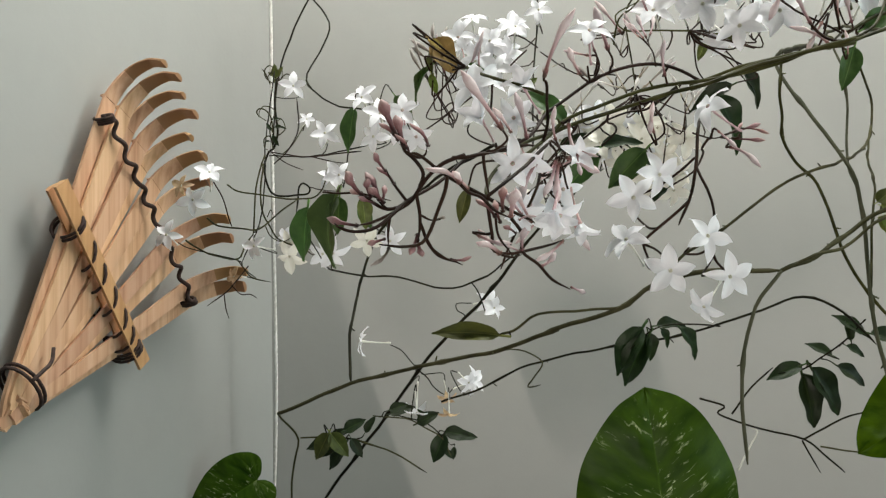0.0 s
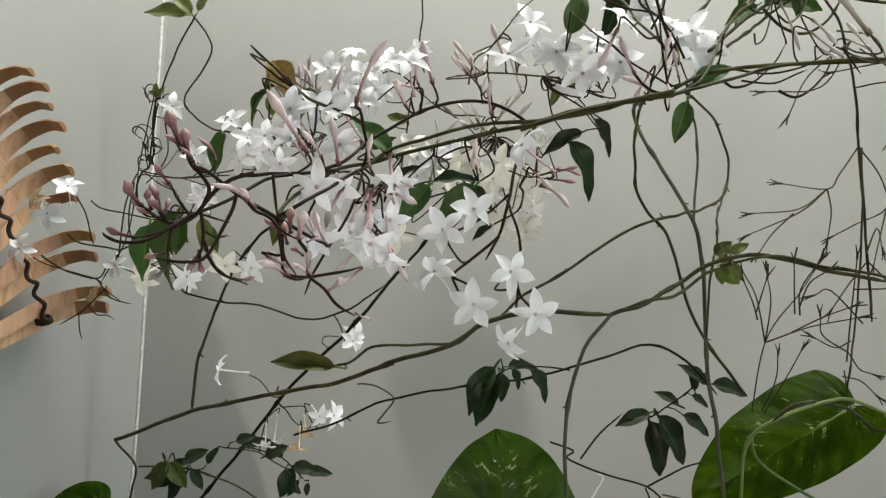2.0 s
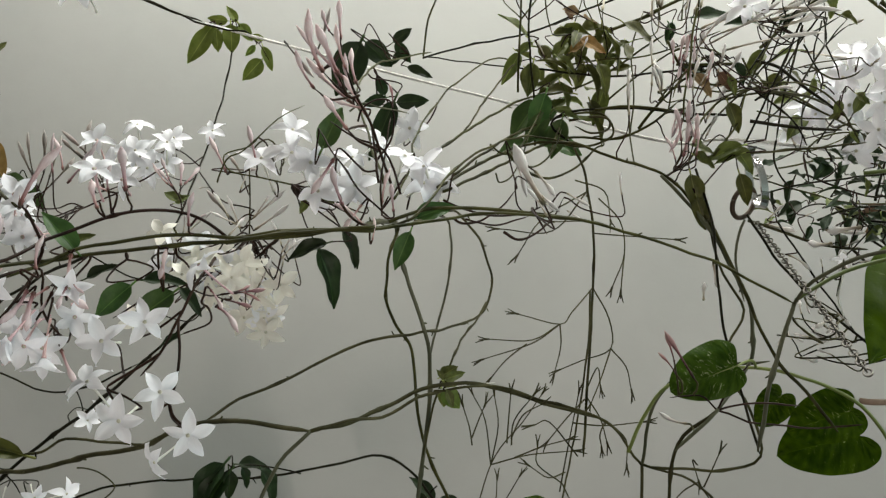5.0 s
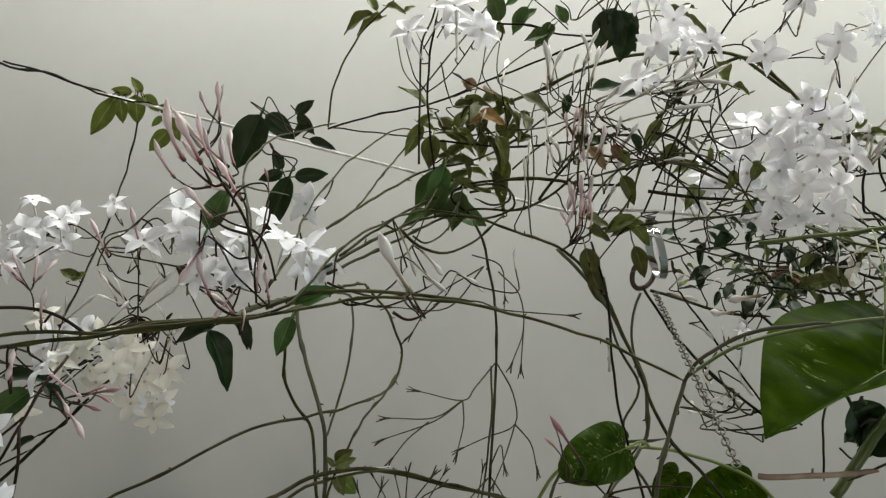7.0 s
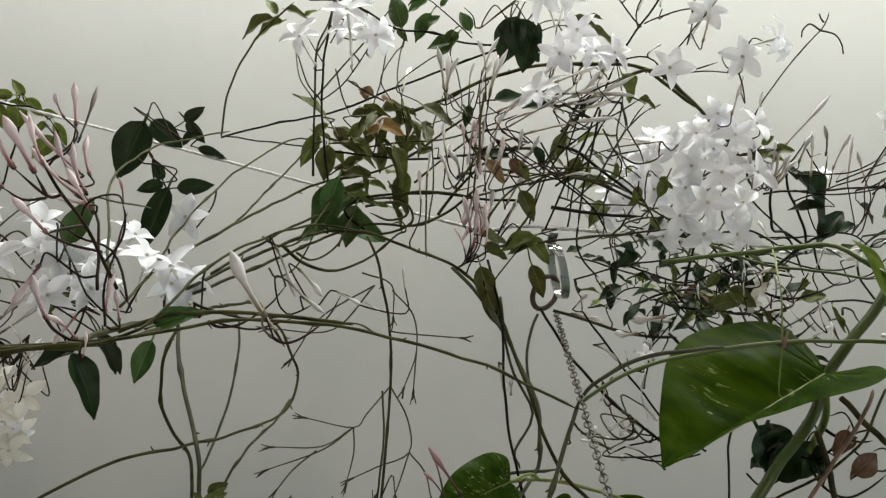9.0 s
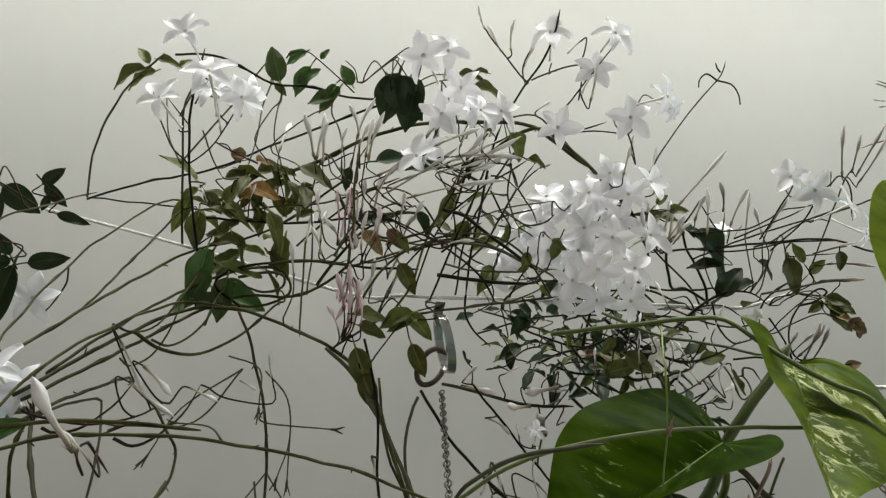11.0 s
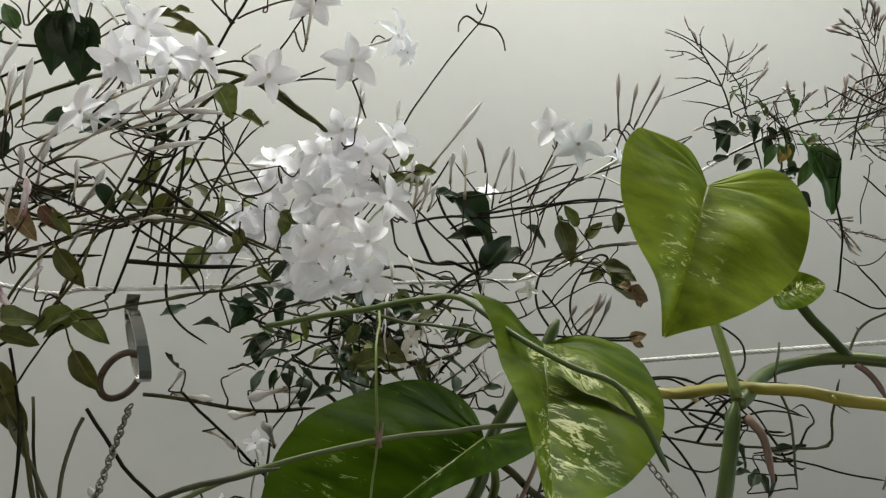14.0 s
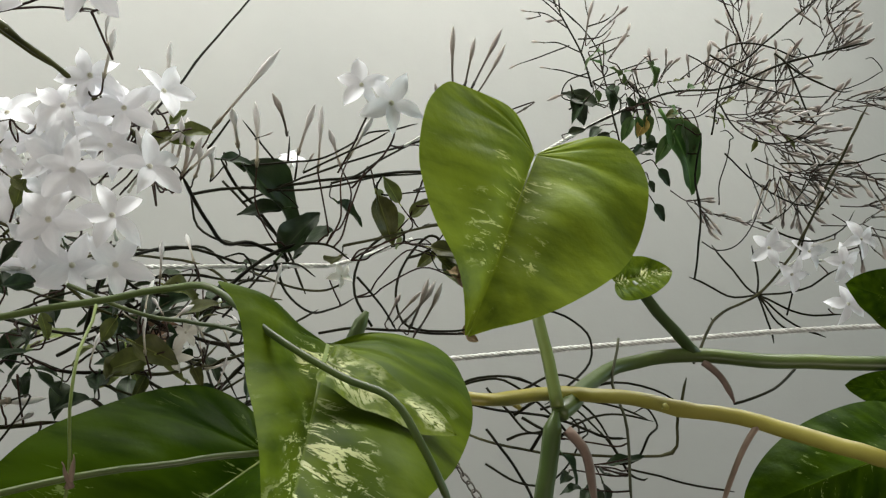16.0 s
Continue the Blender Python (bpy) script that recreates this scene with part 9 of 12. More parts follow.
bud(vine_h, (0.776, 0.411, 1.884), (0.775, 0.407, 1.896), BUD_GREY)
bud(vine_h, (0.827, 0.385, 1.883), (0.808, 0.400, 1.869), BUD_GREY)
bud(vine_h, (0.765, 0.423, 1.832), (0.791, 0.407, 1.840), BUD_GREY)
bud(vine_h, (0.774, 0.421, 1.824), (0.803, 0.405, 1.828), BUD_GREY)
bud(vine_h, (0.772, 0.427, 1.812), (0.801, 0.411, 1.816), BUD_GREY)
join_stalks(vine_h, 0.00045)

# vine on the far side of the pothos, a dense brush of young buds

vine_i = thing("jasmine_vine", "dense jasmine vine covered with young grey-brown buds behind the pothos", "vine", (0.992, 0.450, 1.916), "jasmine vines")
stem(vine_i, [(0.936, 0.467, 1.909), (0.960, 0.444, 1.924), (0.986, 0.396, 1.933), (1.005, 0.360, 1.926), (1.019, 0.322, 1.931), (1.048, 0.275, 1.933)], 0.0009, STEM_BLACK)
stem(vine_i, [(0.968, 0.431, 1.872), (0.964, 0.431, 1.919), (0.960, 0.432, 1.958), (0.957, 0.436, 1.990), (0.939, 0.451, 2.023), (0.921, 0.469, 2.044)], 0.0007, STEM_BLACK, 0.0005)
stem(vine_i, [(0.992, 0.369, 1.890), (0.986, 0.348, 1.926), (0.993, 0.327, 1.935), (1.007, 0.297, 1.955), (1.031, 0.273, 1.976)], 0.0007, STEM_BLACK)
stem(vine_i, [(0.990, 0.330, 1.934), (0.979, 0.330, 1.956), (0.968, 0.329, 1.980)], 0.0006, STEM_DARK)
stem(vine_i, [(1.027, 0.341, 1.864), (1.044, 0.306, 1.854), (1.059, 0.281, 1.856)], 0.0006, STEM_BLACK)
stem(vine_i, [(0.984, 0.397, 1.789), (0.983, 0.384, 1.828), (0.985, 0.383, 1.863), (0.986, 0.373, 1.891)], 0.0008, STEM_BLACK)
stem(vine_i, [(0.871, 0.457, 1.777), (0.884, 0.438, 1.768), (0.895, 0.423, 1.752), (0.891, 0.420, 1.732), (0.860, 0.424, 1.710)], 0.0008, STEM_BLACK)
stem(vine_i, [(0.921, 0.363, 1.724), (0.965, 0.371, 1.757), (1.004, 0.363, 1.772), (1.023, 0.338, 1.803), (1.036, 0.317, 1.840), (1.053, 0.286, 1.891)], 0.0010, STEM_OLD)
stem(vine_i, [(1.004, 0.363, 1.772), (1.001, 0.373, 1.786), (0.992, 0.384, 1.812)], 0.0007, STEM_BLACK)
stem(vine_i, [(1.004, 0.363, 1.772), (0.987, 0.375, 1.773), (0.964, 0.387, 1.787)], 0.0007, STEM_BLACK)
stem(vine_i, [(1.004, 0.363, 1.772), (1.013, 0.357, 1.752), (1.017, 0.351, 1.744)], 0.0007, STEM_BLACK)
stem(vine_i, [(1.004, 0.363, 1.772), (1.018, 0.348, 1.749), (1.026, 0.333, 1.738)], 0.0007, STEM_BLACK)
stem(vine_i, [(1.004, 0.363, 1.772), (1.022, 0.343, 1.756), (1.034, 0.323, 1.752)], 0.0007, STEM_BLACK)
stem(vine_i, [(1.004, 0.363, 1.772), (1.009, 0.361, 1.749), (1.008, 0.360, 1.738)], 0.0007, STEM_BLACK)
stem(vine_i, [(1.004, 0.363, 1.772), (1.024, 0.342, 1.772), (1.038, 0.322, 1.783)], 0.0007, STEM_BLACK)
stem(vine_i, [(1.004, 0.363, 1.772), (1.008, 0.362, 1.784), (1.006, 0.362, 1.807)], 0.0007, STEM_BLACK)
stem(vine_i, [(1.022, 0.355, 1.757), (1.025, 0.343, 1.787), (1.028, 0.330, 1.817), (1.042, 0.311, 1.843)], 0.0006, STEM_BLACK)
tangle(vine_i, (0.947, 0.446, 1.946), (0.979, 0.403, 1.930), 0.024, 8, 0.0006, STEM_BLACK, 51, 0.9)
tangle(vine_i, (0.979, 0.401, 1.934), (1.039, 0.292, 1.904), 0.030, 9, 0.0006, STEM_BLACK, 52)
tangle(vine_i, (0.987, 0.395, 1.863), (1.047, 0.314, 1.823), 0.040, 7, 0.0006, STEM_BLACK, 53)
brush(vine_i, (0.996, 0.425, 1.941), (1.052, 0.336, 1.920), (-0.20, -0.54, 0.82), 8, 63, BUD_GREY, 0.030, 0.60, 0.0175, 0.007)
brush(vine_i, (1.004, 0.422, 1.932), (1.053, 0.339, 1.908), (0.24, -0.93, 0.28), 7, 64, BUD_GREY, 0.030, 0.80, 0.0175, 0.007)
brush(vine_i, (1.019, 0.387, 1.921), (1.051, 0.333, 1.892), (0.51, -0.81, -0.30), 6, 65, BUD_GREY, 0.032, 0.80, 0.0175, 0.007)
brush(vine_i, (1.039, 0.365, 1.902), (1.049, 0.348, 1.853), (0.45, -0.69, -0.56), 6, 66, BUD_GREY, 0.032, 0.70, 0.0175, 0.007)
brush(vine_i, (1.017, 0.343, 1.942), (1.000, 0.342, 1.983), (-0.41, -0.13, 0.90), 3, 67, BUD_GREY, 0.028, 0.50, 0.0175, 0.007)
brush(vine_i, (1.029, 0.316, 1.955), (1.049, 0.281, 1.970), (-0.05, -0.53, 0.85), 4, 68, BUD_GREY, 0.030, 0.60, 0.0175, 0.007)
brush(vine_i, (1.037, 0.316, 1.935), (1.054, 0.292, 1.928), (0.43, -0.82, 0.38), 3, 69, BUD_GREY, 0.028, 0.80, 0.0175, 0.007)
brush(vine_i, (1.049, 0.314, 1.914), (1.065, 0.281, 1.895), (0.71, -0.60, -0.37), 3, 70, BUD_GREY, 0.030, 0.70, 0.0175, 0.007)
brush(vine_i, (1.032, 0.359, 1.862), (1.055, 0.342, 1.856), (0.22, -0.11, -0.97), 4, 71, BUD_GREY, 0.030, 0.50, 0.0175, 0.007)
brush(vine_i, (1.051, 0.331, 1.860), (1.069, 0.291, 1.858), (0.71, -0.56, -0.44), 4, 72, BUD_GREY, 0.030, 0.60, 0.0175, 0.007)
brush(vine_i, (1.001, 0.420, 1.869), (1.033, 0.394, 1.834), (0.55, -0.50, -0.67), 4, 73, BUD_GREY, 0.028, 0.60, 0.0175, 0.007)
brush(vine_i, (1.056, 0.320, 1.844), (1.040, 0.331, 1.808), (0.69, -0.54, -0.48), 3, 74, BUD_GREY, 0.030, 0.60, 0.0175, 0.007)
bud(vine_i, (0.943, 0.449, 1.947), (0.925, 0.462, 1.946), BUD_GREY, 1.1)
bud(vine_i, (0.969, 0.432, 1.940), (0.940, 0.454, 1.936), BUD_GREY, 1.1)
bud(vine_i, (0.952, 0.413, 1.992), (0.962, 0.403, 2.002), BUD_GREY, 1.1)
bud(vine_i, (0.946, 0.433, 1.985), (0.944, 0.424, 2.016), BUD_GREY, 1.1)
bud(vine_i, (0.955, 0.420, 1.966), (0.964, 0.408, 1.983), BUD_GREY, 1.1)
bud(vine_i, (0.991, 0.378, 1.941), (0.987, 0.374, 1.957), BUD_GREY, 1.1)
bud(vine_i, (0.993, 0.364, 1.939), (0.992, 0.357, 1.960), BUD_GREY, 1.1)
bud(vine_i, (0.991, 0.354, 1.934), (0.996, 0.345, 1.950), BUD_GREY, 1.1)
bud(vine_i, (1.024, 0.346, 1.852), (1.027, 0.354, 1.824), BUD_WHITE, 0.9)
bud(vine_i, (1.021, 0.348, 1.852), (1.019, 0.359, 1.827), BUD_WHITE, 0.9)
bud(vine_i, (1.028, 0.344, 1.852), (1.037, 0.346, 1.828), BUD_WHITE, 0.9)
bud(vine_i, (1.031, 0.341, 1.852), (1.046, 0.336, 1.835), BUD_WHITE, 0.9)
bud(vine_i, (1.018, 0.352, 1.849), (1.014, 0.363, 1.826), BUD_WHITE, 0.9)
bud(vine_i, (1.027, 0.318, 1.890), (1.044, 0.306, 1.891), BUD_WHITE, 0.9)
bud(vine_i, (1.024, 0.321, 1.887), (1.051, 0.304, 1.879), BUD_WHITE, 0.9)
bud(vine_i, (1.018, 0.328, 1.879), (1.040, 0.317, 1.866), BUD_WHITE, 0.9)
bud(vine_i, (1.043, 0.324, 1.805), (1.030, 0.334, 1.802), BUD_WHITE, 0.9)
bud(vine_i, (1.014, 0.328, 1.887), (1.030, 0.314, 1.898), BUD_WHITE, 0.9)
leaf(vine_i, (0.951, 0.404, 1.910), (0.946, 0.414, 1.893), LEAF_MID, (-0.54, -0.80, 0.25), 1, wide=1.20)
leaf(vine_i, (0.954, 0.402, 1.910), (0.958, 0.405, 1.894), LEAF_MID, (-0.54, -0.80, 0.25), 1, wide=1.20)
leaf(vine_i, (0.959, 0.398, 1.912), (0.965, 0.400, 1.893), LEAF_MID, (-0.54, -0.80, 0.25), 1, wide=1.20)
leaf(vine_i, (0.968, 0.385, 1.892), (0.960, 0.398, 1.873), LEAF_MID, (-0.54, -0.80, 0.25), 1, wide=1.20)
leaf(vine_i, (0.964, 0.385, 1.903), (1.000, 0.377, 1.850), LEAF_MID, (-0.54, -0.80, 0.25), 1, wide=1.20)
leaf(vine_i, (0.974, 0.378, 1.900), (0.988, 0.379, 1.871), LEAF_MID, (-0.54, -0.80, 0.25), 1, wide=1.20)
leaf(vine_i, (0.960, 0.399, 1.908), (0.956, 0.406, 1.896), LEAF_YELLOW, (-0.56, -0.82, 0.14), 2, wide=1.50, label="yellow leaflet")
leaf(vine_i, (0.951, 0.435, 1.933), (0.928, 0.447, 1.945), LEAF_DARK, (-0.54, -0.80, 0.25), 2, wide=1.20)
leaf(vine_i, (0.936, 0.443, 1.942), (0.946, 0.444, 1.918), LEAF_DARK, (-0.54, -0.80, 0.25), 2, wide=1.20)
leaf(vine_i, (0.935, 0.453, 1.913), (0.946, 0.444, 1.916), LEAF_DARK, (-0.54, -0.80, 0.25), 2, wide=1.20)
leaf(vine_i, (0.961, 0.435, 1.911), (0.951, 0.445, 1.903), LEAF_DARK, (-0.54, -0.80, 0.25), 2, wide=1.20)
leaf(vine_i, (0.969, 0.410, 1.931), (0.979, 0.407, 1.919), LEAF_DARK, (-0.54, -0.80, 0.25), 2, wide=1.20)
leaf(vine_i, (0.979, 0.409, 1.876), (0.989, 0.407, 1.863), LEAF_DARK, (-0.54, -0.80, 0.25), 2, wide=1.20)
leaf(vine_i, (0.974, 0.415, 1.868), (0.979, 0.415, 1.859), LEAF_DARK, (-0.54, -0.80, 0.25), 2, wide=1.20)
leaf(vine_i, (0.979, 0.417, 1.851), (0.988, 0.416, 1.838), LEAF_DARK, (-0.54, -0.80, 0.25), 2, wide=1.20)
leaf(vine_i, (0.963, 0.422, 1.871), (0.975, 0.417, 1.862), LEAF_DARK, (-0.54, -0.80, 0.25), 2, wide=1.20)
leafy(vine_i, (0.947, 0.447, 1.942), (0.985, 0.398, 1.896), 0.02, 12, LEAF_DARK, 75, 0.016)
flower(vine_i, (0.998, 0.345, 1.800), (-0.73, -0.69, -0.05), 0.0132)
flower(vine_i, (1.030, 0.335, 1.798), (-0.47, -0.87, 0.13), 0.0132)
flower(vine_i, (1.031, 0.314, 1.785), (-0.48, -0.83, -0.28), 0.0132)
flower(vine_i, (1.013, 0.341, 1.782), (-0.39, -0.66, -0.64), 0.0132)
flower(vine_i, (1.039, 0.303, 1.799), (-0.39, -0.92, 0.03), 0.0132)
flower(vine_i, (1.016, 0.309, 1.755), (-0.57, -0.82, -0.07), 0.0132)
tangle(vine_i, (0.798, 0.427, 1.700), (0.878, 0.358, 1.679), 0.026, 13, 0.0009, STEM_BLACK, 55, 0.9)
stem(vine_i, [(0.811, 0.452, 1.711), (0.826, 0.429, 1.704), (0.834, 0.400, 1.697), (0.847, 0.380, 1.685), (0.860, 0.371, 1.682)], 0.0009, STEM_BLACK)
stem(vine_i, [(0.809, 0.447, 1.692), (0.821, 0.427, 1.683), (0.836, 0.405, 1.677), (0.854, 0.379, 1.673), (0.881, 0.358, 1.673), (0.882, 0.351, 1.691), (0.883, 0.342, 1.712)], 0.0009, STEM_OLD)
stem(vine_i, [(0.810, 0.432, 1.694), (0.815, 0.421, 1.677), (0.818, 0.411, 1.661), (0.817, 0.404, 1.646)], 0.0009, STEM_BLACK)
stem(vine_i, [(0.828, 0.340, 1.732), (0.820, 0.341, 1.708), (0.820, 0.335, 1.685), (0.818, 0.337, 1.648)], 0.0008, STEM_PALE)
stem(vine_i, [(0.854, 0.368, 1.666), (0.874, 0.355, 1.658), (0.902, 0.336, 1.649)], 0.0006, STEM_BLACK)
stem(vine_i, [(0.906, 0.330, 1.696), (0.932, 0.320, 1.703), (0.963, 0.317, 1.719)], 0.0009, STEM_BLACK)
leafy(vine_i, (0.804, 0.366, 1.671), (0.819, 0.358, 1.659), 0.014, 8, LEAF_DARK, 76, 0.016)
leafy(vine_i, (0.996, 0.424, 1.945), (1.054, 0.342, 1.900), 0.020, 16, LEAF_OLIVE, 191, 0.013)
leafy(vine_i, (0.931, 0.421, 1.954), (0.970, 0.360, 1.915), 0.020, 12, LEAF_MID, 193, 0.013)
join_stalks(vine_i, 0.00045)
tangle(vine_i, (0.657, 0.486, 1.634), (0.742, 0.455, 1.640), 0.020, 7, 0.0011, STEM_BLACK, 171, 0.9)
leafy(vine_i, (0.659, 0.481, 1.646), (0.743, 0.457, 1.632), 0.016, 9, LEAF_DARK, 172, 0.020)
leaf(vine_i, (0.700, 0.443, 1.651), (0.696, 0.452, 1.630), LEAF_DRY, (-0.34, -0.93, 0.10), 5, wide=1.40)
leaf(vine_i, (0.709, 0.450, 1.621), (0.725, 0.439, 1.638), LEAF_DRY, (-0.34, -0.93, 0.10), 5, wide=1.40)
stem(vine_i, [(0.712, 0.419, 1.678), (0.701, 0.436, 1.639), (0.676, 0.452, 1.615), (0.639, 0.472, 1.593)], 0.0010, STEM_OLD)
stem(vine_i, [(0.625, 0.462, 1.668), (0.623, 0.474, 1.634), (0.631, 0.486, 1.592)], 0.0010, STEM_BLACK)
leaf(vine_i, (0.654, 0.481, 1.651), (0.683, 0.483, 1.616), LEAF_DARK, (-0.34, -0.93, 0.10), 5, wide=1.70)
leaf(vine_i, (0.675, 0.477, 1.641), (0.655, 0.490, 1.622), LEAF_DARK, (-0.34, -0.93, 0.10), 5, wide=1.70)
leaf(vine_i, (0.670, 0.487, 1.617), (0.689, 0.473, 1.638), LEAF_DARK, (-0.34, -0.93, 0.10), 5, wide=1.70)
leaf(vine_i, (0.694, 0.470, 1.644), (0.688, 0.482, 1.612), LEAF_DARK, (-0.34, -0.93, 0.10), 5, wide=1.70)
stem(pothos, [(0.664, 0.452, 1.595), (0.683, 0.433, 1.634), (0.698, 0.422, 1.665), (0.704, 0.422, 1.677)], 0.0016, ROOT, 0.0014, name="aerial_root")
stem(vine_i, [(0.684, 0.431, 1.670), (0.702, 0.430, 1.656), (0.723, 0.428, 1.639)], 0.0022, STEM_OLD)
stem(vine_i, [(0.680, 0.451, 1.648), (0.691, 0.454, 1.627), (0.702, 0.461, 1.598)], 0.0022, STEM_OLD)

# cords, chains and the hanger
cord("rope", "thin white twisted rope strung through the vines", [(0.067, 0.684, 1.871), (0.220, 0.654, 1.848), (0.338, 0.592, 1.814), (0.435, 0.521, 1.777), (0.460, 0.488, 1.772), (0.485, 0.472, 1.770), (0.569, 0.482, 1.782), (0.729, 0.467, 1.794)], 0.0013, TWINE)
cord("rope", "thin white braided rope stretched level behind the pothos stems", [(0.798, 0.497, 1.742), (0.860, 0.451, 1.743), (0.954, 0.384, 1.744), (1.010, 0.343, 1.744), (1.079, 0.294, 1.742)], 0.0019, TWINE)
cord("rope", "thin white rope crossing behind the budding vine", [(0.895, 0.480, 1.882), (0.919, 0.470, 1.899), (0.950, 0.454, 1.918), (0.992, 0.428, 1.941)], 0.0014, TWINE)
cord("rope", "short white rope end behind the leaves", [(0.698, 0.498, 1.797), (0.722, 0.481, 1.797), (0.744, 0.477, 1.799), (0.790, 0.464, 1.816)], 0.0014, TWINE)
chain("fine dark bronze chain hanging from a rusty ring", (0.483, 0.470, 1.708), (0.417, 0.284, 1.579))
chain("fine dark chain hanging behind the pothos", (0.758, 0.399, 1.678), (0.766, 0.378, 1.645))
hanger((0.486, 0.475, 1.740), (0.484, 0.475, 1.710))

# further leaves, flowers and shoots

vine_j = thing("jasmine_vine", "jasmine shoot with a large green compound leaf near the top", "vine", (0.391, 0.504, 1.920), "jasmine vines")
stem(vine_j, [(0.295, 0.507, 1.922), (0.313, 0.508, 1.928), (0.338, 0.507, 1.925), (0.361, 0.509, 1.918), (0.391, 0.504, 1.920), (0.416, 0.504, 1.918), (0.447, 0.493, 1.919)], 0.0009, STEM_BLACK)
twigs(vine_j, [[(0.417, 0.492, 1.916), (0.407, 0.494, 1.925), (0.392, 0.498, 1.938), (0.382, 0.501, 1.945), (0.371, 0.507, 1.944)], [(0.405, 0.500, 1.914), (0.401, 0.499, 1.920)], [(0.418, 0.489, 1.923), (0.415, 0.488, 1.932), (0.408, 0.489, 1.938)]], 0.0006, STEM_GREEN)
leaf(vine_j, (0.368, 0.515, 1.924), (0.357, 0.511, 1.951), LEAF_MID, (-0.46, -0.88, 0.11), 0, wide=1.35)
leaf(vine_j, (0.380, 0.510, 1.922), (0.392, 0.499, 1.935), LEAF_MID, (-0.46, -0.88, 0.11), 0, wide=1.35)
leaf(vine_j, (0.371, 0.508, 1.942), (0.377, 0.503, 1.947), LEAF_MID, (-0.46, -0.88, 0.11), 0, wide=1.35)
leaf(vine_j, (0.382, 0.501, 1.945), (0.368, 0.511, 1.937), LEAF_MID, (-0.46, -0.88, 0.11), 0, wide=1.35)
leaf(vine_j, (0.392, 0.497, 1.939), (0.396, 0.492, 1.947), LEAF_MID, (-0.46, -0.88, 0.11), 0, wide=1.35)
leaf(vine_j, (0.415, 0.491, 1.921), (0.405, 0.491, 1.937), LEAF_MID, (-0.46, -0.88, 0.11), 0, wide=1.35)
leaf(vine_j, (0.386, 0.502, 1.934), (0.377, 0.514, 1.914), LEAF_MID, (-0.46, -0.88, 0.11), 0, wide=1.35)
leaf(vine_j, (0.405, 0.499, 1.915), (0.386, 0.511, 1.911), LEAF_MID, (-0.46, -0.88, 0.11), 0, wide=1.35)
leaf(vine_j, (0.407, 0.496, 1.920), (0.394, 0.509, 1.903), LEAF_MID, (-0.46, -0.88, 0.11), 0, wide=1.35)
leaf(vine_j, (0.404, 0.497, 1.922), (0.398, 0.503, 1.913), LEAF_MID, (-0.46, -0.88, 0.11), 0, wide=1.35)
leaf(vine_j, (0.365, 0.517, 1.923), (0.374, 0.516, 1.915), LEAF_MID, (-0.46, -0.88, 0.11), 0, wide=1.35)
leaf(vine_j, (0.277, 0.592, 1.953), (0.248, 0.606, 1.942), LEAF_OLIVE, (-0.35, -0.91, 0.22), 1, wide=1.20)
leaf(vine_j, (0.285, 0.590, 1.951), (0.260, 0.602, 1.941), LEAF_OLIVE, (-0.35, -0.91, 0.22), 1, wide=1.20)
leaf(vine_j, (0.285, 0.578, 1.955), (0.303, 0.572, 1.954), LEAF_OLIVE, (-0.35, -0.91, 0.22), 1, wide=1.20)
leaf(vine_j, (0.280, 0.590, 1.956), (0.268, 0.589, 1.971), LEAF_OLIVE, (-0.35, -0.91, 0.22), 1, wide=1.20)
leaf(vine_j, (0.301, 0.574, 1.950), (0.308, 0.569, 1.959), LEAF_OLIVE, (-0.35, -0.91, 0.22), 1, wide=1.20)
leafy(vine_j, (0.329, 0.545, 1.846), (0.393, 0.505, 1.834), 0.022, 22, LEAF_OLIVE, 81, 0.026)
leafy(vine_j, (0.336, 0.544, 1.808), (0.388, 0.519, 1.804), 0.022, 12, LEAF_OLIVE, 82, 0.026)
leaf(vine_j, (0.341, 0.555, 1.804), (0.324, 0.574, 1.774), LEAF_MID, (-0.42, -0.85, 0.32), 2, wide=1.20)
leaf(vine_j, (0.344, 0.562, 1.780), (0.381, 0.548, 1.766), LEAF_MID, (-0.42, -0.85, 0.32), 2, wide=1.20)
leaf(vine_j, (0.338, 0.567, 1.773), (0.317, 0.582, 1.764), LEAF_MID, (-0.42, -0.85, 0.32), 2, wide=1.20)
leaf(vine_j, (0.357, 0.546, 1.804), (0.343, 0.561, 1.784), LEAF_MID, (-0.42, -0.85, 0.32), 2, wide=1.20)
leaf(vine_j, (0.430, 0.452, 1.910), (0.454, 0.449, 1.883), LEAF_DARK, (-0.55, -0.83, 0.02), 2, wide=1.50)
leaf(vine_j, (0.435, 0.448, 1.913), (0.429, 0.463, 1.881), LEAF_DARK, (-0.55, -0.83, 0.02), 2, wide=1.50)
leaf(vine_j, (0.442, 0.446, 1.909), (0.453, 0.445, 1.896), LEAF_DARK, (-0.55, -0.83, 0.02), 2, wide=1.50)
leaf(vine_j, (0.430, 0.451, 1.911), (0.427, 0.458, 1.897), LEAF_DARK, (-0.55, -0.83, 0.02), 2, wide=1.50)
leaf(vine_j, (0.446, 0.446, 1.903), (0.443, 0.457, 1.875), LEAF_DARK, (-0.55, -0.83, 0.02), 2, wide=1.50)
leaf(vine_j, (0.480, 0.454, 1.927), (0.499, 0.444, 1.928), LEAF_OLIVE, (-0.43, -0.84, 0.33), 1, wide=1.20)
leaf(vine_j, (0.491, 0.451, 1.920), (0.514, 0.441, 1.916), LEAF_OLIVE, (-0.43, -0.84, 0.33), 1, wide=1.20)
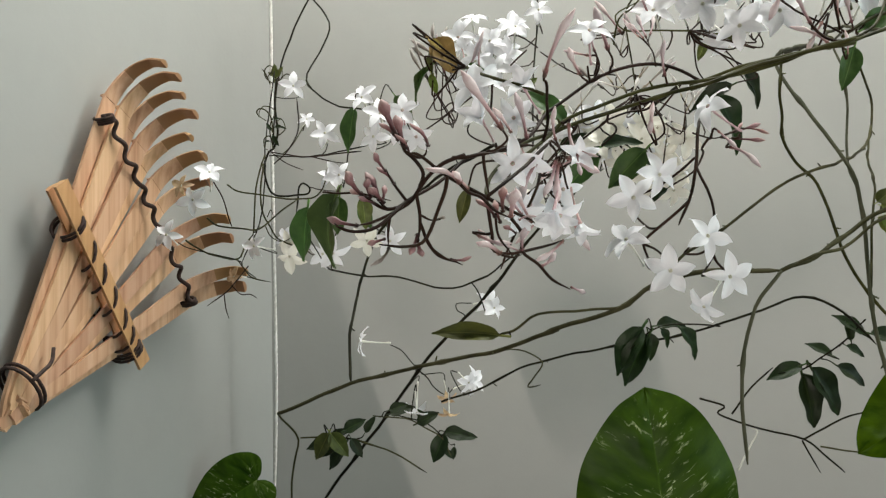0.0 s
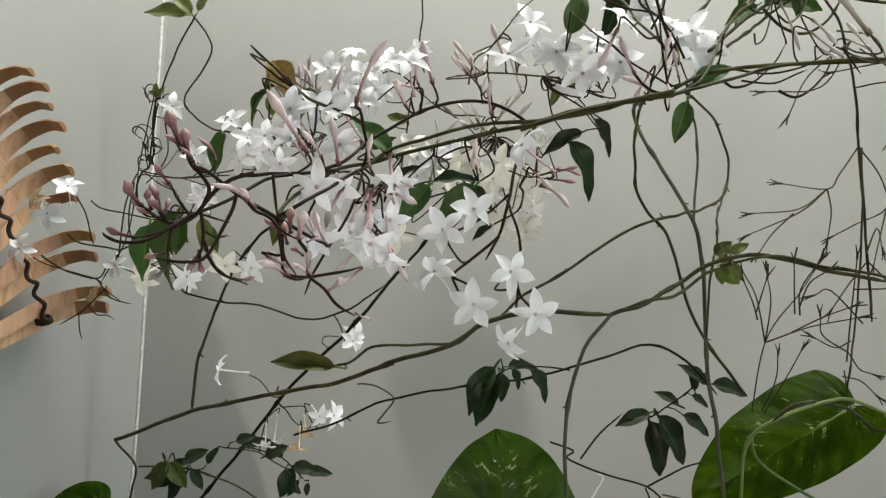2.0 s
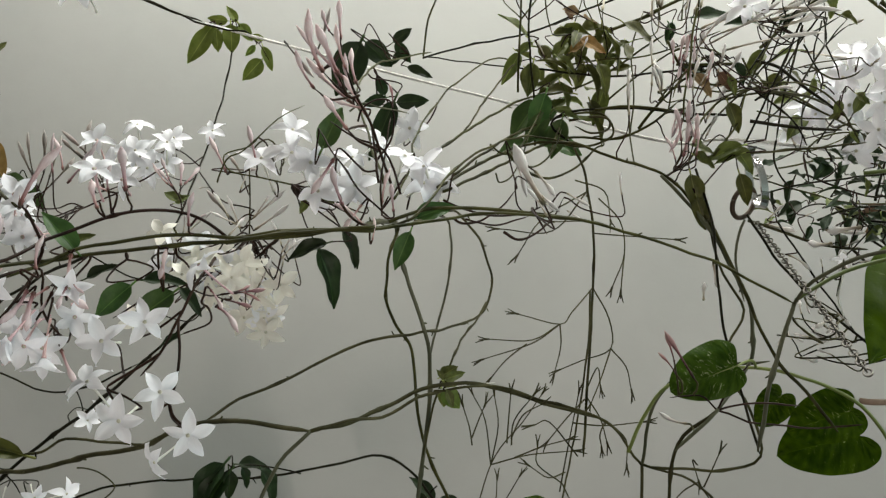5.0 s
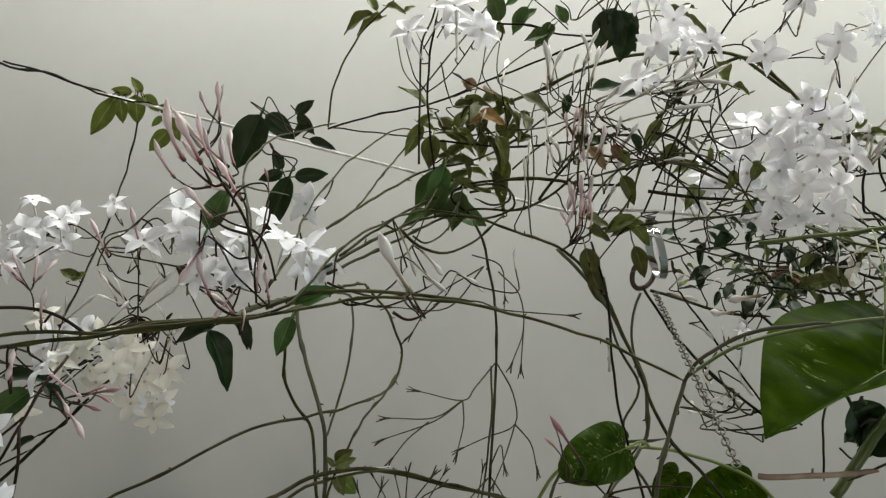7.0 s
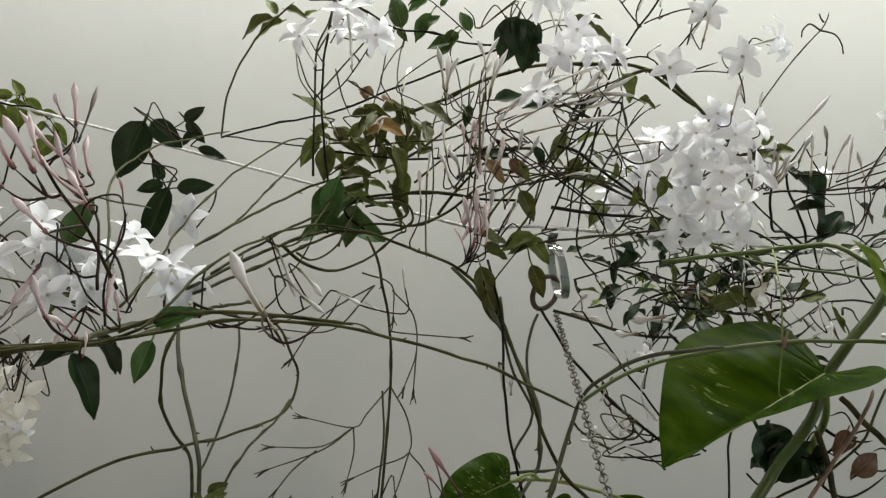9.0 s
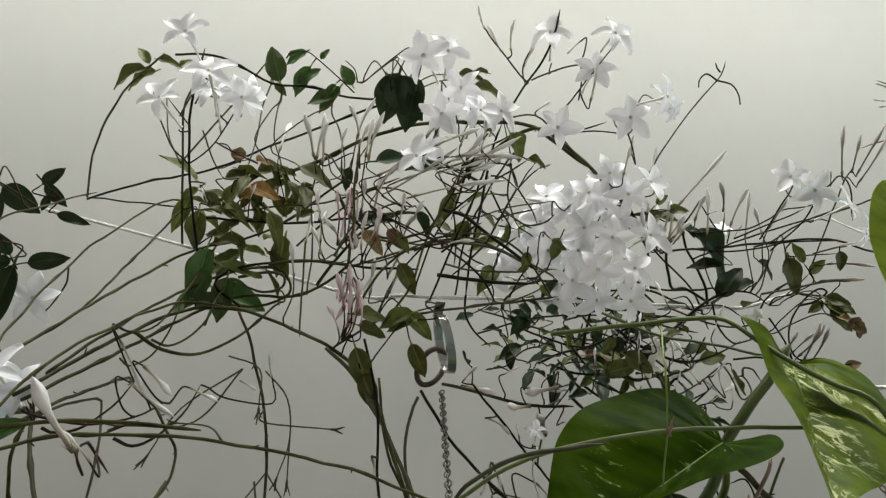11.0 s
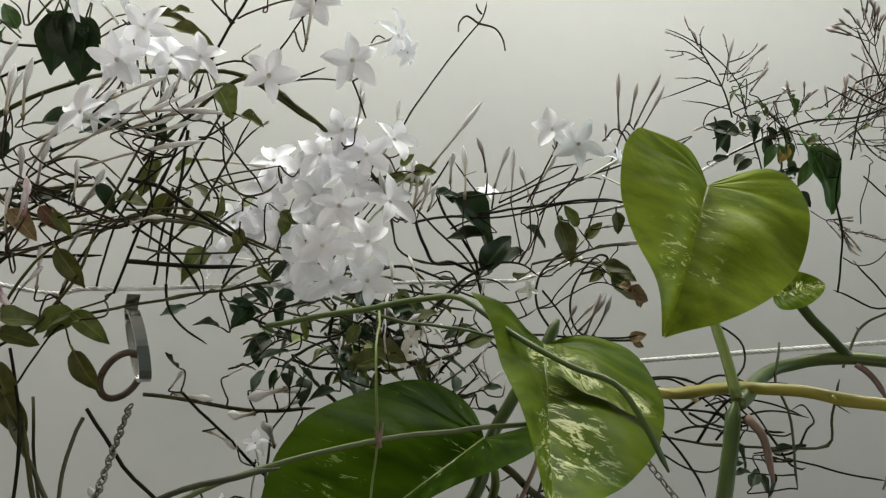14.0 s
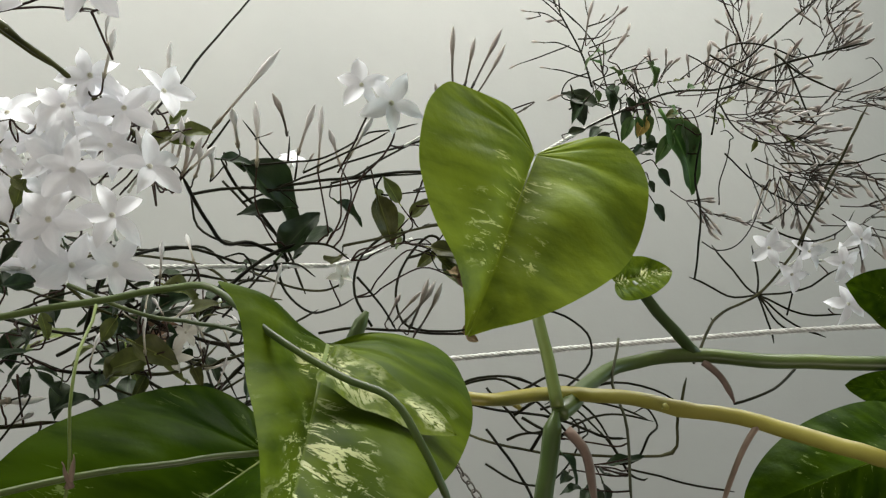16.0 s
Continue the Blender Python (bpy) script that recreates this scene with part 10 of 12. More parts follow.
leaf(vine_j, (0.499, 0.444, 1.928), (0.486, 0.449, 1.932), LEAF_OLIVE, (-0.43, -0.84, 0.33), 1, wide=1.20)
join_stalks(vine_j, 0.0005, STEM_GREEN)

vine_k = thing("jasmine_vine", "jasmine spray of fading cream flowers behind the pink buds", "vine", (0.126, 0.545, 1.620), "jasmine vines")
stem(vine_k, [(0.161, 0.526, 1.658), (0.141, 0.542, 1.636), (0.116, 0.556, 1.622), (0.085, 0.570, 1.612), (0.054, 0.596, 1.591)], 0.0007, STEM_DARK)
stem(vine_k, [(0.068, 0.598, 1.708), (0.043, 0.603, 1.687), (0.010, 0.609, 1.665), (-0.025, 0.625, 1.646)], 0.0006, STEM_DARK)
flower(vine_k, (0.099, 0.546, 1.631), (-0.09, -0.98, 0.16), 0.0130, petal=PETAL_CREAM)
flower(vine_k, (0.118, 0.543, 1.641), (0.11, -0.92, 0.37), 0.0130, petal=PETAL_CREAM)
flower(vine_k, (0.135, 0.554, 1.623), (0.01, -1.00, -0.05), 0.0130, petal=PETAL_CREAM)
flower(vine_k, (0.147, 0.542, 1.632), (0.22, -0.96, 0.17), 0.0130, petal=PETAL_CREAM)
flower(vine_k, (0.160, 0.557, 1.592), (0.03, -0.90, -0.44), 0.0130, petal=PETAL_CREAM)
flower(vine_k, (0.144, 0.557, 1.600), (-0.28, -0.95, -0.15), 0.0130, petal=PETAL_CREAM)
flower(vine_k, (0.080, 0.555, 1.649), (-0.28, -0.92, 0.26), 0.0130, petal=PETAL_CREAM)
flower(vine_k, (0.055, 0.399, 1.553), (0.04, -0.84, -0.53), 0.0115, pink=True)
flower(vine_k, (0.063, 0.416, 1.571), (0.24, -0.91, -0.34), 0.0115, pink=True)
flower(vine_k, (0.044, 0.399, 1.561), (-0.38, -0.86, -0.35), 0.0115, pink=True)
flower(vine_k, (0.024, 0.411, 1.627), (0.11, -0.92, 0.37), 0.0120, pink=True)
flower(vine_k, (-0.026, 0.592, 1.663), (-0.09, -0.99, 0.14), 0.0135, pink=True)
flower(vine_k, (-0.017, 0.614, 1.648), (0.11, -0.98, -0.14), 0.0135, pink=True)
flower(vine_k, (0.043, 0.583, 1.689), (-0.09, -0.99, 0.14), 0.0135, pink=True)
flower(vine_k, (0.017, 0.600, 1.720), (-0.28, -0.89, 0.36), 0.0130, pink=True)
stem(vine_k, [(0.048, 0.394, 1.589), (0.052, 0.397, 1.570), (0.063, 0.408, 1.558)], 0.0006, STEM_DARK)
bud(vine_k, (0.049, 0.399, 1.556), (0.039, 0.403, 1.540), BUD_PINK)
bud(vine_k, (0.063, 0.398, 1.554), (0.072, 0.400, 1.537), BUD_PINK)
bud(vine_k, (0.029, 0.535, 1.672), (0.025, 0.532, 1.698), BUD_PINK)
bud(vine_k, (0.014, 0.536, 1.676), (0.009, 0.533, 1.698), BUD_PINK)
bud(vine_k, (0.006, 0.547, 1.675), (-0.003, 0.544, 1.702), BUD_PINK)
bud(vine_k, (0.018, 0.537, 1.668), (0.032, 0.532, 1.691), BUD_PINK)
bud(vine_k, (0.000, 0.548, 1.675), (-0.003, 0.544, 1.703), BUD_GREY, 0.9)
bud(vine_k, (0.004, 0.548, 1.671), (0.007, 0.543, 1.702), BUD_GREY, 0.9)
bud(vine_k, (-0.006, 0.548, 1.673), (-0.018, 0.545, 1.699), BUD_GREY, 0.9)
bud(vine_k, (-0.004, 0.549, 1.669), (-0.021, 0.547, 1.690), BUD_GREY, 0.9)
bud(vine_k, (0.006, 0.548, 1.668), (0.019, 0.544, 1.687), BUD_GREY, 0.9)
twigs(vine_k, [[(-0.160, 0.784, 1.680), (-0.163, 0.781, 1.701), (-0.157, 0.778, 1.717), (-0.168, 0.778, 1.722), (-0.173, 0.780, 1.714), (-0.166, 0.780, 1.708)], [(-0.159, 0.782, 1.691), (-0.148, 0.780, 1.699), (-0.151, 0.779, 1.709), (-0.157, 0.780, 1.706)], [(-0.160, 0.782, 1.758), (-0.165, 0.783, 1.752), (-0.161, 0.784, 1.747), (-0.152, 0.783, 1.750), (-0.150, 0.781, 1.758)]], 0.0006, STEM_OLD)
join_stalks(vine_k, 0.0005)

# tendrils and shoots twined about the white twine
vine_l = thing("jasmine_vine", "wiry jasmine shoots and tendrils twined about the white twine", "vine", (-0.161, 0.764, 1.674), "jasmine vines")
stem(vine_l, [(-0.155, 0.776, 1.748), (-0.158, 0.782, 1.722), (-0.156, 0.786, 1.699), (-0.160, 0.787, 1.683), (-0.165, 0.785, 1.678), (-0.169, 0.785, 1.666), (-0.168, 0.786, 1.651), (-0.162, 0.787, 1.638), (-0.151, 0.788, 1.635), (-0.138, 0.788, 1.636), (-0.128, 0.788, 1.637), (-0.126, 0.785, 1.642), (-0.131, 0.781, 1.646), (-0.135, 0.779, 1.642), (-0.136, 0.779, 1.632), (-0.138, 0.779, 1.616)], 0.0012, STEM_BLACK, 0.0009, nodes_every=9, wobble=0.0006)
stem(vine_l, [(-0.164, 0.764, 1.671), (-0.171, 0.766, 1.652), (-0.175, 0.769, 1.631), (-0.177, 0.773, 1.605), (-0.179, 0.775, 1.584)], 0.0009, STEM_OLD, nodes_every=9, wobble=0.0006)
stem(vine_l, [(-0.166, 0.765, 1.663), (-0.169, 0.766, 1.636), (-0.167, 0.767, 1.616), (-0.160, 0.766, 1.603), (-0.153, 0.766, 1.591), (-0.138, 0.766, 1.584), (-0.125, 0.766, 1.578)], 0.0009, STEM_OLD, nodes_every=9, wobble=0.0006)
stem(vine_l, [(-0.159, 0.754, 1.672), (-0.142, 0.736, 1.665), (-0.114, 0.719, 1.658), (-0.086, 0.700, 1.656), (-0.065, 0.680, 1.653)], 0.0006, STEM_DARK, nodes_every=9, wobble=0.0006)
stem(vine_l, [(-0.115, 0.723, 1.659), (-0.095, 0.712, 1.652), (-0.079, 0.700, 1.647)], 0.0005, STEM_DARK, nodes_every=9, wobble=0.0006)
stem(vine_l, [(-0.158, 0.764, 1.673), (-0.146, 0.769, 1.664), (-0.129, 0.773, 1.657)], 0.0005, STEM_DARK, nodes_every=9, wobble=0.0006)
stem(vine_l, [(-0.156, 0.767, 1.663), (-0.140, 0.741, 1.667), (-0.125, 0.713, 1.676), (-0.118, 0.684, 1.681), (-0.114, 0.653, 1.692)], 0.0006, STEM_DARK, nodes_every=9, wobble=0.0006)
stem(vine_l, [(-0.148, 0.767, 1.672), (-0.138, 0.766, 1.681), (-0.129, 0.765, 1.695), (-0.123, 0.764, 1.702)], 0.0005, STEM_PALE, nodes_every=9, wobble=0.0006)
stem(vine_l, [(-0.189, 0.723, 1.636), (-0.180, 0.723, 1.630), (-0.163, 0.725, 1.627), (-0.141, 0.728, 1.623), (-0.126, 0.727, 1.622), (-0.112, 0.727, 1.623), (-0.103, 0.723, 1.633), (-0.100, 0.718, 1.646)], 0.0007, STEM_OLD, nodes_every=9, wobble=0.0006)
stem(vine_l, [(-0.203, 0.729, 1.640), (-0.196, 0.734, 1.626), (-0.192, 0.737, 1.609), (-0.189, 0.739, 1.600)], 0.0006, STEM_DARK, nodes_every=9, wobble=0.0006)
stem(vine_l, [(-0.210, 0.733, 1.608), (-0.202, 0.740, 1.602), (-0.182, 0.750, 1.600), (-0.168, 0.757, 1.600), (-0.148, 0.763, 1.618), (-0.135, 0.768, 1.628)], 0.0008, STEM_OLD, nodes_every=9, wobble=0.0006)
stem(vine_l, [(-0.225, 0.720, 1.587), (-0.216, 0.730, 1.580), (-0.207, 0.739, 1.575), (-0.187, 0.751, 1.572), (-0.181, 0.758, 1.587), (-0.169, 0.764, 1.603)], 0.0008, STEM_OLD, nodes_every=9, wobble=0.0006)
stem(vine_l, [(-0.186, 0.743, 1.572), (-0.180, 0.746, 1.563), (-0.173, 0.748, 1.554), (-0.157, 0.752, 1.550)], 0.0006, STEM_OLD, nodes_every=9, wobble=0.0006)
stem(vine_l, [(-0.174, 0.737, 1.564), (-0.186, 0.735, 1.549), (-0.194, 0.733, 1.540), (-0.209, 0.730, 1.529)], 0.0006, STEM_DARK, nodes_every=9, wobble=0.0006)
stem(vine_l, [(-0.189, 0.734, 1.547), (-0.181, 0.737, 1.539), (-0.173, 0.739, 1.539), (-0.167, 0.740, 1.535)], 0.0005, STEM_DARK, nodes_every=9, wobble=0.0006)
stem(vine_l, [(-0.195, 0.733, 1.540), (-0.194, 0.734, 1.527), (-0.191, 0.735, 1.517)], 0.0005, STEM_DARK, nodes_every=9, wobble=0.0006)
stem(vine_l, [(-0.160, 0.780, 1.696), (-0.160, 0.776, 1.709), (-0.164, 0.773, 1.716), (-0.170, 0.772, 1.718), (-0.173, 0.772, 1.715), (-0.171, 0.774, 1.710)], 0.0007, STEM_OLD, nodes_every=9, wobble=0.0006)
stem(vine_l, [(-0.160, 0.782, 1.688), (-0.163, 0.780, 1.693), (-0.168, 0.779, 1.690), (-0.168, 0.781, 1.682), (-0.165, 0.782, 1.680)], 0.0006, STEM_OLD, nodes_every=9, wobble=0.0006)
stem(vine_l, [(-0.161, 0.786, 1.747), (-0.167, 0.784, 1.752), (-0.167, 0.781, 1.759), (-0.163, 0.781, 1.763), (-0.158, 0.782, 1.761)], 0.0006, STEM_OLD, nodes_every=9, wobble=0.0006)
stem(vine_l, [(-0.154, 0.787, 1.750), (-0.148, 0.786, 1.756), (-0.144, 0.787, 1.755), (-0.145, 0.788, 1.750)], 0.0006, STEM_OLD, nodes_every=9, wobble=0.0006)
stem(vine_l, [(-0.163, 0.786, 1.746), (-0.167, 0.782, 1.756), (-0.170, 0.780, 1.760)], 0.0006, STEM_OLD, nodes_every=9, wobble=0.0006)
stem(vine_l, [(-0.171, 0.794, 1.608), (-0.166, 0.797, 1.597), (-0.155, 0.799, 1.592), (-0.144, 0.801, 1.598)], 0.0005, STEM_OLD, nodes_every=9, wobble=0.0006)
stem(vine_l, [(-0.169, 0.794, 1.616), (-0.165, 0.793, 1.623), (-0.163, 0.795, 1.617)], 0.0005, STEM_OLD, nodes_every=9, wobble=0.0006)
leaf(vine_l, (-0.158, 0.788, 1.752), (-0.159, 0.783, 1.766), LEAF_OLIVE, (-0.2, -0.9, 0.35), 2, wide=1.2)
leaf(vine_l, (-0.157, 0.787, 1.753), (-0.151, 0.785, 1.764), LEAF_OLIVE, (-0.2, -0.9, 0.35), 2, wide=1.2)
leaf(vine_l, (-0.159, 0.787, 1.754), (-0.165, 0.784, 1.758), LEAF_OLIVE, (-0.2, -0.9, 0.35), 2, wide=1.2)
leaf(vine_l, (-0.156, 0.788, 1.752), (-0.161, 0.788, 1.749), LEAF_OLIVE, (-0.2, -0.9, 0.35), 2, wide=1.2)
leaf(vine_l, (-0.158, 0.779, 1.701), (-0.146, 0.781, 1.703), LEAF_DARK, (-0.2, -0.9, 0.35), 1, wide=1)
leaf(vine_l, (-0.161, 0.779, 1.698), (-0.166, 0.776, 1.706), LEAF_DARK, (-0.2, -0.9, 0.35), 1, wide=1)
leaf(vine_l, (-0.160, 0.780, 1.694), (-0.155, 0.784, 1.682), LEAF_DARK, (-0.2, -0.9, 0.35), 1, wide=1)
leaf(vine_l, (-0.163, 0.781, 1.688), (-0.169, 0.780, 1.688), LEAF_DARK, (-0.2, -0.9, 0.35), 1, wide=1)
leaf(vine_l, (-0.158, 0.777, 1.708), (-0.150, 0.778, 1.711), LEAF_DARK, (-0.2, -0.9, 0.35), 1, wide=1)
leaf(vine_l, (-0.065, 0.508, 1.587), (-0.089, 0.510, 1.546), LEAF_MID, (-0.5, -0.75, 0.45), 4, wide=2.1)
leaf(vine_l, (-0.063, 0.509, 1.586), (-0.066, 0.512, 1.562), LEAF_MID, (-0.1, -0.85, 0.5), 2, wide=1.35)
leaf(vine_l, (-0.048, 0.500, 1.584), (-0.045, 0.504, 1.563), LEAF_OLIVE, (0.3, -0.85, 0.4), 0, wide=1.2)
stem(vine_l, [(-0.073, 0.507, 1.589), (-0.062, 0.502, 1.586), (-0.048, 0.497, 1.585), (-0.030, 0.492, 1.580)], 0.0007, STEM_DARK, nodes_every=9)
flower(vine_l, (-0.124, 0.763, 1.704), (0.3, -0.9, 0.2), 0.0085)
flower(vine_l, (-0.100, 0.739, 1.644), (-0.1, -0.95, 0.2), 0.0135)
flower(vine_l, (-0.155, 0.840, 1.595), (-0.3, -0.9, -0.1), 0.015, petal=PETAL_CREAM)
flower(vine_l, (-0.162, 0.848, 1.602), (-0.6, -0.7, 0.3), 0.013)
flower(vine_l, (-0.106, 0.728, 1.572), (0.1, -0.95, -0.2), 0.0135)
join_stalks(vine_l, 0.0005)

# loose white buds beside the chain
vine_m = thing("jasmine_vine", "thin dark jasmine stalks with small white buds beside the chain", "vine", (0.571, 0.501, 1.630), "jasmine vines")
stem(vine_m, [(0.591, 0.463, 1.625), (0.573, 0.476, 1.619), (0.558, 0.486, 1.620), (0.549, 0.491, 1.623)], 0.0006, STEM_BLACK, nodes_every=9, wobble=0.0006)
stem(vine_m, [(0.571, 0.476, 1.635), (0.560, 0.484, 1.631), (0.551, 0.490, 1.628), (0.541, 0.496, 1.622)], 0.0006, STEM_BLACK, nodes_every=9, wobble=0.0006)
stem(vine_m, [(0.566, 0.479, 1.636), (0.557, 0.485, 1.637), (0.547, 0.491, 1.640)], 0.0006, STEM_BLACK, nodes_every=9, wobble=0.0006)
stem(vine_m, [(0.594, 0.461, 1.627), (0.579, 0.470, 1.637), (0.566, 0.479, 1.634)], 0.0008, STEM_BLACK, nodes_every=9, wobble=0.0006)
bud(vine_m, (0.554, 0.487, 1.636), (0.544, 0.493, 1.640), BUD_WHITE, 2.2)
bud(vine_m, (0.540, 0.497, 1.621), (0.551, 0.491, 1.619), BUD_WHITE, 2.2)
bud(vine_m, (0.535, 0.499, 1.634), (0.530, 0.501, 1.640), BUD_WHITE, 2.2)
bud(vine_m, (0.539, 0.494, 1.653), (0.535, 0.494, 1.662), BUD_WHITE, 2.2)
bud(vine_m, (0.477, 0.525, 1.658), (0.475, 0.524, 1.671), BUD_WHITE, 2.2)
bud(vine_m, (0.551, 0.476, 1.705), (0.538, 0.485, 1.701), BUD_WHITE, 2.2)
bud(vine_m, (0.565, 0.463, 1.717), (0.546, 0.476, 1.713), BUD_WHITE, 2.2)
bud(vine_m, (0.561, 0.474, 1.686), (0.557, 0.472, 1.701), BUD_WHITE, 2.2)
stem(vine_m, [(0.558, 0.480, 1.667), (0.558, 0.476, 1.682), (0.559, 0.474, 1.692)], 0.0007, STEM_PALE, nodes_every=9)
join_stalks(vine_m, 0.0005, STEM_BLACK)

# shoot of long dusty pink buds
vine_n = thing("jasmine_vine", "jasmine shoot bearing long dusty pink buds on dark stalks", "vine", (0.210, 0.419, 1.670), "jasmine vines")
bud(vine_n, (0.163, 0.363, 1.704), (0.142, 0.352, 1.721), BUD_PINK, 1.66)
bud(vine_n, (0.171, 0.364, 1.704), (0.155, 0.353, 1.724), BUD_PINK, 1.61)
bud(vine_n, (0.174, 0.363, 1.708), (0.161, 0.354, 1.724), BUD_PINK, 1.20)
bud(vine_n, (0.160, 0.365, 1.695), (0.144, 0.358, 1.706), BUD_PINK, 1.14)
bud(vine_n, (0.180, 0.373, 1.680), (0.164, 0.366, 1.693), BUD_PINK, 1.34)
bud(vine_n, (0.206, 0.407, 1.711), (0.205, 0.403, 1.724), BUD_DARK, 1.02)
bud(vine_n, (0.185, 0.392, 1.645), (0.173, 0.387, 1.662), BUD_PINK, 1.12)
bud(vine_n, (0.277, 0.339, 1.649), (0.254, 0.335, 1.672), BUD_WHITE, 1.79)
bud(vine_n, (0.283, 0.349, 1.646), (0.272, 0.348, 1.660), BUD_WHITE, 1.02)
stem(vine_n, [(0.211, 0.410, 1.668), (0.201, 0.398, 1.681), (0.192, 0.386, 1.692), (0.181, 0.374, 1.701), (0.174, 0.363, 1.708)], 0.001, STEM_DARK, 0.0008, nodes_every=9, wobble=0.0005)
stem(vine_n, [(0.183, 0.368, 1.698), (0.177, 0.368, 1.696), (0.163, 0.363, 1.704)], 0.0008, STEM_DARK, 0.00064, nodes_every=9, wobble=0.0005)
stem(vine_n, [(0.177, 0.368, 1.695), (0.168, 0.367, 1.692), (0.160, 0.365, 1.695)], 0.0007, STEM_DARK, 0.00056, nodes_every=9, wobble=0.0005)
stem(vine_n, [(0.192, 0.401, 1.695), (0.185, 0.387, 1.688), (0.180, 0.373, 1.680)], 0.0008, STEM_DARK, 0.00064, nodes_every=9, wobble=0.0005)
stem(vine_n, [(0.201, 0.405, 1.684), (0.188, 0.389, 1.681), (0.180, 0.373, 1.680)], 0.0008, STEM_DARK, 0.00064, nodes_every=9, wobble=0.0005)
stem(vine_n, [(0.177, 0.368, 1.696), (0.174, 0.366, 1.700), (0.171, 0.364, 1.704)], 0.0008, STEM_DARK, 0.00064, nodes_every=9, wobble=0.0005)
stem(vine_n, [(0.202, 0.416, 1.681), (0.208, 0.413, 1.693), (0.208, 0.410, 1.704), (0.206, 0.407, 1.711)], 0.0007, STEM_DARK, 0.00056, nodes_every=9, wobble=0.0005)
stem(vine_n, [(0.188, 0.410, 1.700), (0.189, 0.407, 1.707), (0.195, 0.406, 1.713), (0.203, 0.406, 1.715), (0.206, 0.407, 1.711)], 0.0006, STEM_DARK, 0.00048, nodes_every=9, wobble=0.0005)
stem(vine_n, [(0.184, 0.427, 1.712), (0.191, 0.425, 1.718), (0.201, 0.426, 1.718), (0.211, 0.426, 1.718), (0.219, 0.427, 1.718)], 0.0006, STEM_PALE, 0.00048, nodes_every=9, wobble=0.0005)
stem(vine_n, [(0.185, 0.392, 1.645), (0.189, 0.393, 1.641), (0.196, 0.395, 1.638), (0.203, 0.395, 1.638)], 0.0008, STEM_DARK, 0.00064, nodes_every=9, wobble=0.0005)
stem(vine_n, [(0.281, 0.368, 1.655), (0.286, 0.369, 1.649), (0.291, 0.370, 1.643)], 0.0007, STEM_DARK, 0.00056, nodes_every=9, wobble=0.0005)
join_stalks(vine_n, 0.0005)

# upright stalks above the olive leaves
vine_c2 = thing("jasmine_vine", "upright dark jasmine stalks with pale buds above the olive leaves", "vine", (0.303, 0.438, 1.757), "jasmine vines")
stem(vine_c2, [(0.319, 0.539, 1.800), (0.311, 0.524, 1.851), (0.306, 0.513, 1.886), (0.311, 0.506, 1.907), (0.313, 0.500, 1.928)], 0.001, STEM_GREEN, 0.0008, nodes_every=9, wobble=0.0005)
stem(vine_c2, [(0.309, 0.515, 1.848), (0.300, 0.545, 1.880), (0.295, 0.566, 1.923)], 0.0006, STEM_GREEN, 0.00048, nodes_every=9, wobble=0.0005)
stem(vine_c2, [(0.309, 0.515, 1.848), (0.323, 0.517, 1.874), (0.341, 0.514, 1.905), (0.357, 0.510, 1.936)], 0.0007, STEM_GREEN, 0.00056, nodes_every=9, wobble=0.0005)
stem(vine_c2, [(0.319, 0.499, 1.867), (0.329, 0.514, 1.855), (0.338, 0.526, 1.848)], 0.0006, STEM_GREEN, 0.00048, nodes_every=9, wobble=0.0005)
stem(vine_c2, [(0.303, 0.491, 1.870), (0.311, 0.475, 1.888), (0.319, 0.463, 1.899)], 0.0006, STEM_GREEN, 0.00048, nodes_every=9, wobble=0.0005)
stem(vine_c2, [(0.356, 0.522, 1.778), (0.373, 0.514, 1.782), (0.383, 0.510, 1.780), (0.383, 0.511, 1.772), (0.371, 0.514, 1.768), (0.358, 0.514, 1.771)], 0.0011, STEM_OLD, 0.00088, nodes_every=9, wobble=0.0005)
stem(vine_c2, [(0.374, 0.516, 1.788), (0.395, 0.501, 1.790), (0.423, 0.485, 1.786)], 0.0012, STEM_GREEN, 0.00096, nodes_every=9, wobble=0.0005)
stem(vine_c2, [(0.353, 0.531, 1.827), (0.379, 0.515, 1.831), (0.404, 0.499, 1.832), (0.428, 0.478, 1.839), (0.444, 0.461, 1.844)], 0.0007, STEM_GREEN, 0.00056, nodes_every=9, wobble=0.0005)
stem(vine_c2, [(0.395, 0.506, 1.803), (0.393, 0.493, 1.764), (0.390, 0.475, 1.733)], 0.0007, STEM_GREEN, 0.00056, nodes_every=9, wobble=0.0005)
stem(vine_c2, [(0.413, 0.493, 1.802), (0.430, 0.484, 1.807), (0.453, 0.476, 1.804), (0.471, 0.467, 1.808)], 0.0008, STEM_GREEN, 0.00064, nodes_every=9, wobble=0.0005)
stem(vine_c2, [(0.434, 0.448, 1.741), (0.451, 0.447, 1.768), (0.458, 0.449, 1.794), (0.469, 0.447, 1.822), (0.480, 0.444, 1.849)], 0.0008, STEM_GREEN, 0.00064, nodes_every=9, wobble=0.0005)
stem(vine_c2, [(0.412, 0.459, 1.733), (0.432, 0.455, 1.775), (0.457, 0.456, 1.797), (0.488, 0.457, 1.808), (0.511, 0.466, 1.812)], 0.0009, STEM_GREEN, 0.00072, nodes_every=9, wobble=0.0005)
stem(vine_c2, [(0.463, 0.462, 1.827), (0.482, 0.472, 1.813), (0.504, 0.477, 1.802), (0.518, 0.482, 1.800)], 0.0008, STEM_GREEN, 0.00064, nodes_every=9, wobble=0.0005)
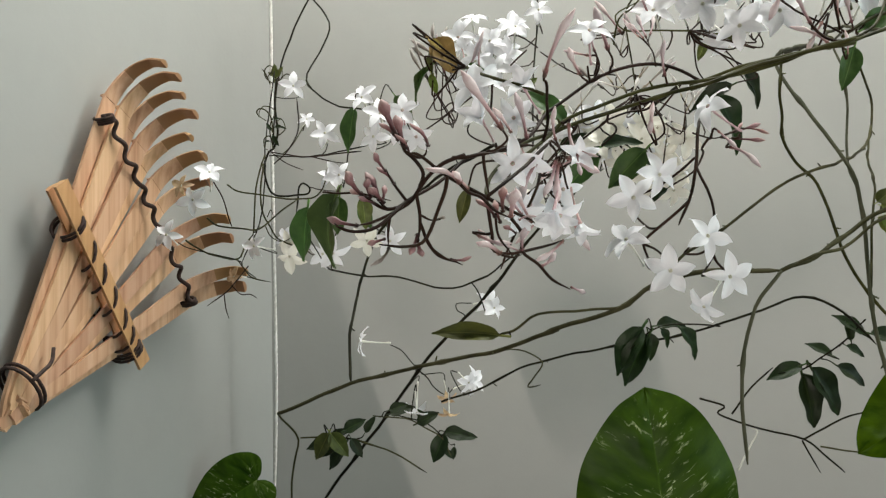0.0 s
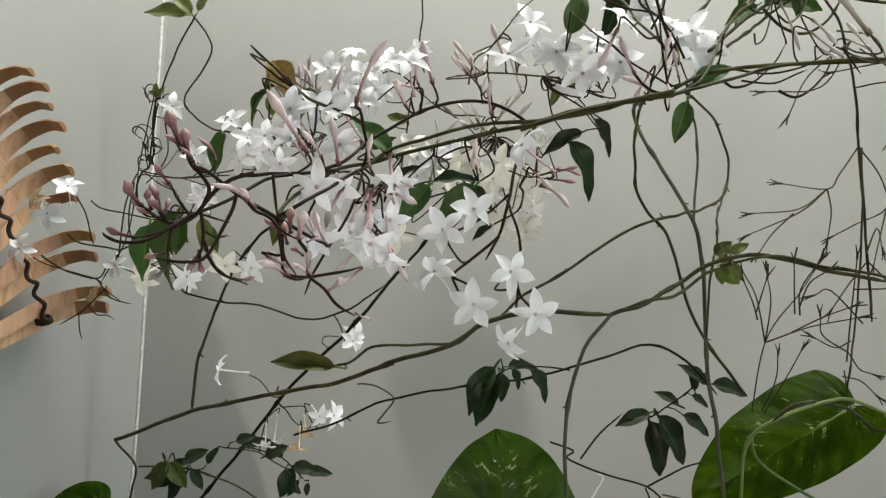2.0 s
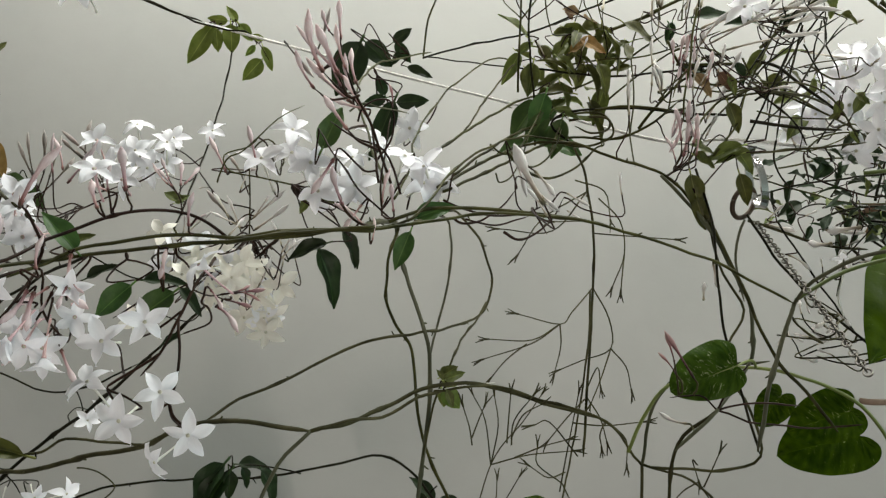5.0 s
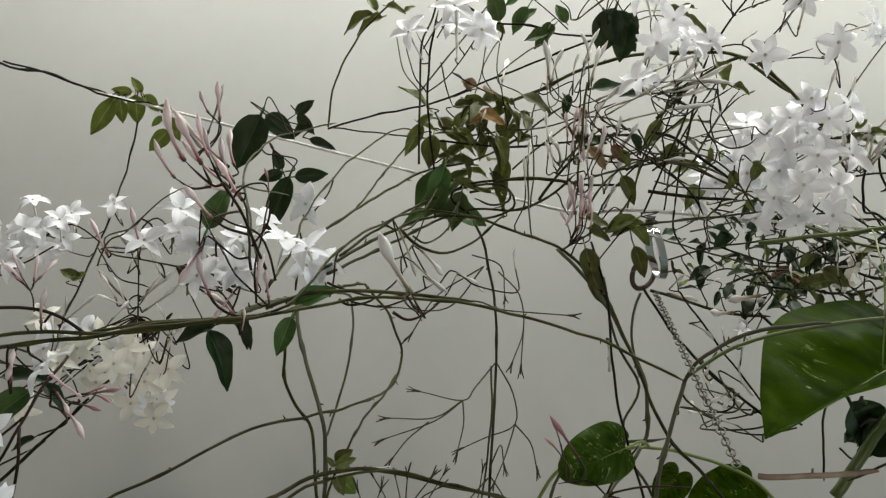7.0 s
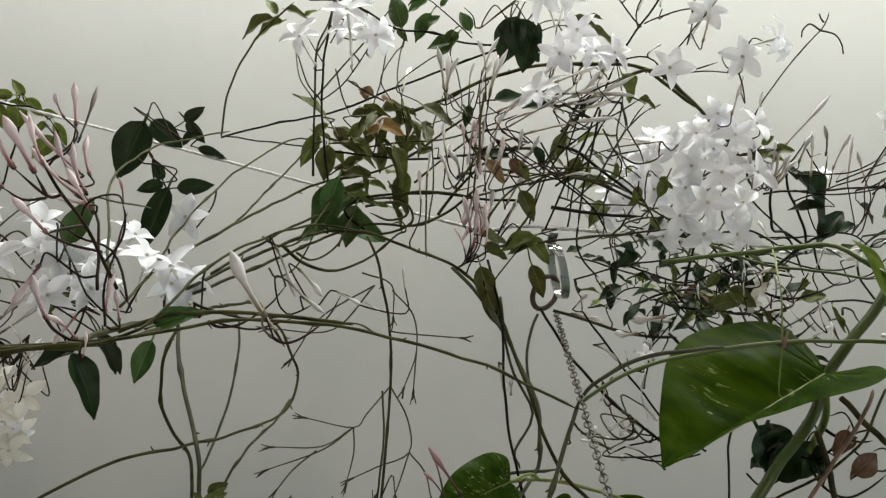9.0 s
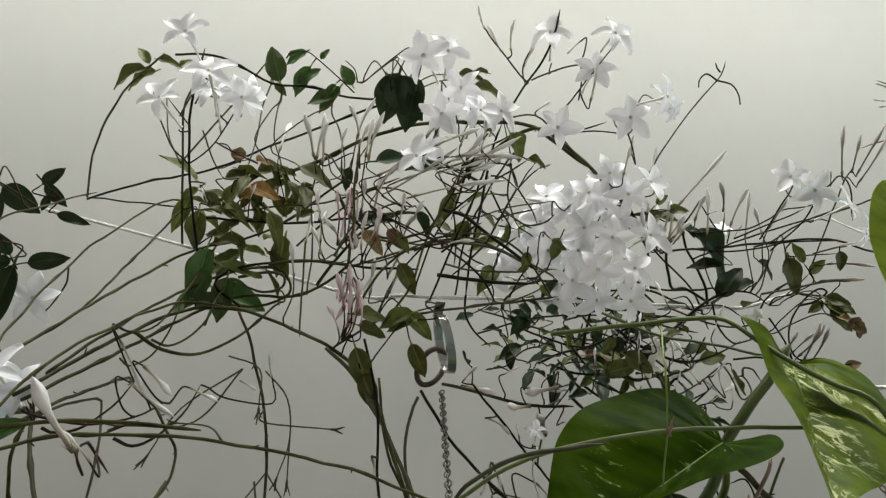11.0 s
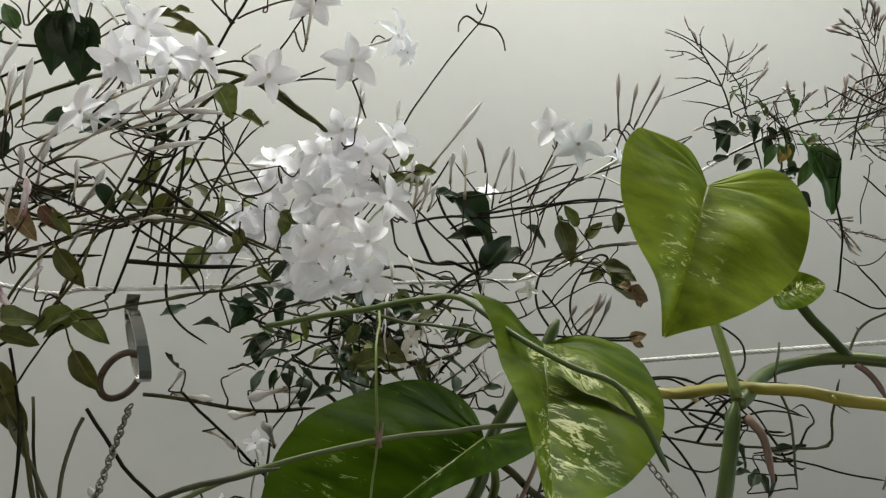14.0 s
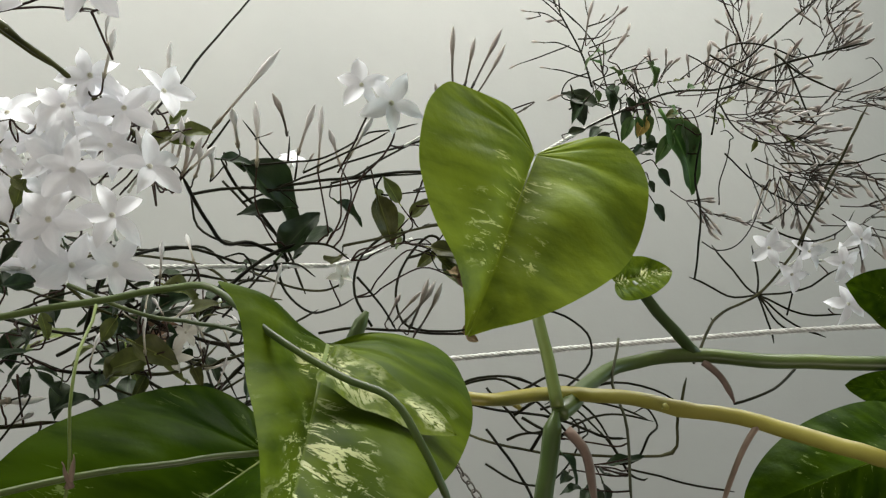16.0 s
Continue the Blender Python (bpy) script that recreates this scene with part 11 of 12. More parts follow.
stem(vine_c2, [(0.417, 0.474, 1.817), (0.437, 0.471, 1.820), (0.460, 0.465, 1.824)], 0.0012, STEM_GREEN, 0.00096, nodes_every=9, wobble=0.0005)
stem(vine_c2, [(0.421, 0.491, 1.786), (0.419, 0.479, 1.807), (0.422, 0.466, 1.823)], 0.0006, STEM_GREEN, 0.00048, nodes_every=9, wobble=0.0005)
bud(vine_c2, (0.394, 0.472, 1.848), (0.391, 0.465, 1.881), BUD_WHITE, 1.47)
bud(vine_c2, (0.421, 0.459, 1.851), (0.415, 0.432, 1.873), BUD_WHITE, 1.51)
bud(vine_c2, (0.372, 0.511, 1.869), (0.379, 0.522, 1.903), BUD_WHITE, 1.56)
bud(vine_c2, (0.395, 0.506, 1.803), (0.401, 0.518, 1.830), BUD_WHITE, 1.29)
bud(vine_c2, (0.415, 0.492, 1.802), (0.405, 0.463, 1.810), BUD_WHITE, 1.35)
leaf(vine_c2, (0.418, 0.446, 1.738), (0.438, 0.448, 1.734), LEAF_OLIVE, (-0.3, -0.85, 0.4), 2, wide=1.2)
leaf(vine_c2, (0.417, 0.445, 1.744), (0.440, 0.453, 1.747), LEAF_OLIVE, (-0.3, -0.85, 0.4), 2, wide=1.2)
leaf(vine_c2, (0.357, 0.508, 1.857), (0.371, 0.516, 1.862), LEAF_DRY, (-0.3, -0.85, 0.4), 2, wide=1.6)
leaf(vine_c2, (0.418, 0.449, 1.799), (0.432, 0.447, 1.784), LEAF_DRY, (-0.3, -0.85, 0.4), 2, wide=1.1)
leaf(vine_c2, (0.324, 0.531, 1.820), (0.324, 0.538, 1.801), LEAF_OLIVE, (-0.3, -0.85, 0.4), 2, wide=1.3)
leaf(vine_c2, (0.348, 0.519, 1.841), (0.339, 0.525, 1.826), LEAF_OLIVE, (-0.3, -0.85, 0.4), 2, wide=1.4)
leaf(vine_c2, (0.388, 0.518, 1.839), (0.380, 0.525, 1.826), LEAF_OLIVE, (-0.3, -0.85, 0.4), 2, wide=1.5)
leaf(vine_c2, (0.410, 0.473, 1.841), (0.404, 0.464, 1.845), LEAF_MID, (-0.3, -0.85, 0.4), 2, wide=1.5)
join_stalks(vine_c2, 0.0004, STEM_BLACK)

# crossing stalks beside the white cluster
vine_o = thing("jasmine_vine", "crossing dark jasmine stalks with pale buds beside the white flowers", "vine", (0.506, 0.466, 1.823), "jasmine vines")
stem(vine_o, [(0.501, 0.446, 1.855), (0.500, 0.457, 1.824), (0.498, 0.464, 1.800), (0.498, 0.470, 1.773)], 0.001, STEM_BLACK, 0.0008, nodes_every=9, wobble=0.0005)
stem(vine_o, [(0.530, 0.459, 1.852), (0.520, 0.465, 1.830), (0.511, 0.467, 1.812), (0.497, 0.469, 1.795), (0.486, 0.468, 1.784)], 0.0009, STEM_BLACK, 0.00072, nodes_every=9, wobble=0.0005)
stem(vine_o, [(0.508, 0.429, 1.854), (0.518, 0.443, 1.856), (0.530, 0.459, 1.852)], 0.0006, STEM_BLACK, 0.00048, nodes_every=9, wobble=0.0005)
stem(vine_o, [(0.510, 0.459, 1.858), (0.519, 0.458, 1.858), (0.530, 0.459, 1.852)], 0.0006, STEM_BLACK, 0.00048, nodes_every=9, wobble=0.0005)
stem(vine_o, [(0.515, 0.441, 1.861), (0.524, 0.450, 1.856), (0.531, 0.459, 1.852)], 0.0006, STEM_BLACK, 0.00048, nodes_every=9, wobble=0.0005)
stem(vine_o, [(0.531, 0.459, 1.852), (0.532, 0.449, 1.859), (0.534, 0.440, 1.865)], 0.0006, STEM_BLACK, 0.00048, nodes_every=9, wobble=0.0005)
stem(vine_o, [(0.531, 0.459, 1.852), (0.540, 0.463, 1.845), (0.546, 0.466, 1.841), (0.553, 0.471, 1.833)], 0.0007, STEM_BLACK, 0.00056, nodes_every=9, wobble=0.0005)
stem(vine_o, [(0.531, 0.458, 1.853), (0.538, 0.452, 1.862), (0.542, 0.448, 1.866)], 0.0006, STEM_BLACK, 0.00048, nodes_every=9, wobble=0.0005)
stem(vine_o, [(0.474, 0.462, 1.828), (0.490, 0.458, 1.824), (0.503, 0.455, 1.815), (0.516, 0.452, 1.806), (0.529, 0.449, 1.797), (0.537, 0.445, 1.790)], 0.0014, STEM_BLACK, 0.00112, nodes_every=9, wobble=0.0005)
stem(vine_o, [(0.476, 0.466, 1.807), (0.497, 0.459, 1.806), (0.511, 0.452, 1.803), (0.524, 0.446, 1.796)], 0.0012, STEM_PALE, 0.00096, nodes_every=9, wobble=0.0005)
stem(vine_o, [(0.479, 0.469, 1.800), (0.492, 0.467, 1.812), (0.501, 0.466, 1.821), (0.507, 0.466, 1.825)], 0.0008, STEM_BLACK, 0.00064, nodes_every=9, wobble=0.0005)
stem(vine_o, [(0.506, 0.451, 1.843), (0.512, 0.449, 1.830), (0.519, 0.447, 1.818), (0.517, 0.447, 1.805)], 0.0007, STEM_BLACK, 0.00056, nodes_every=9, wobble=0.0005)
stem(vine_o, [(0.523, 0.473, 1.828), (0.540, 0.476, 1.829)], 0.0006, STEM_BLACK, 0.00048, nodes_every=9, wobble=0.0005)
stem(vine_o, [(0.521, 0.472, 1.832), (0.535, 0.470, 1.838), (0.551, 0.468, 1.844)], 0.0007, STEM_BLACK, 0.00056, nodes_every=9, wobble=0.0005)
stem(vine_o, [(0.478, 0.473, 1.785), (0.497, 0.466, 1.783), (0.513, 0.458, 1.781), (0.536, 0.448, 1.781)], 0.0015, STEM_BLACK, 0.0012, nodes_every=9, wobble=0.0005)
stem(vine_o, [(0.514, 0.463, 1.782), (0.519, 0.469, 1.799), (0.529, 0.474, 1.814), (0.542, 0.480, 1.825)], 0.0007, STEM_BLACK, 0.00056, nodes_every=9, wobble=0.0005)
stem(vine_o, [(0.486, 0.469, 1.834), (0.489, 0.468, 1.812), (0.487, 0.466, 1.791)], 0.0007, STEM_BLACK, 0.00056, nodes_every=9, wobble=0.0005)
stem(vine_o, [(0.485, 0.445, 1.851), (0.484, 0.454, 1.836), (0.482, 0.462, 1.821)], 0.0007, STEM_BLACK, 0.00056, nodes_every=9, wobble=0.0005)
stem(vine_o, [(0.485, 0.467, 1.842), (0.494, 0.458, 1.845), (0.499, 0.447, 1.852)], 0.0006, STEM_BLACK, 0.00048, nodes_every=9, wobble=0.0005)
stem(vine_o, [(0.527, 0.463, 1.774), (0.529, 0.454, 1.784), (0.532, 0.446, 1.792)], 0.0007, STEM_BLACK, 0.00056, nodes_every=9, wobble=0.0005)
stem(vine_o, [(0.482, 0.471, 1.793), (0.496, 0.464, 1.789), (0.513, 0.456, 1.788), (0.531, 0.447, 1.788)], 0.0007, STEM_OLD, 0.00056, nodes_every=9, wobble=0.0005)
stem(vine_o, [(0.498, 0.470, 1.773), (0.502, 0.478, 1.761), (0.512, 0.484, 1.752), (0.526, 0.489, 1.745)], 0.0008, STEM_BLACK, 0.00064, nodes_every=9, wobble=0.0005)
bud(vine_o, (0.473, 0.436, 1.853), (0.494, 0.428, 1.864), BUD_WHITE, 1.44)
bud(vine_o, (0.485, 0.431, 1.853), (0.508, 0.424, 1.863), BUD_WHITE, 1.47)
bud(vine_o, (0.486, 0.445, 1.852), (0.511, 0.442, 1.860), BUD_WHITE, 1.32)
bud(vine_o, (0.474, 0.432, 1.861), (0.482, 0.435, 1.879), BUD_WHITE, 1.08)
bud(vine_o, (0.489, 0.427, 1.867), (0.495, 0.436, 1.889), BUD_WHITE, 1.18)
bud(vine_o, (0.506, 0.450, 1.844), (0.502, 0.447, 1.853), BUD_WHITE, 0.72)
bud(vine_o, (0.516, 0.473, 1.773), (0.504, 0.465, 1.788), BUD_WHITE, 0.96)
bud(vine_o, (0.508, 0.429, 1.853), (0.507, 0.442, 1.861), BUD_GREY, 0.84)
bud(vine_o, (0.509, 0.459, 1.858), (0.507, 0.460, 1.858), BUD_GREY, 0.84)
bud(vine_o, (0.515, 0.441, 1.860), (0.513, 0.440, 1.863), BUD_GREY, 0.84)
bud(vine_o, (0.534, 0.440, 1.864), (0.535, 0.437, 1.869), BUD_GREY, 0.84)
bud(vine_o, (0.542, 0.448, 1.866), (0.543, 0.434, 1.862), BUD_GREY, 0.84)
bud(vine_o, (0.551, 0.467, 1.844), (0.555, 0.465, 1.845), BUD_GREY, 0.84)
bud(vine_o, (0.526, 0.473, 1.832), (0.524, 0.473, 1.828), BUD_GREY, 0.84)
bud(vine_o, (0.509, 0.471, 1.839), (0.506, 0.468, 1.841), BUD_GREY, 0.84)
leaf(vine_o, (0.513, 0.437, 1.882), (0.528, 0.441, 1.865), LEAF_OLIVE, (-0.3, -0.85, 0.4), 5, wide=1.5)
leaf(vine_o, (0.528, 0.440, 1.867), (0.541, 0.434, 1.863), LEAF_OLIVE, (-0.3, -0.85, 0.4), 5, wide=1.3)
leaf(vine_o, (0.496, 0.440, 1.882), (0.508, 0.444, 1.881), LEAF_OLIVE, (-0.3, -0.85, 0.4), 0, wide=0.9)
leaf(vine_o, (0.484, 0.442, 1.857), (0.491, 0.451, 1.846), LEAF_DARK, (-0.3, -0.85, 0.4), 0, wide=0.9)
leaf(vine_o, (0.482, 0.434, 1.852), (0.478, 0.448, 1.848), LEAF_DARK, (-0.3, -0.85, 0.4), 0, wide=0.9)
join_stalks(vine_o, 0.0004, STEM_BLACK)

# shoot with upright buds and dark arching leaves
vine_p = thing("jasmine_vine", "jasmine shoot with upright grey buds and dark arching leaves", "vine", (0.693, 0.455, 1.792), "jasmine vines")
stem(vine_p, [(0.714, 0.486, 1.796), (0.701, 0.472, 1.808), (0.682, 0.459, 1.820), (0.665, 0.448, 1.827), (0.650, 0.433, 1.835)], 0.0012, STEM_BLACK, 0.00096, nodes_every=9, wobble=0.0005)
stem(vine_p, [(0.713, 0.485, 1.801), (0.686, 0.477, 1.806), (0.667, 0.468, 1.801), (0.651, 0.452, 1.806), (0.637, 0.436, 1.812), (0.625, 0.418, 1.816)], 0.0013, STEM_BLACK, 0.00104, nodes_every=9, wobble=0.0005)
stem(vine_p, [(0.663, 0.438, 1.835), (0.683, 0.432, 1.838), (0.702, 0.425, 1.841), (0.717, 0.418, 1.849), (0.728, 0.413, 1.857), (0.743, 0.408, 1.860), (0.755, 0.403, 1.864)], 0.0006, STEM_BLACK, 0.00048, nodes_every=9, wobble=0.0005)
stem(vine_p, [(0.697, 0.433, 1.835), (0.714, 0.418, 1.844), (0.727, 0.406, 1.850), (0.732, 0.400, 1.853)], 0.0006, STEM_BLACK, 0.00048, nodes_every=9, wobble=0.0005)
stem(vine_p, [(0.712, 0.429, 1.830), (0.727, 0.426, 1.836), (0.742, 0.421, 1.847), (0.757, 0.416, 1.856), (0.774, 0.410, 1.864)], 0.0007, STEM_BLACK, 0.00056, nodes_every=9, wobble=0.0005)
stem(vine_p, [(0.665, 0.442, 1.825), (0.693, 0.438, 1.826), (0.719, 0.432, 1.831), (0.744, 0.425, 1.838), (0.778, 0.410, 1.840)], 0.0007, STEM_BLACK, 0.00056, nodes_every=9, wobble=0.0005)
stem(vine_p, [(0.689, 0.435, 1.841), (0.688, 0.430, 1.854)], 0.0006, STEM_BLACK, 0.00048, nodes_every=9, wobble=0.0005)
stem(vine_p, [(0.678, 0.429, 1.838), (0.666, 0.425, 1.847), (0.657, 0.421, 1.853)], 0.0006, STEM_BLACK, 0.00048, nodes_every=9, wobble=0.0005)
stem(vine_p, [(0.694, 0.437, 1.832), (0.693, 0.431, 1.844)], 0.0006, STEM_BLACK, 0.00048, nodes_every=9, wobble=0.0005)
stem(vine_p, [(0.634, 0.410, 1.829), (0.641, 0.407, 1.840), (0.647, 0.406, 1.849)], 0.0006, STEM_BLACK, 0.00048, nodes_every=9, wobble=0.0005)
stem(vine_p, [(0.722, 0.436, 1.797), (0.745, 0.431, 1.803), (0.773, 0.420, 1.810), (0.792, 0.417, 1.812)], 0.0008, STEM_OLD, 0.00064, nodes_every=9, wobble=0.0005)
stem(vine_p, [(0.778, 0.455, 1.800), (0.786, 0.448, 1.802), (0.793, 0.441, 1.809), (0.788, 0.444, 1.812), (0.782, 0.453, 1.805), (0.777, 0.462, 1.792), (0.777, 0.468, 1.776), (0.784, 0.467, 1.760), (0.805, 0.452, 1.755), (0.815, 0.444, 1.756)], 0.001, STEM_BLACK, 0.0008, nodes_every=9, wobble=0.0005)
stem(vine_p, [(0.741, 0.422, 1.836), (0.742, 0.429, 1.832), (0.748, 0.430, 1.829), (0.761, 0.424, 1.830), (0.779, 0.413, 1.831)], 0.0006, STEM_BLACK, 0.00048, nodes_every=9, wobble=0.0005)
stem(vine_p, [(0.612, 0.458, 1.786), (0.638, 0.464, 1.795), (0.664, 0.472, 1.795), (0.691, 0.480, 1.791), (0.712, 0.488, 1.795)], 0.001, STEM_BLACK, 0.0008, nodes_every=9, wobble=0.0005)
stem(vine_p, [(0.700, 0.511, 1.799), (0.714, 0.490, 1.786), (0.725, 0.469, 1.779), (0.729, 0.449, 1.779)], 0.0008, STEM_OLD, 0.00064, nodes_every=9, wobble=0.0005)
stem(vine_p, [(0.735, 0.444, 1.782), (0.755, 0.450, 1.767), (0.770, 0.459, 1.755)], 0.0008, STEM_BLACK, 0.00064, nodes_every=9, wobble=0.0005)
bud(vine_p, (0.657, 0.427, 1.840), (0.640, 0.396, 1.851), BUD_WHITE, 1.58)
bud(vine_p, (0.687, 0.431, 1.854), (0.674, 0.409, 1.866), BUD_GREY, 1.21)
bud(vine_p, (0.693, 0.431, 1.844), (0.697, 0.420, 1.870), BUD_WHITE, 1.19)
bud(vine_p, (0.697, 0.433, 1.835), (0.699, 0.427, 1.846), BUD_GREY, 0.84)
bud(vine_p, (0.732, 0.400, 1.853), (0.740, 0.400, 1.858), BUD_GREY, 0.78)
bud(vine_p, (0.774, 0.410, 1.864), (0.783, 0.410, 1.869), BUD_GREY, 0.78)
bud(vine_p, (0.625, 0.418, 1.816), (0.628, 0.407, 1.842), BUD_WHITE, 1.64)
bud(vine_p, (0.621, 0.421, 1.812), (0.617, 0.418, 1.828), BUD_WHITE, 1.20)
bud(vine_p, (0.633, 0.425, 1.819), (0.636, 0.408, 1.829), BUD_WHITE, 1.14)
bud(vine_p, (0.616, 0.419, 1.822), (0.611, 0.427, 1.840), BUD_WHITE, 1.14)
bud(vine_p, (0.647, 0.438, 1.826), (0.639, 0.408, 1.829), BUD_WHITE, 1.42)
bud(vine_p, (0.665, 0.421, 1.845), (0.673, 0.419, 1.848), BUD_GREY, 0.72)
bud(vine_p, (0.769, 0.458, 1.762), (0.780, 0.447, 1.778), BUD_GREY, 0.89)
bud(vine_p, (0.772, 0.456, 1.759), (0.791, 0.437, 1.778), BUD_GREY, 1.29)
leaf(vine_p, (0.663, 0.438, 1.836), (0.722, 0.433, 1.804), LEAF_DARK, (-0.3, -0.85, 0.4), 4, wide=1.3)
leaf(vine_p, (0.686, 0.435, 1.814), (0.663, 0.447, 1.814), LEAF_DARK, (-0.3, -0.85, 0.4), 0, wide=1.1)
leaf(vine_p, (0.688, 0.444, 1.791), (0.707, 0.433, 1.820), LEAF_DARK, (-0.3, -0.85, 0.4), 5, wide=1)
leaf(vine_p, (0.714, 0.474, 1.801), (0.712, 0.436, 1.809), LEAF_DARK, (-0.3, -0.85, 0.4), 2, wide=1.4)
leaf(vine_p, (0.716, 0.430, 1.820), (0.740, 0.436, 1.812), LEAF_DARK, (-0.3, -0.85, 0.4), 0, wide=1)
leaf(vine_p, (0.650, 0.433, 1.835), (0.670, 0.433, 1.838), LEAF_DARK, (-0.3, -0.85, 0.4), 0, wide=1)
leaf(vine_p, (0.617, 0.416, 1.833), (0.630, 0.410, 1.831), LEAF_FRESH, (-0.3, -0.85, 0.4), 0, wide=1.3)
leaf(vine_p, (0.739, 0.426, 1.828), (0.751, 0.439, 1.818), LEAF_OLIVE, (-0.3, -0.85, 0.4), 2, wide=1.6)
leaf(vine_p, (0.757, 0.435, 1.820), (0.777, 0.454, 1.805), LEAF_OLIVE, (-0.3, -0.85, 0.4), 0, wide=1.2)
leaf(vine_p, (0.779, 0.412, 1.833), (0.783, 0.416, 1.818), LEAF_OLIVE, (-0.3, -0.85, 0.4), 2, wide=1.4)
leaf(vine_p, (0.787, 0.428, 1.797), (0.799, 0.420, 1.789), LEAF_OLIVE, (-0.3, -0.85, 0.4), 2, wide=1.5)
leaf(vine_p, (0.793, 0.433, 1.788), (0.799, 0.422, 1.783), LEAF_DRY, (-0.3, -0.85, 0.4), 5, wide=1.3)
leaf(vine_p, (0.694, 0.515, 1.800), (0.700, 0.496, 1.801), LEAF_DARK, (-0.3, -0.85, 0.4), 2, wide=1.3)
leaf(vine_p, (0.725, 0.446, 1.794), (0.730, 0.465, 1.797), LEAF_OLIVE, (-0.3, -0.85, 0.4), 2, wide=1.6)
join_stalks(vine_p, 0.0004, STEM_BLACK)

# tight candelabra of wine-red young buds
vine_q = thing("jasmine_vine", "jasmine shoot ending in dark wine-red young buds with pale tips", "vine", (0.007, 0.310, 1.567), "jasmine vines")
stem(vine_q, [(0.010, 0.308, 1.567), (0.002, 0.308, 1.564), (-0.004, 0.308, 1.559), (-0.008, 0.309, 1.554), (-0.012, 0.309, 1.549), (-0.020, 0.309, 1.547), (-0.026, 0.307, 1.550), (-0.029, 0.306, 1.552)], 0.0009, STEM_DARK, 0.00072, nodes_every=9, wobble=0.0004)
stem(vine_q, [(-0.008, 0.309, 1.554), (-0.006, 0.308, 1.560), (-0.009, 0.306, 1.565), (-0.013, 0.305, 1.569), (-0.015, 0.303, 1.575)], 0.0008, STEM_DARK, 0.00064, nodes_every=9, wobble=0.0004)
stem(vine_q, [(-0.012, 0.305, 1.568), (-0.008, 0.306, 1.566), (-0.005, 0.306, 1.567), (-0.004, 0.306, 1.571)], 0.0006, STEM_DARK, 0.00048, nodes_every=9, wobble=0.0004)
stem(vine_q, [(-0.012, 0.309, 1.549), (-0.017, 0.307, 1.556), (-0.020, 0.306, 1.562)], 0.0006, STEM_DARK, 0.00048, nodes_every=9, wobble=0.0004)
stem(vine_q, [(-0.012, 0.309, 1.549), (-0.019, 0.309, 1.545), (-0.026, 0.308, 1.542), (-0.031, 0.307, 1.541)], 0.0007, STEM_DARK, 0.00056, nodes_every=9, wobble=0.0004)
stem(vine_q, [(-0.009, 0.309, 1.553), (-0.008, 0.311, 1.544), (-0.009, 0.312, 1.535)], 0.0008, STEM_DARK, 0.00064, nodes_every=9, wobble=0.0004)
stem(vine_q, [(-0.019, 0.309, 1.545), (-0.020, 0.310, 1.539), (-0.020, 0.311, 1.532)], 0.0006, STEM_DARK, 0.00048, nodes_every=9, wobble=0.0004)
stem(vine_q, [(-0.008, 0.311, 1.542), (-0.005, 0.313, 1.534), (-0.001, 0.314, 1.530), (0.004, 0.314, 1.527)], 0.0007, STEM_DARK, 0.00056, nodes_every=9, wobble=0.0004)
stem(vine_q, [(-0.008, 0.311, 1.545), (-0.004, 0.312, 1.543), (-0.000, 0.312, 1.543)], 0.0005, STEM_DARK, 0.0004, nodes_every=9, wobble=0.0004)
stem(vine_q, [(-0.020, 0.308, 1.547), (-0.023, 0.308, 1.550), (-0.023, 0.307, 1.552)], 0.0005, STEM_DARK, 0.0004, nodes_every=9, wobble=0.0004)
stem(vine_q, [(0.005, 0.308, 1.566), (0.010, 0.308, 1.566), (0.016, 0.308, 1.567), (0.023, 0.309, 1.568)], 0.0008, STEM_DARK, 0.00064, nodes_every=9, wobble=0.0004)
stem(vine_q, [(0.017, 0.309, 1.567), (0.018, 0.311, 1.558), (0.019, 0.312, 1.551)], 0.0007, STEM_DARK, 0.00056, nodes_every=9, wobble=0.0004)
stem(vine_q, [(0.008, 0.310, 1.556), (0.011, 0.311, 1.553), (0.016, 0.312, 1.551), (0.021, 0.313, 1.546), (0.027, 0.314, 1.543)], 0.0007, STEM_DARK, 0.00056, nodes_every=9, wobble=0.0004)
stem(vine_q, [(0.027, 0.314, 1.543), (0.031, 0.315, 1.537), (0.031, 0.315, 1.530), (0.037, 0.316, 1.525), (0.042, 0.316, 1.519), (0.049, 0.316, 1.515)], 0.0007, STEM_DARK, 0.00056, nodes_every=9, wobble=0.0004)
stem(vine_q, [(0.023, 0.315, 1.529), (0.027, 0.316, 1.528), (0.031, 0.316, 1.529)], 0.0006, STEM_DARK, 0.00048, nodes_every=9, wobble=0.0004)
stem(vine_q, [(0.021, 0.313, 1.545), (0.022, 0.314, 1.536), (0.027, 0.316, 1.529)], 0.0006, STEM_DARK, 0.00048, nodes_every=9, wobble=0.0004)
bud(vine_q, (-0.016, 0.303, 1.574), (-0.021, 0.299, 1.587), BUD_DARK, 2.27)
bud(vine_q, (-0.015, 0.304, 1.572), (-0.019, 0.301, 1.580), BUD_DARK, 2.10)
bud(vine_q, (-0.013, 0.305, 1.570), (-0.016, 0.301, 1.581), BUD_DARK, 2.27)
bud(vine_q, (-0.012, 0.305, 1.569), (-0.013, 0.303, 1.578), BUD_DARK, 2.27)
bud(vine_q, (-0.011, 0.306, 1.567), (-0.011, 0.304, 1.575), BUD_DARK, 2.10)
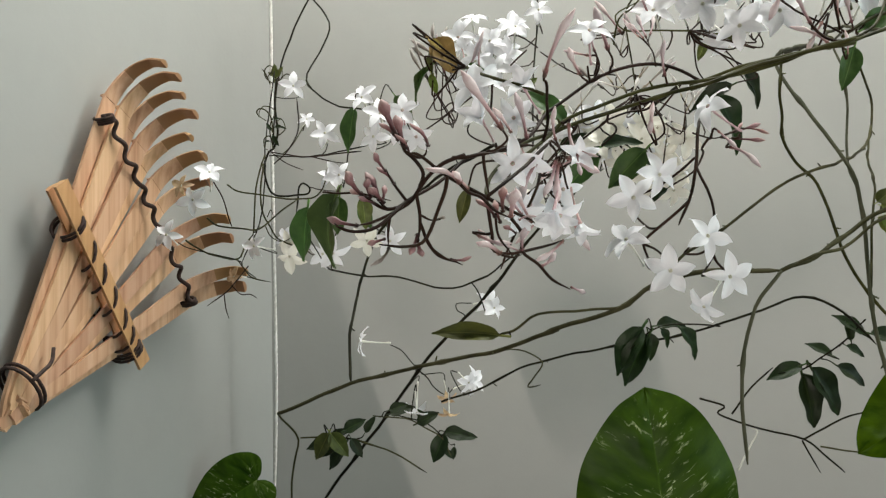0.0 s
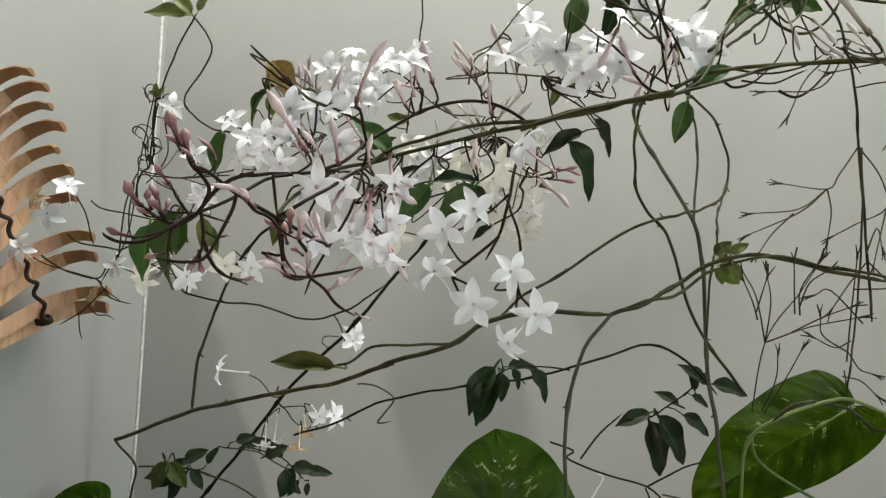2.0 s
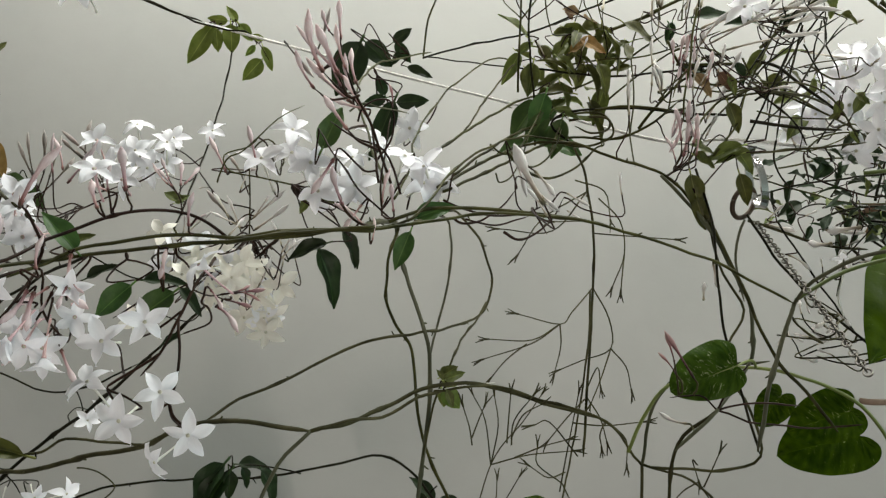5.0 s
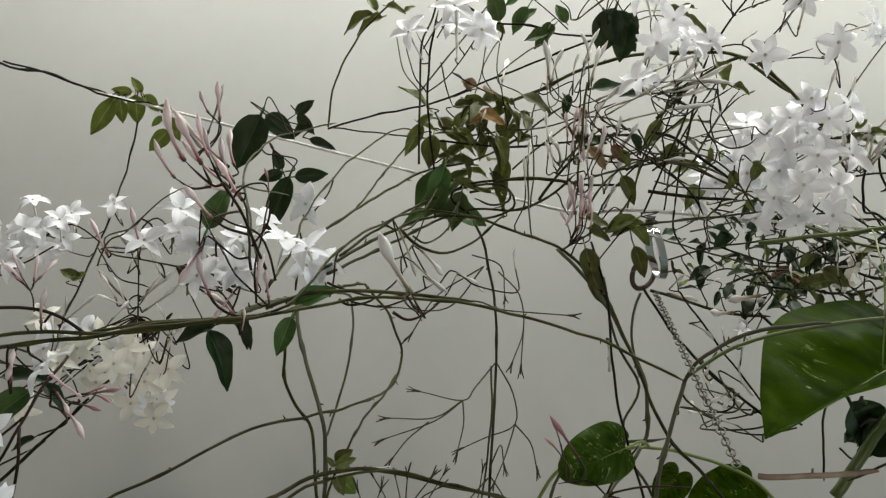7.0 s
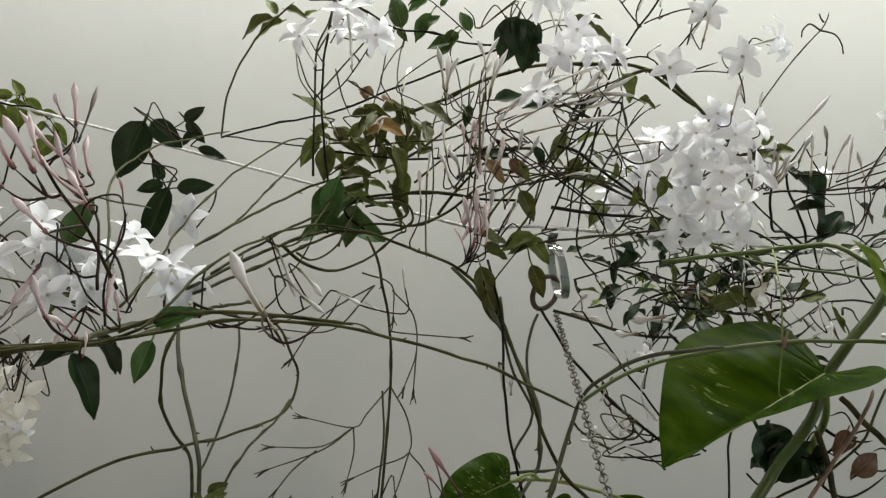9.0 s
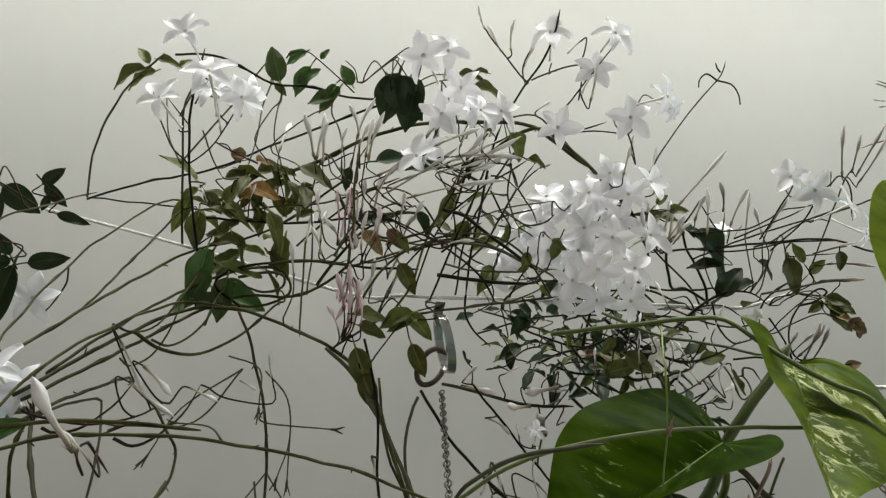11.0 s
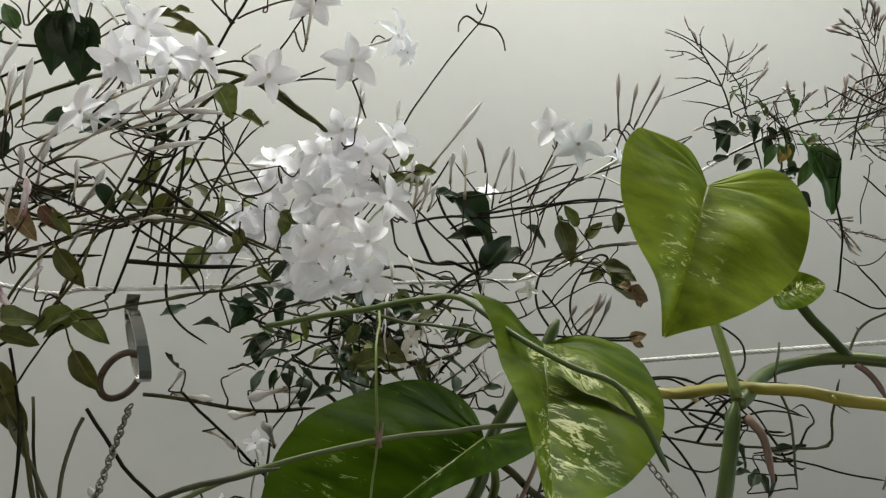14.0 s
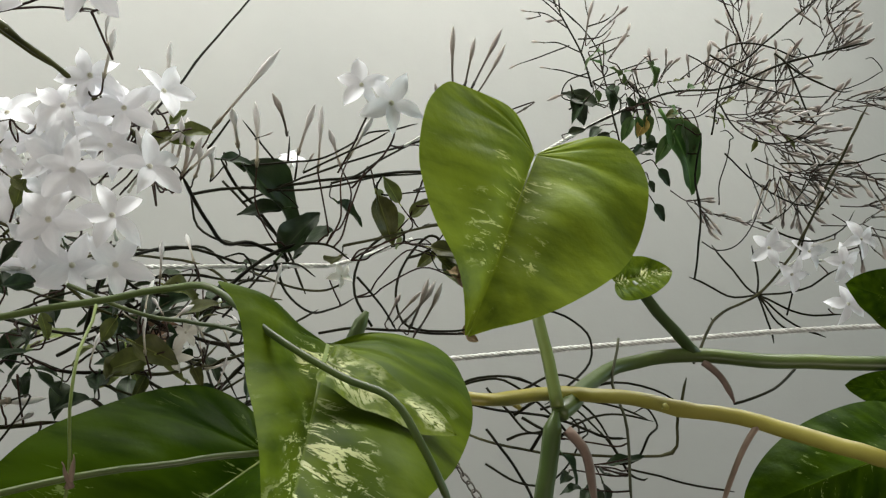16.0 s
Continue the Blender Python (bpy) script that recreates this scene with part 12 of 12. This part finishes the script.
bud(vine_q, (-0.004, 0.306, 1.570), (-0.003, 0.304, 1.578), BUD_DARK, 2.80)
bud(vine_q, (-0.020, 0.306, 1.561), (-0.026, 0.303, 1.567), BUD_DARK, 2.27)
bud(vine_q, (-0.017, 0.307, 1.556), (-0.020, 0.305, 1.564), BUD_DARK, 2.10)
bud(vine_q, (-0.029, 0.306, 1.552), (-0.037, 0.303, 1.559), BUD_DARK, 2.27)
bud(vine_q, (-0.027, 0.307, 1.551), (-0.033, 0.305, 1.555), BUD_DARK, 2.45)
bud(vine_q, (-0.026, 0.307, 1.551), (-0.029, 0.305, 1.558), BUD_DARK, 2.45)
bud(vine_q, (-0.023, 0.308, 1.550), (-0.024, 0.305, 1.561), BUD_DARK, 2.45)
bud(vine_q, (-0.021, 0.308, 1.549), (-0.026, 0.306, 1.556), BUD_DARK, 2.45)
bud(vine_q, (-0.022, 0.308, 1.549), (-0.020, 0.307, 1.556), BUD_DARK, 2.45)
bud(vine_q, (-0.024, 0.307, 1.549), (-0.031, 0.306, 1.551), BUD_DARK, 2.27)
bud(vine_q, (-0.031, 0.308, 1.541), (-0.042, 0.305, 1.542), BUD_DARK, 1.93)
bud(vine_q, (-0.009, 0.312, 1.536), (-0.009, 0.313, 1.529), BUD_DARK, 2.45)
bud(vine_q, (-0.020, 0.311, 1.533), (-0.021, 0.311, 1.525), BUD_GREY, 2.45)
bud(vine_q, (-0.021, 0.310, 1.536), (-0.028, 0.309, 1.534), BUD_DARK, 2.27)
bud(vine_q, (0.003, 0.314, 1.528), (0.010, 0.315, 1.525), BUD_DARK, 2.10)
bud(vine_q, (-0.009, 0.312, 1.538), (-0.011, 0.312, 1.529), BUD_DARK, 2.27)
bud(vine_q, (-0.002, 0.312, 1.543), (0.002, 0.312, 1.544), BUD_GREY, 2.45)
bud(vine_q, (0.008, 0.310, 1.556), (0.004, 0.308, 1.566), BUD_PINK, 2.80)
bud(vine_q, (0.011, 0.311, 1.554), (0.005, 0.309, 1.561), BUD_PINK, 2.45)
bud(vine_q, (0.021, 0.313, 1.543), (0.018, 0.312, 1.552), BUD_DARK, 2.45)
bud(vine_q, (0.023, 0.314, 1.541), (0.020, 0.312, 1.549), BUD_DARK, 2.45)
bud(vine_q, (0.027, 0.314, 1.543), (0.028, 0.312, 1.554), BUD_PINK, 2.62)
bud(vine_q, (0.024, 0.313, 1.545), (0.023, 0.311, 1.555), BUD_DARK, 2.27)
bud(vine_q, (0.030, 0.314, 1.542), (0.034, 0.313, 1.546), BUD_PINK, 2.45)
bud(vine_q, (0.023, 0.315, 1.529), (0.017, 0.314, 1.537), BUD_PINK, 2.98)
bud(vine_q, (0.049, 0.316, 1.516), (0.055, 0.316, 1.513), BUD_PINK, 2.10)
bud(vine_q, (0.031, 0.315, 1.530), (0.030, 0.314, 1.539), BUD_PINK, 2.62)
bud(vine_q, (0.038, 0.316, 1.524), (0.045, 0.316, 1.527), BUD_PINK, 2.45)
bud(vine_q, (0.029, 0.315, 1.537), (0.025, 0.314, 1.541), BUD_DARK, 2.27)
join_stalks(vine_q, 0.0004)

# dried pink flower tubes hanging in the middle tangle
vine_r = thing("jasmine_vine", "jasmine stalk with hanging dried pink flower tubes and grey buds", "vine", (0.405, 0.431, 1.827), "jasmine vines")
stem(vine_r, [(0.405, 0.427, 1.835), (0.406, 0.434, 1.818), (0.409, 0.441, 1.798), (0.410, 0.448, 1.778), (0.412, 0.451, 1.763)], 0.0009, STEM_GREEN, 0.00072, nodes_every=9, wobble=0.0004)
stem(vine_r, [(0.409, 0.441, 1.798), (0.403, 0.446, 1.786), (0.402, 0.449, 1.777)], 0.0006, STEM_GREEN, 0.00048, nodes_every=9, wobble=0.0004)
stem(vine_r, [(0.382, 0.435, 1.824), (0.379, 0.432, 1.833)], 0.0006, STEM_GREEN, 0.00048, nodes_every=9, wobble=0.0004)
stem(vine_r, [(0.407, 0.429, 1.830), (0.403, 0.422, 1.848)], 0.0006, STEM_GREEN, 0.00048, nodes_every=9, wobble=0.0004)
stem(vine_r, [(0.397, 0.433, 1.826), (0.395, 0.428, 1.838)], 0.0006, STEM_GREEN, 0.00048, nodes_every=9, wobble=0.0004)
stem(vine_r, [(0.393, 0.450, 1.780), (0.399, 0.451, 1.774), (0.410, 0.448, 1.778)], 0.0006, STEM_GREEN, 0.00048, nodes_every=9, wobble=0.0004)
bud(vine_r, (0.405, 0.434, 1.819), (0.405, 0.440, 1.803), BUD_PINK, 1.10)
bud(vine_r, (0.408, 0.434, 1.818), (0.412, 0.440, 1.801), BUD_PINK, 1.10)
bud(vine_r, (0.403, 0.439, 1.806), (0.403, 0.445, 1.790), BUD_PINK, 1.00)
bud(vine_r, (0.409, 0.440, 1.802), (0.413, 0.445, 1.785), BUD_PINK, 1.10)
bud(vine_r, (0.407, 0.442, 1.797), (0.409, 0.446, 1.783), BUD_PINK, 1.00)
bud(vine_r, (0.410, 0.450, 1.771), (0.409, 0.455, 1.752), BUD_PINK, 1.10)
bud(vine_r, (0.413, 0.450, 1.769), (0.417, 0.454, 1.749), BUD_PINK, 1.20)
bud(vine_r, (0.415, 0.450, 1.767), (0.422, 0.452, 1.752), BUD_PINK, 1.00)
bud(vine_r, (0.411, 0.451, 1.765), (0.414, 0.456, 1.742), BUD_PINK, 1.10)
bud(vine_r, (0.407, 0.451, 1.769), (0.406, 0.455, 1.754), BUD_PINK, 1.00)
bud(vine_r, (0.417, 0.451, 1.760), (0.422, 0.455, 1.738), BUD_PINK, 1.10)
bud(vine_r, (0.379, 0.432, 1.833), (0.372, 0.422, 1.856), BUD_WHITE, 1.30)
bud(vine_r, (0.381, 0.432, 1.832), (0.378, 0.423, 1.852), BUD_WHITE, 1.30)
bud(vine_r, (0.395, 0.428, 1.838), (0.391, 0.422, 1.851), BUD_WHITE, 1.20)
bud(vine_r, (0.403, 0.422, 1.848), (0.399, 0.414, 1.865), BUD_WHITE, 1.20)
bud(vine_r, (0.393, 0.450, 1.779), (0.389, 0.445, 1.796), BUD_WHITE, 1.20)
join_stalks(vine_r, 0.0004, STEM_GREEN)
leaf(vine_d, (0.281, 0.519, 1.566), (0.294, 0.516, 1.555), LEAF_FRESH, (-0.3, -0.9, 0.3), 2, wide=1.7)
leaf(vine_d, (0.282, 0.518, 1.568), (0.283, 0.520, 1.554), LEAF_FRESH, (-0.3, -0.9, 0.3), 2, wide=1.5)
leaf(vine_d, (0.278, 0.519, 1.574), (0.288, 0.514, 1.583), LEAF_OLIVE, (-0.3, -0.9, 0.3), 2, wide=1.5)
leaf(vine_d, (0.280, 0.519, 1.572), (0.290, 0.515, 1.569), LEAF_FRESH, (-0.3, -0.9, 0.3), 2, wide=1.4)
stem(vine_d, [(0.277, 0.518, 1.565), (0.294, 0.511, 1.570), (0.312, 0.503, 1.574)], 0.0007, TUBE_WHITE, 0.00056, nodes_every=9, wobble=0.0004)

# forked fan of young buds above the dark leaves behind the pothos
vine_s = thing("jasmine_vine", "forked dark jasmine stalks with small grey young buds", "vine", (0.969, 0.455, 1.966), "jasmine vines")
stem(vine_s, [(0.972, 0.455, 1.961), (0.968, 0.453, 1.970), (0.960, 0.451, 1.987), (0.949, 0.451, 2.005), (0.937, 0.451, 2.023)], 0.0009, STEM_BLACK, 0.00072, nodes_every=9, wobble=0.0004)
stem(vine_s, [(0.949, 0.451, 2.005), (0.935, 0.459, 2.018), (0.925, 0.467, 2.022)], 0.0006, STEM_BLACK, 0.00048, nodes_every=9, wobble=0.0004)
stem(vine_s, [(0.944, 0.451, 2.013), (0.930, 0.457, 2.028), (0.922, 0.462, 2.034)], 0.0006, STEM_BLACK, 0.00048, nodes_every=9, wobble=0.0004)
stem(vine_s, [(0.937, 0.451, 2.023), (0.929, 0.450, 2.036)], 0.0006, STEM_BLACK, 0.00048, nodes_every=9, wobble=0.0004)
stem(vine_s, [(0.941, 0.451, 2.018), (0.936, 0.446, 2.030)], 0.0006, STEM_BLACK, 0.00048, nodes_every=9, wobble=0.0004)
stem(vine_s, [(0.960, 0.451, 1.987), (0.958, 0.438, 2.007), (0.954, 0.435, 2.017)], 0.0006, STEM_BLACK, 0.00048, nodes_every=9, wobble=0.0004)
stem(vine_s, [(0.958, 0.440, 2.004), (0.965, 0.429, 2.005), (0.969, 0.421, 2.008)], 0.0006, STEM_BLACK, 0.00048, nodes_every=9, wobble=0.0004)
stem(vine_s, [(0.963, 0.445, 1.989), (0.971, 0.433, 1.991), (0.976, 0.426, 1.992)], 0.0006, STEM_BLACK, 0.00048, nodes_every=9, wobble=0.0004)
stem(vine_s, [(0.960, 0.451, 1.987), (0.947, 0.461, 1.997), (0.939, 0.469, 1.999)], 0.0006, STEM_BLACK, 0.00048, nodes_every=9, wobble=0.0004)
stem(vine_s, [(0.966, 0.449, 1.981), (0.976, 0.431, 1.985), (0.979, 0.422, 1.990)], 0.0006, STEM_BLACK, 0.00048, nodes_every=9, wobble=0.0004)
stem(vine_s, [(0.953, 0.456, 1.994), (0.940, 0.474, 1.990), (0.930, 0.489, 1.988)], 0.0006, STEM_BLACK, 0.00048, nodes_every=9, wobble=0.0004)
stem(vine_s, [(0.969, 0.454, 1.968), (0.954, 0.467, 1.977), (0.947, 0.474, 1.980)], 0.0006, STEM_BLACK, 0.00048, nodes_every=9, wobble=0.0004)
stem(vine_s, [(0.971, 0.453, 1.965), (0.984, 0.432, 1.969), (0.994, 0.416, 1.971)], 0.0006, STEM_BLACK, 0.00048, nodes_every=9, wobble=0.0004)
stem(vine_s, [(0.956, 0.449, 1.997), (0.966, 0.436, 1.995), (0.970, 0.428, 1.999)], 0.0006, STEM_BLACK, 0.00048, nodes_every=9, wobble=0.0004)
stem(vine_s, [(0.968, 0.452, 1.972), (0.958, 0.467, 1.969), (0.958, 0.475, 1.958), (0.968, 0.466, 1.951)], 0.0006, STEM_BLACK, 0.00048, nodes_every=9, wobble=0.0004)
stem(vine_s, [(0.971, 0.453, 1.965), (0.982, 0.445, 1.955), (0.986, 0.436, 1.960), (0.993, 0.431, 1.952)], 0.0006, STEM_BLACK, 0.00048, nodes_every=9, wobble=0.0004)
bud(vine_s, (0.930, 0.451, 2.035), (0.922, 0.451, 2.046), BUD_GREY, 1.30)
bud(vine_s, (0.938, 0.452, 2.022), (0.933, 0.446, 2.036), BUD_GREY, 1.30)
bud(vine_s, (0.925, 0.467, 2.022), (0.919, 0.474, 2.024), BUD_GREY, 1.30)
bud(vine_s, (0.923, 0.461, 2.033), (0.915, 0.466, 2.039), BUD_GREY, 1.30)
bud(vine_s, (0.937, 0.447, 2.029), (0.935, 0.441, 2.038), BUD_GREY, 1.30)
bud(vine_s, (0.954, 0.435, 2.016), (0.950, 0.430, 2.027), BUD_GREY, 1.30)
bud(vine_s, (0.969, 0.422, 2.008), (0.971, 0.414, 2.012), BUD_GREY, 1.30)
bud(vine_s, (0.976, 0.426, 1.992), (0.981, 0.417, 1.993), BUD_GREY, 1.30)
bud(vine_s, (0.939, 0.469, 1.999), (0.931, 0.477, 2.002), BUD_GREY, 1.30)
bud(vine_s, (0.979, 0.423, 1.990), (0.980, 0.413, 1.999), BUD_GREY, 1.30)
bud(vine_s, (0.930, 0.489, 1.988), (0.923, 0.498, 1.986), BUD_GREY, 1.30)
bud(vine_s, (0.947, 0.474, 1.980), (0.940, 0.480, 1.983), BUD_GREY, 1.30)
bud(vine_s, (0.994, 0.416, 1.971), (0.999, 0.407, 1.971), BUD_GREY, 1.30)
bud(vine_s, (0.970, 0.428, 1.999), (0.972, 0.421, 2.004), BUD_GREY, 1.30)
bud(vine_s, (0.931, 0.464, 2.018), (0.924, 0.473, 2.017), BUD_GREY, 1.30)
bud(vine_s, (0.963, 0.432, 2.005), (0.965, 0.425, 2.011), BUD_GREY, 1.30)
bud(vine_s, (0.944, 0.452, 2.012), (0.935, 0.462, 2.014), BUD_GREY, 1.30)
bud(vine_s, (0.968, 0.466, 1.951), (0.976, 0.461, 1.945), BUD_GREY, 1.30)
bud(vine_s, (0.969, 0.436, 1.992), (0.973, 0.426, 1.996), BUD_GREY, 1.30)
join_stalks(vine_s, 0.0004, STEM_BLACK)

# thin wiry shoots low beside the dark compound leaves
stem(vine_d, [(0.196, 0.646, 1.443), (0.213, 0.641, 1.437), (0.208, 0.642, 1.432), (0.217, 0.638, 1.427), (0.241, 0.630, 1.419), (0.264, 0.621, 1.413), (0.277, 0.615, 1.401), (0.287, 0.609, 1.390)], 0.0009, STEM_BLACK, 0.00072, nodes_every=9, wobble=0.0004)
stem(vine_d, [(0.264, 0.621, 1.413), (0.290, 0.613, 1.428), (0.308, 0.606, 1.434)], 0.0008, STEM_BLACK, 0.00064, nodes_every=9, wobble=0.0004)
stem(vine_d, [(0.218, 0.639, 1.431), (0.233, 0.636, 1.451), (0.249, 0.631, 1.466)], 0.0008, STEM_BLACK, 0.00064, nodes_every=9, wobble=0.0004)
stem(vine_d, [(0.218, 0.633, 1.390), (0.227, 0.633, 1.406), (0.234, 0.632, 1.418), (0.229, 0.634, 1.421)], 0.0008, TUBE_WHITE, 0.00064, nodes_every=9, wobble=0.0004)
stem(vine_d, [(0.263, 0.622, 1.412), (0.272, 0.615, 1.389)], 0.0007, STEM_BLACK, 0.00056, nodes_every=9, wobble=0.0004)
stem(vine_d, [(0.274, 0.617, 1.408), (0.295, 0.608, 1.405), (0.323, 0.595, 1.404)], 0.0007, STEM_OLD, 0.00056, nodes_every=9, wobble=0.0004)
